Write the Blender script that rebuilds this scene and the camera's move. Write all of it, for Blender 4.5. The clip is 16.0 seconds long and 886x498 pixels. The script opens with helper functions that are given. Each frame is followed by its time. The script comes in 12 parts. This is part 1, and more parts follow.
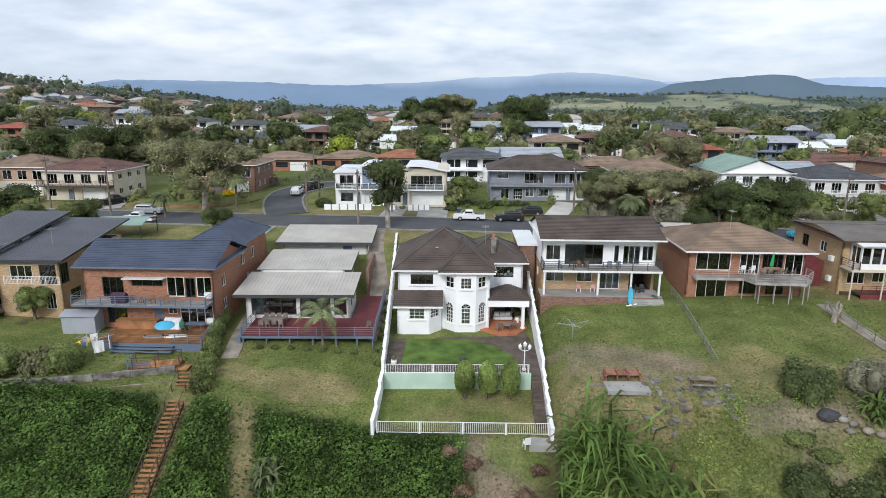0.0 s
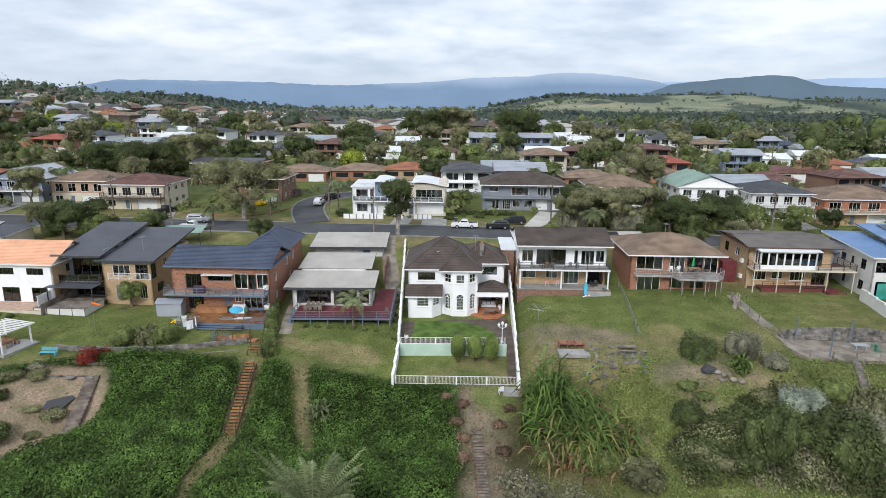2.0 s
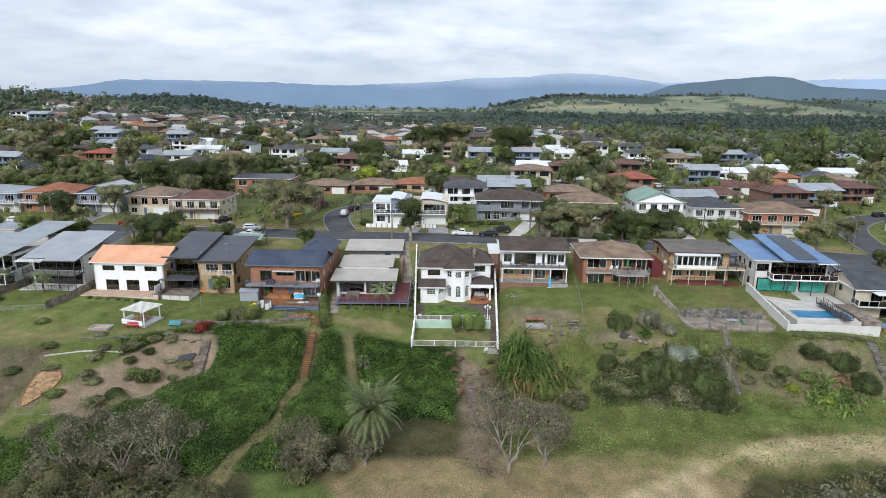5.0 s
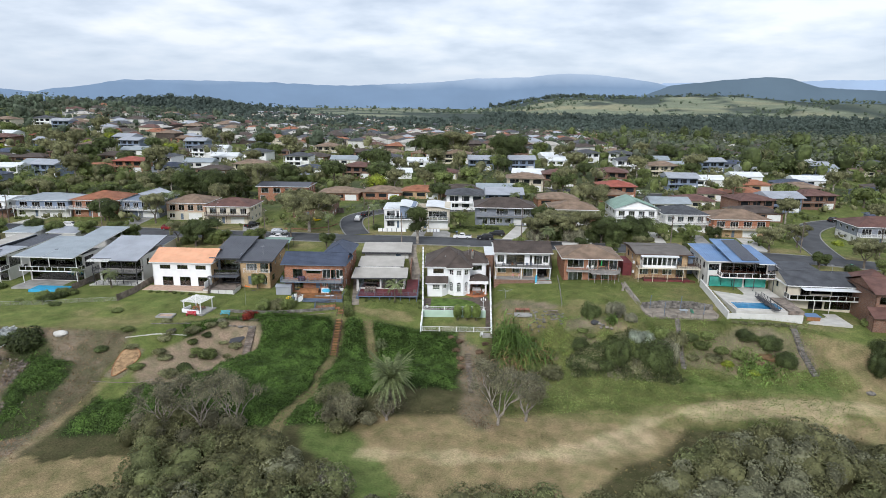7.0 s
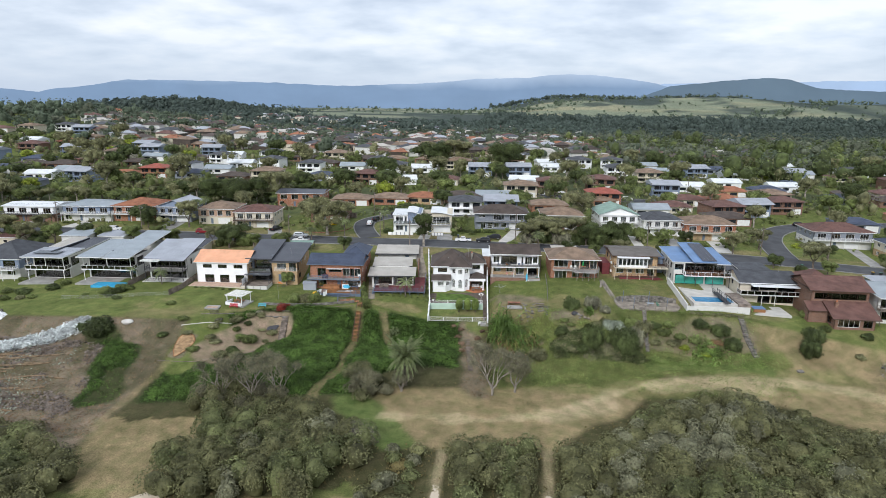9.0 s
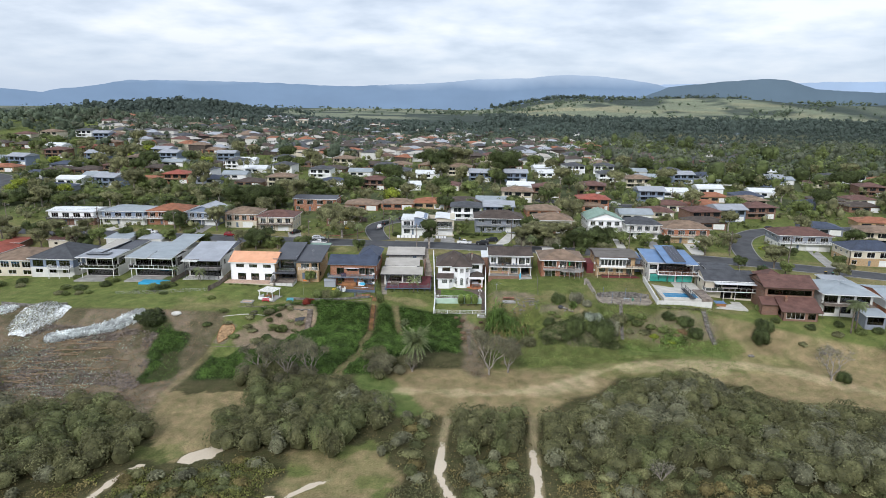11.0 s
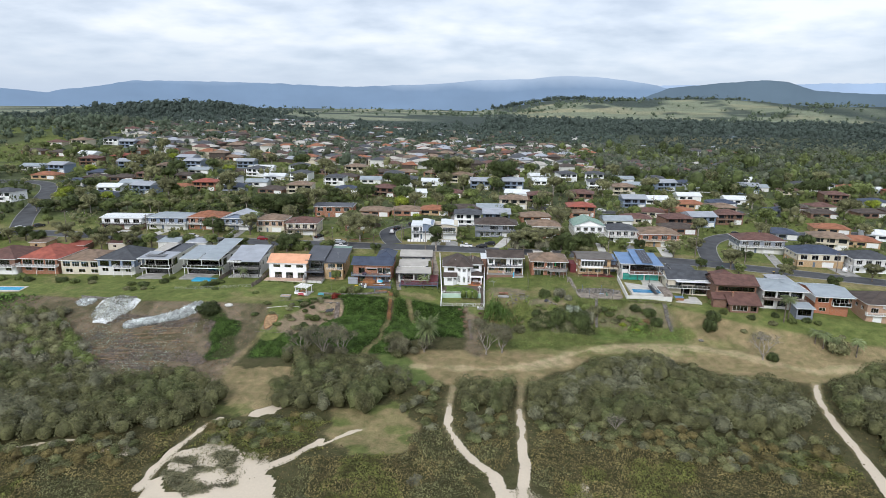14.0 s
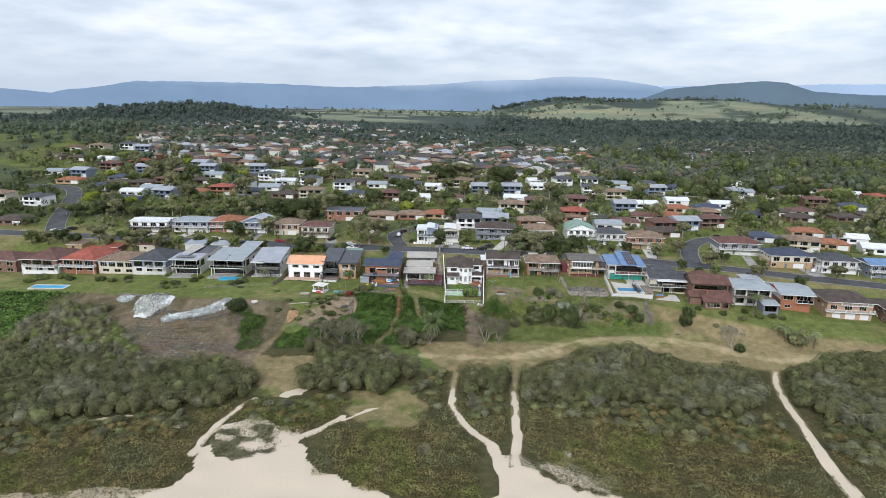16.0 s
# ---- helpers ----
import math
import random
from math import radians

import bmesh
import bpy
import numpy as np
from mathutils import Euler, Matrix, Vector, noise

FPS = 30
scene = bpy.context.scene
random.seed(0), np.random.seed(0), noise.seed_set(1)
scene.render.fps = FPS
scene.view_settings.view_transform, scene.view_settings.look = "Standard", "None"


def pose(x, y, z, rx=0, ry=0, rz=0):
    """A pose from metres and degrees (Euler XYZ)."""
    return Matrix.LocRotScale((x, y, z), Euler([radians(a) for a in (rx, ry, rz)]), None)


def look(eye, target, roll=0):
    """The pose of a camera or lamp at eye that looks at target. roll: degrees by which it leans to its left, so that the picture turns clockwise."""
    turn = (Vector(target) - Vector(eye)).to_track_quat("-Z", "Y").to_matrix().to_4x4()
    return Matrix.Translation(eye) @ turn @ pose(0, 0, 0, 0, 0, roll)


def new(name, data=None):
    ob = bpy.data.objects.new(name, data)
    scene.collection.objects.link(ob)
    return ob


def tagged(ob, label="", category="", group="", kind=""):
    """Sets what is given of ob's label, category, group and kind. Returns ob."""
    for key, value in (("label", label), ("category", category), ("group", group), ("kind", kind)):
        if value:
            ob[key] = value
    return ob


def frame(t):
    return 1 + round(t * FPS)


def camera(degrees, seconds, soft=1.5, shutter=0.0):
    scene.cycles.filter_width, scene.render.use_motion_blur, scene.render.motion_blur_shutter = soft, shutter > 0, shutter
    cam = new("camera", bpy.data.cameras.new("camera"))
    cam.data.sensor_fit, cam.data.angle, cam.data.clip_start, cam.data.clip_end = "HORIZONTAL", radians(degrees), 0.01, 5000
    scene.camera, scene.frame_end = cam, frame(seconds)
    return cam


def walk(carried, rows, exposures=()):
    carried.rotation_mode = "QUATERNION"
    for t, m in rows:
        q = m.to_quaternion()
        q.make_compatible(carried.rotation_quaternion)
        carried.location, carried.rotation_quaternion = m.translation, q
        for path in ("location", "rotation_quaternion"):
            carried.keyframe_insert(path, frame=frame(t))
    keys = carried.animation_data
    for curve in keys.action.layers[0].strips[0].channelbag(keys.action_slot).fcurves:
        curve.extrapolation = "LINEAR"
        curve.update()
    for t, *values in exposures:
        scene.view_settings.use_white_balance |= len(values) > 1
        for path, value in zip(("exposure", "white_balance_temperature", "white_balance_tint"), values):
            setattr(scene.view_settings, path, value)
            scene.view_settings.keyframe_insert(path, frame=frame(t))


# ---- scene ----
cam = camera(72.0, 16.0, soft=0.4)
# seconds, place in metres, yaw, pitch and roll in degrees
PATH = [
    (0, 0.000, 0.000, 25.000, 4.779, -13.382, 0.391),
    (1, 0.923, -10.099, 27.767, 4.789, -13.418, 0.429),
    (2, 1.780, -20.442, 30.588, 4.801, -13.452, 0.466),
    (3, 2.574, -31.004, 33.459, 4.814, -13.486, 0.502),
    (4, 3.310, -41.757, 36.378, 4.829, -13.519, 0.537),
    (5, 3.992, -52.674, 39.341, 4.846, -13.550, 0.571),
    (6, 4.627, -63.729, 42.345, 4.864, -13.581, 0.604),
    (7, 5.217, -74.895, 45.388, 4.883, -13.610, 0.635),
    (8, 5.769, -86.145, 48.467, 4.905, -13.638, 0.665),
    (9, 6.286, -97.452, 51.577, 4.927, -13.665, 0.694),
    (10, 6.773, -108.790, 54.716, 4.952, -13.691, 0.722),
    (11, 7.235, -120.131, 57.882, 4.977, -13.716, 0.749),
    (12, 7.676, -131.450, 61.070, 5.005, -13.740, 0.774),
    (13, 8.102, -142.718, 64.279, 5.034, -13.762, 0.799),
    (14, 8.517, -153.910, 67.504, 5.064, -13.784, 0.822),
    (15, 8.925, -164.999, 70.742, 5.096, -13.804, 0.844),
    (16, 9.331, -175.957, 73.992, 5.130, -13.823, 0.865),
]
walk(cam, [(t, pose(x, y, z, 90 + pitch, 0, yaw) @ pose(0, 0, 0, 0, 0, roll)) for t, x, y, z, yaw, pitch, roll in PATH])

# ---- light: an overcast summer day ----
scene.view_settings.exposure = 0.31
scene.view_settings.use_white_balance = True
scene.view_settings.white_balance_temperature = 6330
world = bpy.data.worlds.new("overcast_sky")
scene.world = world
world.use_nodes = True
wn, wl = world.node_tree.nodes, world.node_tree.links
wn.clear()
w_out, w_bg = wn.new("ShaderNodeOutputWorld"), wn.new("ShaderNodeBackground")
sky = wn.new("ShaderNodeTexSky")
sky.sky_type, sky.sun_disc = "NISHITA", False
sky.sun_elevation, sky.sun_rotation = radians(36), radians(200)
sky_dim = wn.new("ShaderNodeVectorMath")
sky_dim.operation = "SCALE"
sky_dim.inputs["Scale"].default_value = 0.09
wl.new(sky.outputs[0], sky_dim.inputs[0])
tex = wn.new("ShaderNodeTexCoord")
split = wn.new("ShaderNodeSeparateXYZ")
wl.new(tex.outputs["Generated"], split.inputs[0])


def wmath(op, a, b=0.0, c=None):
    n = wn.new("ShaderNodeMath")
    n.operation = op
    for i, v in enumerate((a, b) if c is None else (a, b, c)):
        if isinstance(v, (int, float)):
            n.inputs[i].default_value = v
        else:
            wl.new(v, n.inputs[i])
    return n.outputs[0]


# the cloud deck: a flat layer seen in perspective
up = wmath("ADD", wmath("MAXIMUM", split.outputs[2], 0.0), 0.19)
deck = wn.new("ShaderNodeCombineXYZ")
wl.new(wmath("DIVIDE", split.outputs[0], up), deck.inputs[0])
wl.new(wmath("DIVIDE", split.outputs[1], up), deck.inputs[1])
n_big, n_fine = wn.new("ShaderNodeTexNoise"), wn.new("ShaderNodeTexNoise")
for n, s, d, r in ((n_big, 1.1, 5, 0.5), (n_fine, 3.2, 5, 0.5)):
    n.inputs["Scale"].default_value, n.inputs["Detail"].default_value, n.inputs["Roughness"].default_value = s, d, r
    wl.new(deck.outputs[0], n.inputs["Vector"])
cloud = wmath("ADD", wmath("MULTIPLY", n_big.outputs[0], 0.65), wmath("MULTIPLY", n_fine.outputs[0], 0.35))
ramp = wn.new("ShaderNodeValToRGB")
wl.new(cloud, ramp.inputs[0])
ramp.color_ramp.elements[0].position, ramp.color_ramp.elements[0].color = 0.36, (0.46, 0.53, 0.64, 1)
ramp.color_ramp.elements[1].position, ramp.color_ramp.elements[1].color = 0.60, (0.845, 0.865, 0.90, 1)
mid = ramp.color_ramp.elements.new(0.49)
mid.color = (0.66, 0.72, 0.81, 1)
# grey-blue murk low on the horizon, brighter overhead
low = wn.new("ShaderNodeMapRange")
wl.new(split.outputs[2], low.inputs[0])
low.inputs[1].default_value, low.inputs[2].default_value = 0.0, 0.10
w_mix = wn.new("ShaderNodeMix")
w_mix.data_type = "RGBA"
wl.new(low.outputs[0], w_mix.inputs[0])
w_mix.inputs[6].default_value = (0.50, 0.58, 0.70, 1)
wl.new(ramp.outputs[0], w_mix.inputs[7])
w_veil = wn.new("ShaderNodeMix")
w_veil.data_type = "RGBA"
w_veil.inputs[0].default_value = 0.88
wl.new(sky_dim.outputs[0], w_veil.inputs[6])
wl.new(w_mix.outputs[2], w_veil.inputs[7])
wl.new(w_veil.outputs[2], w_bg.inputs[0])
w_bg.inputs[1].default_value = 1.0
wl.new(w_bg.outputs[0], w_out.inputs[0])

sun = new("sun", bpy.data.lights.new("sun", "SUN"))
sun.data.energy, sun.data.angle, sun.data.color = 1.9, radians(18), (1.0, 0.985, 0.96)
sun.matrix_world = look((0, 0, 0), (0.2, 0.80, -0.59))


# ---- materials ----
def mat(name, colour, rough=0.8, vary=0.18, scale=1.2, fine=18.0, bump=0.25, metal=0.0, spec=0.4, tint=None, island=0.0, obj=0.0):
    """A surface with variation at two scales and a fine relief."""
    m = bpy.data.materials.new(name)
    m.use_nodes = True
    n, l = m.node_tree.nodes, m.node_tree.links
    b = n["Principled BSDF"]
    b.inputs["Roughness"].default_value, b.inputs["Metallic"].default_value = rough, metal
    b.inputs["Specular IOR Level"].default_value = spec
    geo = n.new("ShaderNodeNewGeometry")
    big, small = n.new("ShaderNodeTexNoise"), n.new("ShaderNodeTexNoise")
    for k, s, d in ((big, scale, 4), (small, fine, 3)):
        k.inputs["Scale"].default_value, k.inputs["Detail"].default_value = s, d
        l.new(geo.outputs["Position"], k.inputs["Vector"])
    mix1 = n.new("ShaderNodeMix")
    mix1.data_type = "RGBA"
    c2 = tint or tuple(c * (1 - 2.2 * vary) for c in colour)
    c3 = tuple(min(1, c * (1 + vary)) for c in colour)
    r = n.new("ShaderNodeMapRange")
    r.inputs[1].default_value, r.inputs[2].default_value = 0.32, 0.68
    l.new(big.outputs[0], r.inputs[0])
    l.new(r.outputs[0], mix1.inputs[0])
    mix1.inputs[6].default_value, mix1.inputs[7].default_value = (*c2, 1), (*c3, 1)
    hsv = n.new("ShaderNodeHueSaturation")
    v = n.new("ShaderNodeMapRange")
    v.inputs[3].default_value, v.inputs[4].default_value = 1 - vary, 1 + vary
    l.new(small.outputs[0], v.inputs[0])
    last = v.outputs[0]
    for amount, src in ((island, geo.outputs["Random Per Island"]), (obj, None)):
        if amount:
            if src is None:
                src = n.new("ShaderNodeObjectInfo").outputs["Random"]
            q, mul = n.new("ShaderNodeMapRange"), n.new("ShaderNodeMath")
            q.inputs[3].default_value, q.inputs[4].default_value = 1 - amount, 1 + amount
            mul.operation = "MULTIPLY"
            l.new(src, q.inputs[0])
            l.new(q.outputs[0], mul.inputs[0])
            l.new(last, mul.inputs[1])
            last = mul.outputs[0]
    l.new(last, hsv.inputs["Value"])
    l.new(mix1.outputs[2], hsv.inputs["Color"])
    l.new(hsv.outputs[0], b.inputs["Base Color"])
    if bump:
        bp = n.new("ShaderNodeBump")
        bp.inputs["Strength"].default_value, bp.inputs["Distance"].default_value = bump, 0.03
        l.new(small.outputs[0], bp.inputs["Height"])
        l.new(bp.outputs[0], b.inputs["Normal"])
    return m


def brick_mat(name, c1, c2, mortar, w=0.24, h=0.086):
    m = mat(name, c1, 0.9, 0.12, 0.6, 9)
    n, l = m.node_tree.nodes, m.node_tree.links
    b = n["Principled BSDF"]
    tc, sp, cb = n.new("ShaderNodeTexCoord"), n.new("ShaderNodeSeparateXYZ"), n.new("ShaderNodeCombineXYZ")
    l.new(tc.outputs["Object"], sp.inputs[0])
    add = n.new("ShaderNodeMath")
    l.new(sp.outputs[0], add.inputs[0])
    l.new(sp.outputs[1], add.inputs[1])
    l.new(add.outputs[0], cb.inputs[0])
    l.new(sp.outputs[2], cb.inputs[1])
    bt = n.new("ShaderNodeTexBrick")
    l.new(cb.outputs[0], bt.inputs["Vector"])
    bt.inputs["Scale"].default_value, bt.inputs["Brick Width"].default_value, bt.inputs["Row Height"].default_value = 1.0, w, h
    bt.inputs["Mortar Size"].default_value, bt.inputs["Bias"].default_value = 0.008, -0.1
    for k, c in (("Color1", c1), ("Color2", c2), ("Mortar", mortar)):
        bt.inputs[k].default_value = (*c, 1)
    hsv = [k for k in n if k.type == "HUE_SAT"][0]
    l.new(bt.outputs[0], hsv.inputs["Color"])
    return m


def glass_mat(name, tint=(0.74, 0.78, 0.79), gloss=0.03):
    m = bpy.data.materials.new(name)
    m.use_nodes = True
    n, l = m.node_tree.nodes, m.node_tree.links
    n.clear()
    out, mix, tr, gl, fr = (n.new(k) for k in ("ShaderNodeOutputMaterial", "ShaderNodeMixShader", "ShaderNodeBsdfTransparent", "ShaderNodeBsdfGlossy", "ShaderNodeFresnel"))
    tr.inputs[0].default_value, gl.inputs["Roughness"].default_value = (*tint, 1), gloss
    fr.inputs[0].default_value = 2.3
    l.new(fr.outputs[0], mix.inputs[0])
    l.new(tr.outputs[0], mix.inputs[1])
    l.new(gl.outputs[0], mix.inputs[2])
    l.new(mix.outputs[0], out.inputs[0])
    return m


M = {}
M["white"] = mat("white_render", (0.86, 0.86, 0.86), 0.75, 0.025, 0.7, 14, 0.1)
M["cream"] = mat("cream_render", (0.62, 0.56, 0.45), 0.8, 0.05, 0.7, 14, 0.1)
M["offwhite"] = mat("pale_render", (0.66, 0.65, 0.62), 0.8, 0.04, 0.7, 14, 0.1)
M["greywall"] = mat("grey_cladding", (0.24, 0.26, 0.30), 0.7, 0.06)
M["bluegrey"] = mat("blue_grey_cladding", (0.22, 0.27, 0.36), 0.7, 0.05)
M["tan_brick"] = brick_mat("tan_brick", (0.52, 0.35, 0.18), (0.31, 0.19, 0.095), (0.45, 0.38, 0.29))
M["red_brick"] = brick_mat("red_brick", (0.42, 0.165, 0.08), (0.15, 0.06, 0.04), (0.36, 0.28, 0.22))
M["brown_brick"] = brick_mat("brown_brick", (0.27, 0.14, 0.09), (0.11, 0.055, 0.04), (0.25, 0.2, 0.17))
M["orange_brick"] = brick_mat("orange_brick", (0.45, 0.155, 0.065), (0.22, 0.075, 0.04), (0.35, 0.25, 0.2))
M["pink_brick"] = brick_mat("salmon_brick", (0.50, 0.32, 0.22), (0.40, 0.24, 0.16), (0.45, 0.38, 0.32))
M["tile_brown"] = mat("brown_roof_tile", (0.088, 0.068, 0.058), 0.75, 0.16, 0.5, 6, 0.5, island=0.10)
M["tile_tan"] = mat("weathered_tan_roof_tile", (0.245, 0.175, 0.125), 0.8, 0.16, 0.5, 6, 0.5, island=0.10)
M["tile_dark"] = mat("charcoal_roof_tile", (0.078, 0.082, 0.092), 0.7, 0.14, 0.5, 6, 0.5, island=0.10)
M["tile_blue"] = mat("slate_blue_roof_tile", (0.060, 0.075, 0.115), 0.6, 0.12, 0.5, 6, 0.4, island=0.08)
M["tile_peach"] = mat("peach_roof_tile", (0.72, 0.40, 0.25), 0.75, 0.06, 0.5, 6, 0.4, island=0.06)
M["tile_red"] = mat("red_roof_tile", (0.34, 0.100, 0.070), 0.75, 0.15, 0.5, 6, 0.4, island=0.08)
M["tile_orange"] = mat("terracotta_roof_tile", (0.32, 0.135, 0.075), 0.75, 0.15, 0.5, 6, 0.4, island=0.08)
M["tile_maroon"] = mat("maroon_brown_roof_tile", (0.155, 0.082, 0.068), 0.75, 0.15, 0.5, 6, 0.4, island=0.08)
M["metal_grey"] = mat("grey_sheet_roof", (0.46, 0.435, 0.395), 0.6, 0.08, 0.35, 5, 0.05, tint=(0.39, 0.365, 0.325))
M["sheet_brown"] = mat("weathered_brown_grey_roof", (0.150, 0.135, 0.122), 0.75, 0.10, 0.6, 9, 0.3)
M["metal_pale"] = mat("pale_blue_sheet_roof", (0.33, 0.37, 0.40), 0.6, 0.06, 0.35, 5, 0.05)
M["metal_white"] = mat("white_sheet_roof", (0.72, 0.74, 0.75), 0.45, 0.05, 0.35, 5, 0.05)
M["metal_charcoal"] = mat("charcoal_sheet_roof", (0.085, 0.09, 0.105), 0.5, 0.08, 0.35, 5, 0.05)
M["metal_blue"] = mat("blue_sheet_roof", (0.14, 0.24, 0.42), 0.45, 0.08, 0.35, 5, 0.05)
M["metal_silver"] = mat("silver_grey_sheet_roof", (0.36, 0.38, 0.42), 0.45, 0.07, 0.35, 5, 0.05)
M["metal_green"] = mat("green_sheet_roof", (0.22, 0.32, 0.27), 0.5, 0.08, 0.35, 5, 0.05)
M["trim_white"] = mat("white_trim", (0.78, 0.78, 0.77), 0.6, 0.03)
M["trim_dark"] = mat("dark_trim", (0.055, 0.055, 0.06), 0.6, 0.05)
M["trim_blue"] = mat("blue_grey_trim", (0.13, 0.17, 0.23), 0.6, 0.05)
M["trim_brown"] = mat("brown_trim", (0.09, 0.055, 0.04), 0.6, 0.05)
M["steel"] = mat("galvanised_steel", (0.42, 0.43, 0.43), 0.4, 0.08, metal=0.6)
M["glass"] = glass_mat("window_glass")
# near-black colour that stands in for the shade of unlit rooms
M["dark"] = mat("room_shade", (0.06, 0.058, 0.056), 0.95, 0.2)
M["curtain"] = mat("pale_curtain", (0.72, 0.74, 0.76), 0.9, 0.08, 2, 8)
M["deck_red"] = mat("red_painted_deck", (0.16, 0.035, 0.04), 0.65, 0.12, 1, 10)
M["deck_wood"] = mat("stained_timber_deck", (0.27, 0.125, 0.05), 0.7, 0.2, 1, 10, obj=0.15)
M["timber_grey"] = mat("weathered_timber", (0.22, 0.18, 0.15), 0.85, 0.25, 1, 10, obj=0.15)
M["timber_orange"] = mat("orange_timber", (0.36, 0.17, 0.075), 0.75, 0.2, 1, 10, obj=0.2)
M["terracotta"] = mat("terracotta_paving", (0.45, 0.17, 0.08), 0.7, 0.08, 1, 8)
M["paving_pink"] = mat("pale_terracotta_paving", (0.52, 0.36, 0.27), 0.8, 0.12, 1.5, 7)
M["paving_brown"] = mat("brown_brick_paving", (0.115, 0.088, 0.072), 0.85, 0.18, 1, 9)
M["concrete"] = mat("concrete", (0.34, 0.33, 0.31), 0.9, 0.12, 0.5, 7, 0.2)
M["paving_tan"] = mat("weathered_tan_concrete", (0.285, 0.245, 0.20), 0.92, 0.22, 0.6, 7, 0.3)
M["timber_silver"] = mat("silvered_timber", (0.36, 0.34, 0.32), 0.8, 0.15, 1, 10, obj=0.1)
M["concrete_pale"] = mat("pale_concrete", (0.55, 0.53, 0.49), 0.9, 0.08, 0.5, 7, 0.2)
M["stone"] = mat("grey_stone", (0.20, 0.185, 0.165), 0.95, 0.3, 1.3, 8, 0.6, obj=0.2)
M["asphalt"] = mat("asphalt", (0.075, 0.077, 0.083), 0.9, 0.14, 0.25, 12, 0.2)
M["kerb"] = mat("kerb_concrete", (0.25, 0.245, 0.23), 0.9, 0.12, 0.5, 7, 0.2)
M["line"] = mat("road_paint", (0.6, 0.6, 0.58), 0.8, 0.1)
M["green_wall"] = mat("pale_mint_render", (0.46, 0.60, 0.50), 0.8, 0.05, 0.6, 9, 0.1)
M["pool_water"] = mat("pool_water", (0.05, 0.23, 0.42), 0.08, 0.1, 0.6, 2, 0.1, spec=0.5)
M["pool_cyan"] = mat("bright_pool_water", (0.07, 0.42, 0.68), 0.08, 0.08, 0.6, 2, 0.1, spec=0.5)
M["bark"] = mat("grey_bark", (0.16, 0.13, 0.105), 0.95, 0.25, 1.5, 9, 0.5)
M["bark_pale"] = mat("pale_bark", (0.34, 0.30, 0.26), 0.95, 0.25, 1.5, 9, 0.5)


# ---- geometry helpers ----
def part(name, bm, material, parent, label=""):
    me = bpy.data.meshes.new(name)
    bm.to_mesh(me)
    bm.free()
    return part_of(name, me, material, parent, label)


def part_of(name, me, material, parent, label=""):
    if material and not me.materials:
        me.materials.append(material)
    ob = new(name, me)
    ob.parent = parent
    if label:
        tagged(ob, label)
    return ob


def thing(name, label, category, m, group="", kind=""):
    ob = new(name)
    ob.matrix_world = m
    ob.empty_display_size = 0.1
    return tagged(ob, label, category, group, kind)


def box(bm, x0, x1, y0, y1, z0, z1):
    v = [bm.verts.new(p) for p in ((x0, y0, z0), (x1, y0, z0), (x1, y1, z0), (x0, y1, z0), (x0, y0, z1), (x1, y0, z1), (x1, y1, z1), (x0, y1, z1))]
    for f in ((3, 2, 1, 0), (4, 5, 6, 7), (0, 1, 5, 4), (1, 2, 6, 5), (2, 3, 7, 6), (3, 0, 4, 7)):
        bm.faces.new([v[i] for i in f])
    return v


def boxes(*rows):
    bm = bmesh.new()
    for r in rows:
        box(bm, *r)
    return bm


def prism(bm, outline, z0, z1):
    """An upright solid over a plan outline (counter-clockwise)."""
    a, b = [bm.verts.new((x, y, z0)) for x, y in outline], [bm.verts.new((x, y, z1)) for x, y in outline]
    n = len(outline)
    for i in range(n):
        bm.faces.new((a[i], a[(i + 1) % n], b[(i + 1) % n], b[i]))
    bm.faces.new(b)
    bm.faces.new(a[::-1])


def tube(bm, p, q, r0, r1=None, n=8, cap=True):
    """A tapered round bar from p to q."""
    p, q = Vector(p), Vector(q)
    r1 = r0 if r1 is None else r1
    d = (q - p).normalized()
    u = d.orthogonal().normalized()
    w = d.cross(u)
    rings = [[bm.verts.new(c + r * (math.cos(k * math.tau / n) * u + math.sin(k * math.tau / n) * w)) for k in range(n)] for c, r in ((p, r0), (q, r1))]
    for k in range(n):
        bm.faces.new((rings[0][k], rings[0][(k + 1) % n], rings[1][(k + 1) % n], rings[1][k]))
    if cap:
        bm.faces.new(rings[1])
        bm.faces.new(rings[0][::-1])


def lathe(bm, cx, cy, profile, n=12):
    """A turned body: rows of radius and height."""
    rings = [[bm.verts.new((cx + r * math.cos(k * math.tau / n), cy + r * math.sin(k * math.tau / n), z)) for k in range(n)] for r, z in profile]
    for a, b in zip(rings, rings[1:]):
        for k in range(n):
            bm.faces.new((a[k], a[(k + 1) % n], b[(k + 1) % n], b[k]))
    bm.faces.new(rings[-1])
    bm.faces.new(rings[0][::-1])


def bars(p, q, r=0.03, n=6):
    bm = bmesh.new()
    tube(bm, p, q, r, r, n)
    return bm


# ---- the lie of the land ----
def lerp(x, table):
    t = np.array(table, float)
    return np.interp(x, t[:, 0], t[:, 1])


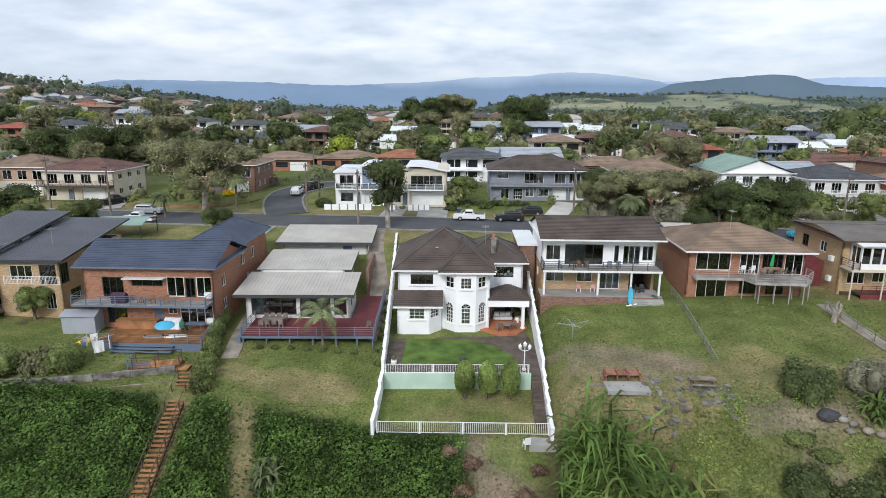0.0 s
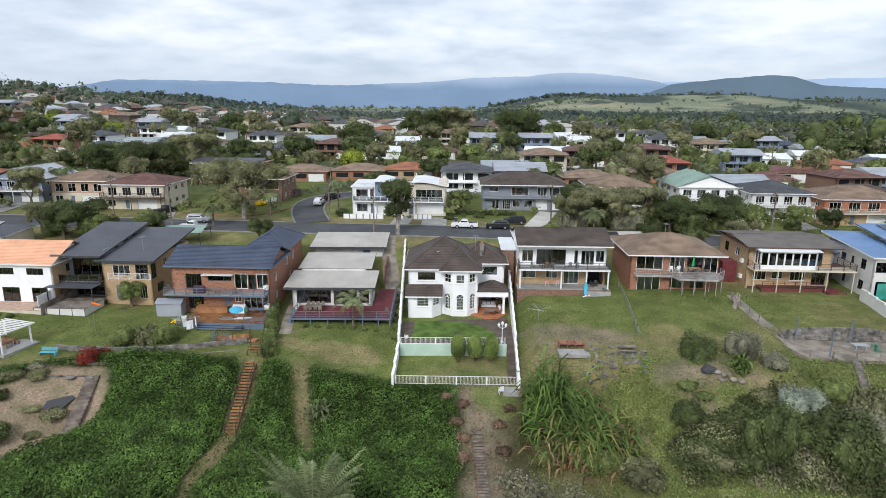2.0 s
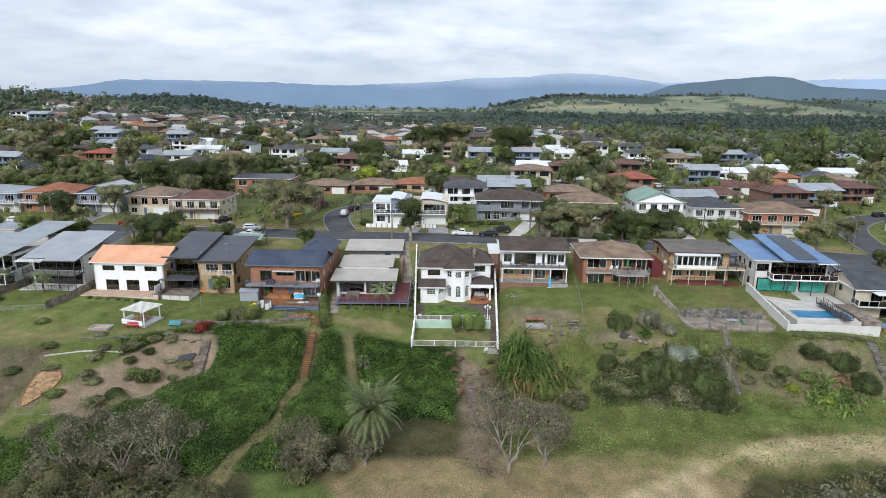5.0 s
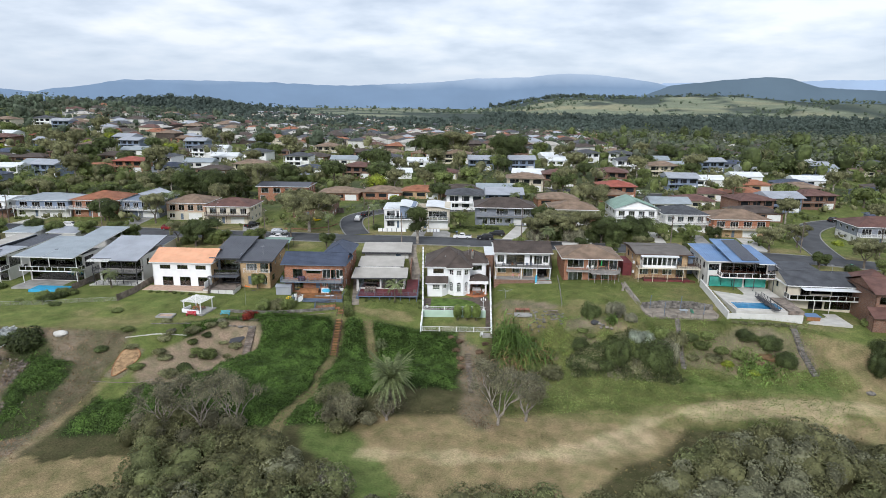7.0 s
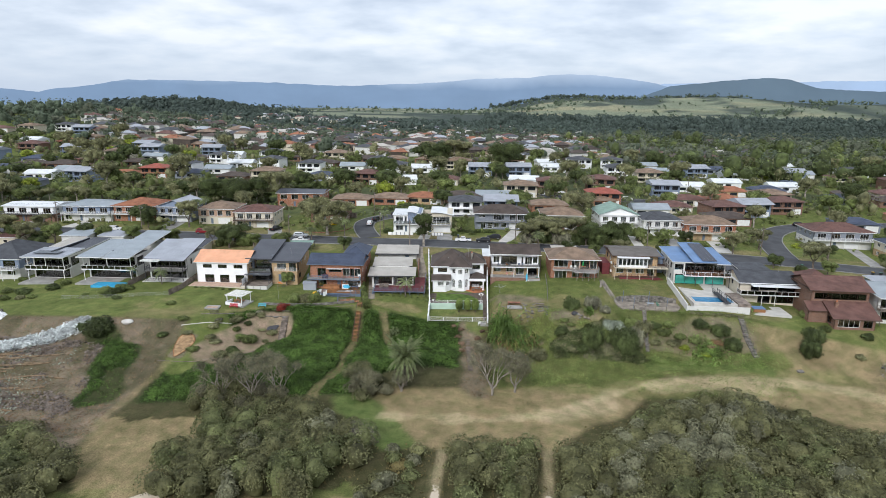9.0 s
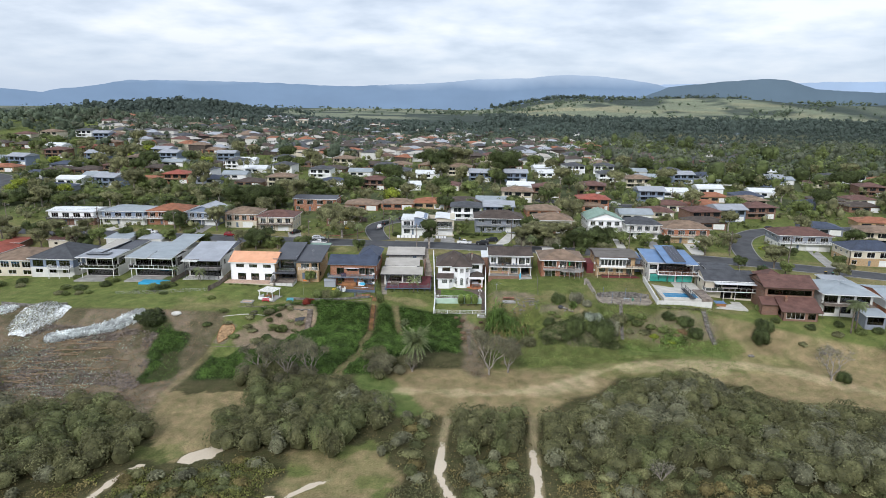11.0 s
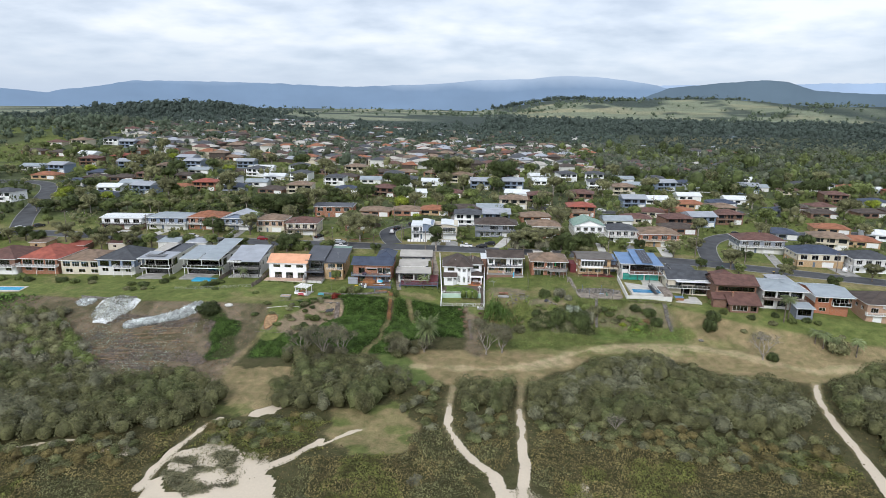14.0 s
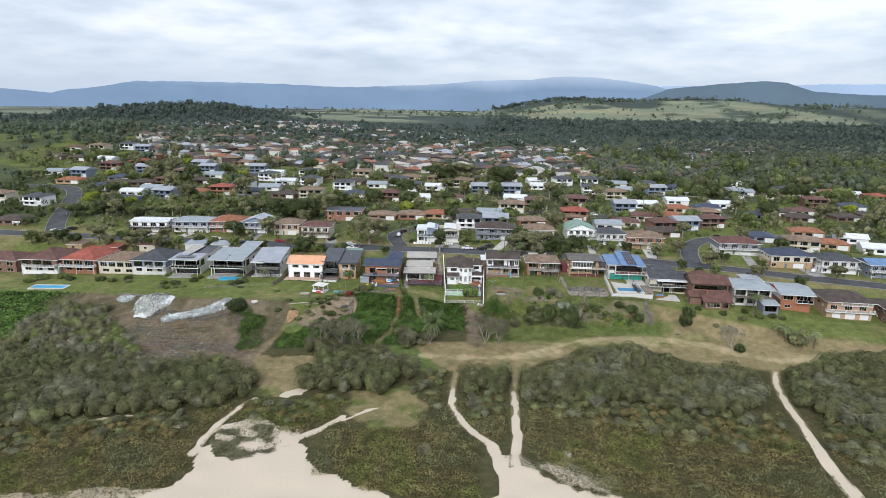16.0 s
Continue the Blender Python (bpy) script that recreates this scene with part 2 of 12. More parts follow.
Y_FACE = [(-300, 57), (-190, 55), (-100, 57), (-68, 56), (-36, 57), (-20, 60), (-3, 62), (12, 67), (45, 68), (61, 62), (76, 54), (90, 46), (104, 46), (119, 44), (137, 41), (175, 35), (260, 20)]
Z_FACE = [(-300, -1.5), (-190, -1.2), (-165, -0.4), (-135, 0.2), (-117, 0.9), (-100, 1.4), (-85, 2.0), (-68, 1.9), (-52, 1.2), (-36, 1.0), (-24, 0.8), (-14, 0.6), (-10, 0.3), (4, 0.3), (7, 2.8), (12, 3.0), (28, 3.8), (45, 4.0), (61, 4.2), (70, 2.3), (76, 1.8), (90, 0.8), (104, 0.9), (119, 0.0), (137, -1.6), (175, -2.6), (260, -4)]
Y_EDGE = [(-300, 36), (-190, 33), (-150, 35), (-116, 31), (-85, 31), (-66, 33), (-50, 44), (-40, 48), (-20, 47), (-11, 46.6), (6, 46.6), (12, 50), (30, 46), (37, 46.4), (39, 48), (52, 48), (54, 46), (62, 46), (76, 42), (90, 38), (104, 34), (119, 30), (137, 28), (175, 22), (260, 8)]
Z_EDGE = [(-300, -2), (-190, -1.5), (-150, -0.8), (-116, 0.2), (-85, 1.2), (-66, 0.6), (-50, 0.2), (-40, 0.2), (-20, -0.3), (-11, -1.9), (6, -1.9), (8, 0.6), (12, 1.0), (30, 2.2), (50, 2.4), (62, 2.2), (76, 0.8), (90, -1.2), (104, -1.8), (119, -3.0), (137, -3.6), (175, -4.2), (260, -5)]
Y_FOOT = [(-300, -10), (-190, -12), (-140, -12), (-105, -2), (-75, 4), (-50, 9), (-35, 12), (-20, 15), (0, 18), (15, 22), (40, 29), (60, 31), (90, 28), (119, 22), (175, 12), (260, 0)]
Z_FOOT = [(-300, -7.2), (-60, -7.2), (-20, -7.3), (15, -7.0), (60, -6.2), (119, -5.4), (175, -5.2), (260, -5.5)]
Z_ROAD = [(-600, 8), (-300, 7), (-205, 6), (-147, 6), (-20, 6.3), (40, 6.1), (85, 5.1), (115, 4.1), (144, 3.1), (180, 2.5), (300, 1.5)]
Y_ROAD = [(-600, 80), (-300, 97), (-205, 99), (-147, 97.5), (-80, 96), (-21, 95.2), (-6, 95.3), (40, 94), (85, 92), (115, 87.5), (144, 81.5), (175, 74), (230, 58), (300, 36)]
BACK = [(0, 0), (12, 0.4), (30, 1.0), (95, 3.2), (175, 6.0), (300, 6.0), (500, 2.0), (900, -5.5), (1300, -13), (1700, -13.5), (3000, -12), (5200, -12)]


def vnoise(x, y, scale, seed=0):
    """Smooth value noise, -1 to 1."""
    x, y = np.asarray(x, float) / scale, np.asarray(y, float) / scale
    i, j = np.floor(x).astype(np.int64), np.floor(y).astype(np.int64)
    fx, fy = x - i, y - j
    fx, fy = fx * fx * (3 - 2 * fx), fy * fy * (3 - 2 * fy)

    def h(a, b):
        k = (a * 374761393 + b * 668265263 + seed * 974711) & 0x7FFFFFFF
        k = ((k ^ (k >> 13)) * 1274126177) & 0x7FFFFFFF
        return ((k ^ (k >> 16)) & 0xFFFF) / 32767.5 - 1

    return (h(i, j) * (1 - fx) + h(i + 1, j) * fx) * (1 - fy) + (h(i, j + 1) * (1 - fx) + h(i + 1, j + 1) * fx) * fy


def smooth(a, b, v):
    t = np.clip((v - a) / (b - a), 0, 1)
    return t * t * (3 - 2 * t)


def land(x, y):
    """The ground's height."""
    x, y = np.asarray(x, float), np.asarray(y, float)
    yf, zf, ye, ze, yb, zb = (lerp(x, t) for t in (Y_FACE, Z_FACE, Y_EDGE, Z_EDGE, Y_FOOT, Z_FOOT))
    yr, zr = lerp(x, Y_ROAD), lerp(x, Z_ROAD)
    dune = -7.6 + 0.35 * vnoise(x, y, 14, 3) * smooth(5, -10, y) + 0.25 * vnoise(x, y, 5, 4) * smooth(5, -10, y)
    dune = dune - 0.9 * smooth(-44, -75, y) - 2.5 * smooth(-90, -200, y)
    t = np.clip((y - yb) / np.maximum(ye - yb, 1), 0, 1)
    steep = smooth(-58, -46, x) * smooth(24, 12, x) * 0.6 + 0.4
    bank = np.where(t < 0.74, 0.34 * t, 0.25 + 0.75 * smooth(0, 1, (t - 0.74) / 0.26) * 0.5 + 0.375 * np.clip((t - 0.74) / 0.26, 0, 1))
    slope = zb + (ze - zb) * (steep * bank + (1 - steep) * (0.25 * t + 0.75 * t * t * (3 - 2 * t))) + 0.3 * vnoise(x, y, 7, 5) * np.sin(np.pi * t)
    yard = ze + (zf - ze) * np.clip((y - ye) / np.maximum(yf - ye, 1), 0, 1)
    rise = zf + (zr - zf) * smooth(0, 1, np.clip((y - yf - 6) / np.maximum(yr - 7 - yf - 6, 1), 0, 1))
    back = zr + lerp(np.maximum(y - yr - 5, 0), BACK)
    hills = 24 * np.exp(-(((x + 430) / 190) ** 2 + ((y - 470) / 170) ** 2)) + 40 * np.exp(-(((x + 1030) / 290) ** 2 + ((y - 1800) / 420) ** 2))
    hills = hills + 16 * np.exp(-(((x + 480) / 260) ** 2 + ((y - 1120) / 220) ** 2))
    far = 92 * smooth(2680, 3640, y) * smooth(-180, 420, x) * (0.84 + 0.22 * vnoise(x, y, 620, 8) + 0.10 * vnoise(x, y, 240, 9))
    # the timber stairs run in a cutting
    slope = slope + (np.minimum(slope, np.interp(y, [36, 38.2, 50.2, 52], [-5.7, -5.45, 0.05, 0.4])) - slope) * smooth(2.4, 1.0, np.abs(x + 26.6 + 0.1 * (y - 38.2))) * smooth(34, 37, y)
    # a terrace is dug into one lawn
    cut = smooth(37.0, 37.6, x) * smooth(53.2, 52.8, x) * smooth(48.0, 48.4, y) * smooth(54.8, 54.3, y)
    yard = yard + (np.minimum(yard, 1.9) - yard) * cut
    back = back + hills + np.maximum(far, 0)
    z = np.where(y < yb, np.minimum(zb, zb + (dune - zb) * smooth(0, 14, yb - y)), np.where(y < ye, slope, np.where(y < yf, yard, np.where(y < yr - 7, rise, back))))
    return z


def gz(x, y):
    return float(land(x, y))


def near_line(x, y, pts):
    """The distance of places to a polyline."""
    best = np.full(np.shape(x), 1e9)
    for (ax, ay), (bx, by) in zip(pts, pts[1:]):
        dx, dy = bx - ax, by - ay
        t = np.clip(((x - ax) * dx + (y - ay) * dy) / (dx * dx + dy * dy), 0, 1)
        best = np.minimum(best, np.hypot(x - ax - t * dx, y - ay - t * dy))
    return best


TRAILS = [
    ([(-1.4, -1.2), (-1.8, -11), (-1.4, -23.7), (1.8, -32), (5.7, -38), (9.8, -42.7), (11.8, -49.5), (14.2, -60)], 0.78),
    ([(16.8, -0.8), (16.0, -13.6), (16.1, -26.5), (16.3, -37), (15.6, -50)], 0.78),
    ([(99.4, 13.2), (94.6, 1.2), (92.1, -9.7), (90.9, -23), (89.3, -34.7), (88.5, -42.3), (88.5, -58)], 1.0),
    ([(-55.5, -27), (-57.5, -31.2), (-59.8, -40.8), (-60.5, -48), (-60, -54)], 0.6),
    ([(-29.3, -33), (-33, -39.7), (-37.1, -44.3), (-41, -50)], 0.65),
    ([(-21, -27), (-22.9, -28), (-26.9, -33), (-29, -35)], 0.4),
    ([(-98, -46), (-90, -42), (-84, -40)], 0.3),
]
# the beach's upper edge, and a half-bare dune left standing in it
BAY = [(-61.8, -66.8), (-58.2, -62.4), (-58.0, -57.4), (-60.1, -51.4), (-58.1, -49.9), (-52.5, -54.6), (-47.5, -55.5), (-43.6, -53.8), (-38.9, -50.7), (-36.3, -46.7), (-34.1, -51.2), (-30.1, -55.7), (-25.3, -59.1), (-20.3, -62.2), (-20, -70), (-62, -70)]
ISLET = [(-58.3, -49.6), (-58.9, -42.6), (-52.6, -37.2), (-41.5, -39.7), (-37.3, -41.8), (-36.5, -48.0), (-43.6, -53.8), (-50.1, -55.6)]
TRACK = [(-14, 8), (6, 8), (19.8, 11.7), (27.3, 17.8), (37.1, 23.9), (49.2, 29), (62.6, 29.5), (77.1, 27.5), (90.7, 20.8), (101.1, 16.5), (120, 20), (140, 20), (190, 12)]
IVY_PATH = [(-22, 48.5), (-20, 43), (-18.6, 39), (-17, 36)]
STAIR_PATH = [(-27.5, 50), (-26.5, 38.5), (-27.5, 31), (-27, 25), (-29.5, 18), (-30, 8)]
DIRT = [(1, 45), (2, 34), (3, 24), (4, 18)]


def inside(x, y, pts):
    hit = np.zeros(np.shape(x), bool)
    for (ax, ay), (bx, by) in zip(pts, pts[1:] + pts[:1]):
        hit ^= ((ay > y) != (by > y)) & (x < (bx - ax) * (y - ay) / (by - ay + 1e-9) + ax)
    return hit


def shape(x, y, cx, cy, rx, ry, wob=0.25, seed=1):
    """1 inside a wobbly patch, 0 outside."""
    d = np.hypot((x - cx) / rx, (y - cy) / ry) + wob * vnoise(x, y, max(rx, ry) * 0.5, seed)
    return smooth(1.08, 0.92, d)


def cover(x, y):
    """What covers the ground: weights of sand, dry grass, lawn, ivy, bare earth, scrub, field and wood."""
    x, y = np.asarray(x, float), np.asarray(y, float)
    yf, ye, yb, yr = (lerp(x, t) for t in (Y_FACE, Y_EDGE, Y_FOOT, Y_ROAD))
    w = {k: np.zeros(np.shape(x)) for k in ("sand", "pale", "dry", "lawn", "ivy", "earth", "scrub", "field", "wood", "forest", "grass", "mulch", "green")}

    def put(k, a):
        for q in w:
            w[q] = w[q] * (1 - a)
        w[k] = w[k] + a

    put("scrub", np.ones(np.shape(x)))
    wx, wy = x + 1.6 * vnoise(x, y, 5, 21) + 0.8 * vnoise(x, y, 1.8, 22), y + 1.6 * vnoise(x, y, 5, 23) + 0.8 * vnoise(x, y, 1.8, 24)
    beach = lerp(x, [(-300, -78), (-94, -72), (-64, -67), (-20, -62), (-10, -65), (5, -66), (11.5, -60), (12.4, -53), (17.5, -50.5), (21, -54), (28, -57), (38, -59), (44, -62), (60, -66), (84, -62), (120, -60), (250, -66)])
    put("sand", smooth(0.8, -0.8, wy - beach))
    put("sand", np.where(inside(wx, wy, BAY), 1.0, 0.0))
    put("sand", np.where(inside(wx, wy, ISLET), 0.52 + 0.5 * vnoise(x, y, 2.6, 27) + 0.3 * vnoise(x, y, 7, 28), 0.0).clip(0, 1))
    put("sand", 0.75 * shape(x, y, -49, -21, 4.5, 3.2, 0.8, 24))
    put("sand", 0.55 * shape(x, y, 26, -51, 14, 5, 0.8, 24))
    put("sand", 0.6 * shape(x, y, -74, -42, 5, 1.6, 0.8, 27))
    put("sand", 0.42 * smooth(-64, -100, x) * smooth(-46, -60, y) * smooth(0.1, 0.6, vnoise(x, y, 5, 29) + 0.4 * vnoise(x, y, 1.9, 30)))
    put("dry", np.where(inside(wx, wy, [(-70, -1), (-48, 4), (-46, -5), (-44.5, -18), (-50, -25), (-58.3, -20)]), 0.95, 0.0))
    put("lawn", 0.45 * shape(x, y, -55, -23, 5, 2.6, 0.5, 25))
    put("grass", np.where(inside(wx, wy, [(-29.5, -19.6), (-20.9, -15), (-10.9, -17), (-8.4, -30), (-9.7, -36.6), (-20.6, -38.7), (-26.7, -31)]), 0.85, 0.0))
    put("dry", 0.75 * shape(x, y, -19, -26, 10, 10, 0.5, 27))
    put("grass", 0.8 * shape(x, y, -13, -27, 3.4, 2.4, 0.5, 28))
    for line, half in TRAILS:
        put("pale", 0.6 * smooth(1.6, 0.7, near_line(x, y, line) / half))
        put("sand", smooth(-6 if line[0][0] < 50 else 20, -20 if line[0][0] < 50 else 0, y) * smooth(1.5, 0.5, (near_line(x, y, line) + 0.4 * vnoise(x, y, 3, 55)) / (half * (0.55 + 0.45 * smooth(2, -18, y) + 0.9 * smooth(-25, -55, y)))))
    # the dry flat below the gardens
    top = yb + 2 + 3 * vnoise(x, y, 15, 27)
    bottom = lerp(x, [(-22, 12), (-14, 2), (-3, -3), (7, 0), (18, 1), (29, 9), (39, 21), (53, 24), (66, 20), (78, 11), (91, 11), (101, 12), (116, 18), (132, 22), (160, 16), (260, 0)]) + 2.5 * vnoise(x, y, 9, 28)
    put("dry", smooth(-1, 1.5, y - bottom) * smooth(1.5, -1, y - top) * smooth(-19, -14, x))
    put("dry", smooth(64, 84, x) * smooth(-1, 1.5, y - bottom) * smooth(3, -3, y - ye - 4))
    put("green", 0.95 * smooth(4.2, 3.2, near_line(x, y, [(-22, 13.5), (-17, 8), (-12.5, 2), (-9.5, -1)]) + 1.3 * vnoise(x, y, 4, 29)))
    put("dry", 0.7 * smooth(50, 66, x) * smooth(30, 34, y) * smooth(3, -3, y - ye - 5) * smooth(-0.5, 0.2, vnoise(x, y, 7, 31)))
    put("lawn", 0.35 * shape(x, y, 72, 29, 14, 3.5, 0.4, 31))
    put("lawn", 0.45 * shape(x, y, 36, 24, 26, 4, 0.4, 32))
    put("pale", 0.6 * smooth(1.9, 0.5, near_line(x, y, TRACK) + 1.2 * vnoise(x, y, 6, 33) + 0.7 * vnoise(x, y, 2, 34)))
    # the slope
    s = smooth(-1, 2, y - yb) * smooth(1, -1, y - ye)
    put("ivy", s * smooth(-65, -62, x) * smooth(1, -3, x) * smooth(-1.5, 1, y + 1.5 * vnoise(x, y, 4, 30) - lerp(x, [(-62, 5), (-30, 13), (-18.5, 14.5), (-17, 24), (-12, 30), (-3, 28)])))
    put("ivy", s * smooth(-142, -150, x + 0.3 * (y - 20) + 3 * vnoise(x, y, 8, 30)) * 0.9)
    put("earth", smooth(-26, -14, y) * smooth(1, -1, y - ye) * smooth(-162, -152, x) * smooth(-64, -67, x) * 0.85)
    put("grass", 0.9 * s * smooth(6, 9, x) * smooth(70, 64, x))
    put("dry", 0.75 * s * smooth(6, 9, x) * smooth(70, 64, x) * smooth(-0.15, 0.45, vnoise(x, y, 6, 34) + 0.5 * vnoise(x, y, 2.2, 35)))
    put("earth", 0.7 * s * smooth(6, 9, x) * smooth(70, 64, x) * smooth(0.1, 0.6, vnoise(x, y, 5, 36) + 0.5 * vnoise(x, y, 1.8, 37)) * smooth(33, 37, y))
    put("earth", 0.6 * s * shape(x, y, 56, 41, 12, 4.5, 0.5, 34))
    put("grass", 0.85 * smooth(7, 5, near_line(x, y, [(18, 29.5), (28, 31), (39, 34)]) + 2 * vnoise(x, y, 6, 35)))
    put("grass", 0.85 * smooth(3.4, 2, near_line(x, y, [(44, 33.5), (56, 34.5), (70, 35)]) + vnoise(x, y, 5, 35)))
    put("green", 0.75 * smooth(2.2, 1.2, near_line(x, y, [(43, 33.2), (56, 33.6), (67, 33.2)]) + 0.9 * vnoise(x, y, 4, 36)))
    put("ivy", 0.95 * smooth(4.6, 3.4, near_line(x, y, [(-72, 8), (-75, 21)]) + vnoise(x, y, 5, 35)))
    put("ivy", 0.9 * smooth(3.0, 2.0, near_line(x, y, [(-88, 29), (-80, 25)]) + vnoise(x, y, 4, 35)))
    put("lawn", 0.9 * smooth(5, 3.5, near_line(x, y, [(-61, 21), (-60.5, 34)]) + vnoise(x, y, 4, 36)))
    put("mulch", 0.95 * smooth(4.8, 4.0, near_line(x, y, [(-56.5, 25.5), (-52, 32), (-47, 39.5)]) + 0.8 * vnoise(x, y, 4, 36)))
    put("earth", 0.95 * smooth(1.9, 1.5, near_line(x, y, [(-63, 23), (-63.2, 28.5)])))
    put("dry", 0.5 * smooth(1.1, 0.4, near_line(x, y, [(-66, -2), (-66, 7), (-64.5, 14.6), (-63.6, 19.6)]) + 0.3 * vnoise(x, y, 3, 36)))
    put("pale", 0.6 * smooth(3.4, 1.0, near_line(x, y, [(18, 11), (30, 17)]) + 1.4 * vnoise(x, y, 5, 37)))
    put("pale", 0.6 * smooth(3.0, 1.0, near_line(x, y, [(42, 24.5), (54, 27), (64, 26)]) + 1.2 * vnoise(x, y, 5, 37)))
    put("scrub", 0.6 * s * smooth(0.0, 0.5, vnoise(x, y, 7, 38) + 0.4 * vnoise(x, y, 2.5, 39)) * smooth(-64, -67, x))
    put("earth", 0.85 * smooth(3.4, 1.2, near_line(x, y, DIRT) + vnoise(x, y, 4, 37)))
    put("lawn", 0.85 * smooth(2.3, 1.4, near_line(x, y, [(1.2, 45.2), (3.0, 44.6)]) + 0.6 * vnoise(x, y, 2.5, 37)))
    put("grass", 0.9 * smooth(3.0, 1.8, near_line(x, y, [(18.5, 47.5), (20.5, 42), (21, 36)]) + vnoise(x, y, 4, 37)))
    for line in (IVY_PATH, STAIR_PATH):
        put("dry", 0.7 * smooth(1.4, 0.6, near_line(x, y, line) + 0.5 * vnoise(x, y, 4, 38)))
    # gardens, town and country
    town = smooth(-1, 1, y - ye)
    put("lawn", town)
    put("dry", 0.55 * smooth(-0.05, 0.7, vnoise(x, y, 13, 39) + 0.5 * vnoise(x, y, 4, 40)) * smooth(-1, 1, y - ye) * smooth(140, 110, y))
    put("dry", (0.30 + 0.4 * smooth(-0.2, 0.5, vnoise(x, y, 6, 67))) * smooth(14, 10, np.abs(y - yr)))
    put("dry", 0.65 * shape(x, y, -18, 51, 7, 2.5, 0.4, 43))
    put("earth", 0.55 * shape(x, y, 12, 54, 6, 3, 0.4, 44))
    put("earth", 0.7 * smooth(2.0, 0.8, near_line(x, y, [(6.0, 57.2), (12, 56.0), (18.2, 54.0)]) + 0.7 * vnoise(x, y, 3, 44)))
    put("dry", 0.6 * shape(x, y, 13, 48.5, 6, 3, 0.4, 45))
    put("earth", 0.7 * shape(x, y, 25, 46.2, 4.5, 1.8, 0.4, 46))
    put("wood", 0.85 * smooth(-0.45, 0.25, vnoise(x, y, 30, 41) + 0.5 * vnoise(x, y, 9, 42)) * smooth(112, 150, y))
    put("wood", smooth(430, 700, y))
    marsh = smooth(740, 800, y) * smooth(1420, 1340, y) * smooth(0.22, 0.30, x / np.maximum(y + 100.0, 1.0))
    put("dry", 0.42 * marsh * smooth(-0.3, 0.3, vnoise(x, 3 * y, 160, 48)))
    put("field", 0.3 * marsh * smooth(0.0, 0.4, vnoise(x, 3 * y, 220, 45)))
    put("forest", smooth(1380, 1450, y))
    # the plain and the pasture hills: parcels of field between dark woods
    u, v = np.floor((x + 0.25 * y + 60 * vnoise(x, y, 400, 61)) / 210), np.floor((y + 50 * vnoise(x, y, 350, 62)) / 120)
    lot = np.abs(np.sin(u * 12.9898 + v * 78.233) * 43758.5453) % 1.0
    plain = smooth(2650, 2750, y) * smooth(700, 500, x) + smooth(1900, 2000, y) * smooth(-150, -400, x)
    put("field", (plain * (lot > 0.25)).clip(0, 1) * 0.95)
    hill = smooth(2680, 2760, y) * smooth(40, 160, x) * smooth(1720, 1560, x + 0.1 * (y - 3000) + 160 * vnoise(x, y, 300, 63))
    put("field", 0.95 * hill)
    put("pale", 0.22 * hill * (lot > 0.6) + 0.15 * plain * (lot > 0.72))
    put("field", 0.7 * smooth(1700, 1850, x) * smooth(2900, 3000, y) * smooth(0.25, 0.4, vnoise(x, y, 260, 64)))
    top = lerp(x, [(0, 3250), (150, 3330), (800, 3300), (950, 3560), (1350, 3600), (1500, 3300), (1750, 2800), (4000, 2800)])
    put("forest", smooth(-40, 60, y - top + 130 * vnoise(x, y, 260, 65) + 50 * vnoise(x, y, 90, 66)) * smooth(-60, 60, x) * (1 - 0.6 * smooth(1700, 1850, x) * smooth(0.25, 0.4, vnoise(x, y, 260, 64))))
    put("forest", 0.9 * smooth(0.30, 0.42, vnoise(x, y, 170, 46) + 0.4 * vnoise(x, y, 60, 47)) * smooth(2050, 2250, y))
    put("forest", 0.9 * smooth(4000, 4300, y))
    return w


# field and forest carry a grey-blue tint: distance haze painted into the colour
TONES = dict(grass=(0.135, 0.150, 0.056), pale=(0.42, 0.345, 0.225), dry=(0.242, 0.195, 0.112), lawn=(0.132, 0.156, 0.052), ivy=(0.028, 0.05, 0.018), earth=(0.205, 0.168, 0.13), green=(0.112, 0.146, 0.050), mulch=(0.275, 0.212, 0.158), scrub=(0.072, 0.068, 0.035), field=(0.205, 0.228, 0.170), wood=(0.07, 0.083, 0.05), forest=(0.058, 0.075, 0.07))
SAND = (0.60, 0.515, 0.405)


def axis(pieces):
    out = []
    for a, b, s in pieces:
        out += list(np.arange(a, b, s))
    return np.array(out + [pieces[-1][1]], float)


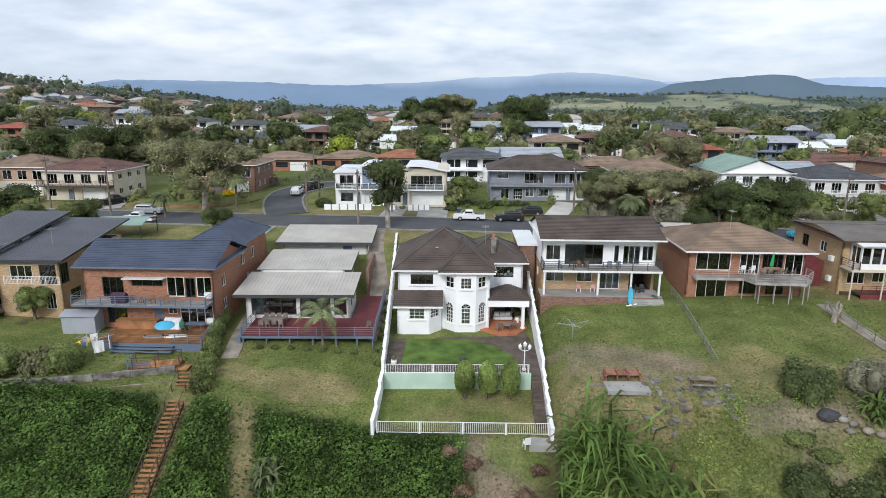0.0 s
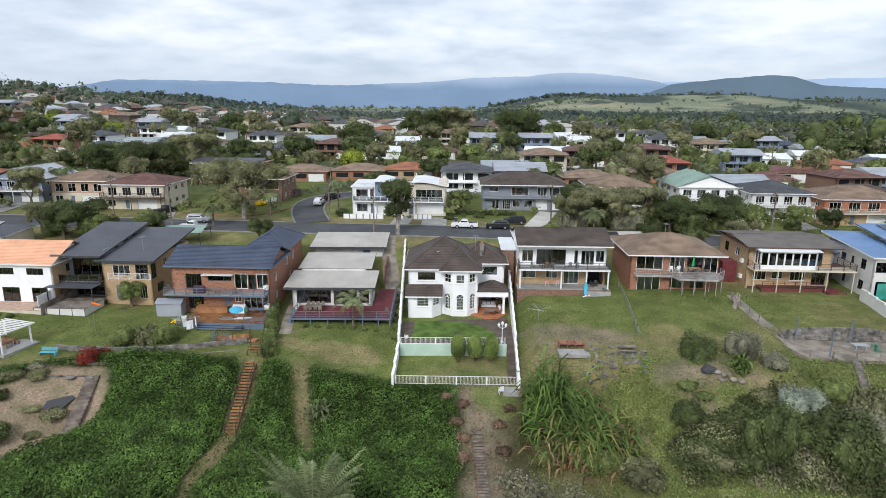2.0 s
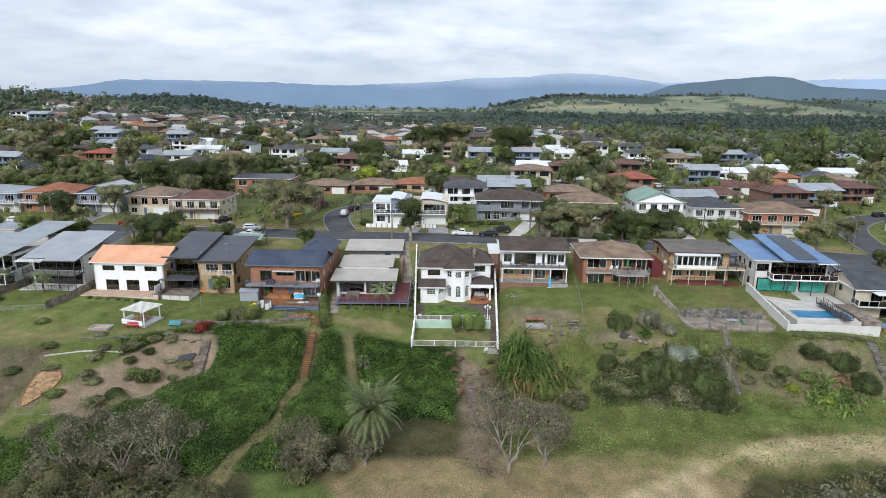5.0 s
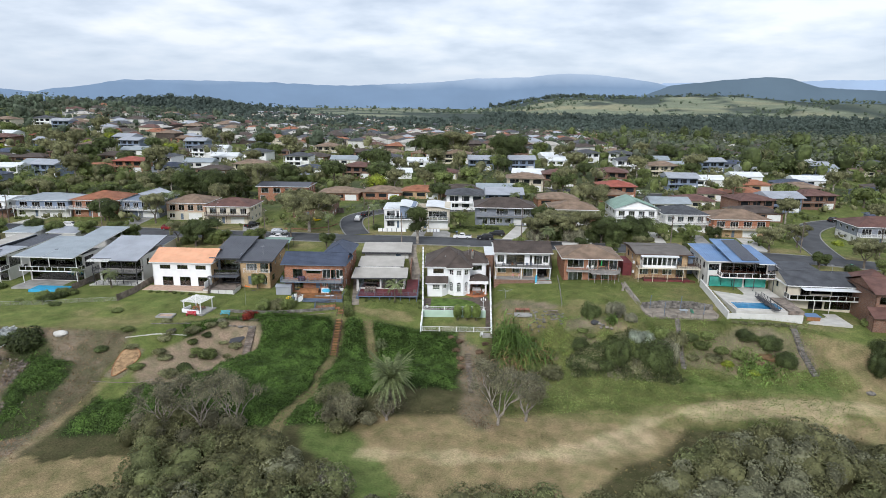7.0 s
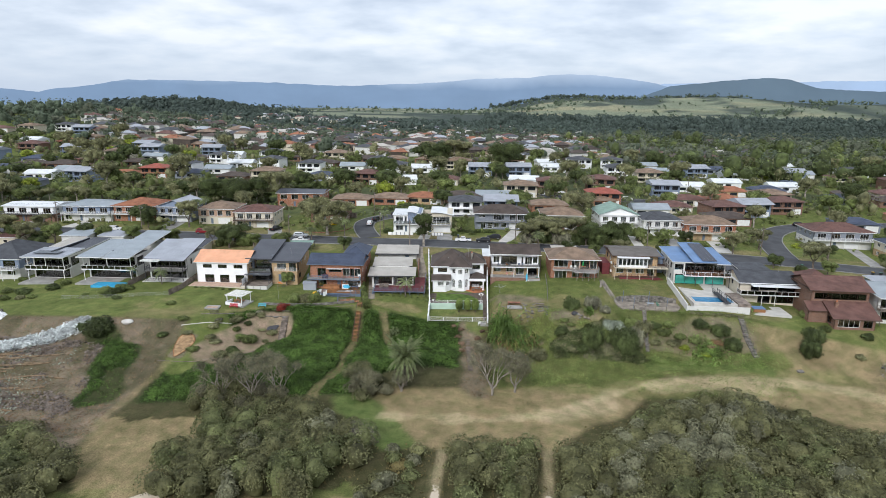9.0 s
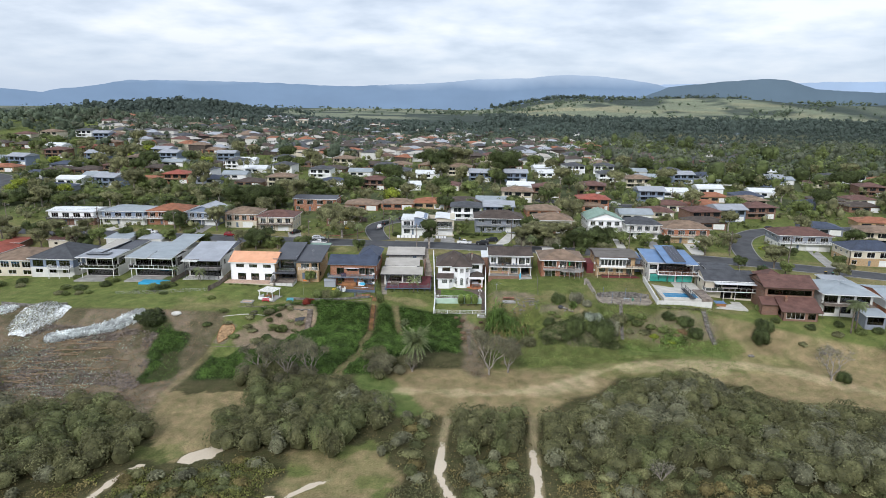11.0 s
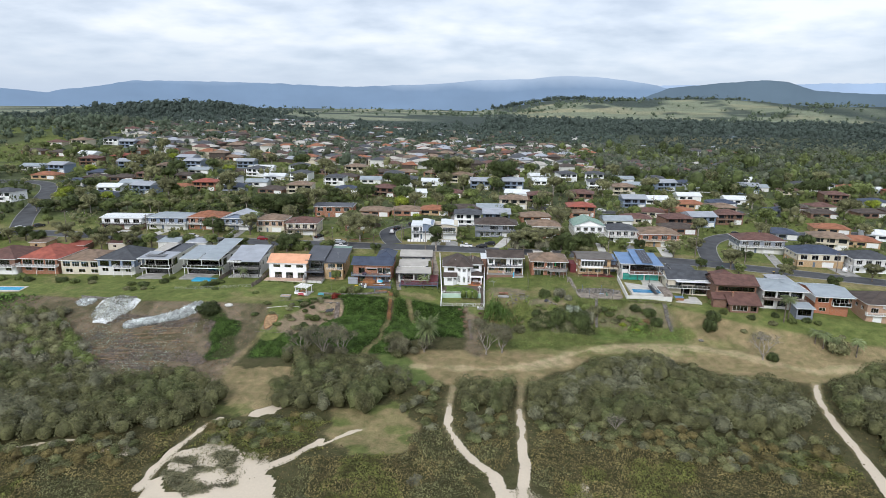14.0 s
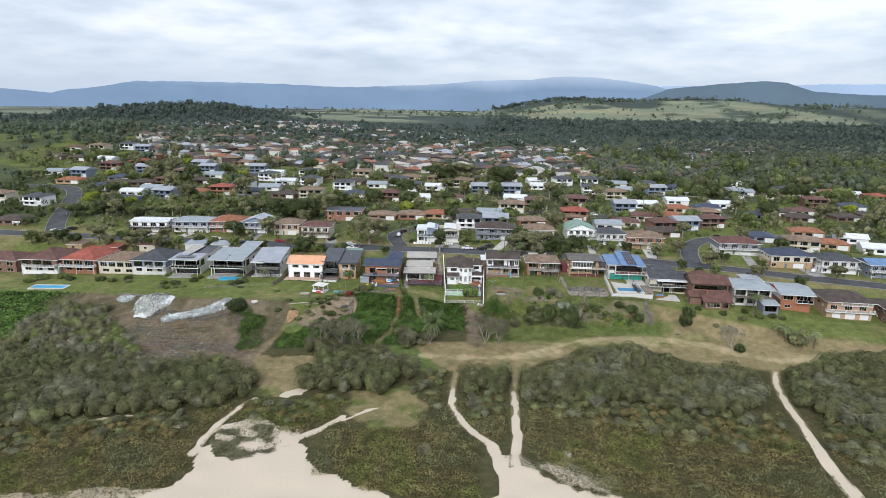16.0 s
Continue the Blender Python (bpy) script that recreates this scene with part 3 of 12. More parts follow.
def build_ground():
    xs = axis([(-5000, -2000, 300), (-2000, -900, 90), (-900, -440, 30), (-440, -232, 8), (-232, -110, 1.6), (-110, 110, 0.75), (110, 184, 1.5), (184, 400, 8), (400, 900, 30), (900, 2400, 60), (2400, 5000, 300)])
    ys = axis([(-700, -160, 30), (-160, -84, 4), (-84, -68, 1.5), (-68, 54, 0.75), (54, 106, 1.5), (106, 300, 4), (300, 700, 14), (700, 1500, 40), (1500, 2600, 80), (2600, 3720, 35), (3720, 4720, 100)])
    X, Y = np.meshgrid(xs, ys)
    Z = land(X, Y)
    nx, ny = len(xs), len(ys)
    me = bpy.data.meshes.new("ground")
    co = np.stack([X, Y, Z], -1).reshape(-1, 3)
    a = (np.arange(ny - 1)[:, None] * nx + np.arange(nx - 1)[None]).ravel()
    faces = np.stack([a, a + 1, a + nx + 1, a + nx], -1)
    me.from_pydata(co, [], faces)
    w = cover(X, Y)
    tone = sum(w[k][..., None] * np.array(TONES[k]) for k in TONES) / np.maximum(1 - w["sand"], 0.02)[..., None]
    tone = np.where(w["sand"][..., None] > 0.97, np.array(TONES["scrub"]), tone)
    tone = tone * (1 + 0.16 * vnoise(X, Y, 3.1, 51) + 0.12 * vnoise(X, Y, 1.3, 52))[..., None]
    at = me.color_attributes.new("cover", "FLOAT_COLOR", "POINT")
    at.data.foreach_set("color", np.concatenate([tone.reshape(-1, 3), w["sand"].reshape(-1, 1)], 1).clip(0, 1).ravel())
    me.shade_smooth()
    m = mat("ground_cover", (1, 1, 1), 0.95, 0.36, 0.5, 4.2, 0.6, spec=0.1)
    n, l = m.node_tree.nodes, m.node_tree.links
    ca = n.new("ShaderNodeVertexColor")
    ca.layer_name = "cover"
    mul = n.new("ShaderNodeMix")
    mul.data_type, mul.blend_type = "RGBA", "MULTIPLY"
    mul.inputs[0].default_value = 1.0
    hsv = [k for k in n if k.type == "HUE_SAT"][0]
    mix1 = [k for k in n if k.type == "MIX" and k != mul][0]
    mix1.inputs[6].default_value, mix1.inputs[7].default_value = (0.74, 0.82, 0.68, 1), (1.18, 1.11, 1.08, 1)
    l.new(ca.outputs[0], mul.inputs[7])
    l.new(mix1.outputs[2], mul.inputs[6])
    l.new(mul.outputs[2], hsv.inputs["Color"])
    # tufts: a coarse and a fine noise in the value
    tuft = [k for k in n if k.type == "MAP_RANGE" and k.inputs[3].default_value != 0][0]
    tuft.inputs[1].default_value, tuft.inputs[2].default_value = 0.33, 0.67
    tuft.inputs[3].default_value, tuft.inputs[4].default_value = 0.48, 1.5
    big, small = [k for k in n if k.type == "TEX_NOISE"][:2]
    small.inputs["Detail"].default_value, small.inputs["Roughness"].default_value = 7, 0.78
    # sand lies with a crisp ragged edge, finely rippled and trodden
    edge, foot = n.new("ShaderNodeTexNoise"), n.new("ShaderNodeTexNoise")
    geo = [k for k in n if k.type == "NEW_GEOMETRY"][0]
    for k, sc, de, ro in ((edge, 1.6, 6, 0.7), (foot, 2.6, 5, 0.65)):
        k.inputs["Scale"].default_value, k.inputs["Detail"].default_value, k.inputs["Roughness"].default_value = sc, de, ro
        l.new(geo.outputs["Position"], k.inputs["Vector"])
    ragged, cut, grains, lay = n.new("ShaderNodeMath"), n.new("ShaderNodeMapRange"), n.new("ShaderNodeMix"), n.new("ShaderNodeMix")
    ragged.operation = "MULTIPLY_ADD"
    ragged.inputs[1].default_value = 0.9
    l.new(edge.outputs[0], ragged.inputs[0])
    l.new(ca.outputs["Alpha"], ragged.inputs[2])
    cut.inputs[1].default_value, cut.inputs[2].default_value = 0.88, 1.02
    l.new(ragged.outputs[0], cut.inputs[0])
    grains.data_type = lay.data_type = "RGBA"
    l.new(foot.outputs[0], grains.inputs[0])
    grains.inputs[6].default_value, grains.inputs[7].default_value = (*(0.84 * c for c in SAND), 1), (*(1.10 * c for c in SAND), 1)
    l.new(cut.outputs[0], lay.inputs[0])
    l.new(hsv.outputs[0], lay.inputs[6])
    l.new(grains.outputs[2], lay.inputs[7])
    l.new(lay.outputs[2], n["Principled BSDF"].inputs["Base Color"])
    me.materials.append(m)
    return tagged(new("ground", me), "sloping ground of lawns, dry grass, scrub and beach sand", "ground", kind="structure")


build_ground()


def strip(pts, step=2.0):
    """A band that follows the land along a line: left and right edges."""
    P = [np.array(p, float) for p in pts]
    # Catmull-Rom through the points
    out = []
    for i in range(len(P) - 1):
        p0, p1, p2, p3 = P[max(i - 1, 0)], P[i], P[i + 1], P[min(i + 2, len(P) - 1)]
        n = max(2, int(np.linalg.norm(p2 - p1) / step))
        for k in range(n):
            t = k / n
            out.append(0.5 * (2 * p1 + (p2 - p0) * t + (2 * p0 - 5 * p1 + 4 * p2 - p3) * t * t + (3 * p1 - p0 - 3 * p2 + p3) * t**3))
    out.append(P[-1])
    out = np.array(out)
    d = np.gradient(out, axis=0)
    d /= np.linalg.norm(d, axis=1)[:, None]
    nrm = np.stack([-d[:, 1], d[:, 0]], -1)
    return out, nrm


def band(name, pts, a, b, lift, material, label, category, thick=0.0):
    """A strip between the offsets a and b from a line, laid on the land."""
    c, nrm = strip(pts)
    bm = bmesh.new()
    k = max(1, int(abs(b - a) / 2.0))
    rows = []
    for p, q in zip(c, nrm):
        row = []
        for i in range(k + 1):
            s = p + q * (a + (b - a) * i / k)
            row.append(bm.verts.new((s[0], s[1], gz(*s) + lift)))
        if thick:
            e0, e1 = p + q * a, p + q * b
            row = [bm.verts.new((e0[0], e0[1], gz(*e0) + lift - thick))] + row + [bm.verts.new((e1[0], e1[1], gz(*e1) + lift - thick))]
        rows.append(row)
    for r, s in zip(rows, rows[1:]):
        for i in range(len(r) - 1):
            bm.faces.new((r[i], s[i], s[i + 1], r[i + 1]))
    bmesh.ops.recalc_face_normals(bm, faces=bm.faces)
    if not thick and sum(f.normal.z for f in bm.faces) < 0:
        bmesh.ops.reverse_faces(bm, faces=bm.faces)
    ob = part(name, bm, material, None)
    return tagged(ob, label, category, kind="structure")


MAIN_ROAD = [(x, y) for x, y in Y_ROAD if -600 < x < 300]
SIDE_ROAD = [(-35.5, 101), (-38.5, 108), (-41, 116), (-41.5, 124), (-37, 132), (-27, 137), (-8, 141), (6, 144)]
SIDE_ROAD_2 = [(97, 96), (99, 108), (103, 122), (110, 134), (122, 144), (145, 152), (190, 160)]
SIDE_ROAD_3 = [(-209, 100), (-228, 128.5), (-250, 167.6), (-266, 195), (-280, 210), (-300, 212), (-340, 204)]
BACK_ROAD = [(12, 190), (40, 186), (75, 184), (110, 190), (150, 205)]
for pts, half, nm in ((MAIN_ROAD, 5.0, "main"), (SIDE_ROAD, 3.4, "side"), (SIDE_ROAD_2, 3.8, "side"), (SIDE_ROAD_3, 4.2, "side"), (BACK_ROAD, 3.6, "side")):
    main = nm == "main"
    band("road", pts, -half, half, 0.10 if main else 0.085, M["asphalt"], "dark grey asphalt residential street" if main else "grey asphalt side street", "road")
    for s in (-1, 1):
        if main and s == 1:
            # the far kerb is broken where the side streets leave
            for a, b in ((-300, -214), (-203, -41.5), (-30, 91), (104, 300)):
                seg = [(x, float(lerp(x, Y_ROAD))) for x in np.linspace(a, b, max(3, int((b - a) / 12)))]
                band("kerb", seg, s * half, s * (half + 0.35), 0.20, M["kerb"], "pale concrete kerb", "kerb", 0.3)
        else:
            band("kerb", pts, s * half, s * (half + 0.35), 0.20, M["kerb"], "pale concrete kerb", "kerb", 0.3)


# ---- houses: the kit ----
# an opening: from, to, sill, head, style; a style: frame, panes across, panes up, how much curtain
WIN = ("trim_white", 2, 1, 0.7)
WIN3 = ("trim_white", 3, 1, 0.55)
GRID = ("trim_white", 3, 3, 0.0)
DARKWIN = ("trim_dark", 2, 1, 0.5)
DARKWIN3 = ("trim_dark", 3, 1, 0.5)
SLIDE = ("trim_white", 3, 1, 0.7)
DARKSLIDE = ("trim_dark", 3, 1, 0.6)
DARKOPEN = ("trim_dark", 4, 1, 0.0)
GARAGE, DOOR, OPEN = "garage", "door", "open"
SIDES = {"front": 0, "right": 90, "back": 180, "left": -90}


def frame_mesh(w, h, nx, nz, t=0.07, d=0.09):
    """A window frame with its glazing bars, one connected piece."""
    xs = [t + (w - 2 * t) * i / nx for i in range(nx + 1)]
    zs = [t + (h - 2 * t) * i / nz for i in range(nz + 1)]
    s = t * 0.3
    holes = [(xs[i] + (s if i else 0), xs[i + 1] - (s if i < nx - 1 else 0), zs[j] + (s if j else 0), zs[j + 1] - (s if j < nz - 1 else 0)) for i in range(nx) for j in range(nz)]
    bm = bmesh.new()
    panel(bm, pose(0, -0.02, 0), w, 0, h, holes, d + 0.02)
    return bm


def opening(H, m, a, b, z0, z1, style):
    """Fills one hole of a wall. m: the wall's own frame, x along it and y into the house."""
    w, h = b - a, z1 - z0
    at = m @ Matrix.Translation((a, 0.06, z0))
    if style == OPEN:
        return
    if style == GARAGE:
        bm, n = bmesh.new(), 5
        prof = [(0.14, 0), (0.06, 0)]
        for i in range(n):
            prof += [(0.05, h * i / n + 0.015), (0.05, h * (i + 1) / n - 0.015), (0.08, h * (i + 1) / n)]
        prism_x(bm, prof + [(0.14, h)], 0.01, w - 0.01)
        part("garage_door", bm, M["trim_white"], H, "white panelled garage door").matrix_local = at
        return
    if style == DOOR:
        bm = boxes((0, w, 0.02, 0.07, 0, h), (0.12, w - 0.12, 0.0, 0.03, 0.15, h * 0.45), (0.12, w - 0.12, 0.0, 0.03, h * 0.52, h - 0.15))
        d = part("door", bm, M["trim_blue"], H, "dark painted door")
        d.matrix_local = at
        part("door_handle", boxes((w - 0.12, w - 0.06, -0.05, 0.02, h * 0.47, h * 0.49)), M["steel"], d)
        return
    fr, nx, nz, cur = style
    f = part("window", frame_mesh(w, h, nx, nz), M[fr], H)
    f.matrix_local = at
    part("pane", boxes((0.03, w - 0.03, 0.035, 0.045, 0.03, h - 0.03)), M["glass"], f)
    if cur:
        bm, k = bmesh.new(), max(4, int(w * cur / 0.12))
        left = (int(a * 10) + int(z0)) % 2 == 0
        for i in range(k):
            u0, u1 = w * cur * i / k, w * cur * (i + 1) / k
            if not left:
                u0, u1 = w - u1, w - u0
            box(bm, u0, u1, 0.22 + 0.04 * (i % 2), 0.25 + 0.04 * (i % 2), 0.02, h)
        part("curtain", bm, M["curtain"], f, "pale drawn curtain")


def panel(bm, m, w, z0, z1, holes, thick=0.2):
    """A wall with real holes in it."""
    xs = sorted({0, w, *(v for q in holes for v in q[:2])})
    zs = sorted({z0, z1, *(v for q in holes for v in q[2:4])})
    cache = {}

    def vert(x, y, z):
        k = (round(x, 4), y, round(z, 4))
        if k not in cache:
            cache[k] = bm.verts.new(m @ Vector(k))
        return cache[k]

    solid = lambda i, j: 0 <= i < len(xs) - 1 and 0 <= j < len(zs) - 1 and not any(q[0] < (xs[i] + xs[i + 1]) / 2 < q[1] and q[2] < (zs[j] + zs[j + 1]) / 2 < q[3] for q in holes)  # noqa: E731
    for i in range(len(xs) - 1):
        for j in range(len(zs) - 1):
            if not solid(i, j):
                continue
            a, b, c, d = xs[i], xs[i + 1], zs[j], zs[j + 1]
            bm.faces.new([vert(a, 0, c), vert(b, 0, c), vert(b, 0, d), vert(a, 0, d)])
            bm.faces.new([vert(a, thick, d), vert(b, thick, d), vert(b, thick, c), vert(a, thick, c)])
            for (di, dj), (p, q) in {(-1, 0): ((a, d), (a, c)), (1, 0): ((b, c), (b, d)), (0, -1): ((a, c), (b, c)), (0, 1): ((b, d), (a, d))}.items():
                if not solid(i + di, j + dj):
                    bm.faces.new([vert(q[0], 0, q[1]), vert(p[0], 0, p[1]), vert(p[0], thick, p[1]), vert(q[0], thick, q[1])])


def shell(H, x0, x1, y0, y1, z0, z1, material, label="", floors=(0.0,), **sides):
    """Four walls with their openings; floors and an added inner wall in painted room shade."""
    bm = bmesh.new()
    for side, rot in SIDES.items():
        o = {"front": (x0, y0), "right": (x1, y0), "back": (x1, y1), "left": (x0, y1)}[side]
        w = x1 - x0 if rot in (0, 180) else y1 - y0
        m = pose(o[0], o[1], 0, 0, 0, rot)
        holes = [q for q in sides.get(side, ()) if q[0] > -0.01 and q[1] < w + 0.01]
        panel(bm, m, w, z0, z1, holes)
        for q in holes:
            opening(H, m, *q)
    ob = part("wall", bm, M[material], H, label)
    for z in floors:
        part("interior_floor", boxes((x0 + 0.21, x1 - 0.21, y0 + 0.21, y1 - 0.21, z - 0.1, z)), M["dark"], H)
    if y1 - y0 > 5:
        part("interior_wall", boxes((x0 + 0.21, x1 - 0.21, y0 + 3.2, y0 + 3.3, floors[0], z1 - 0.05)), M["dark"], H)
    return ob


def tiled(bm, a, b, c, d, course=0.34, lip=0.045):
    """A sloping roof plane in overlapping courses. a, b: the eave; c, d: above b and a."""
    a, b, c, d = map(Vector, (a, b, c, d))
    n = (b - a).cross(d - a if (d - a).length > 0.01 else c - a).normalized()
    k = max(2, int(round((((c + d) / 2) - ((a + b) / 2)).length / course)))
    low = [bm.verts.new(u) for u in (a, b)]
    for i in range(k):
        t0, t1 = i / k, (i + 1) / k
        lip_ = [bm.verts.new(u + n * lip) for u in (a.lerp(d, t0), b.lerp(c, t0))]
        bm.faces.new((low[0], low[1], lip_[1], lip_[0]))
        r, s = b.lerp(c, t1), a.lerp(d, t1)
        low = [bm.verts.new(s), bm.verts.new(r)] if (r - s).length > 0.02 else [bm.verts.new(r)]
        bm.faces.new((lip_[0], lip_[1], *low[::-1]))


def ribbed(bm, a, b, c, d, pitch=0.42, h=0.035):
    """A sheet-metal plane with standing ribs up the slope."""
    a, b, c, d = map(Vector, (a, b, c, d))
    n = (b - a).cross(d - a if (d - a).length > 0.01 else c - a).normalized()
    k, e = max(1, int((b - a).length / pitch)), 0.03 / (b - a).length
    cols = [(0.0, 0.0)]
    for i in range(1, k):
        cols += [(i / k - e, 0.0), (i / k, h), (i / k + e, 0.0)]
    rows = [(bm.verts.new(a.lerp(b, t) + n * u), bm.verts.new(d.lerp(c, t) + n * u)) for t, u in cols + [(1.0, 0.0)]]
    for (p, q), (r, s) in zip(rows, rows[1:]):
        bm.faces.new((p, r, s, q))


def roof(H, x0, x1, y0, y1, z, rise, material, kind="hip", over=0.55, metal=False, trim="trim_white", label=""):
    """hip; gable_x (ridge along x); gable_y; each with gutters, soffit and ridge caps."""
    x0, x1, y0, y1 = x0 - over, x1 + over, y0 - over, y1 + over
    bm, lay = bmesh.new(), ribbed if metal else tiled
    A, B, C, D = (x0, y0, z), (x1, y0, z), (x1, y1, z), (x0, y1, z)
    ym, xm = (y0 + y1) / 2, (x0 + x1) / 2
    if kind == "hip":
        if x1 - x0 >= y1 - y0:
            r = (y1 - y0) / 2
            P, Q = (x0 + r, ym, z + rise), (x1 - r, ym, z + rise)
            planes = ((A, B, Q, P), (C, D, P, Q), (B, C, Q, Q), (D, A, P, P))
        else:
            r = (x1 - x0) / 2
            P, Q = (xm, y0 + r, z + rise), (xm, y1 - r, z + rise)
            planes = ((A, B, P, P), (B, C, Q, P), (C, D, Q, Q), (D, A, P, Q))
        caps = [(A, P), (D, P if x1 - x0 >= y1 - y0 else Q), (B, Q if x1 - x0 >= y1 - y0 else P), (C, Q), (P, Q)]
    elif kind == "gable_x":
        P, Q = (x0, ym, z + rise), (x1, ym, z + rise)
        planes, caps = ((A, B, Q, P), (C, D, P, Q)), [(P, Q)]
    else:
        P, Q = (xm, y0, z + rise), (xm, y1, z + rise)
        planes, caps = ((B, C, Q, P), (D, A, P, Q)), [(P, Q)]
    for p in planes:
        lay(bm, *p)
    R = part("roof", bm, M[material], H, label)
    bm = bmesh.new()
    for p, q in caps:
        tube(bm, Vector(p) + Vector((0, 0, 0.03)), Vector(q) + Vector((0, 0, 0.03)), 0.085, n=6)
    part("ridge_capping", bm, M[material], R)
    if kind == "gable_x":
        for x in (x0 + over, x1 - over - 0.02):
            bm = bmesh.new()
            prof = [(y0 + over, z - 0.01), (y1 - over, z - 0.01), (ym, z + rise * (1 - 2 * over / (y1 - y0)) + 0.02)]
            prism_x(bm, prof, x, x + 0.02)
            part("gable", bm, H_wall(H), R)
    elif kind == "gable_y":
        for y in (y0 + over, y1 - over - 0.02):
            bm = bmesh.new()
            prof = [(x0 + over, z - 0.01), (x1 - over, z - 0.01), (xm, z + rise * (1 - 2 * over / (x1 - x0)) + 0.02)]
            prism_y(bm, prof, y, y + 0.02)
            part("gable", bm, H_wall(H), R)
    g = 0.06
    part("gutter", boxes((x0 - g, x1 + g, y0 - g, y0, z - 0.16, z + 0.02), (x0 - g, x1 + g, y1, y1 + g, z - 0.16, z + 0.02), (x0 - g, x0, y0, y1, z - 0.16, z + 0.02), (x1, x1 + g, y0, y1, z - 0.16, z + 0.02)), M[trim], R)
    part("soffit", boxes((x0, x1, y0, y1, z - 0.12, z - 0.02)), M[trim], R)
    return R


def prism_x(bm, prof, xa, xb):
    a, b = [bm.verts.new((xa, y, z)) for y, z in prof], [bm.verts.new((xb, y, z)) for y, z in prof]
    bm.faces.new(a[::-1])
    bm.faces.new(b)
    for i in range(len(prof)):
        bm.faces.new((a[i], a[(i + 1) % len(prof)], b[(i + 1) % len(prof)], b[i]))
    bmesh.ops.recalc_face_normals(bm, faces=bm.faces)


def prism_y(bm, prof, ya, yb):
    a, b = [bm.verts.new((x, ya, z)) for x, z in prof], [bm.verts.new((x, yb, z)) for x, z in prof]
    bm.faces.new(a)
    bm.faces.new(b[::-1])
    for i in range(len(prof)):
        bm.faces.new((a[i], b[i], b[(i + 1) % len(prof)], a[(i + 1) % len(prof)]))
    bmesh.ops.recalc_face_normals(bm, faces=bm.faces)


def H_wall(H):
    for c in H.children:
        if c.name.startswith("wall"):
            w = c.data.materials[0]
    return w


def skillion(H, x0, x1, y0, y1, zf, zb, material, thick=0.18, trim="trim_white", metal=True, axis="y", label=""):
    """A single-pitch roof slab; axis x: zf at the left, zb at the right."""
    z = (lambda x, y: zf + (zb - zf) * (y - y0) / (y1 - y0)) if axis == "y" else (lambda x, y: zf + (zb - zf) * (x - x0) / (x1 - x0))
    bm = bmesh.new()
    P = [(x, y, z(x, y) + 0.012) for x, y in ((x0, y0), (x1, y0), (x1, y1), (x0, y1))]
    if axis == "x":
        P = P[1:] + P[:1] if zb < zf else P[3:] + P[:3]
    (ribbed if metal else tiled)(bm, *P)
    R = part("roof", bm, M[material], H, label)
    bm = bmesh.new()
    v = [bm.verts.new((x, y, z(x, y) - d)) for d in (thick, 0) for x, y in ((x0, y0), (x1, y0), (x1, y1), (x0, y1))]
    for f in ((3, 2, 1, 0), (4, 5, 6, 7), (0, 1, 5, 4), (1, 2, 6, 5), (2, 3, 7, 6), (3, 0, 4, 7)):
        bm.faces.new([v[i] for i in f])
    part("fascia", bm, M[trim], R)
    return R


def railing(H, p, q, z, material="trim_white", kind="bars", h=1.0, step=1.6, name="railing", glass="glass", posts=True):
    p, q = Vector((*p, z)), Vector((*q, z))
    d = q - p
    L = d.length
    m = Matrix.Translation(p) @ Matrix.Rotation(math.atan2(d.y, d.x), 4, "Z")
    bm = boxes((0, L, -0.03, 0.03, h - 0.05, h))
    if kind == "bars":
        box(bm, 0, L, -0.02, 0.02, 0.08, 0.12)
        n = max(2, int(L / 0.16))
        for i in range(n + 1):
            box(bm, L * i / n - 0.012, L * i / n + 0.012, -0.012, 0.012, 0.12, h - 0.05)
    elif kind == "rails":
        for k in (0.25, 0.5, 0.75):
            box(bm, 0, L, -0.02, 0.02, h * k - 0.02, h * k + 0.02)
    r = part(name, bm, M[material], H)
    r.matrix_local = m
    if kind == "glass":
        part("glass_panel", boxes((0.03, L - 0.03, -0.008, 0.008, 0.06, h - 0.06)), M[glass], r)
    if posts:
        n = max(1, int(round(L / step)))
        for i in range(n + 1):
            x = min(max(L * i / n, 0.04), L - 0.04)
            part("post", boxes((x - 0.04, x + 0.04, -0.042, 0.042, 0, h - 0.002)), M[material], r)
    return r


def balcony(H, x0, x1, y0, y1, z, deck="concrete", trim="trim_white", kind="bars", post_x=(), ground=0.0, sides="flr", post_w=0.13, glass="glass", post_mat=None, h=1.0):
    D = part("balcony", boxes((x0, x1, y0, y1, z - 0.22, z)), M[trim], H)
    part("decking", boxes((x0 + 0.05, x1 - 0.05, y0 + 0.05, y1 - 0.01, z, z + 0.02)), M[deck], D)
    if "f" in sides:
        railing(H, (x0 + 0.05, y0 + 0.05), (x1 - 0.05, y0 + 0.05), z, trim, kind, glass=glass, h=h)
    if "l" in sides:
        railing(H, (x0 + 0.05, y1), (x0 + 0.05, y0 + 0.1), z, trim, kind, glass=glass, h=h)
    if "r" in sides:
        railing(H, (x1 - 0.05, y0 + 0.1), (x1 - 0.05, y1), z, trim, kind, glass=glass, h=h)
    for x in post_x:
        part("column", boxes((x - post_w / 2, x + post_w / 2, y0 + 0.12, y0 + 0.12 + post_w, ground, z - 0.22)), M[post_mat or trim], H)
    return D


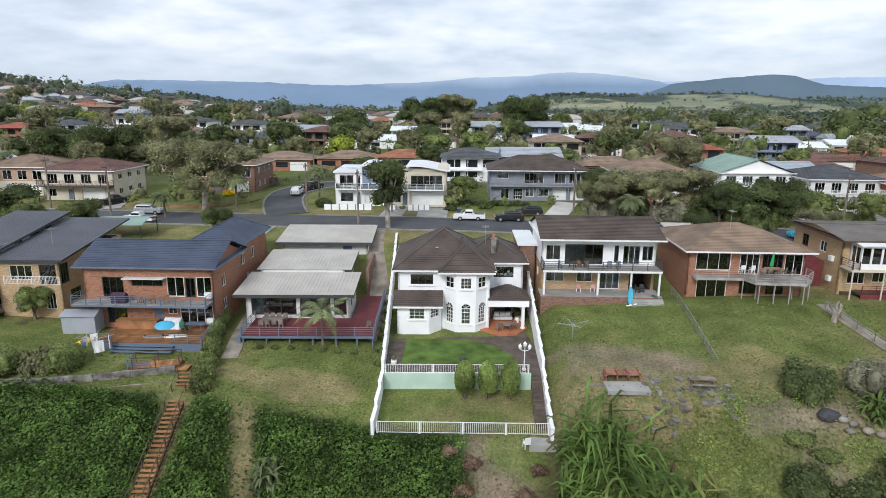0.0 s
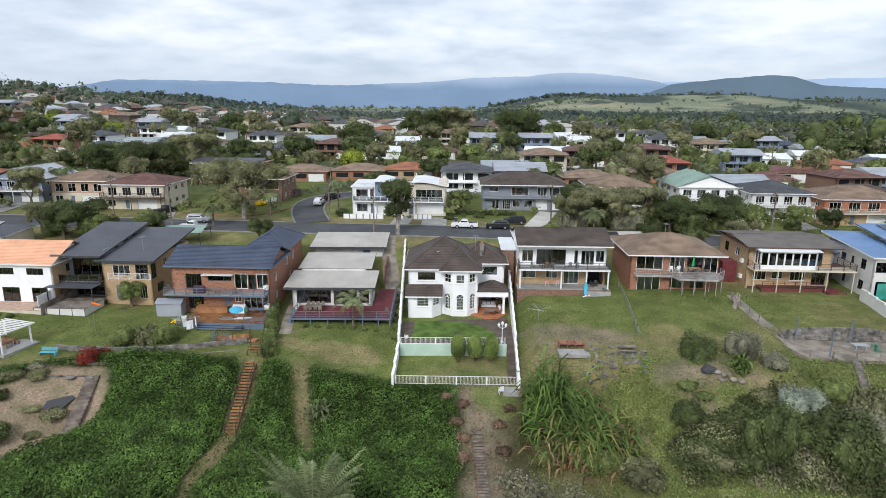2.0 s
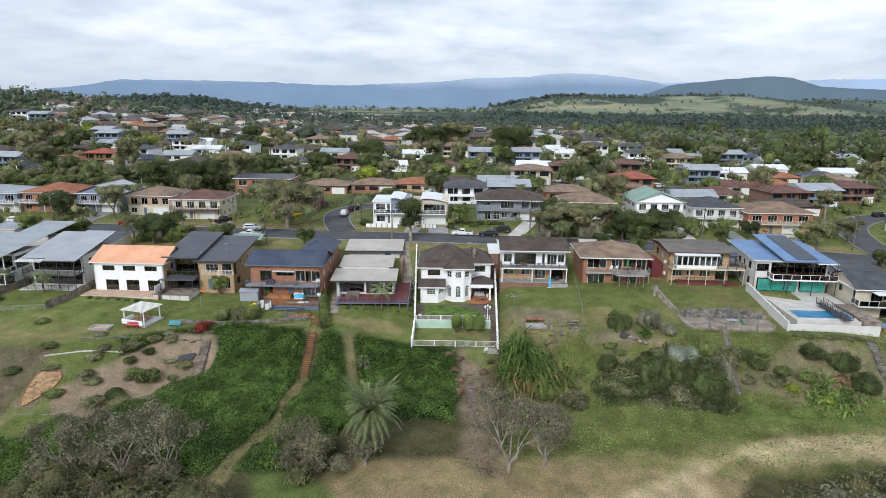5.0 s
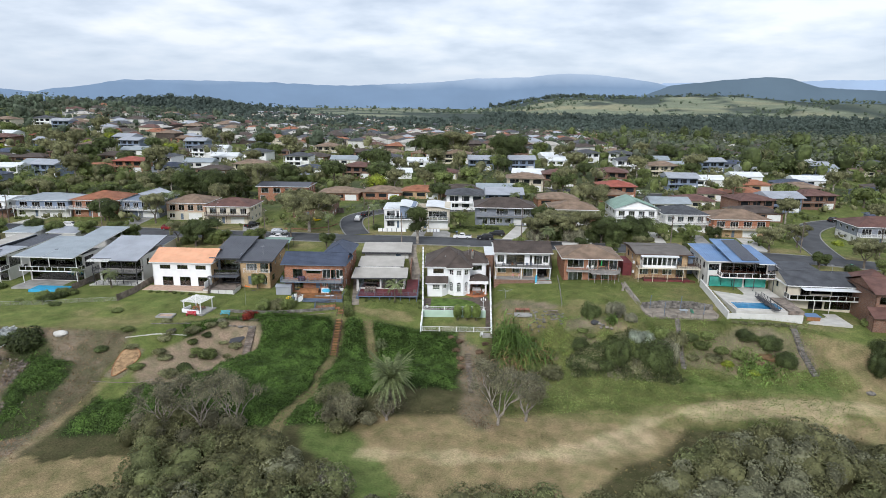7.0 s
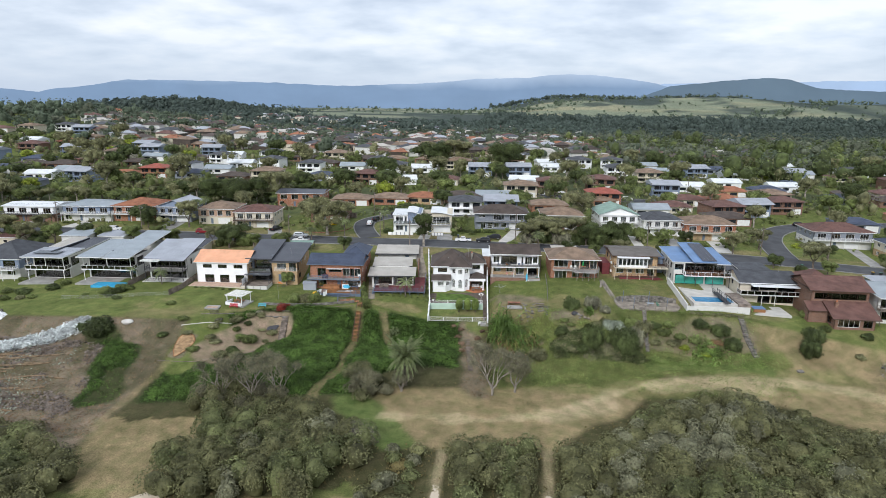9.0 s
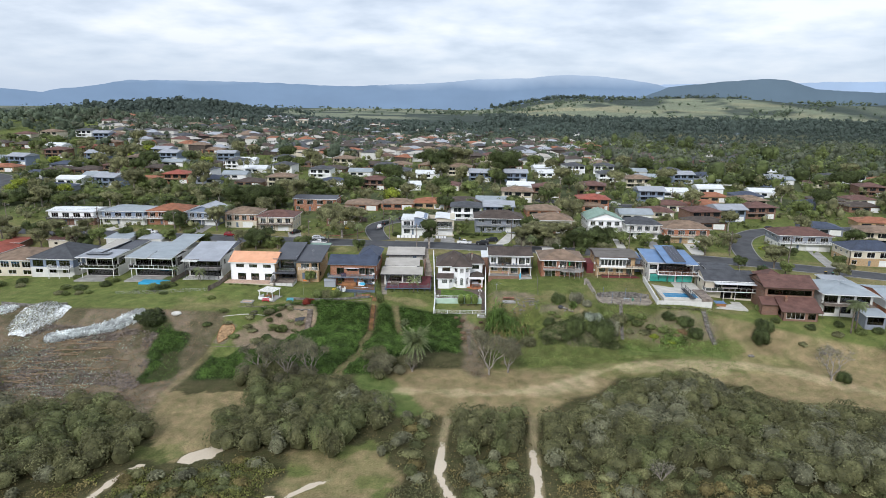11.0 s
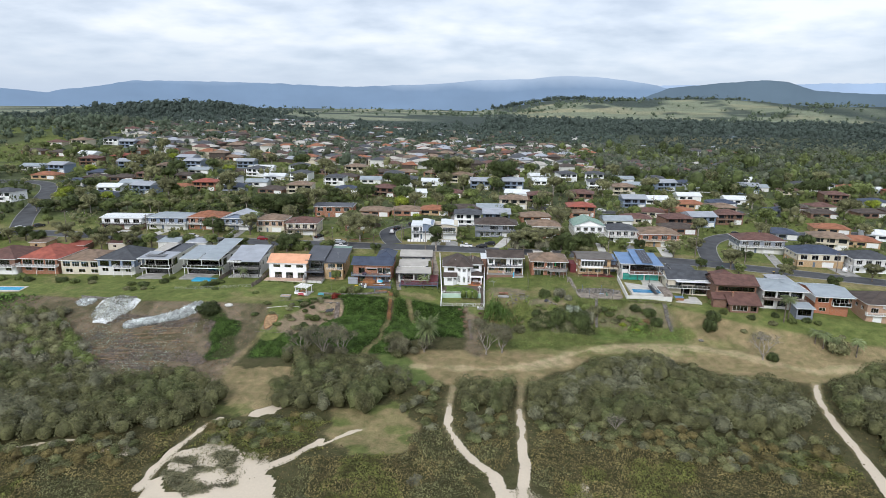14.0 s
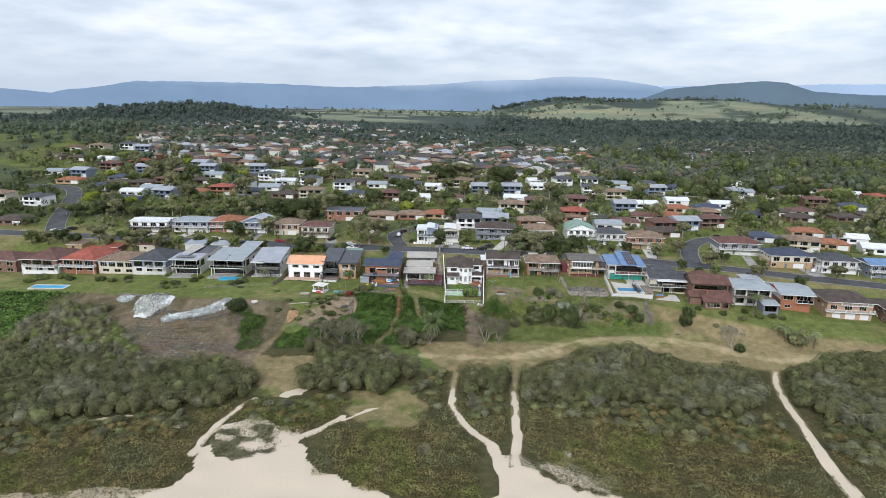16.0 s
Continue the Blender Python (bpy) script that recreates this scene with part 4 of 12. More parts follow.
def row(n, a, b, z0, z1, style, fill=0.6):
    """n even openings between a and b."""
    s = (b - a) / n
    return [(a + s * i + s * (1 - fill) / 2, a + s * (i + 1) - s * (1 - fill) / 2, z0, z1, style) for i in range(n)]


def chimney(H, x, y, z0, z1, material="red_brick", w=0.7):
    c = part("chimney", boxes((x - w / 2, x + w / 2, y - w / 2, y + w / 2, z0, z1), (x - w / 2 - 0.06, x + w / 2 + 0.06, y - w / 2 - 0.06, y + w / 2 + 0.06, z1, z1 + 0.12)), M[material], H)
    bm = bmesh.new()
    lathe(bm, x, y, [(0.14, z1 + 0.12), (0.17, z1 + 0.2), (0.13, z1 + 0.5), (0.15, z1 + 0.52)], 10)
    part("chimney_pot", bm, M["terracotta"], c)


def aerial(H, x, y, z, h=2.2):
    bm = bmesh.new()
    tube(bm, (x, y, z), (x, y, z + h), 0.025, n=5)
    tube(bm, (x - 0.1, y - 0.7, z + h - 0.15), (x + 0.1, y + 0.7, z + h - 0.15), 0.015, n=4)
    for k in range(6):
        yy = y - 0.6 + 0.24 * k
        tube(bm, (x - 0.4, yy, z + h - 0.15), (x + 0.4, yy, z + h - 0.15), 0.012, n=4)
    part("aerial", bm, M["steel"], H)


def vent(H, x, y, z):
    bm = bmesh.new()
    lathe(bm, x, y, [(0.09, z - 0.3), (0.09, z + 0.35), (0.2, z + 0.36), (0.2, z + 0.42), (0.03, z + 0.5)], 8)
    part("roof_vent", bm, M["steel"], H)


def house(label, X, Y, Z, rz=2.0, name="house", group=""):
    return thing(name, label, "house", pose(X, Y, Z, 0, 0, rz), group)


def plain_house(label, X, Y, Z, w, d, low, high, roofing, rz=2.0, storeys=2, kind="hip", rise=2.1, over=0.6, metal=False, lower=None, upper=None, side=None, trim="trim_white", deck=None, group="houses in the street"):
    """A house of one or two storeys with openings on three sides."""
    H = house(label, X, Y, Z, rz, group=group)
    h, dig = 2.75, -2.2
    lower = row(3, 0.5, w - 0.5, 0.8, 2.2, WIN, 0.55) if lower is None else lower
    upper = row(3, 0.5, w - 0.5, 0.8, 2.2, WIN, 0.55) if upper is None else upper
    side = row(3, 0.8, d - 0.8, 1.0, 2.1, WIN, 0.4) if side is None else side
    shell(H, 0, w, 0, d, dig, h, low, floors=(0.05,), front=lower, left=side, right=side)
    top = h
    if storeys == 2:
        s2 = [(a, b, c + h, e + h, k) for a, b, c, e, k in upper]
        ss = [(a, b, c + h, e + h, k) for a, b, c, e, k in side]
        shell(H, 0, w, 0, d, h + 0.004, 2 * h, high, floors=(h + 0.1,), front=s2, left=ss, right=ss)
        top = 2 * h
    roof(H, 0, w, 0, d, top + 0.12, rise, roofing, kind, over, metal, trim)
    if deck:
        x0, x1, dep, mt, rk = deck
        balcony(H, x0, x1, -dep, -0.004, h + 0.12, "concrete", mt, rk, post_x=[x0 + 0.15, (x0 + x1) / 2, x1 - 0.15], ground=dig)
    return H


# ---- the white house and its lot ----
def arch_window(H, m, x, z, w=1.15, h=2.0):
    """A tall window under a round head, with white glazing bars."""
    r = w / 2
    opening(H, m, x - r, x + r, z, z + h - r, ("trim_white", 3, 4, 0.0))
    bm = bmesh.new()
    n = 12
    ring = [(math.cos(math.pi * k / n), math.sin(math.pi * k / n)) for k in range(n + 1)]
    zc = z + h - r
    for (c0, s0), (c1, s1) in zip(ring, ring[1:]):
        v = [bm.verts.new((x + q * c, -0.03 + d, zc + q * s)) for d in (0, 0.05) for q, c, s in ((r + 0.08, c0, s0), (r + 0.08, c1, s1), (r - 0.02, c1, s1), (r - 0.02, c0, s0))]
        for f in ((0, 1, 2, 3), (7, 6, 5, 4), (0, 4, 5, 1), (2, 6, 7, 3), (1, 5, 6, 2), (3, 7, 4, 0)):
            bm.faces.new([v[i] for i in f])
    for k in (3, 6, 9):
        c, s = ring[k]
        tube(bm, (x, -0.02, zc), (x + r * c, -0.02, zc + r * s), 0.025, n=5)
    tube(bm, (x - r, -0.02, zc), (x + r, -0.02, zc), 0.035, n=5)
    F = part("fanlight", bm, M["trim_white"], H)
    F.matrix_local = m
    bm = bmesh.new()
    v = [bm.verts.new((x + r * c, -0.006, zc + r * s)) for c, s in ring]
    w_ = [bm.verts.new((x + r * c, 0.02, zc + r * s)) for c, s in ring]
    bm.faces.new(v)
    bm.faces.new(w_[::-1])
    for i in range(n):
        bm.faces.new((v[i], w_[i], w_[i + 1], v[i + 1]))
    bm.faces.new((v[0], v[n], w_[n], w_[0]))
    bmesh.ops.recalc_face_normals(bm, faces=bm.faces)
    part("pane", bm, M["dark_glass"], F)


M["dark_glass"] = mat("dark_glass", (0.02, 0.024, 0.028), 0.06, 0.05, spec=0.6, bump=0)


def white_house():
    H = house("white rendered two-storey house with brown tiled hip roofs and a bay", -10.2, 62.5, 0.3, 5.0)
    E = 6.85
    # the room that stands forward on the ground floor, with its cut corner
    bm = bmesh.new()
    m0 = pose(0, 0, 0)
    wins = [(1.3, 3.0, 1.75, 3.0, GRID)]
    panel(bm, m0, 3.5, -2, 3.5, wins)
    opening(H, m0, *wins[0])
    m1 = pose(3.5, 0, 0, 0, 0, 48)
    wins = [(0.25, 1.55, 1.75, 3.0, GRID)]
    panel(bm, m1, 1.95, -2, 3.5, wins)
    opening(H, m1, *wins[0])
    panel(bm, pose(0, 1.8, 0, 0, 0, -90), 1.8, -2, 3.5, [])
    part("wall", bm, M["white"], H)
    # the body behind
    shell(H, 0, 10.2, 1.8, 13, -2, E, "white", floors=(0.05, 3.3), front=[(1.4, 3.9, 5.2, 6.35, ("trim_dark", 3, 1, 0.0))], left=[(3, 4.2, 4.6, 5.8, WIN), (7, 8.2, 4.6, 5.8, WIN)])
    # the bay, two storeys
    bm = bmesh.new()
    for x, y, rot, w in ((5.0, 2.0, -42, 1.95), (6.45, 0.7, 0, 2.15), (8.6, 0.7, 42, 1.95)):
        m = pose(x, y, 0, 0, 0, rot)
        c = w / 2
        up_ = (c - 0.6, c + 0.6, 5.0, 6.25, GRID if rot == 0 else ("trim_white", 2, 2, 0.0))
        dn = (c - 0.5, c + 0.5, 0.95, 2.75, OPEN)
        panel(bm, m, w, -2, E, [up_, dn])
        opening(H, m, *up_)
        arch_window(H, m, c, 0.95, 1.0, 2.35)
        for zs in (0.78, 4.8):
            part("window_sill", boxes((c - 0.75, c + 0.75, -0.10, -0.003, zs, zs + 0.12)), M["trim_white"], H).matrix_local = m
    part("wall", bm, M["white"], H, "faceted bay wall")
    part("window_sill", boxes((1.2, 4.1, 1.66, 1.797, 5.0, 5.1)), M["trim_white"], H)
    part("window_sill", boxes((1.1, 3.2, -0.14, -0.003, 1.6, 1.7)), M["trim_white"], H)
    # the wing set back over the patio
    shell(H, 10.2, 14.3, 5.2, 13, -2, E, "white", floors=(0.05, 3.3), front=[(10.9 - 10.2, 13.2 - 10.2, 5.1, 6.35, ("trim_dark", 2, 1, 0.0)), (0.4, 3.4, 0.1, 2.5, DARKSLIDE)], right=row(2, 1, 7, 4.6, 5.8, WIN, 0.4))
    roof(H, 0, 10.2, 1.8, 13, E + 0.1, 3.5, "tile_brown", "hip", 0.6)
    roof(H, 5.1, 10.0, 0.9, 9.5, E + 0.104, 2.5, "tile_brown", "hip", 0.62)
    roof(H, 7.2, 14.3, 5.2, 13, E + 0.108, 2.3, "tile_brown", "hip", 0.55)
    # tiled skirt over the front room
    bm = bmesh.new()
    tiled(bm, (-0.4, -0.55, 3.35), (5.0, -0.55, 3.35), (5.0, 1.79, 4.55), (-0.4, 1.79, 4.55))
    R = part("roof", bm, M["tile_brown"], H)
    part("fascia", boxes((-0.4, 5.0, -0.62, -0.56, 3.2, 3.4), (-0.4, 5.0, -0.5, 1.79, 3.25, 3.33)), M["trim_white"], R)
    # patio roof, beam and columns
    part("beam", boxes((10.0, 14.6, 1.4, 1.7, 2.75, 3.5), (14.3, 14.6, 1.7, 5.19, 2.75, 3.5)), M["white"], H)
    part("ceiling_panel", boxes((10.0, 14.3, 1.7, 5.19, 3.3, 3.4)), M["white"], H)
    bm = bmesh.new()
    z0, z1 = 3.52, 4.75
    A, B, C, D = (10.0, 1.3, z0), (14.75, 1.3, z0), (14.75, 5.19, z0), (10.0, 5.19, z0)
    P, Q = (12.2, 3.6, z1), (12.6, 3.6, z1)
    for q in ((A, B, Q, P), (B, C, Q, Q), (D, A, P, P), (C, D, P, Q)):
        tiled(bm, *q)
    part("roof", bm, M["tile_brown"], H)
    for x, y in ((14.0, 1.7), (14.2, 4.2)):
        bm = bmesh.new()
        lathe(bm, x, y, [(0.28, 0.1), (0.28, 0.25), (0.21, 0.3), (0.19, 2.5), (0.26, 2.6), (0.26, 2.75)], 14)
        part("column", bm, M["white"], H, "round white column")
    bm = bmesh.new()
    prism(bm, [(9.0, 1.4), (11.0, -0.4), (13.0, -0.2), (14.5, 1.6), (14.5, 5.19), (10.22, 5.19), (10.1, 1.9)], -0.3, 0.16)
    part("patio", bm, M["terracotta"], H, "terracotta tiled patio")
    chimney(H, 10.9, 6.4, E, E + 2.6, "stone", 0.6)
    aerial(H, 10.0, 7.2, E + 1.4, 2.6)
    vent(H, 4.3, 4.2, E + 1.6)


white_house()


def slab(name, label, category, outline, z0, z1, material, kind="structure"):
    bm = bmesh.new()
    prism(bm, outline, z0, z1)
    return tagged(part(name, bm, material, None), label, category, kind=kind)


M["lawn"] = mat("mown_lawn", (0.105, 0.165, 0.04), 0.95, 0.22, 0.6, 9, 0.5, spec=0.1)
M["lawn_dry"] = mat("patchy_lawn", (0.15, 0.15, 0.055), 0.95, 0.28, 0.5, 9, 0.5, spec=0.1)
slab("terrace", "brown brick paved terrace", "terrace", [(-9.9, 52.3), (4.9, 53.6), (4.9, 70), (-11.6, 70)], -2.2, 0.28, M["paving_brown"])
slab("lawn", "small mown green lawn on the terrace", "lawn", [(-8.6, 54.4), (2.9, 55.3), (2.4, 57.6), (0.4, 60.2), (-2.4, 61.6), (-8.9, 61.2)], 0.2, 0.33, M["lawn"])
slab("terrace", "lower grassed terrace", "terrace", [(-9.3, 46.0), (5.0, 47.0), (4.9, 53.5), (-9.9, 52.2)], -4.2, -1.85, M["lawn_dry"])
slab("retaining_wall", "pale mint rendered retaining wall", "wall", [(-9.8, 52.0), (3.9, 53.2), (3.9, 53.58), (-9.8, 52.38)], -2.0, 0.5, M["green_wall"])


def garden_wall(pts, thick, material, label):
    """A rendered wall whose top steps down with the ground: rows of x, y, foot, top."""
    T = thing("garden_wall", label, "wall", pose(0, 0, 0))
    for (x0, y0, f0, t0), (x1, y1, f1, t1) in zip(pts, pts[1:]):
        L = math.hypot(x1 - x0, y1 - y0)
        m = pose(x0, y0, 0, 0, 0, math.degrees(math.atan2(y1 - y0, x1 - x0)))
        w = part("wall_section", boxes((0, L - 0.004, -thick / 2, thick / 2, min(f0, f1), t0)), M[material], T)
        w.matrix_local = m
        part("coping", boxes((0, L - 0.004, -thick / 2 - 0.04, thick / 2 + 0.04, t0, t0 + 0.07)), M[material], w)
    return T


def stepped(x0, y0, x1, y1, z0, z1, n, h=1.1, dig=2.5):
    return [(x0 + (x1 - x0) * i / n, y0 + (y1 - y0) * i / n, z0 + (z1 - z0) * i / n - dig, z0 + (z1 - z0) * i / n + h) for i in range(n + 1)]


garden_wall(stepped(-9.6, 45.2, -10.0, 52.5, -1.9, -0.2, 3, 1.3), 0.25, "white", "white rendered boundary wall stepping down the garden")
garden_wall(stepped(-10.0, 52.5, -14.1, 87, 0.3, 5.6, 14, 1.25), 0.25, "white", "white rendered boundary wall stepping up beside the house")
garden_wall(stepped(5.3, 45.6, 5.0, 53.5, -1.9, 0.3, 5, 1.1), 0.25, "white", "white rendered boundary wall beside garden steps")
garden_wall(stepped(5.0, 53.5, 4.1, 87, 0.5, 5.8, 14, 1.35), 0.25, "white", "white rendered boundary wall stepping up to the street")


def fence(label, p, q, z0, z1, material, kind, h=1.0, step=1.8, name="fence"):
    T = thing(name, label, "fence", pose(0, 0, 0))
    n = max(1, int(math.hypot(q[0] - p[0], q[1] - p[1]) / step))
    for i in range(n):
        a = (p[0] + (q[0] - p[0]) * i / n, p[1] + (q[1] - p[1]) * i / n)
        b = (p[0] + (q[0] - p[0]) * (i + 1) / n, p[1] + (q[1] - p[1]) * (i + 1) / n)
        railing(T, a, b, z0 + (z1 - z0) * (i + 0.5) / n - 0.05, material, kind, h, step * 2, name="fence_panel")
    return T


fence("white metal bar railing on a mint retaining wall", (-9.7, 52.2), (3.7, 53.4), 0.48, 0.48, "trim_white", "bars", 0.95, 3.5, "railing")
fence("white metal bar fence at the foot of the garden", (-9.3, 45.6), (5.1, 46.6), -1.85, -1.85, "trim_white", "bars", 1.1, 3.6, "railing")


def steps(label, p, q, z0, z1, width, n, material, name="garden_steps", rail=None, follow=False, open_=False):
    """A flight from p, low, to q, high: every tread is a part."""
    L = math.hypot(q[0] - p[0], q[1] - p[1])
    T = thing(name, label, "steps", pose(p[0], p[1], 0, 0, 0, math.degrees(math.atan2(q[1] - p[1], q[0] - p[0]))))
    for i in range(n):
        z = gz(p[0] + (q[0] - p[0]) * (i + 0.7) / n, p[1] + (q[1] - p[1]) * (i + 0.7) / n) + 0.16 if follow else z0 + (z1 - z0) * (i + 1) / n
        if open_:
            part("tread", boxes((L * i / n, L * (i + 0.66) / n, -width / 2, width / 2, z - 0.07, z)), M[material], T)
        else:
            part("tread", boxes((L * i / n, L * (i + 1) / n + 0.02, -width / 2, width / 2, z - 0.45, z)), M[material], T)
    if open_ and not follow:
        for s in (-1, 1):
            bm = bmesh.new()
            prism_y(bm, [(0, z0 - 0.2), (L, z1 - 0.2), (L, z1 + 0.03), (0, z0 + 0.03)], s * width / 2 - 0.03 + s * 0.04, s * width / 2 + 0.03 + s * 0.04)
            part("stringer", bm, M["trim_brown"], T)
    if rail:
        for s in (-1, 1):
            bm = bmesh.new()
            knots = [(L * k / 8, s * width / 2, (gz(p[0] + (q[0] - p[0]) * k / 8, p[1] + (q[1] - p[1]) * k / 8) if follow else z0 + (z1 - z0) * k / 8) + 0.95) for k in range(9)]
            rings = [[bm.verts.new((x, y + 0.035 * math.cos(a * math.pi / 3), z + 0.035 * math.sin(a * math.pi / 3))) for a in range(6)] for x, y, z in knots]
            for u, v in zip(rings, rings[1:]):
                for a in range(6):
                    bm.faces.new((u[a], u[a - 1], v[a - 1], v[a]))
            bm.faces.new(rings[0])
            bm.faces.new(rings[-1][::-1])
            part("handrail", bm, M[rail], T)
            for i in range(0, n + 1, 4):
                z = gz(p[0] + (q[0] - p[0]) * i / n, p[1] + (q[1] - p[1]) * i / n) if follow else z0 + (z1 - z0) * i / n
                part("post", boxes((L * i / n - 0.04, L * i / n + 0.04, s * width / 2 - 0.04, s * width / 2 + 0.04, z - 0.3, z + 0.95)), M[rail], T)
    return T


steps("dark paved garden steps between white walls", (4.5, 47.2), (4.4, 54.0), -1.85, 0.3, 1.0, 13, "paving_brown")


# ---- the neighbours along the shore ----
def shed_roof_house():
    H = house("low house under stepped grey sheet-metal roofs with a red deck", -25.6, 62.2, 1.0, 5.5)
    shell(H, -1.6, 9.9, 0.6, 6.5, -2, 3.55, "offwhite", floors=(0.6,), front=[(0.6, 5.6, 0.9, 3.0, ("trim_dark", 3, 1, 0.25)), (6.0, 9.4, 0.65, 3.0, ("trim_dark", 3, 1, 0.35)), (9.8, 11.2, 0.9, 3.0, ("trim_dark", 1, 1, 0.4))], right=row(2, 0.6, 5.2, 1.4, 2.6, DARKWIN, 0.4))
    shell(H, -1.4, 8.6, 6.504, 16.4, -1, 4.4, "offwhite", floors=(0.6,), right=[(2, 3.2, 1.4, 3.4, DARKWIN)])
    shell(H, -1.4, 10.2, 17.5, 24.6, 0, 5.6, "offwhite", floors=(2.6,), front=[(8.2, 9.4, 2.9, 4.9, DOOR)])
    skillion(H, -2.6, 10.6, -0.6, 6.6, 3.6, 4.2, "metal_grey", 0.35, "trim_dark")
    skillion(H, -2.0, 9.4, 6.7, 14.5, 4.45, 5.1, "metal_grey", 0.3, "trim_dark")
    skillion(H, -2.2, 10.9, 16.5, 25.0, 5.6, 6.4, "metal_grey", 0.4, "trim_dark")
    part("brick_wall", boxes((10.9, 11.2, 9, 17, -1, 4.0)), M["brown_brick"], H)
    # the red deck
    D = part("deck", boxes((-0.6, 13.2, -4.9, 0.55, 0.25, 0.5), (10.2, 13.2, 0.56, 9.0, 0.25, 0.5)), M["trim_blue"], H)
    for i in range(38):
        part("board", boxes((-0.55, 13.15, -4.85 + i * 0.142, -4.85 + i * 0.142 + 0.132, 0.5, 0.53)), M["deck_red"], D)
    part("decking", boxes((10.25, 13.15, 0.56, 8.95, 0.5, 0.53)), M["deck_red"], D)
    for a, b in (((-0.6, -4.85), (13.15, -4.85)), ((13.15, -4.85), (13.15, 9)), ((-0.55, 0.5), (-0.55, -4.8))):
        railing(H, a, b, 0.5, "trim_blue", "rails", 1.0, 1.9)
    for x in (-0.4, 2, 4.4, 6.8, 9.2, 11.4, 13.0):
        part("stump", boxes((x - 0.07, x + 0.07, -4.8, -4.66, -1.6, 0.26)), M["trim_blue"], H)
    part("step_stringer", boxes((-1.0, -0.65, -4.9, -3.2, -0.8, 0.4)), M["trim_blue"], H)


shed_roof_house()


def blue_roof_house():
    H = house("red brick two-storey house with a slate-blue tiled roof and balcony", -43.6, 59.3, 1.5, 3.0)
    E = 6.45
    shell(H, 0, 14.0, 0, 8.5, -2, E, "red_brick", floors=(0.05, 3.0),
          front=[(2.0, 4.3, 3.05, 5.3, DARKSLIDE), (5.2, 8.6, 4.3, 5.2, ("trim_dark", 3, 1, 0.0)), (9.0, 10.9, 3.2, 5.4, ("trim_white", 2, 1, 0.95)), (11.0, 12.1, 3.05, 5.3, DARKWIN), (12.2, 13.9, 3.2, 5.4, ("trim_white", 2, 1, 0.9)),
                 (2.2, 4.4, 0.1, 2.3, DARKSLIDE), (7.4, 8.3, 0.1, 2.2, DOOR), (8.9, 9.9, 1.2, 2.0, WIN), (10.2, 13.8, 0.2, 2.3, ("trim_white", 4, 1, 0.7))],
          right=[(2.5, 3.6, 3.6, 4.9, WIN), (2.5, 3.6, 1.0, 2.2, WIN)], left=row(2, 1, 7, 3.7, 4.9, WIN, 0.4))
    roof(H, 0, 14.0, 0, 8.5, E + 0.1, 1.9, "tile_blue", "gable_x", 0.7, trim="trim_blue")
    shell(H, 7.7, 13.7, 8.504, 19, -1, E + 0.4, "red_brick", floors=(3.0,), right=[(1.0, 2.2, 4.2, 5.6, WIN), (4.4, 5.6, 4.2, 5.6, WIN), (2.5, 3.3, 2.0, 2.9, WIN)])
    roof(H, 7.7, 13.7, 8.3, 19, E + 0.5, 2.0, "tile_blue", "hip", 0.6, trim="trim_blue")
    part("skylight", boxes((0, 2.4, 0, 1.0, 0.03, 0.10)), M["metal_white"], H).matrix_local = pose(9.1, 9.4, E + 1.15, 26, 0, 0)
    balcony(H, -0.5, 13.9, -1.9, -0.004, 2.75, "concrete", "trim_blue", "rails", post_x=(), ground=0)
    part("awning", boxes((4.6, 9.0, -0.9, -0.02, 5.28, 5.36)), M["metal_white"], H)
    for i in range(2):
        part("ac_unit", boxes((13.2 + 0 * i, 13.9, -0.5, -0.05, 0.3 + i * 2.9, 0.9 + i * 2.9)), M["trim_white"], H)
    # timber deck before the door
    D = part("deck", boxes((3.4, 14.6, -5.2, -0.3, -1.2, -0.06)), M["trim_blue"], H)
    for i in range(34):
        part("board", boxes((3.4, 14.6, -5.2 + i * 0.144, -5.2 + i * 0.144 + 0.132, -0.06, -0.03)), M["deck_wood"], D)
    for k in range(3):
        part("step", boxes((5.6, 11.8, -5.5 - 0.3 * k, -5.2 - 0.3 * k, -0.3 - 0.2 * k, -0.2 - 0.2 * k)), M["trim_blue"], D)
    railing(H, (3.4, -5.2), (5.5, -5.2), -0.05, "trim_blue", "rails", 0.95)
    railing(H, (11.9, -5.2), (14.6, -5.2), -0.05, "trim_blue", "rails", 0.95)
    railing(H, (14.6, -5.2), (14.6, -0.3), -0.05, "trim_blue", "rails", 0.95)


blue_roof_house()


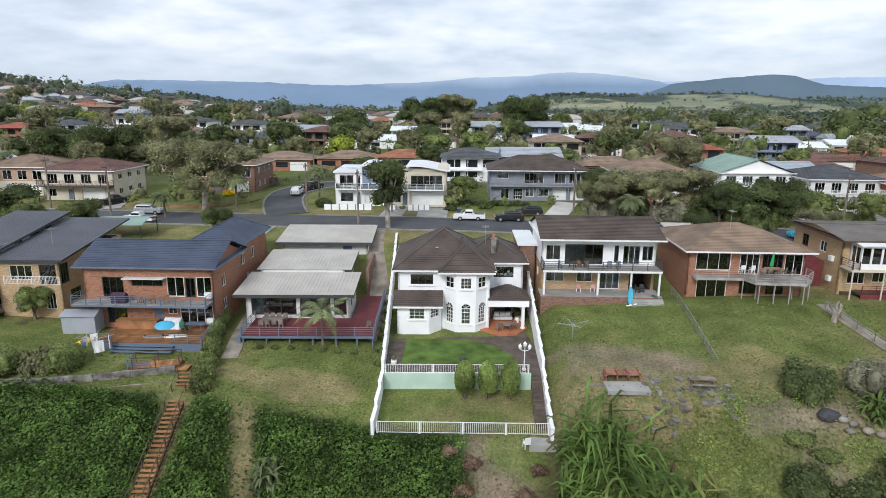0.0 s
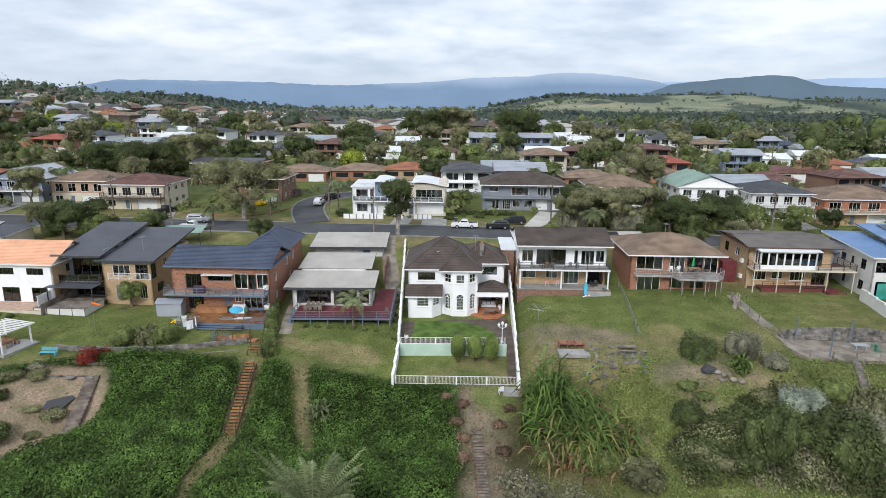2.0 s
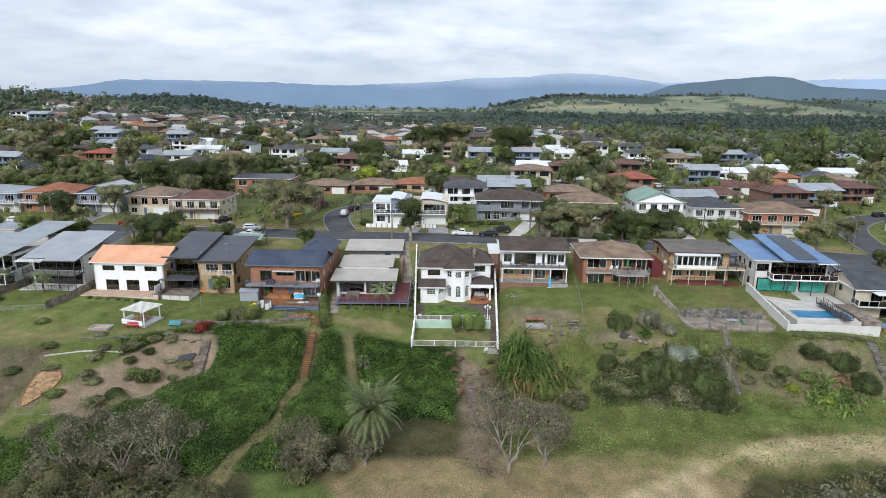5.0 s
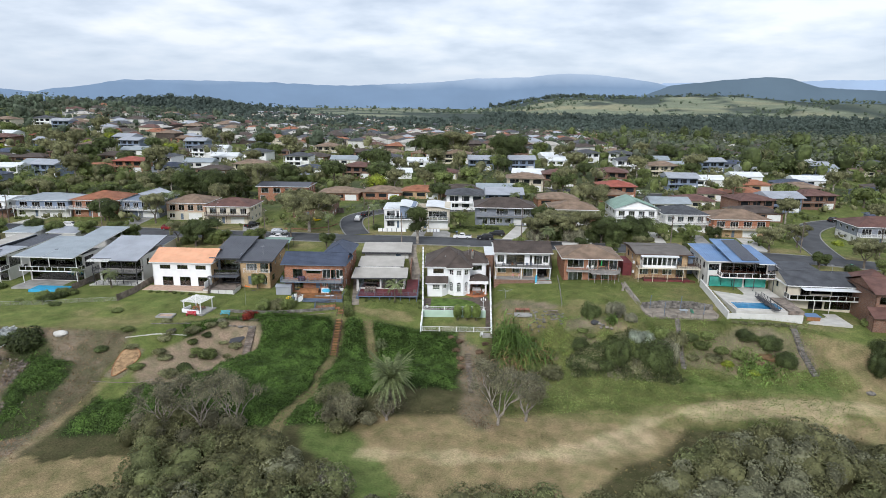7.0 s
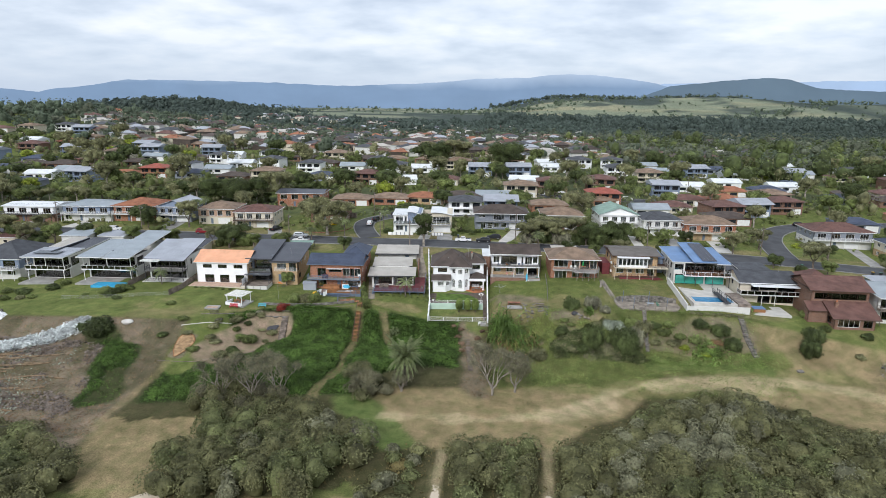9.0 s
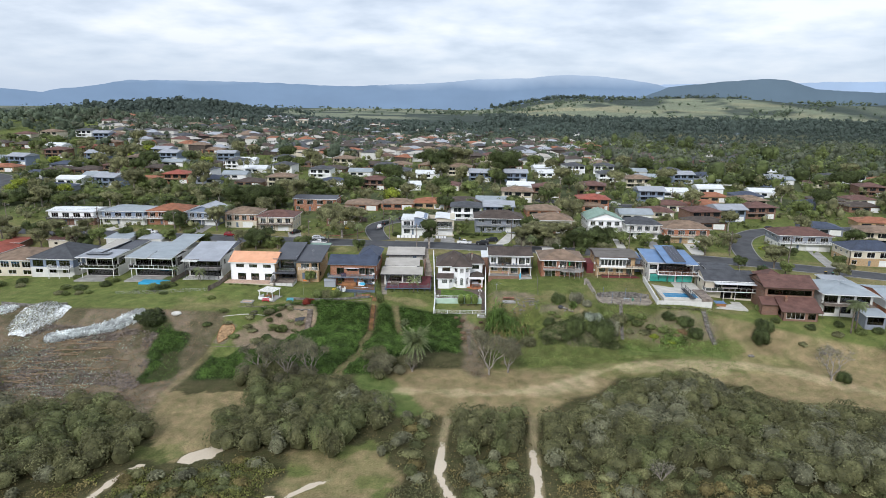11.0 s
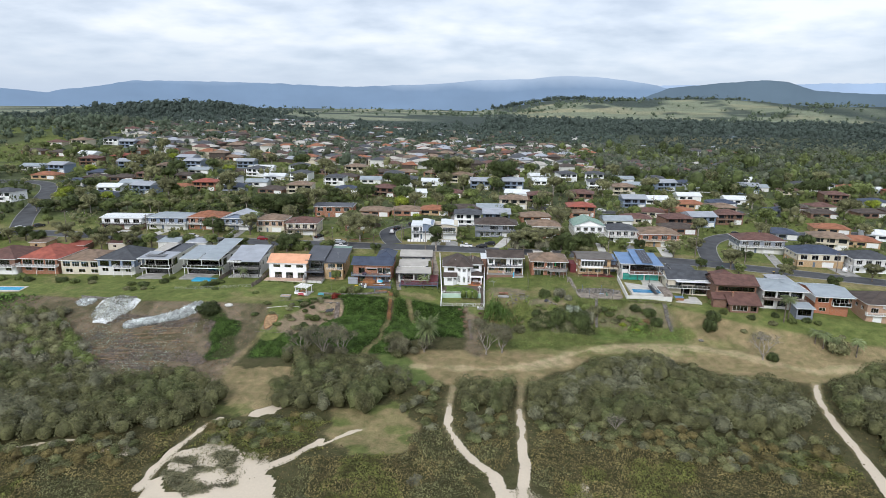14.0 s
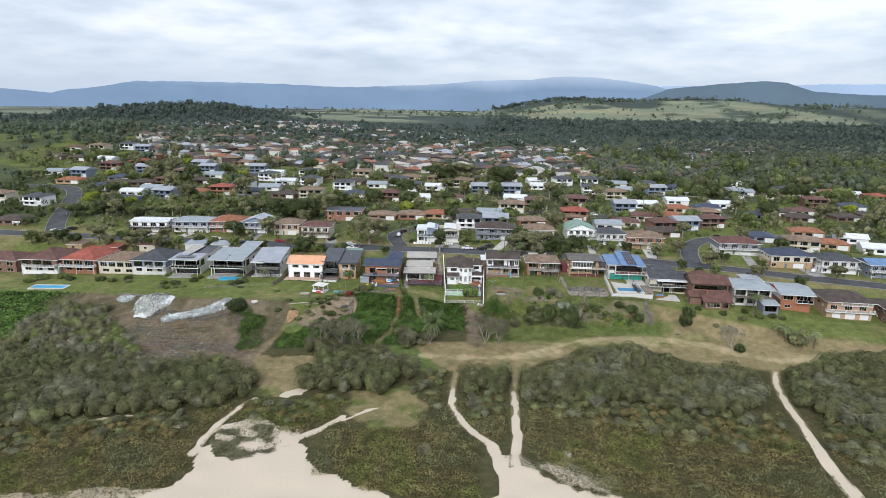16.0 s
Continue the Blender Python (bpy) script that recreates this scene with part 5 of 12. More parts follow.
def tan_house():
    H = house("tan brick two-storey house with split charcoal skillion roofs", -61.3, 60.8, 1.95, 3.0)
    shell(H, 6.2, 13.4, 0, 13, -2, 6.1, "tan_brick", floors=(0.05, 3.0),
          front=[(1.5, 4.1, 3.6, 5.3, ("trim_white", 3, 1, 0.8)), (4.9, 6.8, 3.1, 5.4, DARKSLIDE), (1.8, 2.7, 0.1, 2.2, DOOR), (3.4, 4.6, 0.6, 2.2, WIN), (5.2, 6.4, 0.2, 2.2, SLIDE)],
          right=[(0.2, 1.6, 3.1, 5.4, DARKSLIDE), (4, 5.2, 4.2, 5.4, WIN), (8, 9.2, 4.2, 5.4, WIN), (1.5, 3.4, 0.7, 2.1, DARKWIN)])
    part("cladding_band", boxes((6.2, 13.4, -0.05, -0.004, 5.45, 6.1)), M["greywall"], H)
    shell(H, 0, 6.19, 1.6, 13, -2, 6.6, "greywall", floors=(0.05, 3.0), front=[(0.8, 6.0, 3.1, 5.8, ("trim_dark", 4, 1, 0.2)), (0.8, 5.6, 0.1, 2.4, DARKOPEN)], left=row(2, 1, 10, 3.8, 5, DARKWIN, 0.3))
    skillion(H, 5.6, 14.4, -0.9, 13.6, 6.15, 8.2, "metal_charcoal", 0.2, "trim_dark")
    skillion(H, -0.8, 6.6, -0.9, 13.6, 6.75, 9.0, "metal_charcoal", 0.25, "trim_dark")
    part("clerestory", boxes((6.05, 6.2, 1.0, 13, 6.3, 7.3)), M["greywall"], H)
    for k in range(3):
        part("clerestory_window", boxes((6.2, 6.23, 3 + 3 * k, 4.6 + 3 * k, 6.9 + 0.3 * k, 7.25 + 0.3 * k)), M["dark_glass"], H)
    balcony(H, 0, 6.2, -1.0, 1.59, 2.95, "concrete", "trim_dark", "glass", post_x=(0.2,), ground=0)
    part("deck_base", boxes((-0.8, 6.5, -5.6, -1.05, -1.8, 0.38)), M["offwhite"], H, "white panelled deck base")
    part("decking", boxes((-0.85, 6.55, -5.65, -1.02, 0.38, 0.44)), M["timber_grey"], H)
    for k in range(5):
        part("batten", boxes((-0.8 + 1.8 * k, -0.72 + 1.8 * k, -5.64, -5.604, -1.8, 0.38)), M["trim_dark"], H)
    part("pergola_roof", boxes((-0.6, 6.4, -3.2, -1.05, 2.6, 2.7)), M["metal_charcoal"], H)
    for x in (-0.4, 6.1):
        part("column", boxes((x, x + 0.1, -3.1, -3.0, 0, 2.6)), M["trim_dark"], H)
    part("deck", boxes((-0.6, 6.4, -4.4, 1.5, -0.2, 0.02)), M["timber_grey"], H)
    part("skirting_panel", boxes((-0.6, 6.4, -4.44, -4.41, -1.6, -0.2)), M["offwhite"], H)
    railing(H, (6.9, -0.003), (13.3, -0.003), 3.05, "trim_white", "bars", 1.0)
    aerial(H, 11, 3, 6.8)
    steps("dark timber steps beside the deck", (-51.8, 56.0), (-51.9, 59.5), -0.2, 1.2, 1.8, 7, "trim_dark")


tan_house()


def peach_house():
    H = house("white two-storey house with a peach tiled gable roof", -75.3, 58.2, 2.0, 2.0)
    E = 5.7
    f = [(a, b, 4.1, 5.1, ("trim_dark", 3, 1, 0.4)) for a, b in ((1.8, 4.3), (6.0, 8.5), (10.4, 12.9))] + [(a, b, 0.05, 2.2, ("trim_dark", 2, 1, 0.45)) for a, b in ((2.2, 4.8), (6.4, 9.0), (10.8, 13.2))]
    shell(H, 0, 14.2, 0, 9.5, -2, E, "white", floors=(0.02, 2.9), front=f)
    part("side_wall", boxes((14.204, 14.26, 0.02, 9.48, -2, E)), M["tan_brick"], H, "tan brick side wall")
    for y in (3, 6.5):
        part("side_window", boxes((14.26, 14.3, y, y + 1.0, 3.9, 5.0)), M["dark_glass"], H)
    roof(H, 0, 14.2, 0, 9.5, E + 0.1, 2.3, "tile_peach", "gable_x", 0.55)
    part("terrace_slab", boxes((-0.9, 14.6, -3.8, -0.004, -1.8, 0.0)), M["cream"], H)
    part("paving", boxes((-0.9, 14.6, -3.8, -0.004, 0.0, 0.03)), M["paving_pink"], H, "pale terracotta paving")
    part("screen", boxes((13.6, 13.7, -2.9, -0.1, 0.03, 1.9)), M["trim_white"], H)
    shell(H, 12.0, 18.5, 12, 19, -1, 4.6, "cream", floors=(2.0,))
    roof(H, 12.0, 18.5, 12, 19, 4.7, 1.6, "tile_peach", "hip", 0.5)
    steps("brown timber steps up to the terrace", (-69.0, 52.6), (-69.0, 54.3), 0.6, 2.0, 1.6, 7, "trim_brown")


peach_house()


def skillion_house():
    H = house("house with a silver skillion roof and dark screened balconies", -90.3, 58.0, 2.0, 2.0)
    shell(H, 0, 11.0, 2.6, 14, -2, 6.2, "offwhite", floors=(0.05, 2.9), front=[(0.5, 10.5, 3.0, 5.3, ("trim_dark", 5, 1, 0.0)), (0.5, 10.5, 0.1, 2.4, ("trim_dark", 5, 1, 0.1))], right=[(2, 3, 3.6, 5.2, DARKWIN), (7, 7.8, 3.6, 5.2, DARKWIN)])
    skillion(H, -0.6, 4.9, 0.6, 14.4, 6.0, 8.6, "metal_silver", 0.2, "trim_dark")
    skillion(H, 4.9, 11.6, -0.8, 14.4, 5.9, 8.9, "metal_silver", 0.2, "trim_dark")
    balcony(H, 0, 11.0, -0.4, 2.59, 2.8, "concrete", "trim_dark", "bars", post_x=(0.2, 3.8, 7.4, 10.8), ground=0)
    part("pergola", boxes(*[(-0.6, 4.9, -1.4 + 0.5 * k, -1.3 + 0.5 * k, 5.7 + 0.05 * k, 5.82 + 0.05 * k) for k in range(4)]), M["trim_white"], H)
    for x in (0.1, 3.7, 7.3, 10.8):
        part("column", boxes((x, x + 0.12, -0.3, -0.18, 2.8, 5.95)), M["trim_dark"], H)
    part("plinth", boxes((-0.3, 11.6, -1.4, 2.59, -1.8, 0.0)), M["offwhite"], H)
    railing(H, (-0.3, -1.35), (11.6, -1.35), 0.0, "trim_dark", "bars", 1.0)


skillion_house()


def modern_house(X, Y, Z, w, label, roofs, pool):
    H = house(label, X, Y, Z, 2.0)
    shell(H, 0, w, 1.8, 22, -2, 6.6, "offwhite", floors=(0.05, 3.3), front=[(0.4, w - 0.4, 3.4, 6.2, ("trim_dark", 6, 1, 0.12)), (0.4, w - 0.4, 0.1, 2.9, ("trim_dark", 6, 1, 0.0))], right=[(0.4, 4.0, 3.4, 6.0, DARKWIN3), (8, 10, 4, 5.8, DARKWIN)], left=[(18, 20, 3.6, 5.8, DARKWIN3)])
    for r in roofs:
        skillion(H, *r[:6], r[6], 0.22, "trim_white")
    for k in range(4 if not pool else 0):
        part("solar_panel", boxes((1.2 + 1.9 * k, 2.95 + 1.9 * k, 0.4, 3.6, 7.42 + 0.02 * k, 7.5 + 0.02 * k)), M["dark_glass"], H)
    part("clerestory", boxes((w * 0.48, w * 0.52, 2.5, 20, 6.6, 7.7)), M["dark_glass"], H)
    balcony(H, -0.4, w + 0.2, -1.2, 1.79, 3.25, "concrete_pale", "white", "glass", post_x=(0.3, w - 0.3), ground=0)
    for x in (0.2, w * 0.5, w - 0.3):
        part("column", boxes((x, x + 0.14, -0.9, -0.76, 3.25, 6.6)), M["trim_white"], H)
    part("terrace_slab", boxes((-0.4, w + 0.4, -4.6, 1.79, -2.0, 0.0)), M["concrete"], H)
    if pool:
        part("pool_wall", boxes((w * 0.4, w, -7.0, -3.4, -2.0, 0.3)), M["pool_cyan"], H, "blue-tiled pool wall")
        part("pool_water", boxes((w * 0.4 + 0.2, w - 0.2, -6.8, -3.6, 0.3, 0.33)), M["pool_cyan"], H)


modern_house(-108.2, 58.5, 1.5, 14.0, "modern white house with long pale blue skillion roofs", [(-0.8, 6.3, -2.4, 15, 7.0, 8.2, "metal_pale"), (7.0, 14.6, -3.0, 22, 7.1, 9.6, "metal_pale")], True)
modern_house(-125.0, 58.5, 0.9, 11.0, "modern flat-roofed white house with dark glazing", [(-0.7, 11.6, -2.2, 8.2, 7.0, 7.35, "metal_silver"), (0.2, 5.2, 8.6, 20, 7.3, 7.9, "metal_grey"), (5.8, 11.4, 8.6, 22, 6.9, 7.4, "metal_charcoal")], False)

plain_house("blue-white two-storey house with a dark grey tiled roof", -143.0, 58.6, 0.8, 14.6, 17, "offwhite", "bluegrey", "tile_dark", rise=3.4, upper=row(3, 0.4, 13.8, 0.2, 2.3, DARKSLIDE, 0.8), deck=(7.0, 14.2, 2.2, "trim_white", "bars"), group="houses along the shore")
plain_house("low pale house with a brown tiled roof", -158.4, 59, -0.2, 16.2, 16, "cream", "cream", "tile_tan", rise=2.4, upper=row(4, 0.4, 15, 0.3, 2.3, SLIDE, 0.8), group="houses along the shore")
plain_house("red brick two-storey house with a bright red tiled roof", -174.0, 58, 0.2, 14.6, 18, "red_brick", "red_brick", "tile_red", rise=3.7, upper=row(3, 0.3, 14, 0.1, 2.3, SLIDE, 0.85), deck=(-0.5, 15, 2.2, "trim_white", "bars"), group="houses along the shore")
plain_house("maroon timber and brick house with white railings", -192, 57, -0.2, 16.0, 18, "white", "brown_brick", "tile_maroon", rise=3.0, upper=row(3, 0.3, 14, 0.1, 2.3, DARKSLIDE, 0.85), deck=(2, 16, 2.2, "trim_white", "bars"), group="houses along the shore")
plain_house("brown brick house with a brown tiled roof", -212, 58, -1.6, 16.5, 13, "brown_brick", "brown_brick", "tile_maroon", rise=2.6, group="houses along the shore")


def white_balcony_house():
    H = house("white and tan brick two-storey house with a full-width balcony", 5.7, 69.6, 3.2, 3.5)
    F, S, E = 0.7, 3.6, 6.95
    shell(H, 0, 13.2, 0, 9, -2, S, "tan_brick", floors=(F,), front=[(0.6, 2.7, F + 0.9, F + 2.2, WIN), (4.2, 6.0, F + 0.9, F + 2.2, WIN), (6.9, 9.2, F + 0.05, F + 2.3, SLIDE), (10.3, 12.9, F, F + 2.4, OPEN)], left=row(2, 1, 8, 1.6, 2.7, WIN, 0.35))
    shell(H, 0, 13.2, 0, 9, S + 0.004, E, "white", floors=(S + 0.1,), front=[(0.5, 2.2, S + 0.6, S + 2.4, WIN), (2.7, 7.1, S + 0.15, S + 2.5, ("trim_dark", 4, 1, 0.55)), (8.4, 8.9, S + 0.4, S + 2.4, DARKWIN), (9.4, 11.4, S + 0.15, S + 2.4, SLIDE), (11.6, 12.9, S + 0.6, S + 2.4, WIN)])
    roof(H, -0.2, 13.4, -1.6, 8.8, E + 0.1, 1.7, "tile_brown", "gable_x", 0.3, label="purplish brown tiled gable roof")
    balcony(H, -0.1, 13.3, -2.5, -0.004, S + 0.05, "concrete", "trim_dark", "rails", post_mat="trim_white", post_x=(0.1, 6.2, 9.9, 13.1), ground=F - 0.2, post_w=0.2)
    part("balcony_edge", boxes((-0.12, 13.32, -2.54, -2.505, S - 0.2, S + 0.04)), M["trim_white"], H)
    part("porch_slab", boxes((-0.3, 13.4, -2.9, -0.004, -1.6, F - 0.02)), M["brown_brick"], H, "brown brick porch")
    part("porch_paving", boxes((-0.3, 13.4, -2.9, -0.004, F - 0.02, F)), M["concrete"], H)
    for k in range(3):
        part("porch_step", boxes((9.8, 13.4, -3.2 - 0.3 * k, -2.9 - 0.3 * k, -1, F - 0.2 - 0.2 * k)), M["concrete"], H)
    shell(H, -2.2, -0.2, 4, 12, -1, 5.0, "brown_brick", floors=(2.0,))
    skillion(H, -2.4, 0.0, 3.8, 12.2, 5.05, 5.25, "metal_white", 0.1)


white_balcony_house()


def brown_hip_house():
    H = house("brown brick house with a tan tiled hip roof and timber deck", 22.2, 69.3, 2.75, 2.5)
    F, S, E = 0.75, 3.5, 6.35
    shell(H, 0, 13.0, 0, 11, -2, E, "red_brick", floors=(F, S), front=[(0.9, 4.8, S + 0.5, S + 2.6, ("trim_white", 3, 1, 0.3)), (5.8, 8.0, S + 0.1, S + 2.5, SLIDE), (8.3, 10.6, S + 0.1, S + 2.5, DARKOPEN), (10.8, 12.8, S + 0.1, S + 2.5, ("trim_white", 2, 1, 0.4)), (1.2, 4.6, F, F + 2.2, SLIDE), (6, 8, F + 0.5, F + 2.1, DARKWIN), (9, 11, F + 0.5, F + 2.1, DARKWIN)], right=row(2, 1, 8, 4.2, 5.6, WIN, 0.4))
    roof(H, 0, 13.0, -0.4, 11, E + 0.1, 2.1, "tile_tan", "hip", 0.7)
    bm = bmesh.new()
    prism(bm, [(0.6, -1.3), (5.9, -1.3), (6.4, -2.9), (11.8, -3.2), (13.2, -1.6), (13.2, -0.01), (0.6, -0.01)], S - 0.3, S)
    part("balcony", bm, M["timber_silver"], H)
    for a, b in (((0.6, -1.3), (5.9, -1.3)), ((5.9, -1.3), (6.4, -2.9)), ((6.4, -2.9), (11.8, -3.2)), ((11.8, -3.2), (13.2, -1.6)), ((13.2, -1.6), (13.2, -0.1))):
        railing(H, a, b, S, "timber_silver", "rails", 1.0)
    for x, y in ((5.9, -1.2), (7.0, -2.8), (8.6, -2.9), (10.2, -3.0), (11.7, -3.0), (13.0, -1.6), (7.4, -1.2), (9.4, -1.2), (11.4, -1.2)):
        part("column", boxes((x - 0.05, x + 0.05, y, y + 0.1, -1.8, S - 0.3)), M["timber_silver"], H)
    aerial(H, 6, 4, E + 1.8)


brown_hip_house()


def tan_verandah_house():
    H = house("tan brick house with low brown roof and glazed upper verandah", 39.6, 71.0, 3.9, 2.0)
    F, S, E, W = 0.6, 3.5, 6.5, 12.2
    shell(H, 0, W, 0, 10.5, -2, E, "tan_brick", floors=(F, S), front=[(9.4, 10.8, S + 0.1, S + 2.5, DARKWIN), (1.0, 3.0, F + 0.7, F + 2.1, WIN3), (3.8, 5.4, F + 0.9, F + 2.1, WIN), (6.4, 8.6, F + 0.7, F + 2.1, WIN3), (9.6, 11.6, F + 0.1, F + 2.3, DARKSLIDE)], left=[(2, 3.4, S + 0.5, S + 2, DARKWIN), (6, 7.4, S + 0.7, S + 2, WIN), (1.5, 2.3, F, F + 2.0, DOOR)])
    roof(H, 0, W, -0.6, 10.5, E + 0.1, 0.75, "sheet_brown", "gable_x", 0.7, True, "trim_brown", "weathered brown-grey low-pitched roof")
    # the glazed verandah
    shell(H, 0.9, 9.0, -2.0, -0.004, S + 0.02, E - 0.25, "trim_white", floors=(S + 0.06,), front=[(0.1 + 1.14 * i, 1.16 + 1.14 * i, S + 0.55, S + 2.5, ("trim_white", 1, 1, 0.85 if i in (2, 4, 5) else 0.0)) for i in range(7)], left=[(0.2, 1.8, S + 0.55, S + 2.5, WIN)], right=[(0.2, 1.8, S + 0.55, S + 2.5, WIN)])
    skillion(H, 0.6, 9.4, -2.5, -0.72, E - 0.22, E - 0.02, "metal_white", 0.08)
    part("verandah_floor", boxes((0, 14.6, -2.4, -0.008, S - 0.22, S)), M["cream"], H, "cream edged verandah floor")
    for p, q in (((9.1, -2.3), (14.5, -2.3)), ((14.5, -2.3), (14.5, 2.6)), ((0.05, -0.1), (0.05, -2.3)), ((0.05, -2.3), (0.85, -2.3))):
        railing(H, p, q, S, "trim_brown", "rails", 1.0)
    part("side_deck", boxes((W + 0.004, 14.6, -0.004, 2.8, S - 0.22, S)), M["trim_brown"], H)
    for x in (0.2, 3.6, 7.0, 10.6, 14.3):
        part("column", boxes((x - 0.06, x + 0.06, -2.3, -2.18, -1.6, S - 0.22)), M["cream"], H)
    part("deck", boxes((1.6, 12.6, -1.9, -0.01, F - 0.22, F)), M["trim_brown"], H)
    part("deck_fascia", boxes((1.6, 12.6, -1.96, -1.91, F - 0.75, F)), M["deck_red"], H, "maroon boards under a deck")
    railing(H, (1.7, -1.85), (9.6, -1.85), F, "deck_red", "rails", 1.0)
    part("under_wall", boxes((0.4, 12.2, -0.3, -0.012, -1.8, F - 0.23)), M["trim_brown"], H)
    part("lean_to", boxes((-2.3, -0.2, 3, 10, -1, 3.3)), M["deck_red"], H, "maroon boarded side room")
    for k in range(9):
        part("stair_tread", boxes((10.4 + 0.32 * k, 10.75 + 0.32 * k, -3.0, -1.98, F - 0.12 - 0.19 * k, F - 0.06 - 0.19 * k)), M["deck_red"], H)
    for y in (-3.02, -1.99):
        railing(H, (10.4, y), (13.2, y), F - 0.9, "deck_red", "rails", 1.0)
    part("ac_unit", boxes((-0.35, -0.004, 1.2, 1.9, 3.6, 4.2)), M["trim_white"], H)
    part("ac_unit", boxes((-0.35, -0.004, 1.2, 1.9, 1.2, 1.8)), M["trim_white"], H)


tan_verandah_house()


def solar_house():
    H = house("cream rendered house with blue metal roofs, solar panels and green glass", 54.8, 66.5, 4.2, 1.0)
    S, E = 3.0, 6.0
    shell(H, 0, 13.6, 0, 13, -2.5, E, "offwhite", floors=(0.05, S), front=[(0.3, 2.6, S + 0.8, S + 2.3, ("trim_dark", 3, 1, 0)), (3.0, 13.3, S + 0.1, S + 2.6, ("trim_dark", 7, 1, 0.06)), (0.6, 8, 0.1, 2.5, ("glass", 4, 1, 0)), (8.6, 13.2, 0.1, 2.5, ("trim_dark", 4, 1, 0))], left=[(10, 11.2, S + 0.7, S + 2.2, DARKWIN), (7.6, 8.3, S + 0.9, S + 2.0, DARKWIN), (5, 6.2, S + 0.9, S + 2.0, DARKWIN), (10, 11.2, 0.7, 2.1, DARKWIN), (6, 6.8, 0.7, 2.1, DARKWIN), (2, 2.8, 0.7, 2.1, DARKWIN), (0.3, 3.0, S + 0.8, S + 2.2, DARKWIN3)])
    for a, b in ((0.6, 3.1), (3.2, 5.6), (5.7, 8.0), (8.6, 13.2)):
        part("glass_screen", boxes((a, b, -0.5, -0.47, 0.1, 2.4)), M["teal_panel"], H, "green tinted glass screen")
    skillion(H, -0.6, 5.6, -0.6, 13.4, E + 0.1, E + 1.1, "metal_blue", 0.2, "trim_white")
    skillion(H, 4.4, 10.6, -2.4, 13.4, E + 0.5, E + 2.4, "metal_blue", 0.2, "trim_blue")
    skillion(H, 10.6, 14.4, -2.2, 13.4, E + 0.1, E + 1.1, "metal_blue", 0.2, "trim_white")
    ang = math.degrees(math.atan2(1.9, 15.8))
    A = part("solar_rack", boxes((6.9, 10.65, -1.6, 12.4, -0.03, 0.0)), M["steel"], H, "rack of dark solar panels")
    A.matrix_local = pose(0, 0, E + 0.92, ang, 0, 0)
    for i in range(4):
        for j in range(8):
            part("solar_panel", boxes((6.9 + 0.95 * i, 7.8 + 0.95 * i, -1.6 + 1.75 * j, 0.1 + 1.75 * j, 0.004, 0.05)), M["solar"], A)
    balcony(H, 2.2, 14.2, -3.0, -0.004, S, "terracotta", "white", "glass", post_x=(5.2, 9.6, 13.9), ground=-1.0, post_mat="trim_dark", sides="flr")
    for x in (4.6, 9.4, 13.8):
        part("column", boxes((x, x + 0.12, -2.8, -2.68, S, E + 0.4)), M["trim_dark"], H)
    shell(H, -3.6, -0.3, 9, 16, -1, 4.6, "bluegrey", floors=(1.0,))
    skillion(H, -4.0, 0.0, 8.4, 16.4, 4.7, 5.2, "metal_blue", 0.15, "trim_blue")
    T = part("terrace_slab", boxes((0.5, 13.8, -17.0, -0.51, -4.5, -0.15)), M["concrete_pale"], H)
    part("pool_water", boxes((1.2, 10.5, -15.8, -11.6, -0.6, -0.10)), M["pool_water"], H, "blue swimming pool")
    part("pool_coping", boxes((1.0, 10.7, -16.0, -15.8, -0.15, 0.0), (1.0, 10.7, -11.6, -11.4, -0.15, 0.0), (1.0, 1.2, -15.8, -11.6, -0.15, 0.0), (10.5, 10.7, -15.8, -11.6, -0.15, 0.0)), M["concrete_pale"], H)
    part("pool_deck", boxes((10.9, 13.8, -17.6, -8.5, -4, 0.25)), M["timber_grey"], H, "grey timber pool deck")
    part("footbridge", boxes((7.6, 8.8, -18.0, -8.6, 0.35, 0.5)), M["trim_dark"], H)
    for x in (7.6, 8.8):
        railing(H, (x, -18.0), (x, -8.6), 0.5, "trim_dark", "rails", 1.0)


M["solar"] = mat("solar_panel", (0.018, 0.022, 0.04), 0.25, 0.1, spec=0.5, bump=0)
M["teal_panel"] = mat("green_tinted_glass", (0.05, 0.33, 0.27), 0.12, 0.15, 0.7, 3, 0, spec=0.6)
solar_house()
garden_wall(stepped(53.6, 48.2, 53.4, 66, 2.9, 4.6, 10, 1.3), 0.25, "offwhite", "cream rendered boundary wall stepping down to a pool")
garden_wall(stepped(53.7, 48.6, 68.6, 48.9, 1.6, 1.6, 1, 2.0, 3), 0.25, "offwhite", "cream rendered wall below a swimming pool")


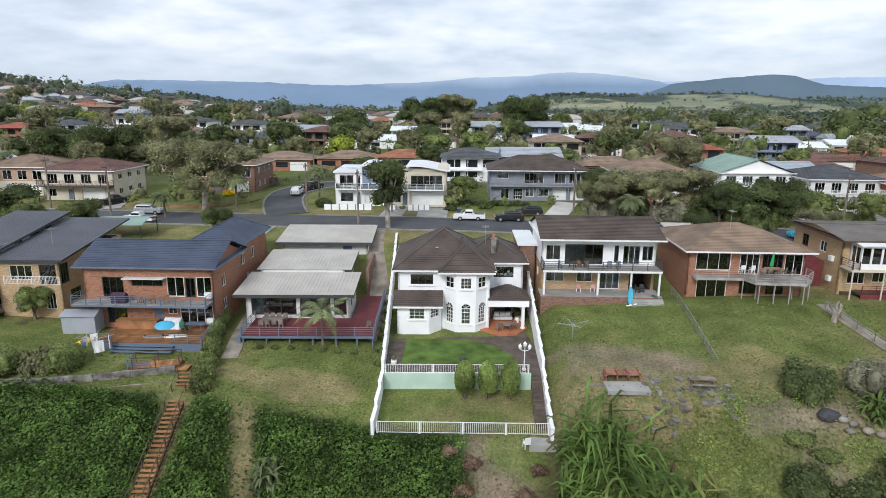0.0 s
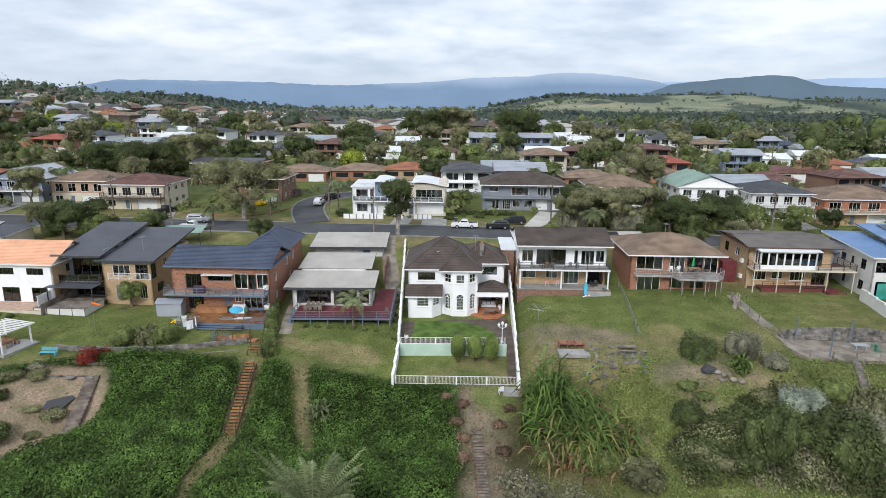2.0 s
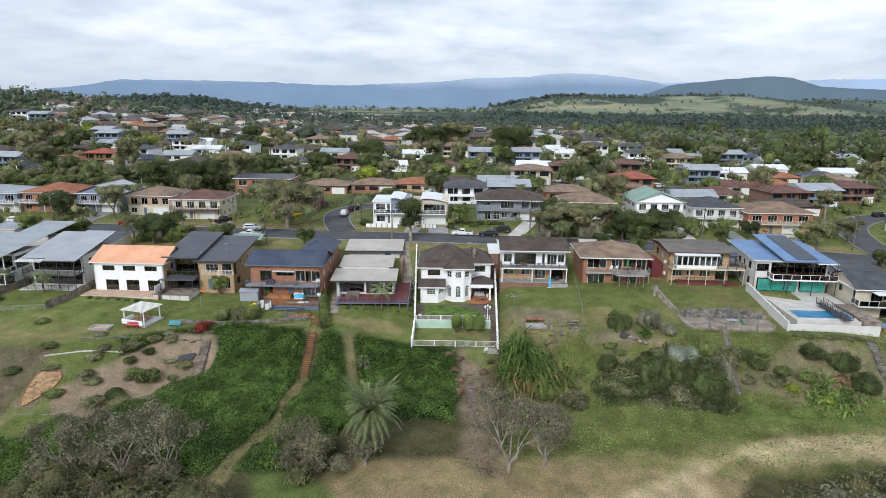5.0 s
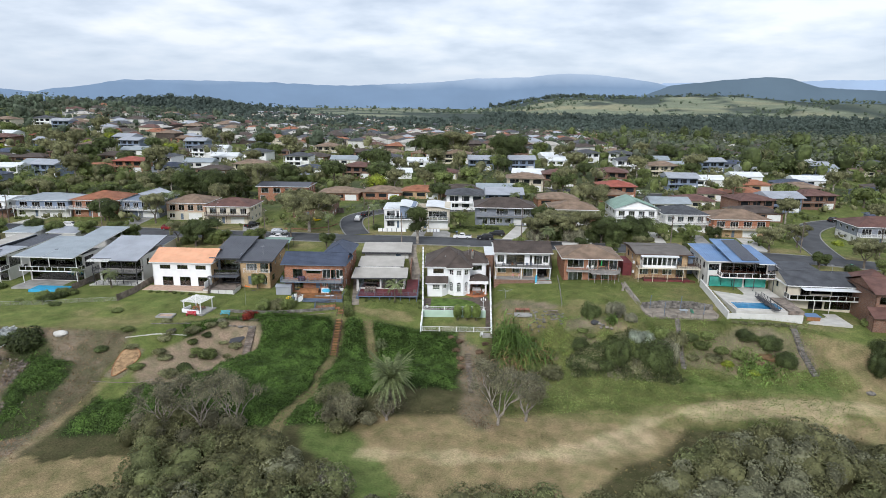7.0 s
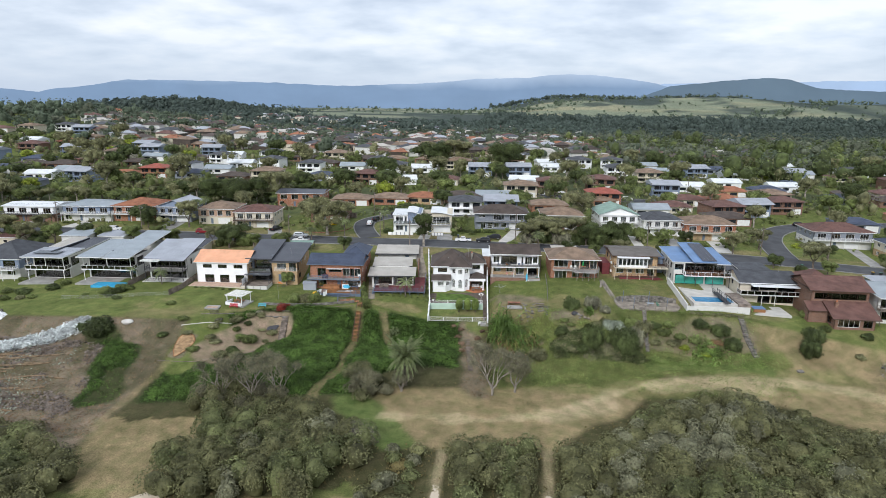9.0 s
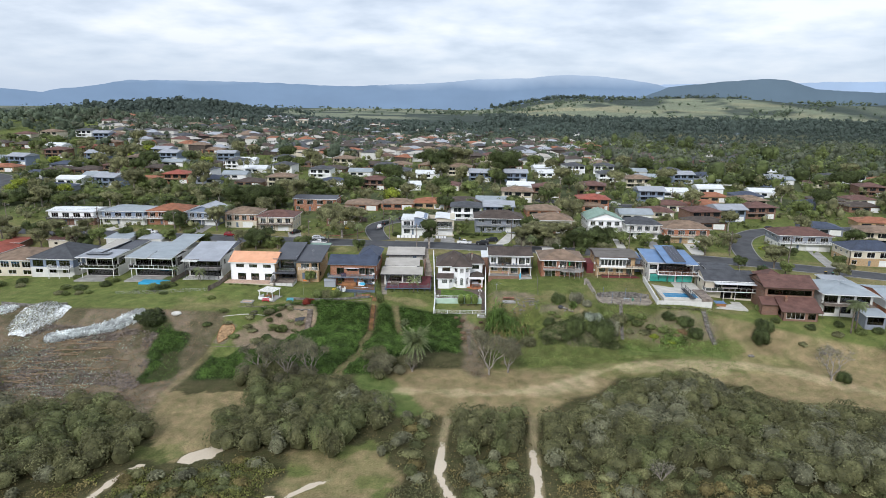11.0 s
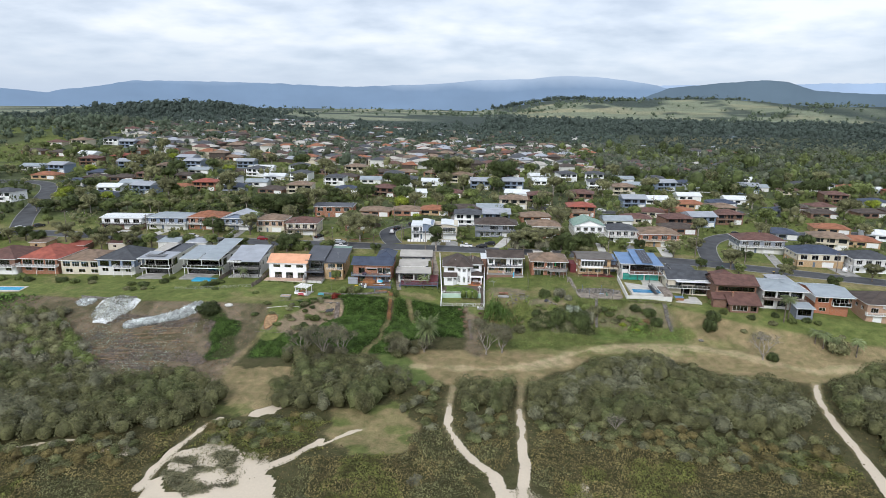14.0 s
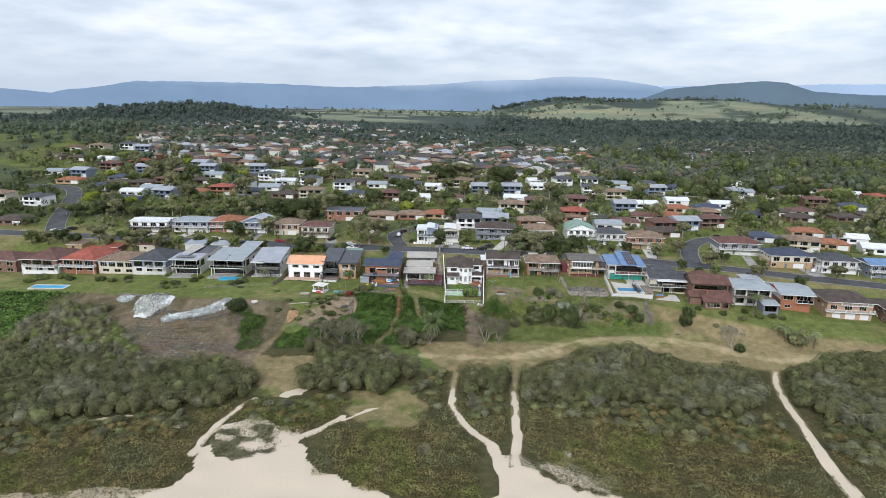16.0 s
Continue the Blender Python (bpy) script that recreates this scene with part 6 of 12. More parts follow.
def grey_roof_house():
    H = house("cream house with a charcoal gable roof and wide white awning", 69.3, 58.8, 1.9, 0.0)
    S, E = 2.9, 5.4
    shell(H, 0, 14.2, 0, 9, -2.5, E, "cream", floors=(0.05, S), front=[(3.0, 5.0, S, S + 2.2, DARKSLIDE), (5.2, 9.4, S + 0.6, S + 2.2, ("trim_dark", 4, 1, 0)), (9.6, 14.0, S + 0.1, S + 2.3, ("trim_dark", 4, 1, 0.05)), (5, 8.0, 0, 2.4, OPEN), (8.4, 13.8, 0.1, 2.3, ("trim_dark", 4, 1, 0.3))], left=[(4, 5, S + 0.8, S + 2, DARKWIN)])
    roof(H, 0, 14.2, -0.6, 9.6, E + 0.1, 2.0, "tile_dark", "gable_x", 0.4)
    part("awning", boxes((2.4, 15.4, -3.0, -1.0, E - 0.35, E - 0.2)), M["metal_white"], H)
    balcony(H, -0.4, 14.6, -2.6, -0.004, S, "concrete", "offwhite", "glass", post_x=(5, 8.2, 14.4), ground=0)
    part("terrace_slab", boxes((0.5, 9.5, -9.5, -2.7, -3.5, -0.1)), M["concrete_pale"], H)
    part("spa", boxes((1.2, 4.0, -7.6, -5.4, -0.1, 0.75)), M["deck_wood"], H, "timber-clad spa tub")
    part("spa_cover", boxes((1.15, 4.05, -7.65, -5.35, 0.75, 0.87)), M["metal_blue"], H)
    shell(H, -1.5, 6, 15, 22, -1, 4.0, "cream", floors=(1.0,))
    roof(H, -1.5, 6, 15, 22, 4.1, 1.5, "tile_dark", "gable_x", 0.4)
    aerial(H, 11, 4, E + 1.6)


grey_roof_house()


def brown_house():
    H = house("dark brown brick house with cascading maroon-brown tiled roofs", 83.0, 50.5, 0.9, -1.0)
    shell(H, 0, 13.2, 0, 11, -2.5, 7.4, "brown_brick", floors=(2.0, 4.6), front=[(0.8, 12.6, 5.2, 6.8, ("trim_brown", 6, 1, 0.3))])
    roof(H, 0, 13.2, 0, 11, 7.5, 2.2, "tile_maroon", "gable_x", 0.7, trim="trim_brown")
    shell(H, 3.4, 12.4, -5.5, -0.004, -2.5, 2.4, "brown_brick", floors=(0.05,), front=[(0.8, 5.6, 0.2, 2.0, ("trim_white", 4, 1, 0.6)), (6.4, 8.4, 0.2, 2.0, DARKWIN)], left=[(1, 4, 0.4, 2, DARKWIN)])
    bm = bmesh.new()
    tiled(bm, (2.6, -6.2, 2.4), (13.4, -6.2, 2.4), (13.4, -0.02, 4.9), (2.6, -0.02, 4.9))
    R = part("roof", bm, M["tile_maroon"], H)
    part("fascia", boxes((2.6, 13.4, -6.25, -6.19, 2.2, 2.44)), M["trim_brown"], R)
    shell(H, -1.2, 3.3, -2.5, -0.01, -2.5, 3.2, "brown_brick", floors=(0.05,))
    skillion(H, -1.6, 2.6, -3.2, -0.02, 3.2, 4.7, "tile_maroon", 0.15, "trim_brown", metal=False)
    roof(H, 2, 12, 9, 20, 5.6, 3.2, "tile_maroon", "hip", 0.6, trim="trim_brown")
    chimney(H, 5.0, -2.0, 3, 5.2, "brown_brick")


brown_house()


def blue_grey_house():
    H = house("grey timber house with a pale blue sheet roof and deep balcony", 97.8, 49.5, 1.2, -2.0)
    S, E = 3.4, 6.4
    shell(H, 0, 13.4, 0, 13, -2.5, E, "offwhite", floors=(0.4, S), front=row(3, 0.4, 13, S + 0.1, S + 2.3, DARKSLIDE, 0.85) + row(3, 0.4, 13, 0.6, 2.6, DARKSLIDE, 0.7))
    roof(H, 0, 13.4, -1.5, 13, E + 0.1, 1.7, "metal_pale", "hip", 0.5, metal=True)
    balcony(H, 0, 13.4, -2.0, -0.004, S, "timber_grey", "timber_grey", "rails", post_x=(0.2, 4.5, 9, 13.2), ground=-2)
    shell(H, 8.4, 13.6, -7.0, -2.1, -2.5, 2.6, "greywall", floors=(0.05,), front=[(0.5, 4.6, 0.1, 2.2, DARKSLIDE)])
    skillion(H, 8.0, 14.0, -7.6, -2.02, 2.7, 3.2, "metal_pale", 0.15)


blue_grey_house()


def orange_house():
    H = house("orange brick house with pale blue sheet roof and white balcony", 114.6, 48.8, -0.2, -4.0)
    S, E = 3.6, 6.6
    shell(H, 0, 10.4, 0, 14, -3, E, "orange_brick", floors=(0.05, S), front=[(0.8, 4.2, S + 0.6, S + 2.2, ("trim_white", 3, 1, 0.2)), (5.2, 10.2, S + 0.3, S + 2.6, ("trim_white", 4, 1, 0.2)), (1.6, 3.6, 1.2, 2.4, WIN)], left=row(3, 1, 13, S + 0.7, S + 2.1, WIN, 0.45))
    part("cladding_band", boxes((-0.03, 10.43, -0.05, -0.004, S + 2.3, E)), M["trim_white"], H)
    part("gable_panel", boxes((-0.06, -0.004, 0, 14, S + 0.4, E)), M["white"], H)
    roof(H, -0.6, 10.8, -1.6, 14, E + 0.1, 1.3, "metal_pale", "gable_x", 0.4, metal=True)
    balcony(H, 5.0, 10.6, -1.5, -0.004, S + 0.1, "concrete", "trim_white", "glass", ground=0, glass="glass")
    part("plinth", boxes((-0.4, 10.8, -0.6, -0.02, -3, -0.4)), M["concrete"], H)


orange_house()


def last_house():
    H = house("salmon brick house with a brown hip roof and white balustrade", 129.6, 46.0, -1.6, -2.0)
    S, E = 3.0, 6.6
    shell(H, 0, 15.6, 0, 13, -3, E, "pink_brick", floors=(0.05, S), front=[(2.2, 5.0, 0.1, 2.2, GARAGE), (6.6, 10.0, 0.1, 2.3, GARAGE), (11.6, 14.6, 0.1, 2.2, GARAGE), (1.2, 3.6, S + 0.5, S + 2.2, WIN3), (6, 8.6, S + 0.5, S + 2.2, WIN3), (11, 13.4, S + 0.5, S + 2.2, WIN3)], left=row(3, 1, 12, S + 0.8, S + 2.1, WIN, 0.4))
    roof(H, 0, 15.6, -0.5, 13, E + 0.1, 2.6, "tile_brown", "hip", 0.7)
    balcony(H, -0.4, 16.0, -1.2, -0.004, S, "concrete", "trim_white", "bars", ground=0)
    balcony(H, 4.6, 15.0, -0.9, -0.006, S + 2.5, "concrete", "trim_white", "bars", ground=0)


last_house()
plain_house("dark brick house with a brown tiled roof", 149, 43, -2.2, 15, 13, "brown_brick", "brown_brick", "tile_brown", -4, rise=2.4, group="houses along the shore")
plain_house("pale house with a grey tiled roof", 168, 38, -2.6, 15, 13, "cream", "offwhite", "tile_dark", -10, rise=2.4, group="houses along the shore")


def garage(label, x, y, w, d, h, wall, roofing, rz=2.0, fall=0.5):
    """A low outbuilding on the street side, with a single-pitch sheet roof and a roller door to the street."""
    G = thing("garage", label, "garage", pose(x, y, gz(x + w / 2, y + d / 2), 0, 0, rz), "garages behind the shore houses")
    shell(G, 0, w, 0, d, -2.0, h, wall, floors=(0.05,), front=[(w * 0.3, w * 0.3 + 1.2, 1.2, 2.0, DARKWIN)], back=[(w * 0.15, w * 0.85, 0.05, 2.2, GARAGE)])
    skillion(G, -0.4, w + 0.4, -0.5, d + 0.4, h + 0.1, h + 0.1 + fall, roofing, 0.16)


for row_ in (("brown brick garage with a rust-red sheet roof", -168, 76.5, 7, 6.5, 2.8, "brown_brick", "tile_red"), ("rendered garage with a pale sheet roof", -131, 80.5, 8.5, 7, 3.2, "offwhite", "metal_pale"), ("flat-roofed garage with a silver roof", -119, 81.5, 8, 6, 3.0, "offwhite", "metal_silver"),
             ("low carport wing with a charcoal roof", -90, 75.0, 8, 7, 3.0, "cream", "metal_charcoal"), ("dark-roofed garage beside a solar house", 74.5, 70.5, 8, 8.5, 2.9, "offwhite", "tile_dark"), ("blue sheet-roofed shed behind a verandah house", 49.2, 77.0, 5.5, 6, 3.0, "bluegrey", "metal_blue"),
             ("brick garage with a grey sheet roof", 24, 79.5, 7, 6.5, 2.9, "red_brick", "metal_grey"), ("brick garage with a brown roof", -152, 79, 7.5, 6.5, 2.9, "cream", "tile_maroon"), ("small grey garage by the street", 108, 66, 7, 7, 2.8, "greywall", "metal_silver"), ("tan brick garage by the street", -186, 78, 7, 7, 2.8, "tan_brick", "tile_tan")):
    garage(*row_)


# ---- across the street ----
def cube_house():
    H = house("pale two-storey duplex with white wave-shaped roofs and glass balconies", -29.0, 109.2, 6.9, 4.0)
    S, E = 3.1, 6.0
    shell(H, 0, 9.6, 0, 11, -2, E, "white", floors=(0.05, S), front=[(0.8, 3.4, S + 0.4, S + 2.3, WIN), (3.9, 4.6, S + 0.1, S + 2.3, DARKWIN), (5.6, 9.0, S + 0.3, S + 2.4, WIN3), (0.9, 3.3, 0.5, 2.2, WIN), (4.0, 4.8, 0.05, 2.2, DOOR), (5.4, 9.3, 0.05, 2.4, GARAGE)], left=row(2, 1, 10, S + 0.6, S + 2.1, WIN, 0.3))
    shell(H, 9.604, 20.4, -0.4, 11, -2, E, "cream", floors=(0.05, S), front=[(0.8, 2.6, S + 0.2, S + 2.3, DARKWIN), (4.2, 10.0, S + 0.3, S + 2.4, ("trim_white", 5, 1, 0.3)), (0.8, 2.4, 0.5, 2.2, DARKWIN), (2.8, 3.6, 0.05, 2.2, DOOR), (4.4, 10.2, 0.05, 2.4, GARAGE)])
    part("cladding_band", boxes((5.0, 9.6, -0.06, -0.004, S - 0.2, E + 0.9)), M["bluegrey"], H)
    part("wall_panel", boxes((14.2, 20.4, -0.46, -0.404, S + 2.6, E + 0.6)), M["cream"], H)
    skillion(H, -0.3, 5.0, -0.4, 11.3, E, E + 0.2, "metal_white", 0.2)
    for x0, x1, y0 in ((4.6, 10.0, -0.9), (13.0, 21.0, -1.2)):
        bm = bmesh.new()
        n = 12
        top = [(x0 + (x1 - x0) * i / n, E + 0.95 + 0.35 * math.sin(math.pi * (0.15 + 1.25 * i / n)) - 0.25 * i / n) for i in range(n + 1)]
        prism_y(bm, top + [(x, z - 0.16) for x, z in top[::-1]], y0, 11.4)
        part("roof", bm, M["metal_white"], H, "wave-shaped white roof")
        part("parapet", boxes((x0 + 0.4, x1 - 0.4, y0 + 0.95, 11.0, E - 0.01, E + 0.72)), M["bluegrey" if x0 < 8 else "cream"], H)
    balcony(H, 0.3, 9.4, -1.6, -0.07, S, "concrete", "white", "glass", post_x=(4.9,), ground=0)
    balcony(H, 10.2, 19.9, -2.0, -0.47, S, "concrete", "white", "glass", post_x=(13.6,), ground=0)


cube_house()


def grey_street_house():
    H = house("dark grey clad two-storey house with a brown tiled hip roof", -0.9, 118.0, 7.0, 3.0)
    S, E = 2.9, 5.7
    shell(H, 0, 18.8, 0, 11, -2, E, "greywall", floors=(0.05, S), front=[(1.4, 3.6, S + 1.2, S + 2.3, WIN), (6.6, 10.4, S + 0.3, S + 2.3, ("trim_white", 4, 1, 0.4)), (12.4, 14.6, S + 0.3, S + 2.3, SLIDE), (15.2, 17.4, S + 0.3, S + 2.3, SLIDE), (2.2, 3.8, 0.1, 2.2, WIN), (4.6, 6.4, 0.1, 2.2, ("trim_white", 4, 3, 0)), (6.9, 8.6, 0.6, 2.2, WIN), (9.4, 11.4, 0.6, 2.2, WIN), (12.2, 14.8, 0.05, 2.3, GARAGE), (15.6, 18.2, 0.05, 2.3, GARAGE)])
    roof(H, 0, 18.8, -1.0, 11, E + 0.1, 2.4, "tile_brown", "hip", 0.6)
    balcony(H, 0, 18.8, -1.4, -0.004, S, "concrete", "greywall", "rails", post_x=(0.2, 4.4, 9, 12, 15, 18.6), ground=0)


grey_street_house()

STREET = [
    # label, x, y, z, width, depth, lower, upper, roof, kind, rise, metal, deck trim
    ("white flat-roofed house over brown brick", -175, 110, 6.8, 19, 11, "brown_brick", "white", "metal_white", "gable_x", 0.7, True, "trim_dark"),
    ("white and blue house with a full-width upper verandah", -154, 113, 6.9, 18, 12, "offwhite", "bluegrey", "metal_pale", "hip", 1.6, True, "trim_white"),
    ("red brick house with a terracotta tiled hip roof", -135.5, 115, 7.0, 15, 14, "red_brick", "red_brick", "tile_orange", "hip", 2.2, False, "trim_white"),
    ("grey gabled house with white verandah", -118.5, 115.5, 7.0, 12.5, 14, "greywall", "bluegrey", "metal_silver", "gable_y", 2.4, True, "trim_white"),
    ("pale brick house with a weathered brown tiled roof", -102, 113.8, 7.0, 13, 12, "cream", "pink_brick", "tile_tan", "hip", 2.0, False, None),
    ("cream house with a maroon hip roof and timber balcony", -86.6, 110, 6.9, 14, 12, "cream", "cream", "tile_maroon", "hip", 1.9, False, "trim_brown"),
    ("dark brick split-level house with grey skillion roofs", -84.5, 148, 8.0, 19, 12, "red_brick", "red_brick", "metal_charcoal", "gable_x", 1.0, True, None),
    ("brown brick house behind a tree", -62, 121, 7.0, 13, 12, "brown_brick", "brown_brick", "tile_tan", "hip", 2.0, False, None),
    ("red brick house with a brown hip roof", 23.4, 118.6, 7.3, 14, 12, "red_brick", "cream", "tile_tan", "hip", 2.2, False, None),
    ("white gabled house with a pale green sheet roof", 44, 123, 7.5, 13.5, 15, "offwhite", "white", "metal_green", "gable_y", 2.6, True, "trim_white"),
    ("white and grey house with a charcoal hip roof", 58.2, 118, 7.2, 13, 12, "white", "offwhite", "tile_dark", "hip", 2.1, False, "trim_white"),
    ("tan brick house with a brown hip roof and cream balcony", 71.5, 114, 6.6, 17, 12, "tan_brick", "orange_brick", "tile_tan", "hip", 2.2, False, "cream"),
    ("cream verandah house with a maroon-brown hip roof", 113.6, 114, 4.8, 19, 12, "offwhite", "greywall", "tile_maroon", "hip", 2.2, False, "trim_white"),
    ("brick house with a slate-blue hip roof", 130, 96.5, 4.4, 18, 12, "tan_brick", "cream", "tile_blue", "hip", 2.4, False, None),
    ("white house with a grey hip roof and balustrade", 149.2, 92, 3.8, 15, 12, "white", "offwhite", "tile_dark", "hip", 2.3, False, "trim_white"),
    ("pale house with a blue sheet roof", 167, 88, 3.2, 14, 12, "greywall", "greywall", "metal_blue", "gable_x", 1.6, True, "trim_white"),
]
for label, x, y, z, w, d, lo, hi, rf, kind, rise, metal, dk in STREET:
    plain_house(label, x, y, gz(x + w / 2, y) + 0.1, w, d, lo, hi, rf, 3.0 if x < 100 else 0.0, 2, kind, rise, 0.6, metal,
                lower=[(0.8, 2.6, 0.6, 2.1, WIN), (w * 0.35, w * 0.35 + 0.9, 0.05, 2.1, DOOR), (w * 0.55, w * 0.55 + 4.4, 0.05, 2.2, GARAGE)],
                upper=row(4, 0.4, w - 0.4, 0.3, 2.2, SLIDE if dk else WIN, 0.62), deck=(0, w, 1.8, dk, "bars") if dk else None)


# ---- plants: the kit ----
def leaf_mat(name, c, rough=0.6, vary=0.25, island=0.4, trans=0.4):
    """Leaves that let part of the light through."""
    m = mat(name, tuple(1.22 * k for k in c), rough, vary, 0.35, 2.2, 0.0, spec=0.12, island=island, obj=0.18)
    n, l = m.node_tree.nodes, m.node_tree.links
    b = n["Principled BSDF"]
    tr, add = n.new("ShaderNodeBsdfTranslucent"), n.new("ShaderNodeAddShader")
    dim = n.new("ShaderNodeVectorMath")
    dim.operation = "SCALE"
    dim.inputs["Scale"].default_value = trans
    l.new(b.inputs["Base Color"].links[0].from_socket, dim.inputs[0])
    l.new(dim.outputs[0], tr.inputs[0])
    l.new(b.outputs[0], add.inputs[0])
    l.new(tr.outputs[0], add.inputs[1])
    l.new(add.outputs[0], n["Material Output"].inputs[0])
    return m


M["leaf_dark"] = leaf_mat("dark_green_leaves", (0.058, 0.073, 0.027))
M["leaf_mid"] = leaf_mat("green_leaves", (0.108, 0.130, 0.045))
M["leaf_olive"] = leaf_mat("olive_leaves", (0.138, 0.138, 0.070))
M["leaf_grey"] = leaf_mat("grey_green_leaves", (0.150, 0.146, 0.100))
M["leaf_lime"] = leaf_mat("lime_leaves", (0.17, 0.20, 0.03))
M["leaf_ivy"] = leaf_mat("ivy_leaves", (0.062, 0.104, 0.023), island=0.65)
M["leaf_red"] = leaf_mat("red_leaves", (0.16, 0.03, 0.02))
M["leaf_silver"] = leaf_mat("silver_leaves", (0.185, 0.205, 0.16))
M["leaf_flax"] = leaf_mat("strappy_green_leaves", (0.115, 0.165, 0.045))
M["leaf_brown"] = leaf_mat("brown_dry_leaves", (0.17, 0.11, 0.06))
M["leaf_palm"] = leaf_mat("palm_fronds", (0.125, 0.148, 0.068))
M["leaf_heath"] = leaf_mat("russet_green_heath", (0.126, 0.104, 0.044))
M["leaf_thicket"] = leaf_mat("grey_brown_twiggy_leaves", (0.138, 0.132, 0.082))
M["leaf_clipped"] = leaf_mat("clipped_green_leaves", (0.15, 0.195, 0.055))
M["leaf_cane"] = leaf_mat("cane_leaves", (0.074, 0.116, 0.028))
M["leaf_weed"] = leaf_mat("yellow_green_weeds", (0.135, 0.158, 0.042))
M["leaf_cane_dry"] = leaf_mat("yellowing_cane_leaves", (0.17, 0.165, 0.055))
M["leaf_russet"] = leaf_mat("russet_dead_brush", (0.16, 0.108, 0.072))
M["leaf_heath_green"] = leaf_mat("green_heath", (0.104, 0.110, 0.032))
M["scrub_grey"] = leaf_mat("grey_green_scrub_leaves", (0.14, 0.14, 0.087))
M["scrub_olive"] = leaf_mat("olive_scrub_leaves", (0.12, 0.12, 0.057))
M["scrub_dark"] = leaf_mat("dark_scrub_leaves", (0.092, 0.101, 0.044))
M["leaf_grass"] = leaf_mat("rough_grass_blades", (0.125, 0.15, 0.048))
M["leaf_lawn"] = leaf_mat("lawn_grass_blades", (0.112, 0.134, 0.042))
M["leaf_succulent"] = leaf_mat("silver_white_succulents", (0.50, 0.52, 0.51))
M["twig"] = mat("bare_grey_twigs", (0.12, 0.105, 0.09), 0.95, 0.2, 1, 9, 0.3)
M["flower_yellow"] = leaf_mat("yellow_flowers", (0.62, 0.45, 0.02))


def leaves(name, lobes, n, size, seed, up=0.35, shell_=0.55, flat=1.0, core=0.0):
    """A crown of many small folded leaf sprays over a set of lobes (x, y, z, rx, ry, rz)."""
    r = np.random.RandomState(seed)
    L = np.array(lobes, float)
    vol = (L[:, 3] * L[:, 4] + L[:, 4] * L[:, 5] + L[:, 3] * L[:, 5])
    pick = r.choice(len(L), n, p=vol / vol.sum())
    d = r.normal(size=(n, 3))
    d /= np.linalg.norm(d, axis=1)[:, None]
    d[:, 2] = np.where(d[:, 2] < -0.65, -d[:, 2] * 0.6, d[:, 2])
    rad = shell_ + (1.04 - shell_) * r.uniform(0, 1, n) ** 0.5
    pos = L[pick, :3] + d * L[pick, 3:6] * rad[:, None]
    nor = d + r.normal(size=(n, 3)) * 0.55
    nor[:, 2] = nor[:, 2] * flat + up
    nor /= np.linalg.norm(nor, axis=1)[:, None]
    t = np.cross(nor, r.normal(size=(n, 3)))
    t /= np.linalg.norm(t, axis=1)[:, None]
    b = np.cross(nor, t)
    s = size * r.uniform(0.6, 1.35, n)[:, None]
    fold = nor * s * 0.22
    V = np.stack([pos - t * s, pos - b * s * 0.7 - fold, pos + t * s, pos + b * s * 0.7 - fold], 1).reshape(-1, 3)
    k = np.arange(n) * 4
    F = np.concatenate([np.stack([k, k + 1, k + 2], 1), np.stack([k, k + 2, k + 3], 1)])
    if core:
        cv, cf = lumps_of(L[:, :3], L[:, 3:6] * core, r)
        F = np.concatenate([F, cf + len(V)])
        V = np.concatenate([V, cv])
    return raw_mesh(name, V, F)


def lumps_of(centre, radii, r, seg=6):
    """The dense uneven hearts of crowns: three rings and a top each."""
    m = len(centre)
    el = np.radians([-45, 0, 42])
    az = np.arange(seg) * 2 * np.pi / seg
    u = np.stack([np.cos(el)[:, None] * np.cos(az), np.cos(el)[:, None] * np.sin(az), np.sin(el)[:, None] + 0 * az], -1).reshape(-1, 3)
    u = np.concatenate([u, [[0, 0, 1.0]]])
    P = centre[:, None] + u[None] * radii[:, None] * r.uniform(0.8, 1.12, (m, len(u), 1))
    f = []
    for i in range(2):
        for k in range(seg):
            a, b, c, d = i * seg + k, i * seg + (k + 1) % seg, (i + 1) * seg + (k + 1) % seg, (i + 1) * seg + k
            f += [(a, b, c), (a, c, d)]
    f += [(2 * seg + k, 2 * seg + (k + 1) % seg, 3 * seg) for k in range(seg)]
    F = (np.array(f)[None] + (np.arange(m) * len(u))[:, None, None]).reshape(-1, 3)
    return P.reshape(-1, 3), F


def raw_mesh(name, V, F):
    me = bpy.data.meshes.new(name)
    V, F = np.asarray(V, np.float32), np.asarray(F, np.int32)
    me.vertices.add(len(V))
    me.vertices.foreach_set("co", V.ravel())
    me.loops.add(F.size)
    me.loops.foreach_set("vertex_index", F.ravel())
    me.polygons.add(len(F))
    me.polygons.foreach_set("loop_start", np.arange(0, F.size, F.shape[1], dtype=np.int32))
    me.update(calc_edges=True)
    return me


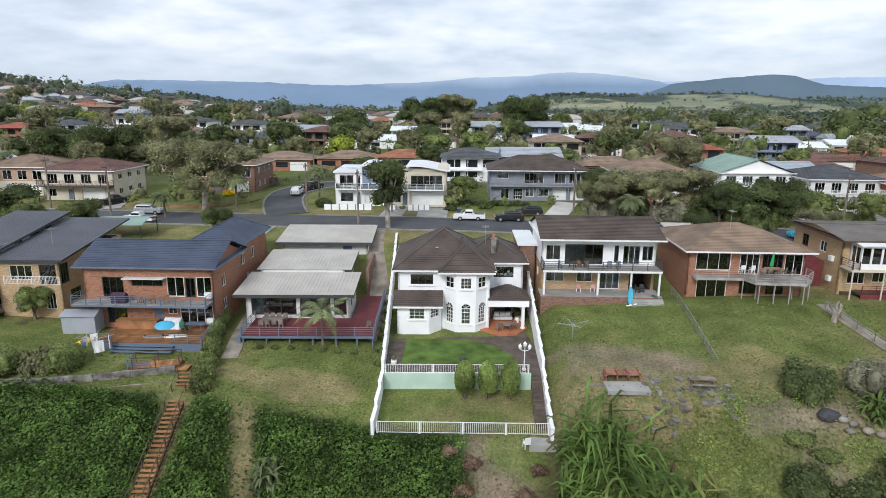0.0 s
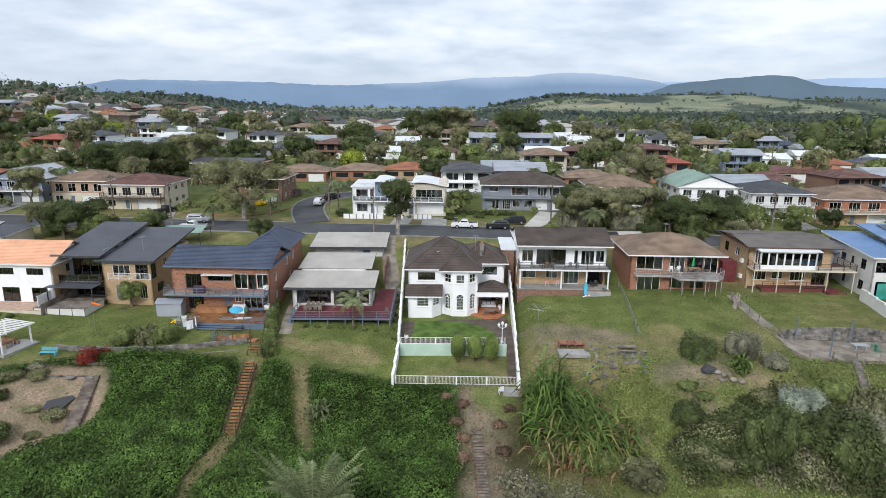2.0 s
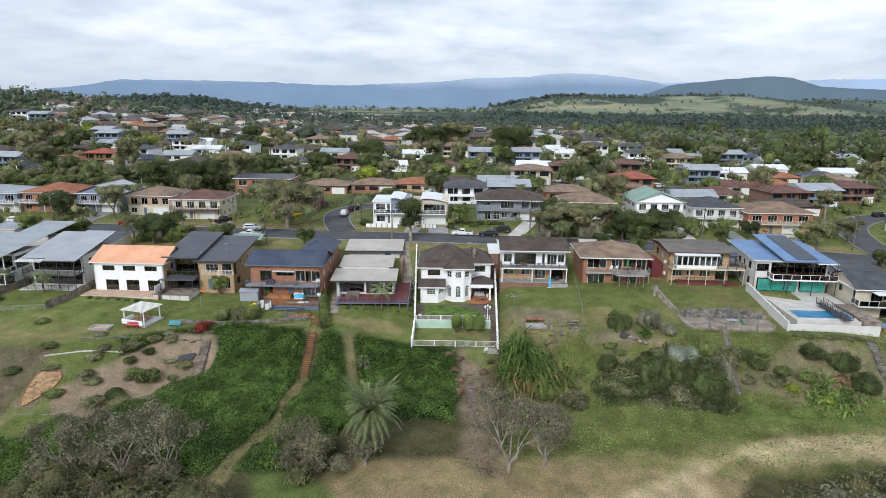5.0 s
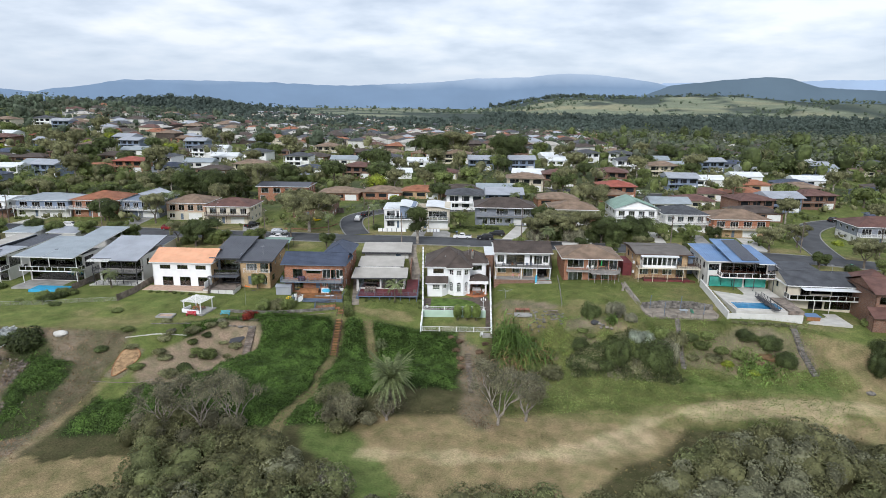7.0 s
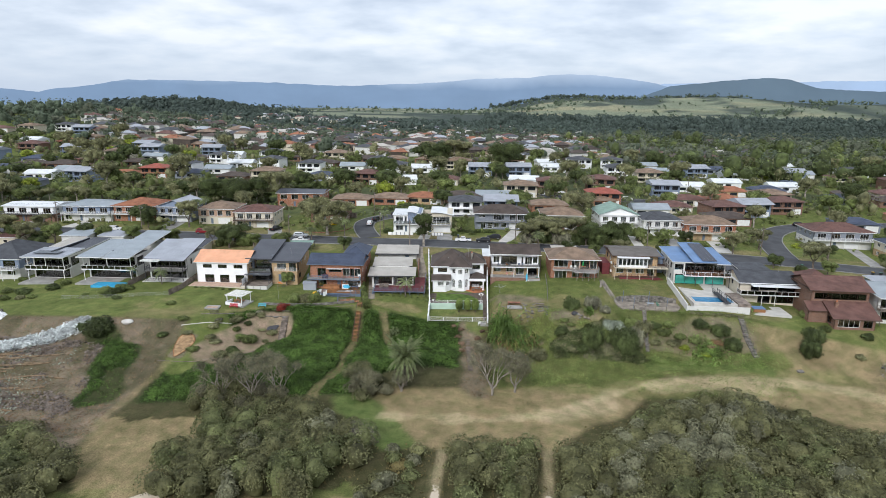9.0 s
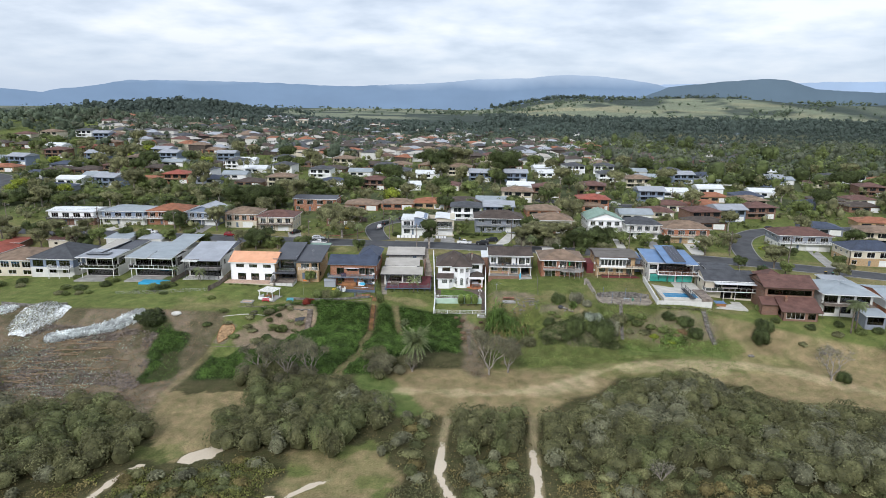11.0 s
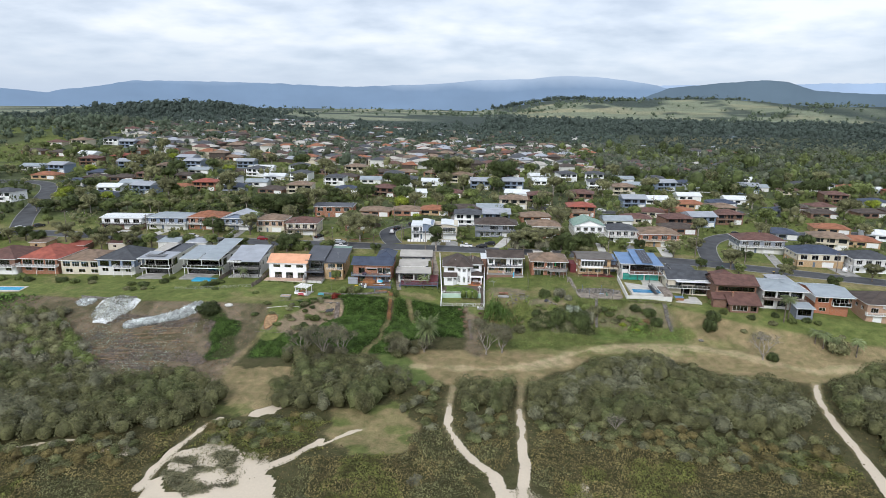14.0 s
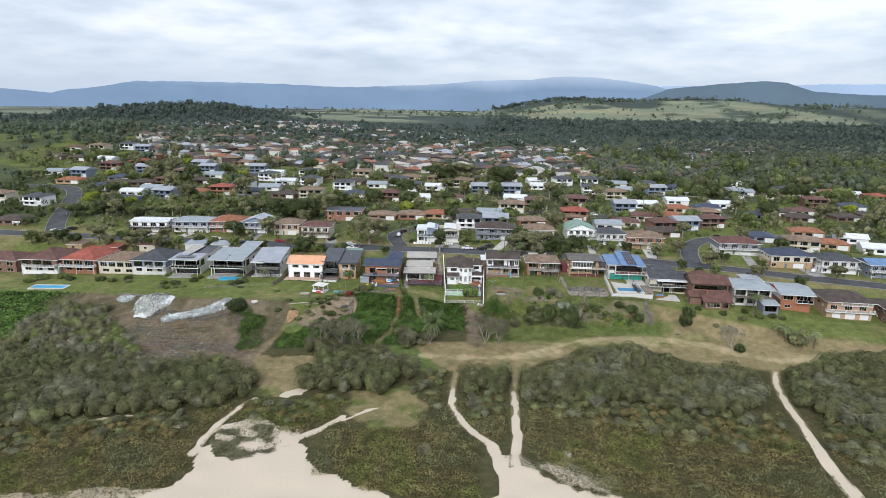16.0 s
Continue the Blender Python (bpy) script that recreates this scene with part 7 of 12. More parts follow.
def limbs(bm, r, p, d, length, rad, depth, tips, spread=0.6, twist=0.25):
    """Tapered limbs that fork."""
    q = p + d * length
    mid_ = (p + q) / 2 + Vector((r.uniform(-1, 1), r.uniform(-1, 1), 0)) * length * twist * 0.4
    tube(bm, p, mid_, rad, rad * 0.85, 6, False)
    tube(bm, mid_, q, rad * 0.85, rad * 0.66, 6, False)
    if depth == 0:
        tips.append(q)
        return
    for _ in range(r.choice((2, 3))):
        e = (d + Vector((r.uniform(-1, 1), r.uniform(-1, 1), r.uniform(-0.15, 0.6))) * spread).normalized()
        limbs(bm, r, q, e, length * r.uniform(0.6, 0.85), rad * 0.6, depth - 1, tips, spread, twist)


def tree_parts(seed, h, spread, n, size, material, bark="bark", depth=2, lobe=None, trunk=0.35, shell_=0.6, flat=1.0, core=0.72):
    """Trunk and crown meshes of one tree."""
    r = random.Random(seed)
    bm, tips = bmesh.new(), []
    base = Vector((0, 0, -0.6))
    fork = h * 0.3
    tube(bm, base, (0.08 * h * r.uniform(-1, 1) * 0.3, 0, fork), trunk * 1.25, trunk * 0.8, 8, False)
    for k in range(r.choice((3, 4))):
        a = k * 2.1 + r.uniform(-0.5, 0.5)
        limbs(bm, r, Vector((0, 0, fork - 0.2)), Vector((math.cos(a) * spread / h, math.sin(a) * spread / h, 0.75)).normalized(), h * 0.3, trunk * 0.55, depth, tips, 0.55)
    me = bpy.data.meshes.new("trunk")
    bm.to_mesh(me)
    bm.free()
    me.materials.append(M[bark])
    lobe = lobe or spread * 0.42
    lobes = [(t.x, t.y, min(t.z, h - lobe * 0.6), lobe * r.uniform(0.7, 1.2), lobe * r.uniform(0.7, 1.2), lobe * r.uniform(0.6, 0.9)) for t in tips]
    # keep the crown inside its spread
    lobes = [(x * min(1, spread / (math.hypot(x, y) + lobe * 0.6 + 0.01)), y * min(1, spread / (math.hypot(x, y) + lobe * 0.6 + 0.01)), z, a, b, c) for x, y, z, a, b, c in lobes]
    for k in range(7):
        a, q = k * 0.9 + r.uniform(-0.3, 0.3), spread * r.uniform(0.45, 0.68)
        lobes.append((q * math.cos(a), q * math.sin(a), h * r.uniform(0.42, 0.72), lobe * r.uniform(0.8, 1.15), lobe * r.uniform(0.8, 1.15), lobe * r.uniform(0.65, 0.95)))
    lobes.append((0, 0, h * 0.7, spread * 0.55, spread * 0.55, h * 0.27))
    cr = leaves("crown", lobes, n, size, seed, shell_=shell_, flat=flat, core=core)
    cr.materials.append(M[material])
    return me, cr


def plant(name, label, category, meshes, x, y, s=1.0, rot=0.0, z=None, sz=None, group=""):
    T = thing(name, label, category, pose(x, y, gz(x, y) if z is None else z, 0, 0, rot), group)
    T.scale = (s, s, sz or s)
    for nm, me in meshes:
        part_of(nm, me, None, T)
    return T


def dome_mesh(seed, n, size, material, lumps=5, h=0.75):
    """A rounded shrub, one metre in radius, of several lumps, with leaves to the ground."""
    r = random.Random(seed)
    lobes = [(0, 0, h * 0.35, 0.72, 0.72, h * 0.62)]
    for k in range(lumps):
        a = k * math.tau / lumps + r.uniform(-0.4, 0.4)
        q = r.uniform(0.35, 0.6)
        lobes.append((q * math.cos(a), q * math.sin(a), h * r.uniform(0.15, 0.55), r.uniform(0.3, 0.5), r.uniform(0.3, 0.5), h * r.uniform(0.3, 0.5)))
    me = leaves("foliage", lobes, n, size, seed, 0.4, 0.66, core=0.72)
    me.materials.append(M[material])
    return me


def shrub(label, me, x, y, s, sz=None, name="shrub", z=None, group=""):
    ob = new(name, me)
    ob.matrix_world = pose(x, y, (gz(x, y) if z is None else z) - 0.05, 0, 0, (x * 37 + y * 91) % 360) @ Matrix.Diagonal((s, s, sz or s, 1))
    return tagged(ob, label, "shrub", group)


TREES = {
    "fig": [("trunk", 0), tree_parts(11, 9, 5.5, 14000, 0.165, "leaf_dark")],
    "fig2": [("trunk", 0), tree_parts(12, 8, 4.5, 10000, 0.16, "leaf_dark")],
    "gum": [("trunk", 0), tree_parts(13, 11, 5.0, 10000, 0.165, "leaf_olive", "bark_pale", 2, 1.7)],
    "gum2": [("trunk", 0), tree_parts(14, 9, 5.0, 10000, 0.165, "leaf_olive", "bark", 3, 1.3)],
    "banyan": [("trunk", 0), tree_parts(21, 11.5, 8.0, 24000, 0.165, "leaf_olive", "bark_pale", 3, 1.9, 0.4)],
    "green": [("trunk", 0), tree_parts(15, 7, 3.6, 5600, 0.15, "leaf_mid")],
    "slim": [("trunk", 0), tree_parts(16, 8, 2.3, 6500, 0.14, "leaf_dark", "bark_pale", 2, 1.4)],
    "mid_a": [("trunk", 0), tree_parts(17, 10, 5.0, 2300, 0.33, "leaf_dark", "bark", 1, 2.4)],
    "mid_b": [("trunk", 0), tree_parts(18, 12, 4.6, 2000, 0.33, "leaf_olive", "bark_pale", 1, 2.2)],
    "mid_c": [("trunk", 0), tree_parts(19, 7, 3.8, 1700, 0.29, "leaf_mid", "bark", 1, 2.0)],
    "mid_d": [("trunk", 0), tree_parts(20, 6, 3.2, 1500, 0.26, "leaf_lime", "bark", 1, 1.8)],
}


def tree(kind, label, x, y, s=1.0, sz=None, rot=None, group="", z=None):
    t, c = TREES[kind][1]
    return plant("tree", label, "tree", (("trunk", t), ("crown", c)), x, y, s, (x * 53 + y * 17) % 360 if rot is None else rot, z, sz, group)


# ---- trees by name ----
tree("banyan", "broad olive-green street tree with a spreading crown", -51.0, 103.0, 1.18, 1.05)
tree("slim", "slender street tree with a pale trunk and dense crown", -16.2, 91.5, 1.15, 1.3)
tree("gum2", "sprawling olive-green tree on the grass verge", 23.0, 104.0, 1.25, 0.85)
tree("gum", "large olive tree with thin crown on the verge", 31.0, 103.5, 1.0, 0.78)
tree("fig2", "dense dark green tree on the verge", 39.5, 101.5, 1.2, 0.85)
tree("fig2", "dense dark green tree on the verge", 46.0, 103.5, 0.95, 0.9)
tree("gum2", "small round olive-green street tree", 82.0, 98.5, 0.72, 0.75)
tree("gum2", "small round olive-green street tree", 100.5, 85.8, 0.85, 0.8)
tree("fig2", "leafy green shrubby tree beside the street", -77.0, 87.5, 1.1, 0.75)
tree("green", "green tree beside a carport", -59.5, 82.0, 0.85, 0.8)
tree("fig", "big dark green tree behind the houses", -99, 148, 1.5, 1.25)
tree("fig2", "big dark green tree behind the houses", -112, 152, 1.6, 1.3)
tree("gum", "big olive tree behind the houses", -88, 158, 1.5, 1.2)
tree("gum2", "conifer-like grey-green street tree", -103, 108.5, 0.8, 1.0)
tree("fig2", "round dark green street tree", -117, 106, 0.6, 0.8)
tree("green", "small bright green tree in a back garden", -50.8, 60.5, 0.5, 0.52)
tree("green", "small lime-green garden tree", -5.5, 113.5, 0.72, 0.72)
tree("fig2", "dark green tree between houses", 20.5, 118.0, 0.8, 0.8)
tree("gum", "dark tree behind the houses", 39, 134, 1.1, 1.05)
tree("fig", "tall dark trees behind the roofs", 12, 262, 1.9, 1.8)
for x, y, k, s in ((-156, 80.5, "gum2", 0.75), (-150, 84.5, "fig2", 0.7), (-143.5, 81.5, "gum2", 0.8), (-137, 78, "fig2", 0.6), (-120.5, 86, "green", 0.7), (-96.3, 84, "green", 0.75), (-77, 83, "fig2", 0.75), (-105, 91, "green", 0.6), (-168, 82, "gum", 0.6), (-186, 84, "fig2", 0.7), (-200, 84, "gum2", 0.7), (63, 106.5, "green", 0.7), (70, 107.5, "fig2", 0.55), (93, 106, "gum2", 0.7), (111, 99, "fig2", 0.55), (125, 92.5, "green", 0.6), (140, 106, "gum", 0.7), (159, 103, "fig2", 0.7), (66, 86, "green", 0.6), (150, 80, "gum2", 0.7), (36, 84.5, "green", 0.55), (-162, 86, "fig2", 0.85), (-154, 84.5, "gum2", 0.9), (-147.5, 93, "gum", 0.6), (-136, 84, "green", 0.85), (-128, 88.5, "fig2", 0.6), (-110, 85.5, "green", 0.8), (-101, 82, "fig2", 0.55), (-84, 86.5, "gum2", 0.6), (-69.5, 84.5, "green", 0.6), (-40.5, 84.5, "fig2", 0.5), (12, 87.5, "green", 0.5), (29, 87, "fig2", 0.5), (44.5, 86.5, "gum2", 0.55), (57, 86.5, "green", 0.6), (88, 83, "fig2", 0.5), (101, 78.5, "green", 0.6), (116, 74.5, "gum2", 0.65), (131, 70, "fig2", 0.55), (-176, 86.5, "gum2", 0.9), (-194, 86, "fig2", 0.8), (-208, 84, "green", 0.9), (17, 99, "gum2", 0.75), (26, 100, "gum2", 0.85), (36, 99.5, "fig2", 0.8), (47, 101, "fig2", 0.75)):
    tree(k, "leafy tree beside the street", x, y, s, s, None, "street trees")
tree("fig2", "tall dark tree behind the roofs", -30, 266, 2.0, 1.9)
tree("gum", "tall olive tree behind the roofs", -18, 275, 1.8, 1.5)

# ---- shrubs of the gardens ----
DOMES = {
    "dark": [dome_mesh(31, 1395, 0.0661, "leaf_dark"), dome_mesh(32, 1395, 0.0661, "leaf_dark", 6, 0.85)],
    "mid": [dome_mesh(33, 1209, 0.0661, "leaf_mid"), dome_mesh(34, 1209, 0.07, "leaf_mid", 6, 0.8)],
    "olive": [dome_mesh(35, 1116, 0.07, "leaf_olive"), dome_mesh(36, 1116, 0.07, "leaf_olive", 7, 0.7)],
    "grey": [dome_mesh(37, 930, 0.0661, "leaf_grey"), dome_mesh(38, 930, 0.0661, "leaf_grey", 7, 0.7)],
    "red": [dome_mesh(39, 837, 0.07, "leaf_red", 4, 1.1)],
    "silver": [dome_mesh(40, 930, 0.07, "leaf_silver", 6, 0.8)],
    "lime": [dome_mesh(41, 837, 0.07, "leaf_lime", 6, 0.8)],
    "heath": [dome_mesh(42, 744, 0.0778, "leaf_heath", 7, 0.5), dome_mesh(43, 744, 0.0778, "leaf_heath", 8, 0.45)],
    "brown": [dome_mesh(44, 651, 0.07, "leaf_brown", 6, 0.55)],
    "russet": [dome_mesh(46, 800, 0.0648, "leaf_russet", 6, 0.7)],
    "yellow": [dome_mesh(45, 651, 0.0544, "flower_yellow", 5, 0.8)],
}
for k in ("dark", "mid", "silver", "grey"):
    DOMES[k + "_tall"] = [dome_mesh(50 + len(k), 3600, 0.047, "leaf_" + k, 9, 1.5), dome_mesh(60 + len(k), 3600, 0.047, "leaf_" + k, 12, 1.7)]
GARDEN = [
    # kind, x, y, radius, height factor, label
    ("dark", 25.7, 48.2, 2.4, 3.9, "rounded flowering dark green shrub on the lawn"),
    ("grey", 31.0, 48.2, 2.4, 3.4, "rounded grey-green shrub below the lawn"),
    ("mid", 13.5, 36.5, 3.0, 2.6, "tangled green bushes on the slope"),
    ("olive", 17.0, 34.0, 2.8, 2.0, "tangled olive bushes on the slope"),
    ("mid", 47.0, 42.5, 2.1, 1.9, "green shrub on a planted bank"),
    ("olive", 48.5, 39.8, 1.9, 1.6, "olive shrub on a planted bank"),
    ("dark", 55.5, 43.6, 2.3, 2.4, "dark green shrub below a wall"),
    ("dark", 59.8, 42.3, 2.6, 2.8, "dark green shrub on a planted bank"),
    ("mid", 62.5, 40.4, 1.8, 1.6, "green shrub beside stone steps"),
    ("mid", 8.0, 36.5, 2.2, 2.4, "tangled green bushes on the slope"),
    ("dark", 79.5, 39.6, 3.0, 3.6, "dense dark green bush on dry grass"),
    ("mid", 50.5, 41.5, 1.8, 1.7, "green shrub on a planted bank"),
    ("mid", 53.5, 40.0, 2.0, 1.7, "green shrub on a planted bank"),
    ("lime", 55.0, 36.5, 1.5, 1.4, "yellow-green shrub on a planted bank"),
    ("brown", 58.5, 40.0, 2.0, 1.4, "brown dry shrub on a planted bank"),
    ("dark", 61.5, 38.5, 2.6, 2.8, "dark green shrub on a planted bank"),
    ("mid", 58.0, 43.5, 1.6, 1.2, "low hedge below the pool wall"),
    ("dark", 77.6, 36.5, 2.8, 4.0, "dense dark green bush on dry grass"),
    ("olive", 112.0, 27.0, 4.0, 3.0, "wide rounded olive shrub on dry grass"),
    ("dark", -84.0, 26.5, 4.6, 1.8, "dark creeping scrub on the bank"),
    ("dark", -89.4, 43.4, 1.6, 1.4, "round clipped shrub on the lawn"),
    ("mid", -74.0, 41.4, 1.5, 1.5, "round green shrub by a fence"),
    ("mid", -95.0, 47.0, 2.4, 2.4, "leafy green bushes beside a pool"),
    ("mid", -92.5, 50.0, 2.0, 2.2, "leafy green bushes beside a pool"),
    ("mid", -39.8, 50.2, 2.1, 3.6, "green garden shrub by a retaining wall"),
    ("olive", -42.4, 49.8, 2.0, 2.9, "russet garden shrub by a retaining wall"),
    ("mid", -44.8, 48.8, 2.1, 3.4, "green garden shrub by a retaining wall"),
    ("yellow", -41.5, 55.6, 0.9, 1.0, "bright yellow flowering shrub"),
    ("red", -46.6, 44.4, 1.8, 2.0, "dark red-leaved shrub by a retaining wall"),
    ("red", -45.6, 46.6, 1.1, 1.2, "dark red-leaved shrub by a retaining wall"),
    ("olive", -49.5, 38.0, 1.2, 1.1, "garden shrub in a gravel bed"),
    ("mid", -53.0, 33.5, 1.6, 1.4, "garden shrub in a gravel bed"),
    ("olive", -57.0, 29.0, 1.8, 1.3, "garden shrub in a gravel bed"),
    ("mid", -60.5, 25.0, 1.7, 1.2, "garden shrub in a gravel bed"),
    ("olive", -64.0, 29.5, 1.5, 1.2, "garden shrub in a gravel bed"),
    ("grey", -59.0, 35.5, 1.3, 1.2, "grey garden shrub in a gravel bed"),
    ("mid", -55.5, 39.0, 1.4, 1.3, "garden shrub above a gravel bed"),
    ("olive", -61.5, 38.5, 1.3, 1.1, "garden shrub above a gravel bed"),
    ("grey", -51.5, 42.0, 1.4, 1.2, "garden shrub above a gravel bed"),
    ("mid", -66.5, 33.0, 1.6, 1.3, "garden shrub above a gravel bed"),
    ("dark", -69.0, 28.0, 1.8, 1.3, "garden shrub in a gravel bed"),
    ("olive", -53.0, 26.5, 1.5, 1.0, "low garden shrub in a gravel bed"),
    ("mid", -100.0, 46.0, 1.3, 1.1, "low clipped green shrub"),
    ("dark", -112.0, 50.0, 2.2, 1.8, "dark green bushes in a garden"),
    ("dark", -118.0, 47.0, 2.6, 1.6, "dark green bushes in a garden"),
    ("mid", -123.0, 47.5, 2.2, 1.4, "low dark green garden bushes"),
    ("dark", -152.0, 50.0, 2.6, 2.2, "dark green bushes in a garden"),
    ("mid", -170.0, 52.0, 2.6, 2.2, "leafy green bushes in a garden"),
    ("mid", -177.0, 50.0, 3.0, 2.4, "leafy green bushes in a garden"),
    ("mid", -1.5, 110.0, 1.6, 1.6, "clipped green hedge by the street"),
    ("dark", -7.5, 107.5, 1.6, 1.8, "dark shrub beside a driveway"),
    ("dark", -31.0, 108.5, 2.0, 2.2, "dark shrub at the street corner"),
    ("yellow", -53.0, 118.0, 2.0, 1.8, "yellow flowering shrub at the corner"),
    ("mid", 63.0, 108.0, 2.2, 1.6, "rounded green shrub by a driveway"),
    ("dark", 75.0, 106.0, 2.0, 1.8, "dark green shrub by a driveway"),
    ("lime", 107.5, 112.0, 2.0, 2.0, "yellow-green shrub at a street corner"),
    ("mid", 95.0, 57.0, 1.6, 2.2, "palm-like green shrub by a terrace"),
    ("mid", 82.5, 50.5, 1.8, 2.4, "green bush beside a terrace"),
    ("olive", -58.6, 30.1, 1.5, 1.9, "garden shrub in a gravel bed"),
    ("olive", -54.2, 25, 2, 1.9, "garden shrub in a gravel bed"),
    ("dark", -52.6, 27.6, 1.9, 1.9, "garden shrub in a gravel bed"),
    ("olive", -51.1, 26, 1.8, 1.9, "garden shrub in a gravel bed"),
    ("mid", -54.4, 34.8, 1.3, 1.9, "garden shrub in a gravel bed"),
    ("mid", -50.7, 33.4, 2.3, 1.9, "garden shrub in a gravel bed"),
    ("olive", -47.1, 38.1, 1.7, 1.9, "garden shrub in a gravel bed"),
    ("dark", -52.7, 37.5, 1.2, 1.9, "garden shrub in a gravel bed"),
    ("olive", -55.3, 37, 2, 1.9, "garden shrub in a gravel bed"),
    ("olive", -52.8, 40, 1.4, 1.9, "garden shrub in a gravel bed"),
    ("olive", -50.7, 41, 1.4, 1.9, "garden shrub in a gravel bed"),
    ("olive", -59.4, 33.2, 1.4, 1.9, "garden shrub in a gravel bed"),
    ("olive", -58.9, 34.9, 1.1, 1.9, "garden shrub in a gravel bed"),
    ("olive", -53, 31.8, 0.8, 1.9, "garden shrub in a gravel bed"),
    ("olive", -47.8, 35.3, 1, 1.9, "garden shrub in a gravel bed"),
    ("russet", -3.2, 44.6, 1, 1.7, "russet dead brush beside sleeper steps"),
    ("russet", -1.2, 43.8, 1.1, 1.7, "russet dead brush beside sleeper steps"),
    ("russet", -1.8, 42, 1.2, 1.7, "russet dead brush beside sleeper steps"),
    ("russet", -0.8, 40.2, 1.1, 1.7, "russet dead brush beside sleeper steps"),
    ("russet", 4.2, 43.6, 1, 1.7, "russet dead brush beside sleeper steps"),
    ("russet", 3, 41.8, 1.1, 1.7, "russet dead brush beside sleeper steps"),
    ("russet", 5.6, 45.6, 1, 1.7, "russet dead brush beside sleeper steps"),
    ("russet", 3.6, 38.5, 1.2, 1.7, "russet dead brush beside sleeper steps"),
    ("russet", -0.6, 37, 1.2, 1.7, "russet dead brush beside sleeper steps"),
    ("mid", -126.6, 57.5, 1.6, 2.0, "leafy garden bush between lawns"),
    ("mid", -111.5, 54.5, 1.8, 2.0, "leafy garden bush between lawns"),
    ("olive", -121.5, 42, 1.6, 2.0, "leafy garden bush between lawns"),
    ("mid", -118.8, 41.6, 1.5, 2.0, "leafy garden bush between lawns"),
    ("olive", -115.4, 42.4, 1.5, 2.0, "leafy garden bush between lawns"),
    ("mid", -112.6, 43.2, 1.3, 2.0, "leafy garden bush between lawns"),
    ("dark", -93.2, 46.2, 1.9, 2.0, "leafy garden bush between lawns"),
    ("dark", -91.6, 48.4, 1.8, 2.0, "leafy garden bush between lawns"),
    ("mid", -90.3, 50.4, 1.7, 2.0, "leafy garden bush between lawns"),
    ("dark", -141, 52, 2.2, 2.0, "leafy garden bush between lawns"),
    ("olive", -139, 48.5, 1.8, 2.0, "leafy garden bush between lawns"),
    ("mid", -146, 49, 2.2, 2.0, "leafy garden bush between lawns"),
    ("dark", -165, 50, 2.4, 2.0, "leafy garden bush between lawns"),
    ("mid", -180, 46, 2.6, 2.0, "leafy garden bush between lawns"),
    ("mid", 84, 44, 1.8, 2.0, "leafy bush below the houses"),
    ("dark", 92, 41.5, 1.7, 2.0, "leafy bush below the houses"),
    ("olive", 97.5, 38.5, 1.8, 2.0, "leafy bush below the houses"),
    ("dark", 100, 43, 1.8, 2.0, "leafy bush below the houses"),
    ("mid", 112, 40, 1.6, 2.0, "leafy bush below the houses"),
    ("olive", 116, 33, 1.2, 2.0, "leafy bush below the houses"),
    ("olive", 88, 36, 1.4, 2.0, "leafy bush below the houses"),
    ("mid", 70, 52, 1.2, 2.0, "leafy bush below the houses"),
    ("mid", 104.0, 40.0, 2.0, 2.0, "green shrubs in a dry garden"),
    ("dark", 109.0, 41.0, 2.0, 1.8, "green shrubs in a dry garden"),
    ("dark", 22.9, 40.6, 2.1, 3.2, "mounded green shrub on the slope"),
    ("olive", 24.6, 35.4, 2.6, 1.8, "low dark olive shrub on the slope"),
    ("dark", 22.0, 35.4, 2.2, 1.6, "low dark green shrub on the slope"),
    ("dark", 27.2, 35.2, 2.4, 1.9, "low dark green shrub on the slope"),
    ("dark", 29.9, 36.6, 3.0, 5.6, "tall dark green shrub on the slope"),
    ("mid", 31.8, 38.6, 2.2, 4.0, "tall green shrub on the slope"),
    ("dark", 37.0, 36.2, 3.7, 5.0, "tall dark green shrub on the slope"),
    ("grey", 39.4, 38.4, 2.6, 4.8, "tall grey-green shrub on the slope"),
    ("dark", 34.6, 37.6, 2.6, 3.6, "tall dark green shrub on the slope"),
    ("silver", 34.2, 41.6, 2.3, 3.6, "pale silver-leaved shrub on the slope"),
    ("silver", 36.4, 42.6, 1.9, 3.4, "pale silver-leaved shrub on the slope"),
    ("grey", 33.6, 46.0, 1.8, 2.4, "rounded grey-green shrub below the lawn"),
    ("olive", 31.4, 42.8, 1.7, 1.7, "wild olive shrub on the slope"),
    ("mid", 39.6, 44.2, 2.0, 3.0, "ferny green shrub below a terrace"),
    ("mid", 23.8, 44.2, 1.5, 1.4, "ferny green bush among rough grass"),
    ("mid", 25.3, 43.1, 1.3, 1.4, "ferny green bush among rough grass"),
    ("dark", 38.2, 40.4, 2.6, 3.2, "dense dark green shrub on the slope"),
    ("olive", 41.6, 42.6, 2.8, 3.2, "spreading olive shrub on the slope"),
    ("dark", 33.5, 40.8, 2.4, 3.0, "dense dark green shrub on the slope"),
    ("dark", 36.4, 37.4, 2.0, 2.4, "dense dark green shrub on the slope"),
    ("dark", 45.2, 44.2, 1.7, 2.4, "dark green shrub on a planted bank"),
    ("mid", 48.6, 44.6, 1.9, 1.8, "green shrub on a planted bank"),
    ("lime", 50.8, 38.6, 1.5, 1.8, "yellow-green shrub on a planted bank"),
    ("olive", 44.6, 39.6, 1.5, 1.7, "olive shrub on a planted bank"),
    ("russet", 56.5, 38.6, 1.3, 1.8, "russet dry shrub on a planted bank"),
]
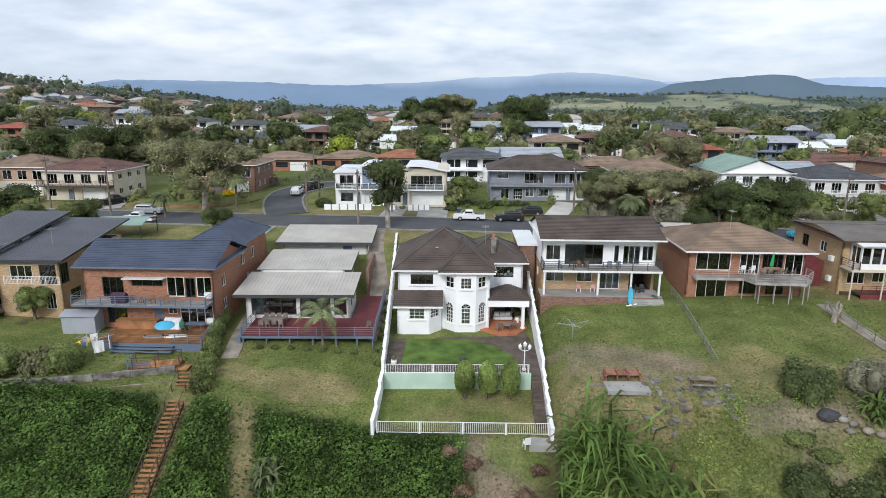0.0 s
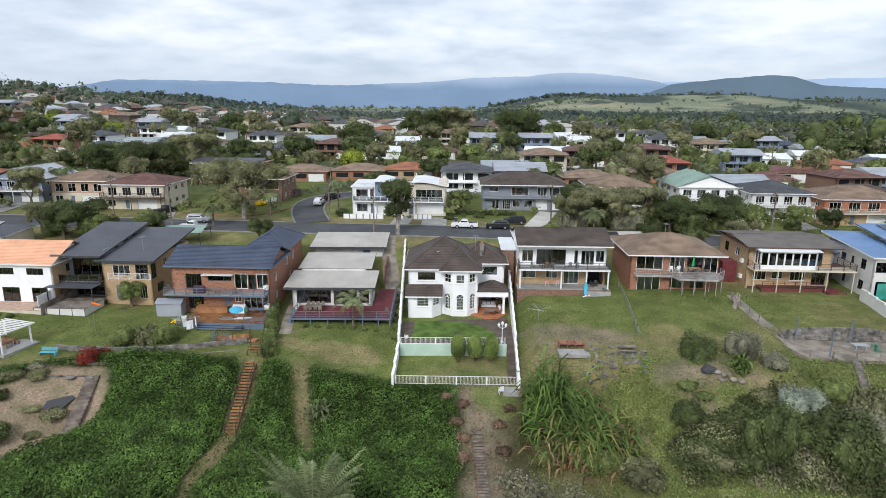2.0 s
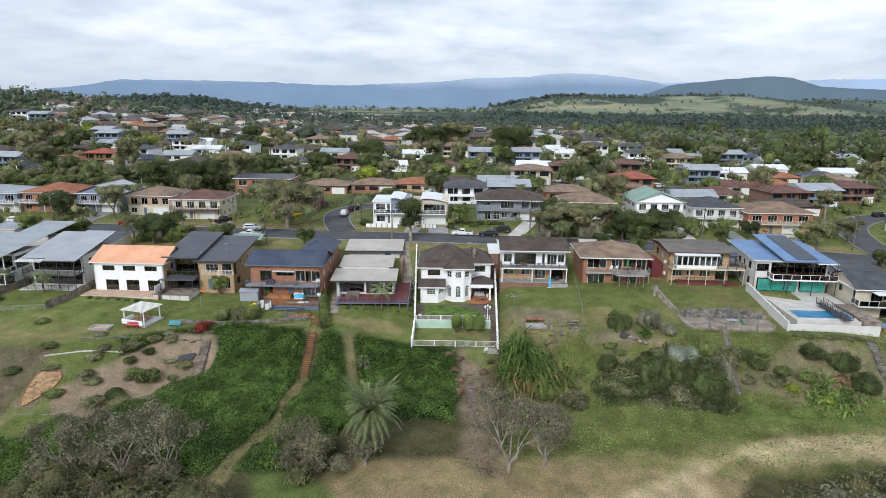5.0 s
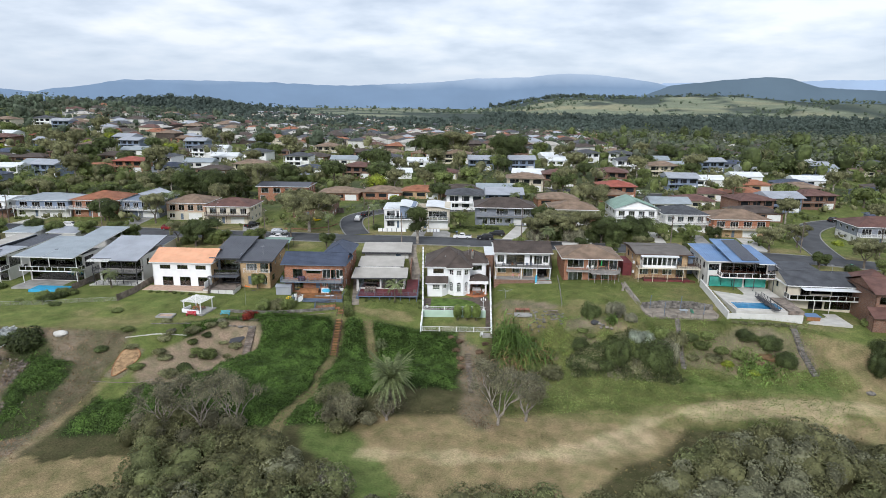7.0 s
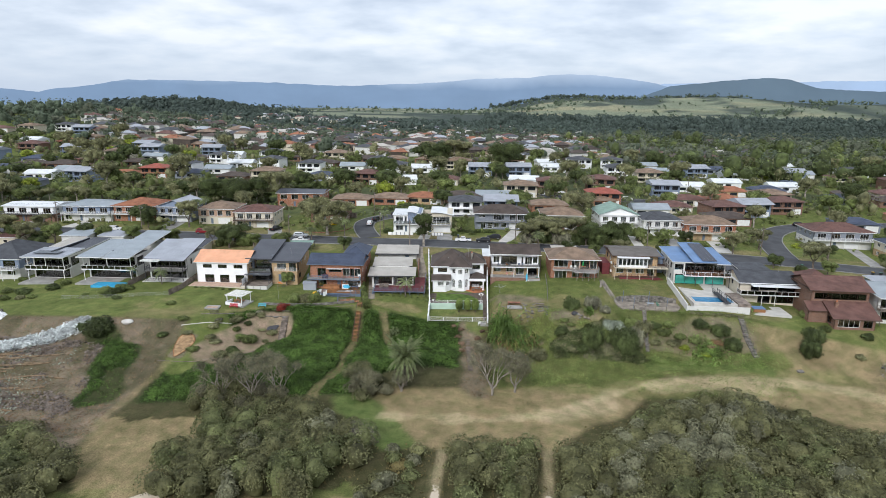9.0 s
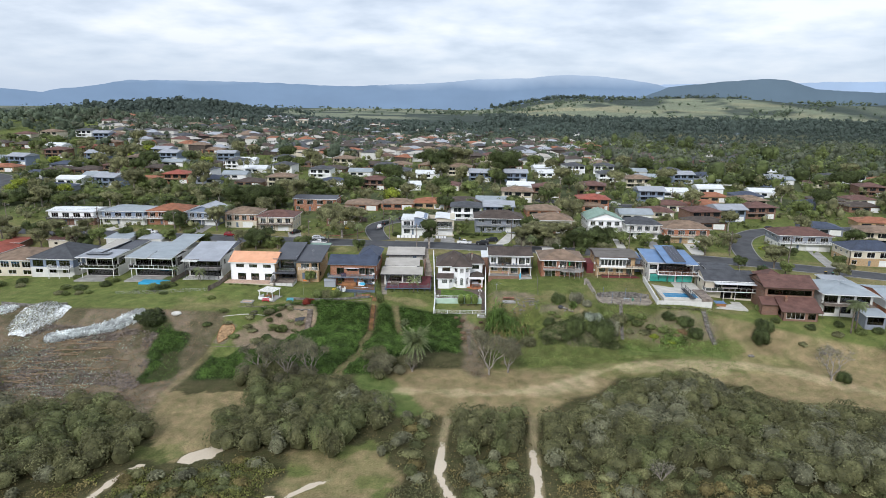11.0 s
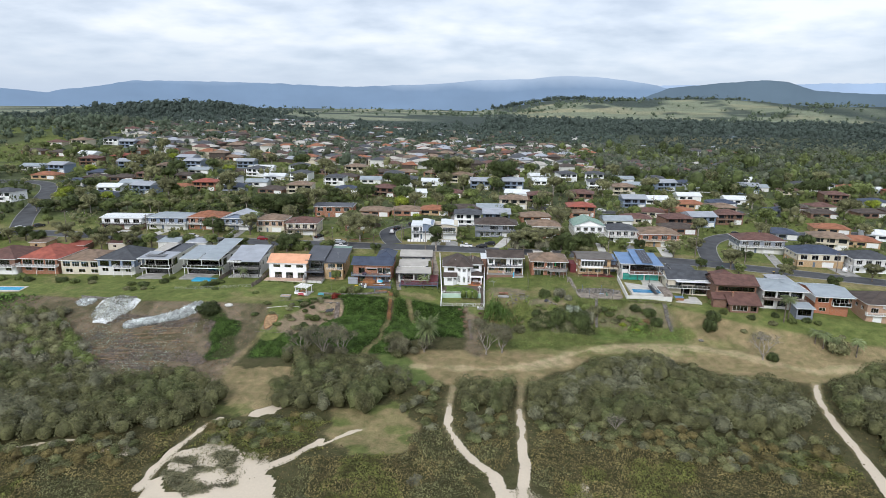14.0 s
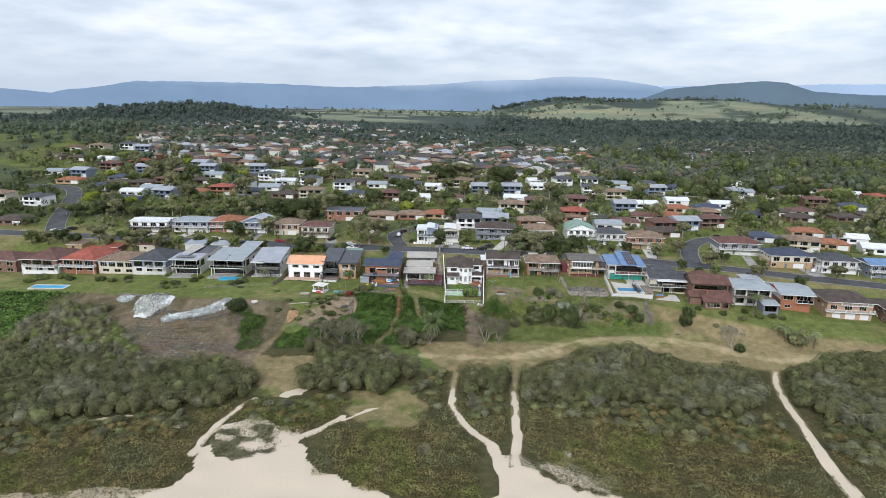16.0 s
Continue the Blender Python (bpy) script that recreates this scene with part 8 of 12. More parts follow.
for i, (k, x, y, s, f, label) in enumerate(GARDEN):
    if f >= 2.2 and k + "_tall" in DOMES:
        shrub(label, DOMES[k + "_tall"][i % 2], x, y, s, s * 0.24 * f)
    else:
        shrub(label, DOMES[k][i % len(DOMES[k])], x, y, s, s * 0.5 * f)
for k, x, y, s, f in (("mid", -73, 85.5, 3.4, 2.6), ("dark", -66.5, 86, 3.0, 2.4), ("mid", -80.5, 85, 2.6, 2.4), ("grey", 17.5, 101, 3.4, 3.6), ("dark", 23, 102.5, 3.6, 3.8), ("grey", 28.5, 100.5, 3.8, 3.6), ("dark", 34, 101, 3.4, 3.6), ("dark", 39.5, 100.5, 3.8, 3.6), ("mid", 46, 102, 3.2, 3.2), ("dark", -143, 86, 3.2, 2.6), ("mid", -122, 85.5, 2.6, 2.4), ("mid", 58.5, 84.5, 2.4, 2.4), ("dark", 95, 81, 2.2, 2.4), ("mid", -206, 88, 3.4, 2.6)):
    shrub("large leafy bush beside the street", DOMES[k + "_tall"][int(abs(x)) % 2], x, y, s, s * 0.24 * f, group="bushes beside the street")
# three clipped bushes before the mint wall
me = leaves("foliage", [(0, 0, 1.75, 0.92, 0.92, 1.72)], 3600, 0.085, 61, 0.1, 0.9, core=0.9)
me.materials.append(M["leaf_clipped"])
tr = bmesh.new()
for a in (0, 2.1, 4.2):
    tube(tr, (0.1 * math.cos(a), 0.1 * math.sin(a), -0.7), (0.25 * math.cos(a), 0.25 * math.sin(a), 0.5), 0.05, 0.04, 6)
tm = bpy.data.meshes.new("stem")
tr.to_mesh(tm)
tr.free()
tm.materials.append(M["bark"])
for x, y in ((-2.2, 51.2), (-0.1, 51.4), (1.9, 51.6)):
    plant("clipped_bush", "egg-shaped clipped bush before a mint wall", "bush", (("stem", tm), ("foliage", me)), x, y, 1.0, 40 * x, -1.05, 1.0, "clipped bushes by the wall")


# ---- ivy, heath and canes: past counting ----
def gridded(f, area, step=0.4):
    """f sampled once over an area, for quick looking up."""
    x0, x1, y0, y1 = area
    gx, gy = np.meshgrid(np.arange(x0 - 3, x1 + 3, step), np.arange(y0 - 3, y1 + 3, step))
    table = np.asarray(f(gx, gy), float) + 0 * gx

    def g(x, y):
        i = ((y - y0 + 3) / step + 0.5).astype(int).clip(0, table.shape[0] - 1)
        return table[i, ((x - x0 + 3) / step + 0.5).astype(int).clip(0, table.shape[1] - 1)]

    return g


def scatter(name, label, area, n, size, material, seed, weight, lift=(0.0, 0.35), steep=0.5, lumpy=0.12, waves=(3.2, 1.3), mound=0.0, reach=1.8):
    """Leaf sprays strewn over the land where weight(x, y) is high, in swells; mound: how high the mass stands inside its edge."""
    r = np.random.RandomState(seed)
    x0, x1, y0, y1 = area
    weight = gridded(weight, area)
    x, y = r.uniform(x0, x1, n * 12), r.uniform(y0, y1, n * 12)
    keep = r.uniform(0, 1, n * 12) < weight(x, y)
    x, y = x[keep][:n], y[keep][:n]
    m = len(x)

    def swell(x, y):
        h = lumpy * (0.6 * vnoise(x, y, waves[0], seed) + 0.4 * vnoise(x, y, waves[1], seed + 1))
        if mound:
            deep = sum(weight(x + reach * math.cos(a), y + reach * math.sin(a)) for a in np.arange(7) * math.tau / 7) / 7
            h = h + mound * smooth(0.35, 1.0, deep)
        return h

    h = swell(x, y)
    z = land(x, y) + r.uniform(*lift, m) + np.maximum(h, -0.1)
    nor = np.stack([r.normal(0, steep, m) - (swell(x + 0.3, y) - h) / 0.3, r.normal(-0.15, steep, m) - (swell(x, y + 0.3) - h) / 0.3, np.ones(m)], -1)
    nor /= np.linalg.norm(nor, axis=1)[:, None]
    t = np.cross(nor, r.normal(size=(m, 3)))
    t /= np.linalg.norm(t, axis=1)[:, None]
    b = np.cross(nor, t)
    s = size * r.uniform(0.6, 1.4, m)[:, None]
    pos = np.stack([x, y, z], -1)
    V = np.stack([pos - t * s, pos - b * s * 0.7 - nor * s * 0.25, pos + t * s, pos + b * s * 0.7 - nor * s * 0.25], 1).reshape(-1, 3)
    k = np.arange(m) * 4
    me = raw_mesh(name, V, np.concatenate([np.stack([k, k + 1, k + 2], 1), np.stack([k, k + 2, k + 3], 1)]))
    me.materials.append(M[material])
    return tagged(new(name, me), label, "plants", kind="stuff")


scatter("ivy", "dense dark green creeper over the slope", (-86, 2, 2, 50), 165000, 0.125, "leaf_ivy", 71, lambda x, y: cover(x, y)["ivy"] ** 2, (-0.15, 0.3), 0.5, 0.8, (4.2, 1.1), 1.0)
scatter("ivy", "dense dark green creeper over the far bank", (-230, -140, -14, 38), 30000, 0.4, "leaf_ivy", 72, lambda x, y: cover(x, y)["ivy"], (0.0, 0.5), 0.5, 0.9, (4.2, 1.6), 0.8)
scatter("weeds", "rough green weeds on the slope", (6, 70, 22, 50), 26000, 0.1, "leaf_flax", 73, lambda x, y: 0.15 + 0.85 * smooth(0.0, 0.5, vnoise(x, y, 4, 83) + 0.4 * vnoise(x, y, 1.5, 84)) * (y < lerp(x, Y_EDGE)) * (y > 33), (0.0, 0.4), 0.9)
scatter("heath", "sparse russet-green heath on the dunes", (-200, 165, -84, 22), 16000, 0.2, "leaf_heath", 74, lambda x, y: cover(x, y)["scrub"] * smooth(0.25, -0.15, vnoise(x, y, 26, 81)), (0.0, 0.7), 0.8)
scatter("dry_litter", "dry brown plants on the bank", (-164, 8, -6, 48), 34000, 0.11, "leaf_brown", 75, lambda x, y: cover(x, y)["earth"] * 0.7, (0.0, 0.3), 0.9)

# dune scrub: closed wind-cut canopies, past counting
def canopy(name, label, outlines, gap, radius, height, per, size, tones, seed, keep=1.6, mix=0.16, patch=12):
    """Domed bushes that close over an outline, leafed on the outside, one mesh a tone."""
    r = np.random.RandomState(seed)
    C = []
    for pts in outlines:
        xs, ys = [p[0] for p in pts], [p[1] for p in pts]
        X, Y = np.meshgrid(np.arange(min(xs), max(xs), gap), np.arange(min(ys), max(ys), gap))
        x, y = X.ravel() + r.uniform(-0.5, 0.5, X.size) * gap, Y.ravel() + r.uniform(-0.5, 0.5, X.size) * gap
        ok = inside(x + 2.0 * vnoise(x, y, 6, 90), y + 2.0 * vnoise(x, y, 6, 91), pts)
        for line, half in TRAILS:
            ok &= near_line(x, y, line) > half + keep
        C.append(np.stack([x[ok], y[ok]], -1))
    C = np.concatenate(C)
    m = len(C)
    rad = r.uniform(*radius, m)
    hgt = r.uniform(*height, m) * (1 + 0.35 * vnoise(C[:, 0], C[:, 1], 9, 92))
    z = land(C[:, 0], C[:, 1])
    pick = np.repeat(np.arange(m), per)
    d = r.normal(size=(len(pick), 3))
    d /= np.linalg.norm(d, axis=1)[:, None]
    d[:, 2] = np.where(d[:, 2] < -0.1, -d[:, 2], d[:, 2])
    R = np.stack([rad, rad, hgt * 0.62], -1)
    base = np.stack([C[:, 0], C[:, 1], z + hgt * 0.38], -1)
    pos = base[pick] + d * R[pick]
    knob = 0.6 * vnoise(pos[:, 0] + 0.7 * pos[:, 2], pos[:, 1] - 0.6 * pos[:, 2], 1.5, 93) + 0.4 * vnoise(pos[:, 0] - 0.5 * pos[:, 2], pos[:, 1] + 0.8 * pos[:, 2], 0.7, 94)
    pos = base[pick] + d * R[pick] * (0.93 + 0.2 * knob + r.uniform(-0.09, 0.07, len(pick)))[:, None]
    # leave out what lies deep in a neighbour
    out = np.ones(len(pick), bool)
    for j in range(m):
        near = (np.abs(pos[:, 0] - C[j, 0]) < rad[j]) & (np.abs(pos[:, 1] - C[j, 1]) < rad[j]) & (pick != j)
        k = np.nonzero(near)[0]
        out[k[(((pos[k] - base[j]) / R[j]) ** 2).sum(1) < 0.7]] = False
    pos, d, pick = pos[out], d[out], pick[out]
    n = len(pos)
    nor = d * 0.8 + r.normal(size=(n, 3)) * 0.45 + np.array([0, 0, 0.3])
    nor /= np.linalg.norm(nor, axis=1)[:, None]
    t = np.cross(nor, r.normal(size=(n, 3)))
    t /= np.linalg.norm(t, axis=1)[:, None]
    b = np.cross(nor, t)
    s = size * r.uniform(0.6, 1.4, (n, 1))
    Q = np.stack([pos - t * s, pos - b * s * 0.6 - nor * s * 0.2, pos + t * s, pos + b * s * 0.6 - nor * s * 0.2], 1)
    share = np.cumsum([w for _, w in tones])
    u = np.clip(0.5 + 0.42 * vnoise(C[:, 0], C[:, 1], patch, seed) + r.normal(0, mix, m), 0, 0.999) * share[-1]
    tone = np.searchsorted(share, u, side="right")
    for i, (mt, _) in enumerate(tones):
        q = tone[pick] == i
        V = Q[q].reshape(-1, 3)
        k = np.arange(q.sum()) * 4
        F = np.concatenate([np.stack([k, k + 1, k + 2], 1), np.stack([k, k + 2, k + 3], 1)])
        j = tone == i
        cv, cf = lumps_of(base[j], R[j] * 0.7, r)
        me = raw_mesh(name, np.concatenate([V, cv]), np.concatenate([F, cf + len(V)]))
        me.materials.append(M[mt])
        tagged(new(name, me), label, "scrub", kind="stuff")


TALL = [
    [(-175, -6), (-150, -8), (-122, -10), (-104, -13), (-89, -9), (-76, -5), (-62, -15), (-58, -27), (-68, -35), (-85, -40), (-108, -48), (-150, -52), (-175, -48)],
    [(-52, -8), (-44, -2), (-41, 6), (-26, 8), (-14, -2), (-13, -10), (-23, -20), (-38, -21), (-46, -19)],
    [(0.8, -3), (14.4, -1), (14.4, -18), (1, -19)],
    [(19, -3), (31, 4), (42, 14), (58, 19), (69, 10), (89, 4), (89, -9), (77, -22), (52, -18), (37, -20), (19, -19)],
    [(99, 6), (123, 20), (150, 18), (165, 10), (160, -30), (130, -40), (104, -26), (95, -14)],
]
LOW_GROVE = [
    [(-12, -8), (-4, -4), (-4, -24), (-8, -26), (-12, -18)],
    [(1, -18), (14, -17), (14, -30), (4, -30)],
    [(-56, -29), (-47, -26), (-33, -23), (-31, -32), (-36, -38), (-46, -36), (-56, -38)],
    [(20, -19), (37, -19), (52, -17), (78, -22), (86, -24), (84, -36), (66, -38), (44, -32), (20, -27)],
    [(96, -18), (110, -26), (130, -38), (128, -50), (104, -48), (94, -34)],
    [(-132, -50), (-108, -48), (-86, -41), (-70, -37), (-64, -44), (-84, -54), (-120, -62)],
]
HEATH = [
    [(-1, -23), (15, -21), (13, -43), (4, -43)],
    [(19, -24), (52, -22), (79, -24), (87, -20), (85, -58), (60, -66), (38, -57), (30, -52), (18, -47)],
    [(-160, -52), (-108, -49), (-85, -41), (-68, -36), (-59, -31), (-61, -48), (-59, -58), (-63, -68), (-81, -76), (-160, -80)],
    [(-34, -54), (-27, -39), (-10, -37), (-8, -28), (-2, -26), (8, -50), (8, -64), (-10, -65), (-20, -62)],
    [(94, -20), (128, -40), (150, -60), (140, -70), (92, -64)],
    [(-57, -29), (-31, -23), (-29, -36), (-36, -43), (-52, -38), (-57, -40)],
]
canopy("coastal_scrub", "dense rounded grey-green coastal scrub on the dune", TALL, 2.8, (1.7, 3.2), (3.0, 4.7), 460, 0.185, [("scrub_grey", 0.28), ("scrub_olive", 0.46), ("scrub_dark", 0.26)], 201)
canopy("low_scrub", "low dark rounded scrub on the dune", LOW_GROVE, 2.7, (0.9, 2.1), (0.8, 2.2), 240, 0.18, [("scrub_grey", 0.2), ("scrub_olive", 0.2), ("scrub_dark", 0.35), ("leaf_heath", 0.25)], 202, 0.8, 0.3)
def heath_at(lo, hi):
    """Where the low heath grows, in broad patches of one kind."""
    def f(x, y):
        ok = np.zeros(np.shape(x), bool)
        for pts in HEATH:
            ok |= inside(x + 2.5 * vnoise(x, y, 6, 90), y + 2.5 * vnoise(x, y, 6, 91), pts)
        for line, half in TRAILS:
            ok &= near_line(x, y, line) > half + 0.6
        v = vnoise(x, y, 17, 203) + 0.45 * vnoise(x, y, 5, 204)
        return ok * smooth(lo - 0.12, lo + 0.12, v) * smooth(hi + 0.12, hi - 0.12, v)

    return f


BOX = (-160, 140, -80, -19)
scatter("heath", "low russet heath on the dunes", BOX, 62000, 0.165, "leaf_heath", 211, heath_at(-0.35, 0.35), (-0.1, 0.35), 0.6, 0.8, (2.4, 0.8), 0.4, 1.2)
scatter("heath", "low green heath on the dunes", BOX, 46000, 0.165, "leaf_heath_green", 212, heath_at(0.2, 2.0), (-0.1, 0.35), 0.6, 0.9, (2.4, 0.9), 0.4, 1.2)
scatter("heath", "low grey-green heath on the dunes", BOX, 40000, 0.165, "scrub_olive", 213, heath_at(-2.0, -0.25), (-0.1, 0.35), 0.6, 0.9, (2.4, 0.9), 0.4, 1.2)
scatter("heath", "sparse heath on half-bare sand", (-60, -8, -64, -36), 9000, 0.13, "leaf_thicket", 216, lambda x, y: inside(x, y, ISLET) * smooth(0.2, -0.25, vnoise(x, y, 2.6, 27) + 0.5 * vnoise(x, y, 7, 28)) + 0.25 * (cover(x, y)["sand"] < 0.9) * (cover(x, y)["sand"] > 0.05), (0.0, 0.3), 0.8, 0.2)
scatter("heath", "sparse heath at the edge of the beach", (14, 90, -64, -46), 6000, 0.13, "leaf_thicket", 217, lambda x, y: (cover(x, y)["sand"] < 0.9) * (cover(x, y)["sand"] > 0.08) * 0.7, (0.0, 0.3), 0.8, 0.2)
scatter("rough_grass", "rough yellow-green grass on the slope", (6, 76, 20, 50), 30000, 0.11, "leaf_grass", 214, lambda x, y: cover(x, y)["grass"], (0.0, 0.16), 0.7)
scatter("lawn_tufts", "uneven mown grass of the back lawns", (-64, 72, 36, 68), 46000, 0.075, "leaf_lawn", 215, lambda x, y: cover(x, y)["lawn"] * (y < lerp(x, Y_FACE) - 0.5) * ((x < -10.6) | (x > 5.6)), (0.0, 0.06), 0.7, 0.0)
canopy("thicket", "brown and green thicket on the bank", [[(-152, 24), (-133, 25), (-119, 10), (-106, 1), (-96, -8), (-100, -18), (-128, -10), (-152, 0)]], 2.8, (1.4, 2.6), (2.0, 4.2), 300, 0.2, [("leaf_thicket", 0.55), ("leaf_grey", 0.15), ("leaf_olive", 0.2), ("leaf_mid", 0.1)], 204)
canopy("slope_thicket", "brown twiggy thicket in front of the ivy", [[(-53, 8), (-50, 14), (-43, 16), (-35, 16), (-32, 12), (-38, 6), (-46, 4)], [(-22.5, 13.5), (-21, 18), (-16, 19.5), (-13, 17), (-16, 13.5)], [(-22, -1), (-17, 0.5), (-12, -2), (-14, -5), (-20, -6)]], 2.6, (1.5, 2.6), (1.8, 4.2), 480, 0.15, [("leaf_thicket", 0.6), ("scrub_olive", 0.4)], 205)
rs = random.Random(5)
for _ in range(40):
    x, y = rs.uniform(-150, 150), rs.uniform(-66, 0)
    c = cover(x, y)
    if float(c["scrub"]) < 0.7 or min(float(near_line(np.array(x), np.array(y), p)) for p, _ in TRAILS) < 2.5:
        continue
    k = rs.choice(("heath", "olive", "mid", "grey"))
    s = rs.uniform(0.9, 1.9)
    shrub("low coastal heath bush on the dune", rs.choice(DOMES[k]), x, y, s, s * 0.8, "heath_bush", None, "dune scrub")


# ---- palms, bare trees and canes ----
def frond(bm, p, az, rise, length, width, droop, n=7, leaflets=10):
    """An arching palm frond with leaflets on both sides."""
    pts = []
    for i in range(n + 1):
        t = i / n
        out = length * t * (1 - 0.18 * t)
        pts.append(Vector((p[0] + out * math.cos(az), p[1] + out * math.sin(az), p[2] + rise * length * t - droop * length * t * t)))
    side = Vector((-math.sin(az), math.cos(az), 0))
    for i in range(n):
        a, b = pts[i], pts[i + 1]
        for k in range(max(1, leaflets // n + 1)):
            t = k / max(1, leaflets // n + 1)
            c = a.lerp(b, t)
            u = (i + t) / n
            w = width * math.sin(math.pi * min(1, 0.12 + 0.88 * u)) + 0.05
            d = (b - a).normalized()
            for s in (-1, 1):
                tip = c + side * s * w + d * w * 0.7 - Vector((0, 0, w * 0.35))
                bm.faces.new([bm.verts.new(v) for v in (c, c + d * 0.09 * length / 3, tip)])
        bm.faces.new([bm.verts.new(v) for v in (a - side * 0.03, b - side * 0.02, b + side * 0.02, a + side * 0.03)])


def palm(label, x, y, h, n, length, width, droop=0.75, rise=0.75, trunk=0.22, seed=1, z=None, skirt=0, high=1.25):
    r = random.Random(seed)
    T = thing("palm_tree", label, "palm tree", pose(x, y, gz(x, y) if z is None else z))
    bm = bmesh.new()
    for k in range(6):
        tube(bm, (0, 0, h * k / 6 - (0.6 if k == 0 else 0)), (0, 0, h * (k + 1) / 6), trunk * (1.1 - 0.03 * k), trunk * (1.0 - 0.03 * k), 9, False)
    part("trunk", bm, M["bark"], T)
    bm = bmesh.new()
    for k in range(n):
        frond(bm, (0, 0, h), k * 2.399 + r.uniform(-0.2, 0.2), rise * r.uniform(-0.1, high), length * r.uniform(0.8, 1.1), width, droop * r.uniform(0.7, 1.1), 7, 21)
    part("crown", bm, M["leaf_palm"], T)
    if skirt:
        bm = bmesh.new()
        for k in range(skirt):
            frond(bm, (0, 0, h - 0.2), k * 2.399, -0.25, length * 0.6, width * 0.5, 0.9, 5, 10)
        part("dead_fronds", bm, M["twig"], T, "grey dead fronds")
    return T


palm("big date palm with arching grey-green fronds", -11.6, 20.0, 6.3, 110, 5.0, 0.5, 0.8, 0.85, 0.5, 1, None, 26, 2.0)
palm("young palm growing through the deck edge", -17.0, 57.0, 4.4, 20, 3.4, 0.65, 0.7, 0.7, 0.12, 2)
palm("garden palm before a grey house", -84.0, 55.0, 3.6, 18, 2.8, 0.6, 0.75, 0.7, 0.14, 3)
palm("slim palm beside a terrace", -93.0, 56.5, 4.2, 10, 2.2, 0.5, 0.8, 0.5, 0.10, 4)
for i, (x, y, h) in enumerate(((-44.5, 101.5, 6.0), (-33.0, 112.5, 6.5), (-17.8, 104.5, 6.8), (-54, 95.0, 4.0), (12, 140, 6.5), (18, 143, 6.0), (20, 90.5, 5.5), (59.5, 152, 7), (52, 113, 4.5), (-103, 121, 7.5), (-107, 123, 7), (89, 60, 4), (101.5, 40, 8.5), (103.2, 41, 7.5), (108.5, 28.5, 4.5), (111, 27.5, 4.0), (107.0, 30.5, 4.2), (116.0, 24.5, 5.0))):
    palm("tall street palm with a shaggy crown" if y > 60 else "slim palm in a dry garden", x, y, h, 24, 2.9, 0.7, 0.85, 0.6, 0.18, 10 + i, None, 8)


def bare_tree(label, x, y, h, depth, seed, material="twig", haze=0, leaf="leaf_brown", spread=0.7):
    r = random.Random(seed)
    T = thing("bare_tree", label, "tree", pose(x, y, gz(x, y)))
    bm, tips = bmesh.new(), []
    tube(bm, (0, 0, -0.5), (0.1, 0, h * 0.16), 0.28, 0.22, 8, False)
    for k in range(5):
        a = k * 1.3 + r.uniform(-0.3, 0.3)
        limbs(bm, r, Vector((0, 0, h * 0.12)), Vector((math.cos(a) * 0.55, math.sin(a) * 0.55, 0.9)).normalized(), h * 0.32, 0.14, depth, tips, spread)
    part("trunk", bm, M["bark_pale"], T)
    bm = bmesh.new()
    for t in tips:
        for _ in range(7):
            e = t + Vector((r.uniform(-1, 1), r.uniform(-1, 1), r.uniform(-0.3, 0.9))) * h * 0.15
            tube(bm, t, e, 0.018, 0.008, 3, False)
    part("twig_crown", bm, M[material], T, "fine bare twigs")
    if haze:
        me = leaves("sparse_leaves", [(t.x, t.y, t.z, 1.3, 1.3, 1.1) for t in tips], haze, 0.13, seed, 0.2, 0.1)
        me.materials.append(M[leaf])
        part_of("sparse_leaves", me, None, T, "thin brownish leaves")
    return T


bare_tree("bare grey leafless tree on dry grass", 6.8, 17.6, 11.0, 3, 3, haze=6000, leaf="leaf_thicket")
bare_tree("bare grey leafless tree on dry grass", 11.5, 19.5, 8.0, 3, 4, haze=5200, leaf="leaf_thicket")
bare_tree("half-bare tree with pale limbs on dry grass", 88.8, 22.6, 8.2, 3, 5, "bark_pale", haze=700, leaf="leaf_olive")
shrub("dense dark foliage at the foot of a half-bare tree", DOMES["dark_tall"][0], 91.6, 22.4, 2.2, 1.9)
bare_tree("grey leafless thicket on the slope", -19.0, 16.5, 4.2, 3, 6, haze=4200, leaf="leaf_thicket")
bare_tree("grey leafless thicket beneath a palm", -12.0, 17.5, 3.6, 3, 16, haze=1500, leaf="leaf_thicket")
for x, y, h, k in ((-47.0, 10.5, 8.0, 7), (-41.5, 11.0, 9.4, 8), (-36.0, 12.5, 8.4, 13)):
    bare_tree("thin brown twiggy tree on the slope", x, y, h, 3, k, haze=4000, leaf="leaf_thicket")
bare_tree("grey leafless bush by the dune", -16.0, -3.0, 4.5, 3, 9, haze=600, leaf="leaf_grey")
bare_tree("grey leafless bush in the scrub", 38.0, -22.0, 3.5, 3, 10, haze=500, leaf="leaf_grey")
bare_tree("thin olive tree on the slope", -21.5, 19.0, 4.5, 3, 12, haze=3600, leaf="leaf_olive")


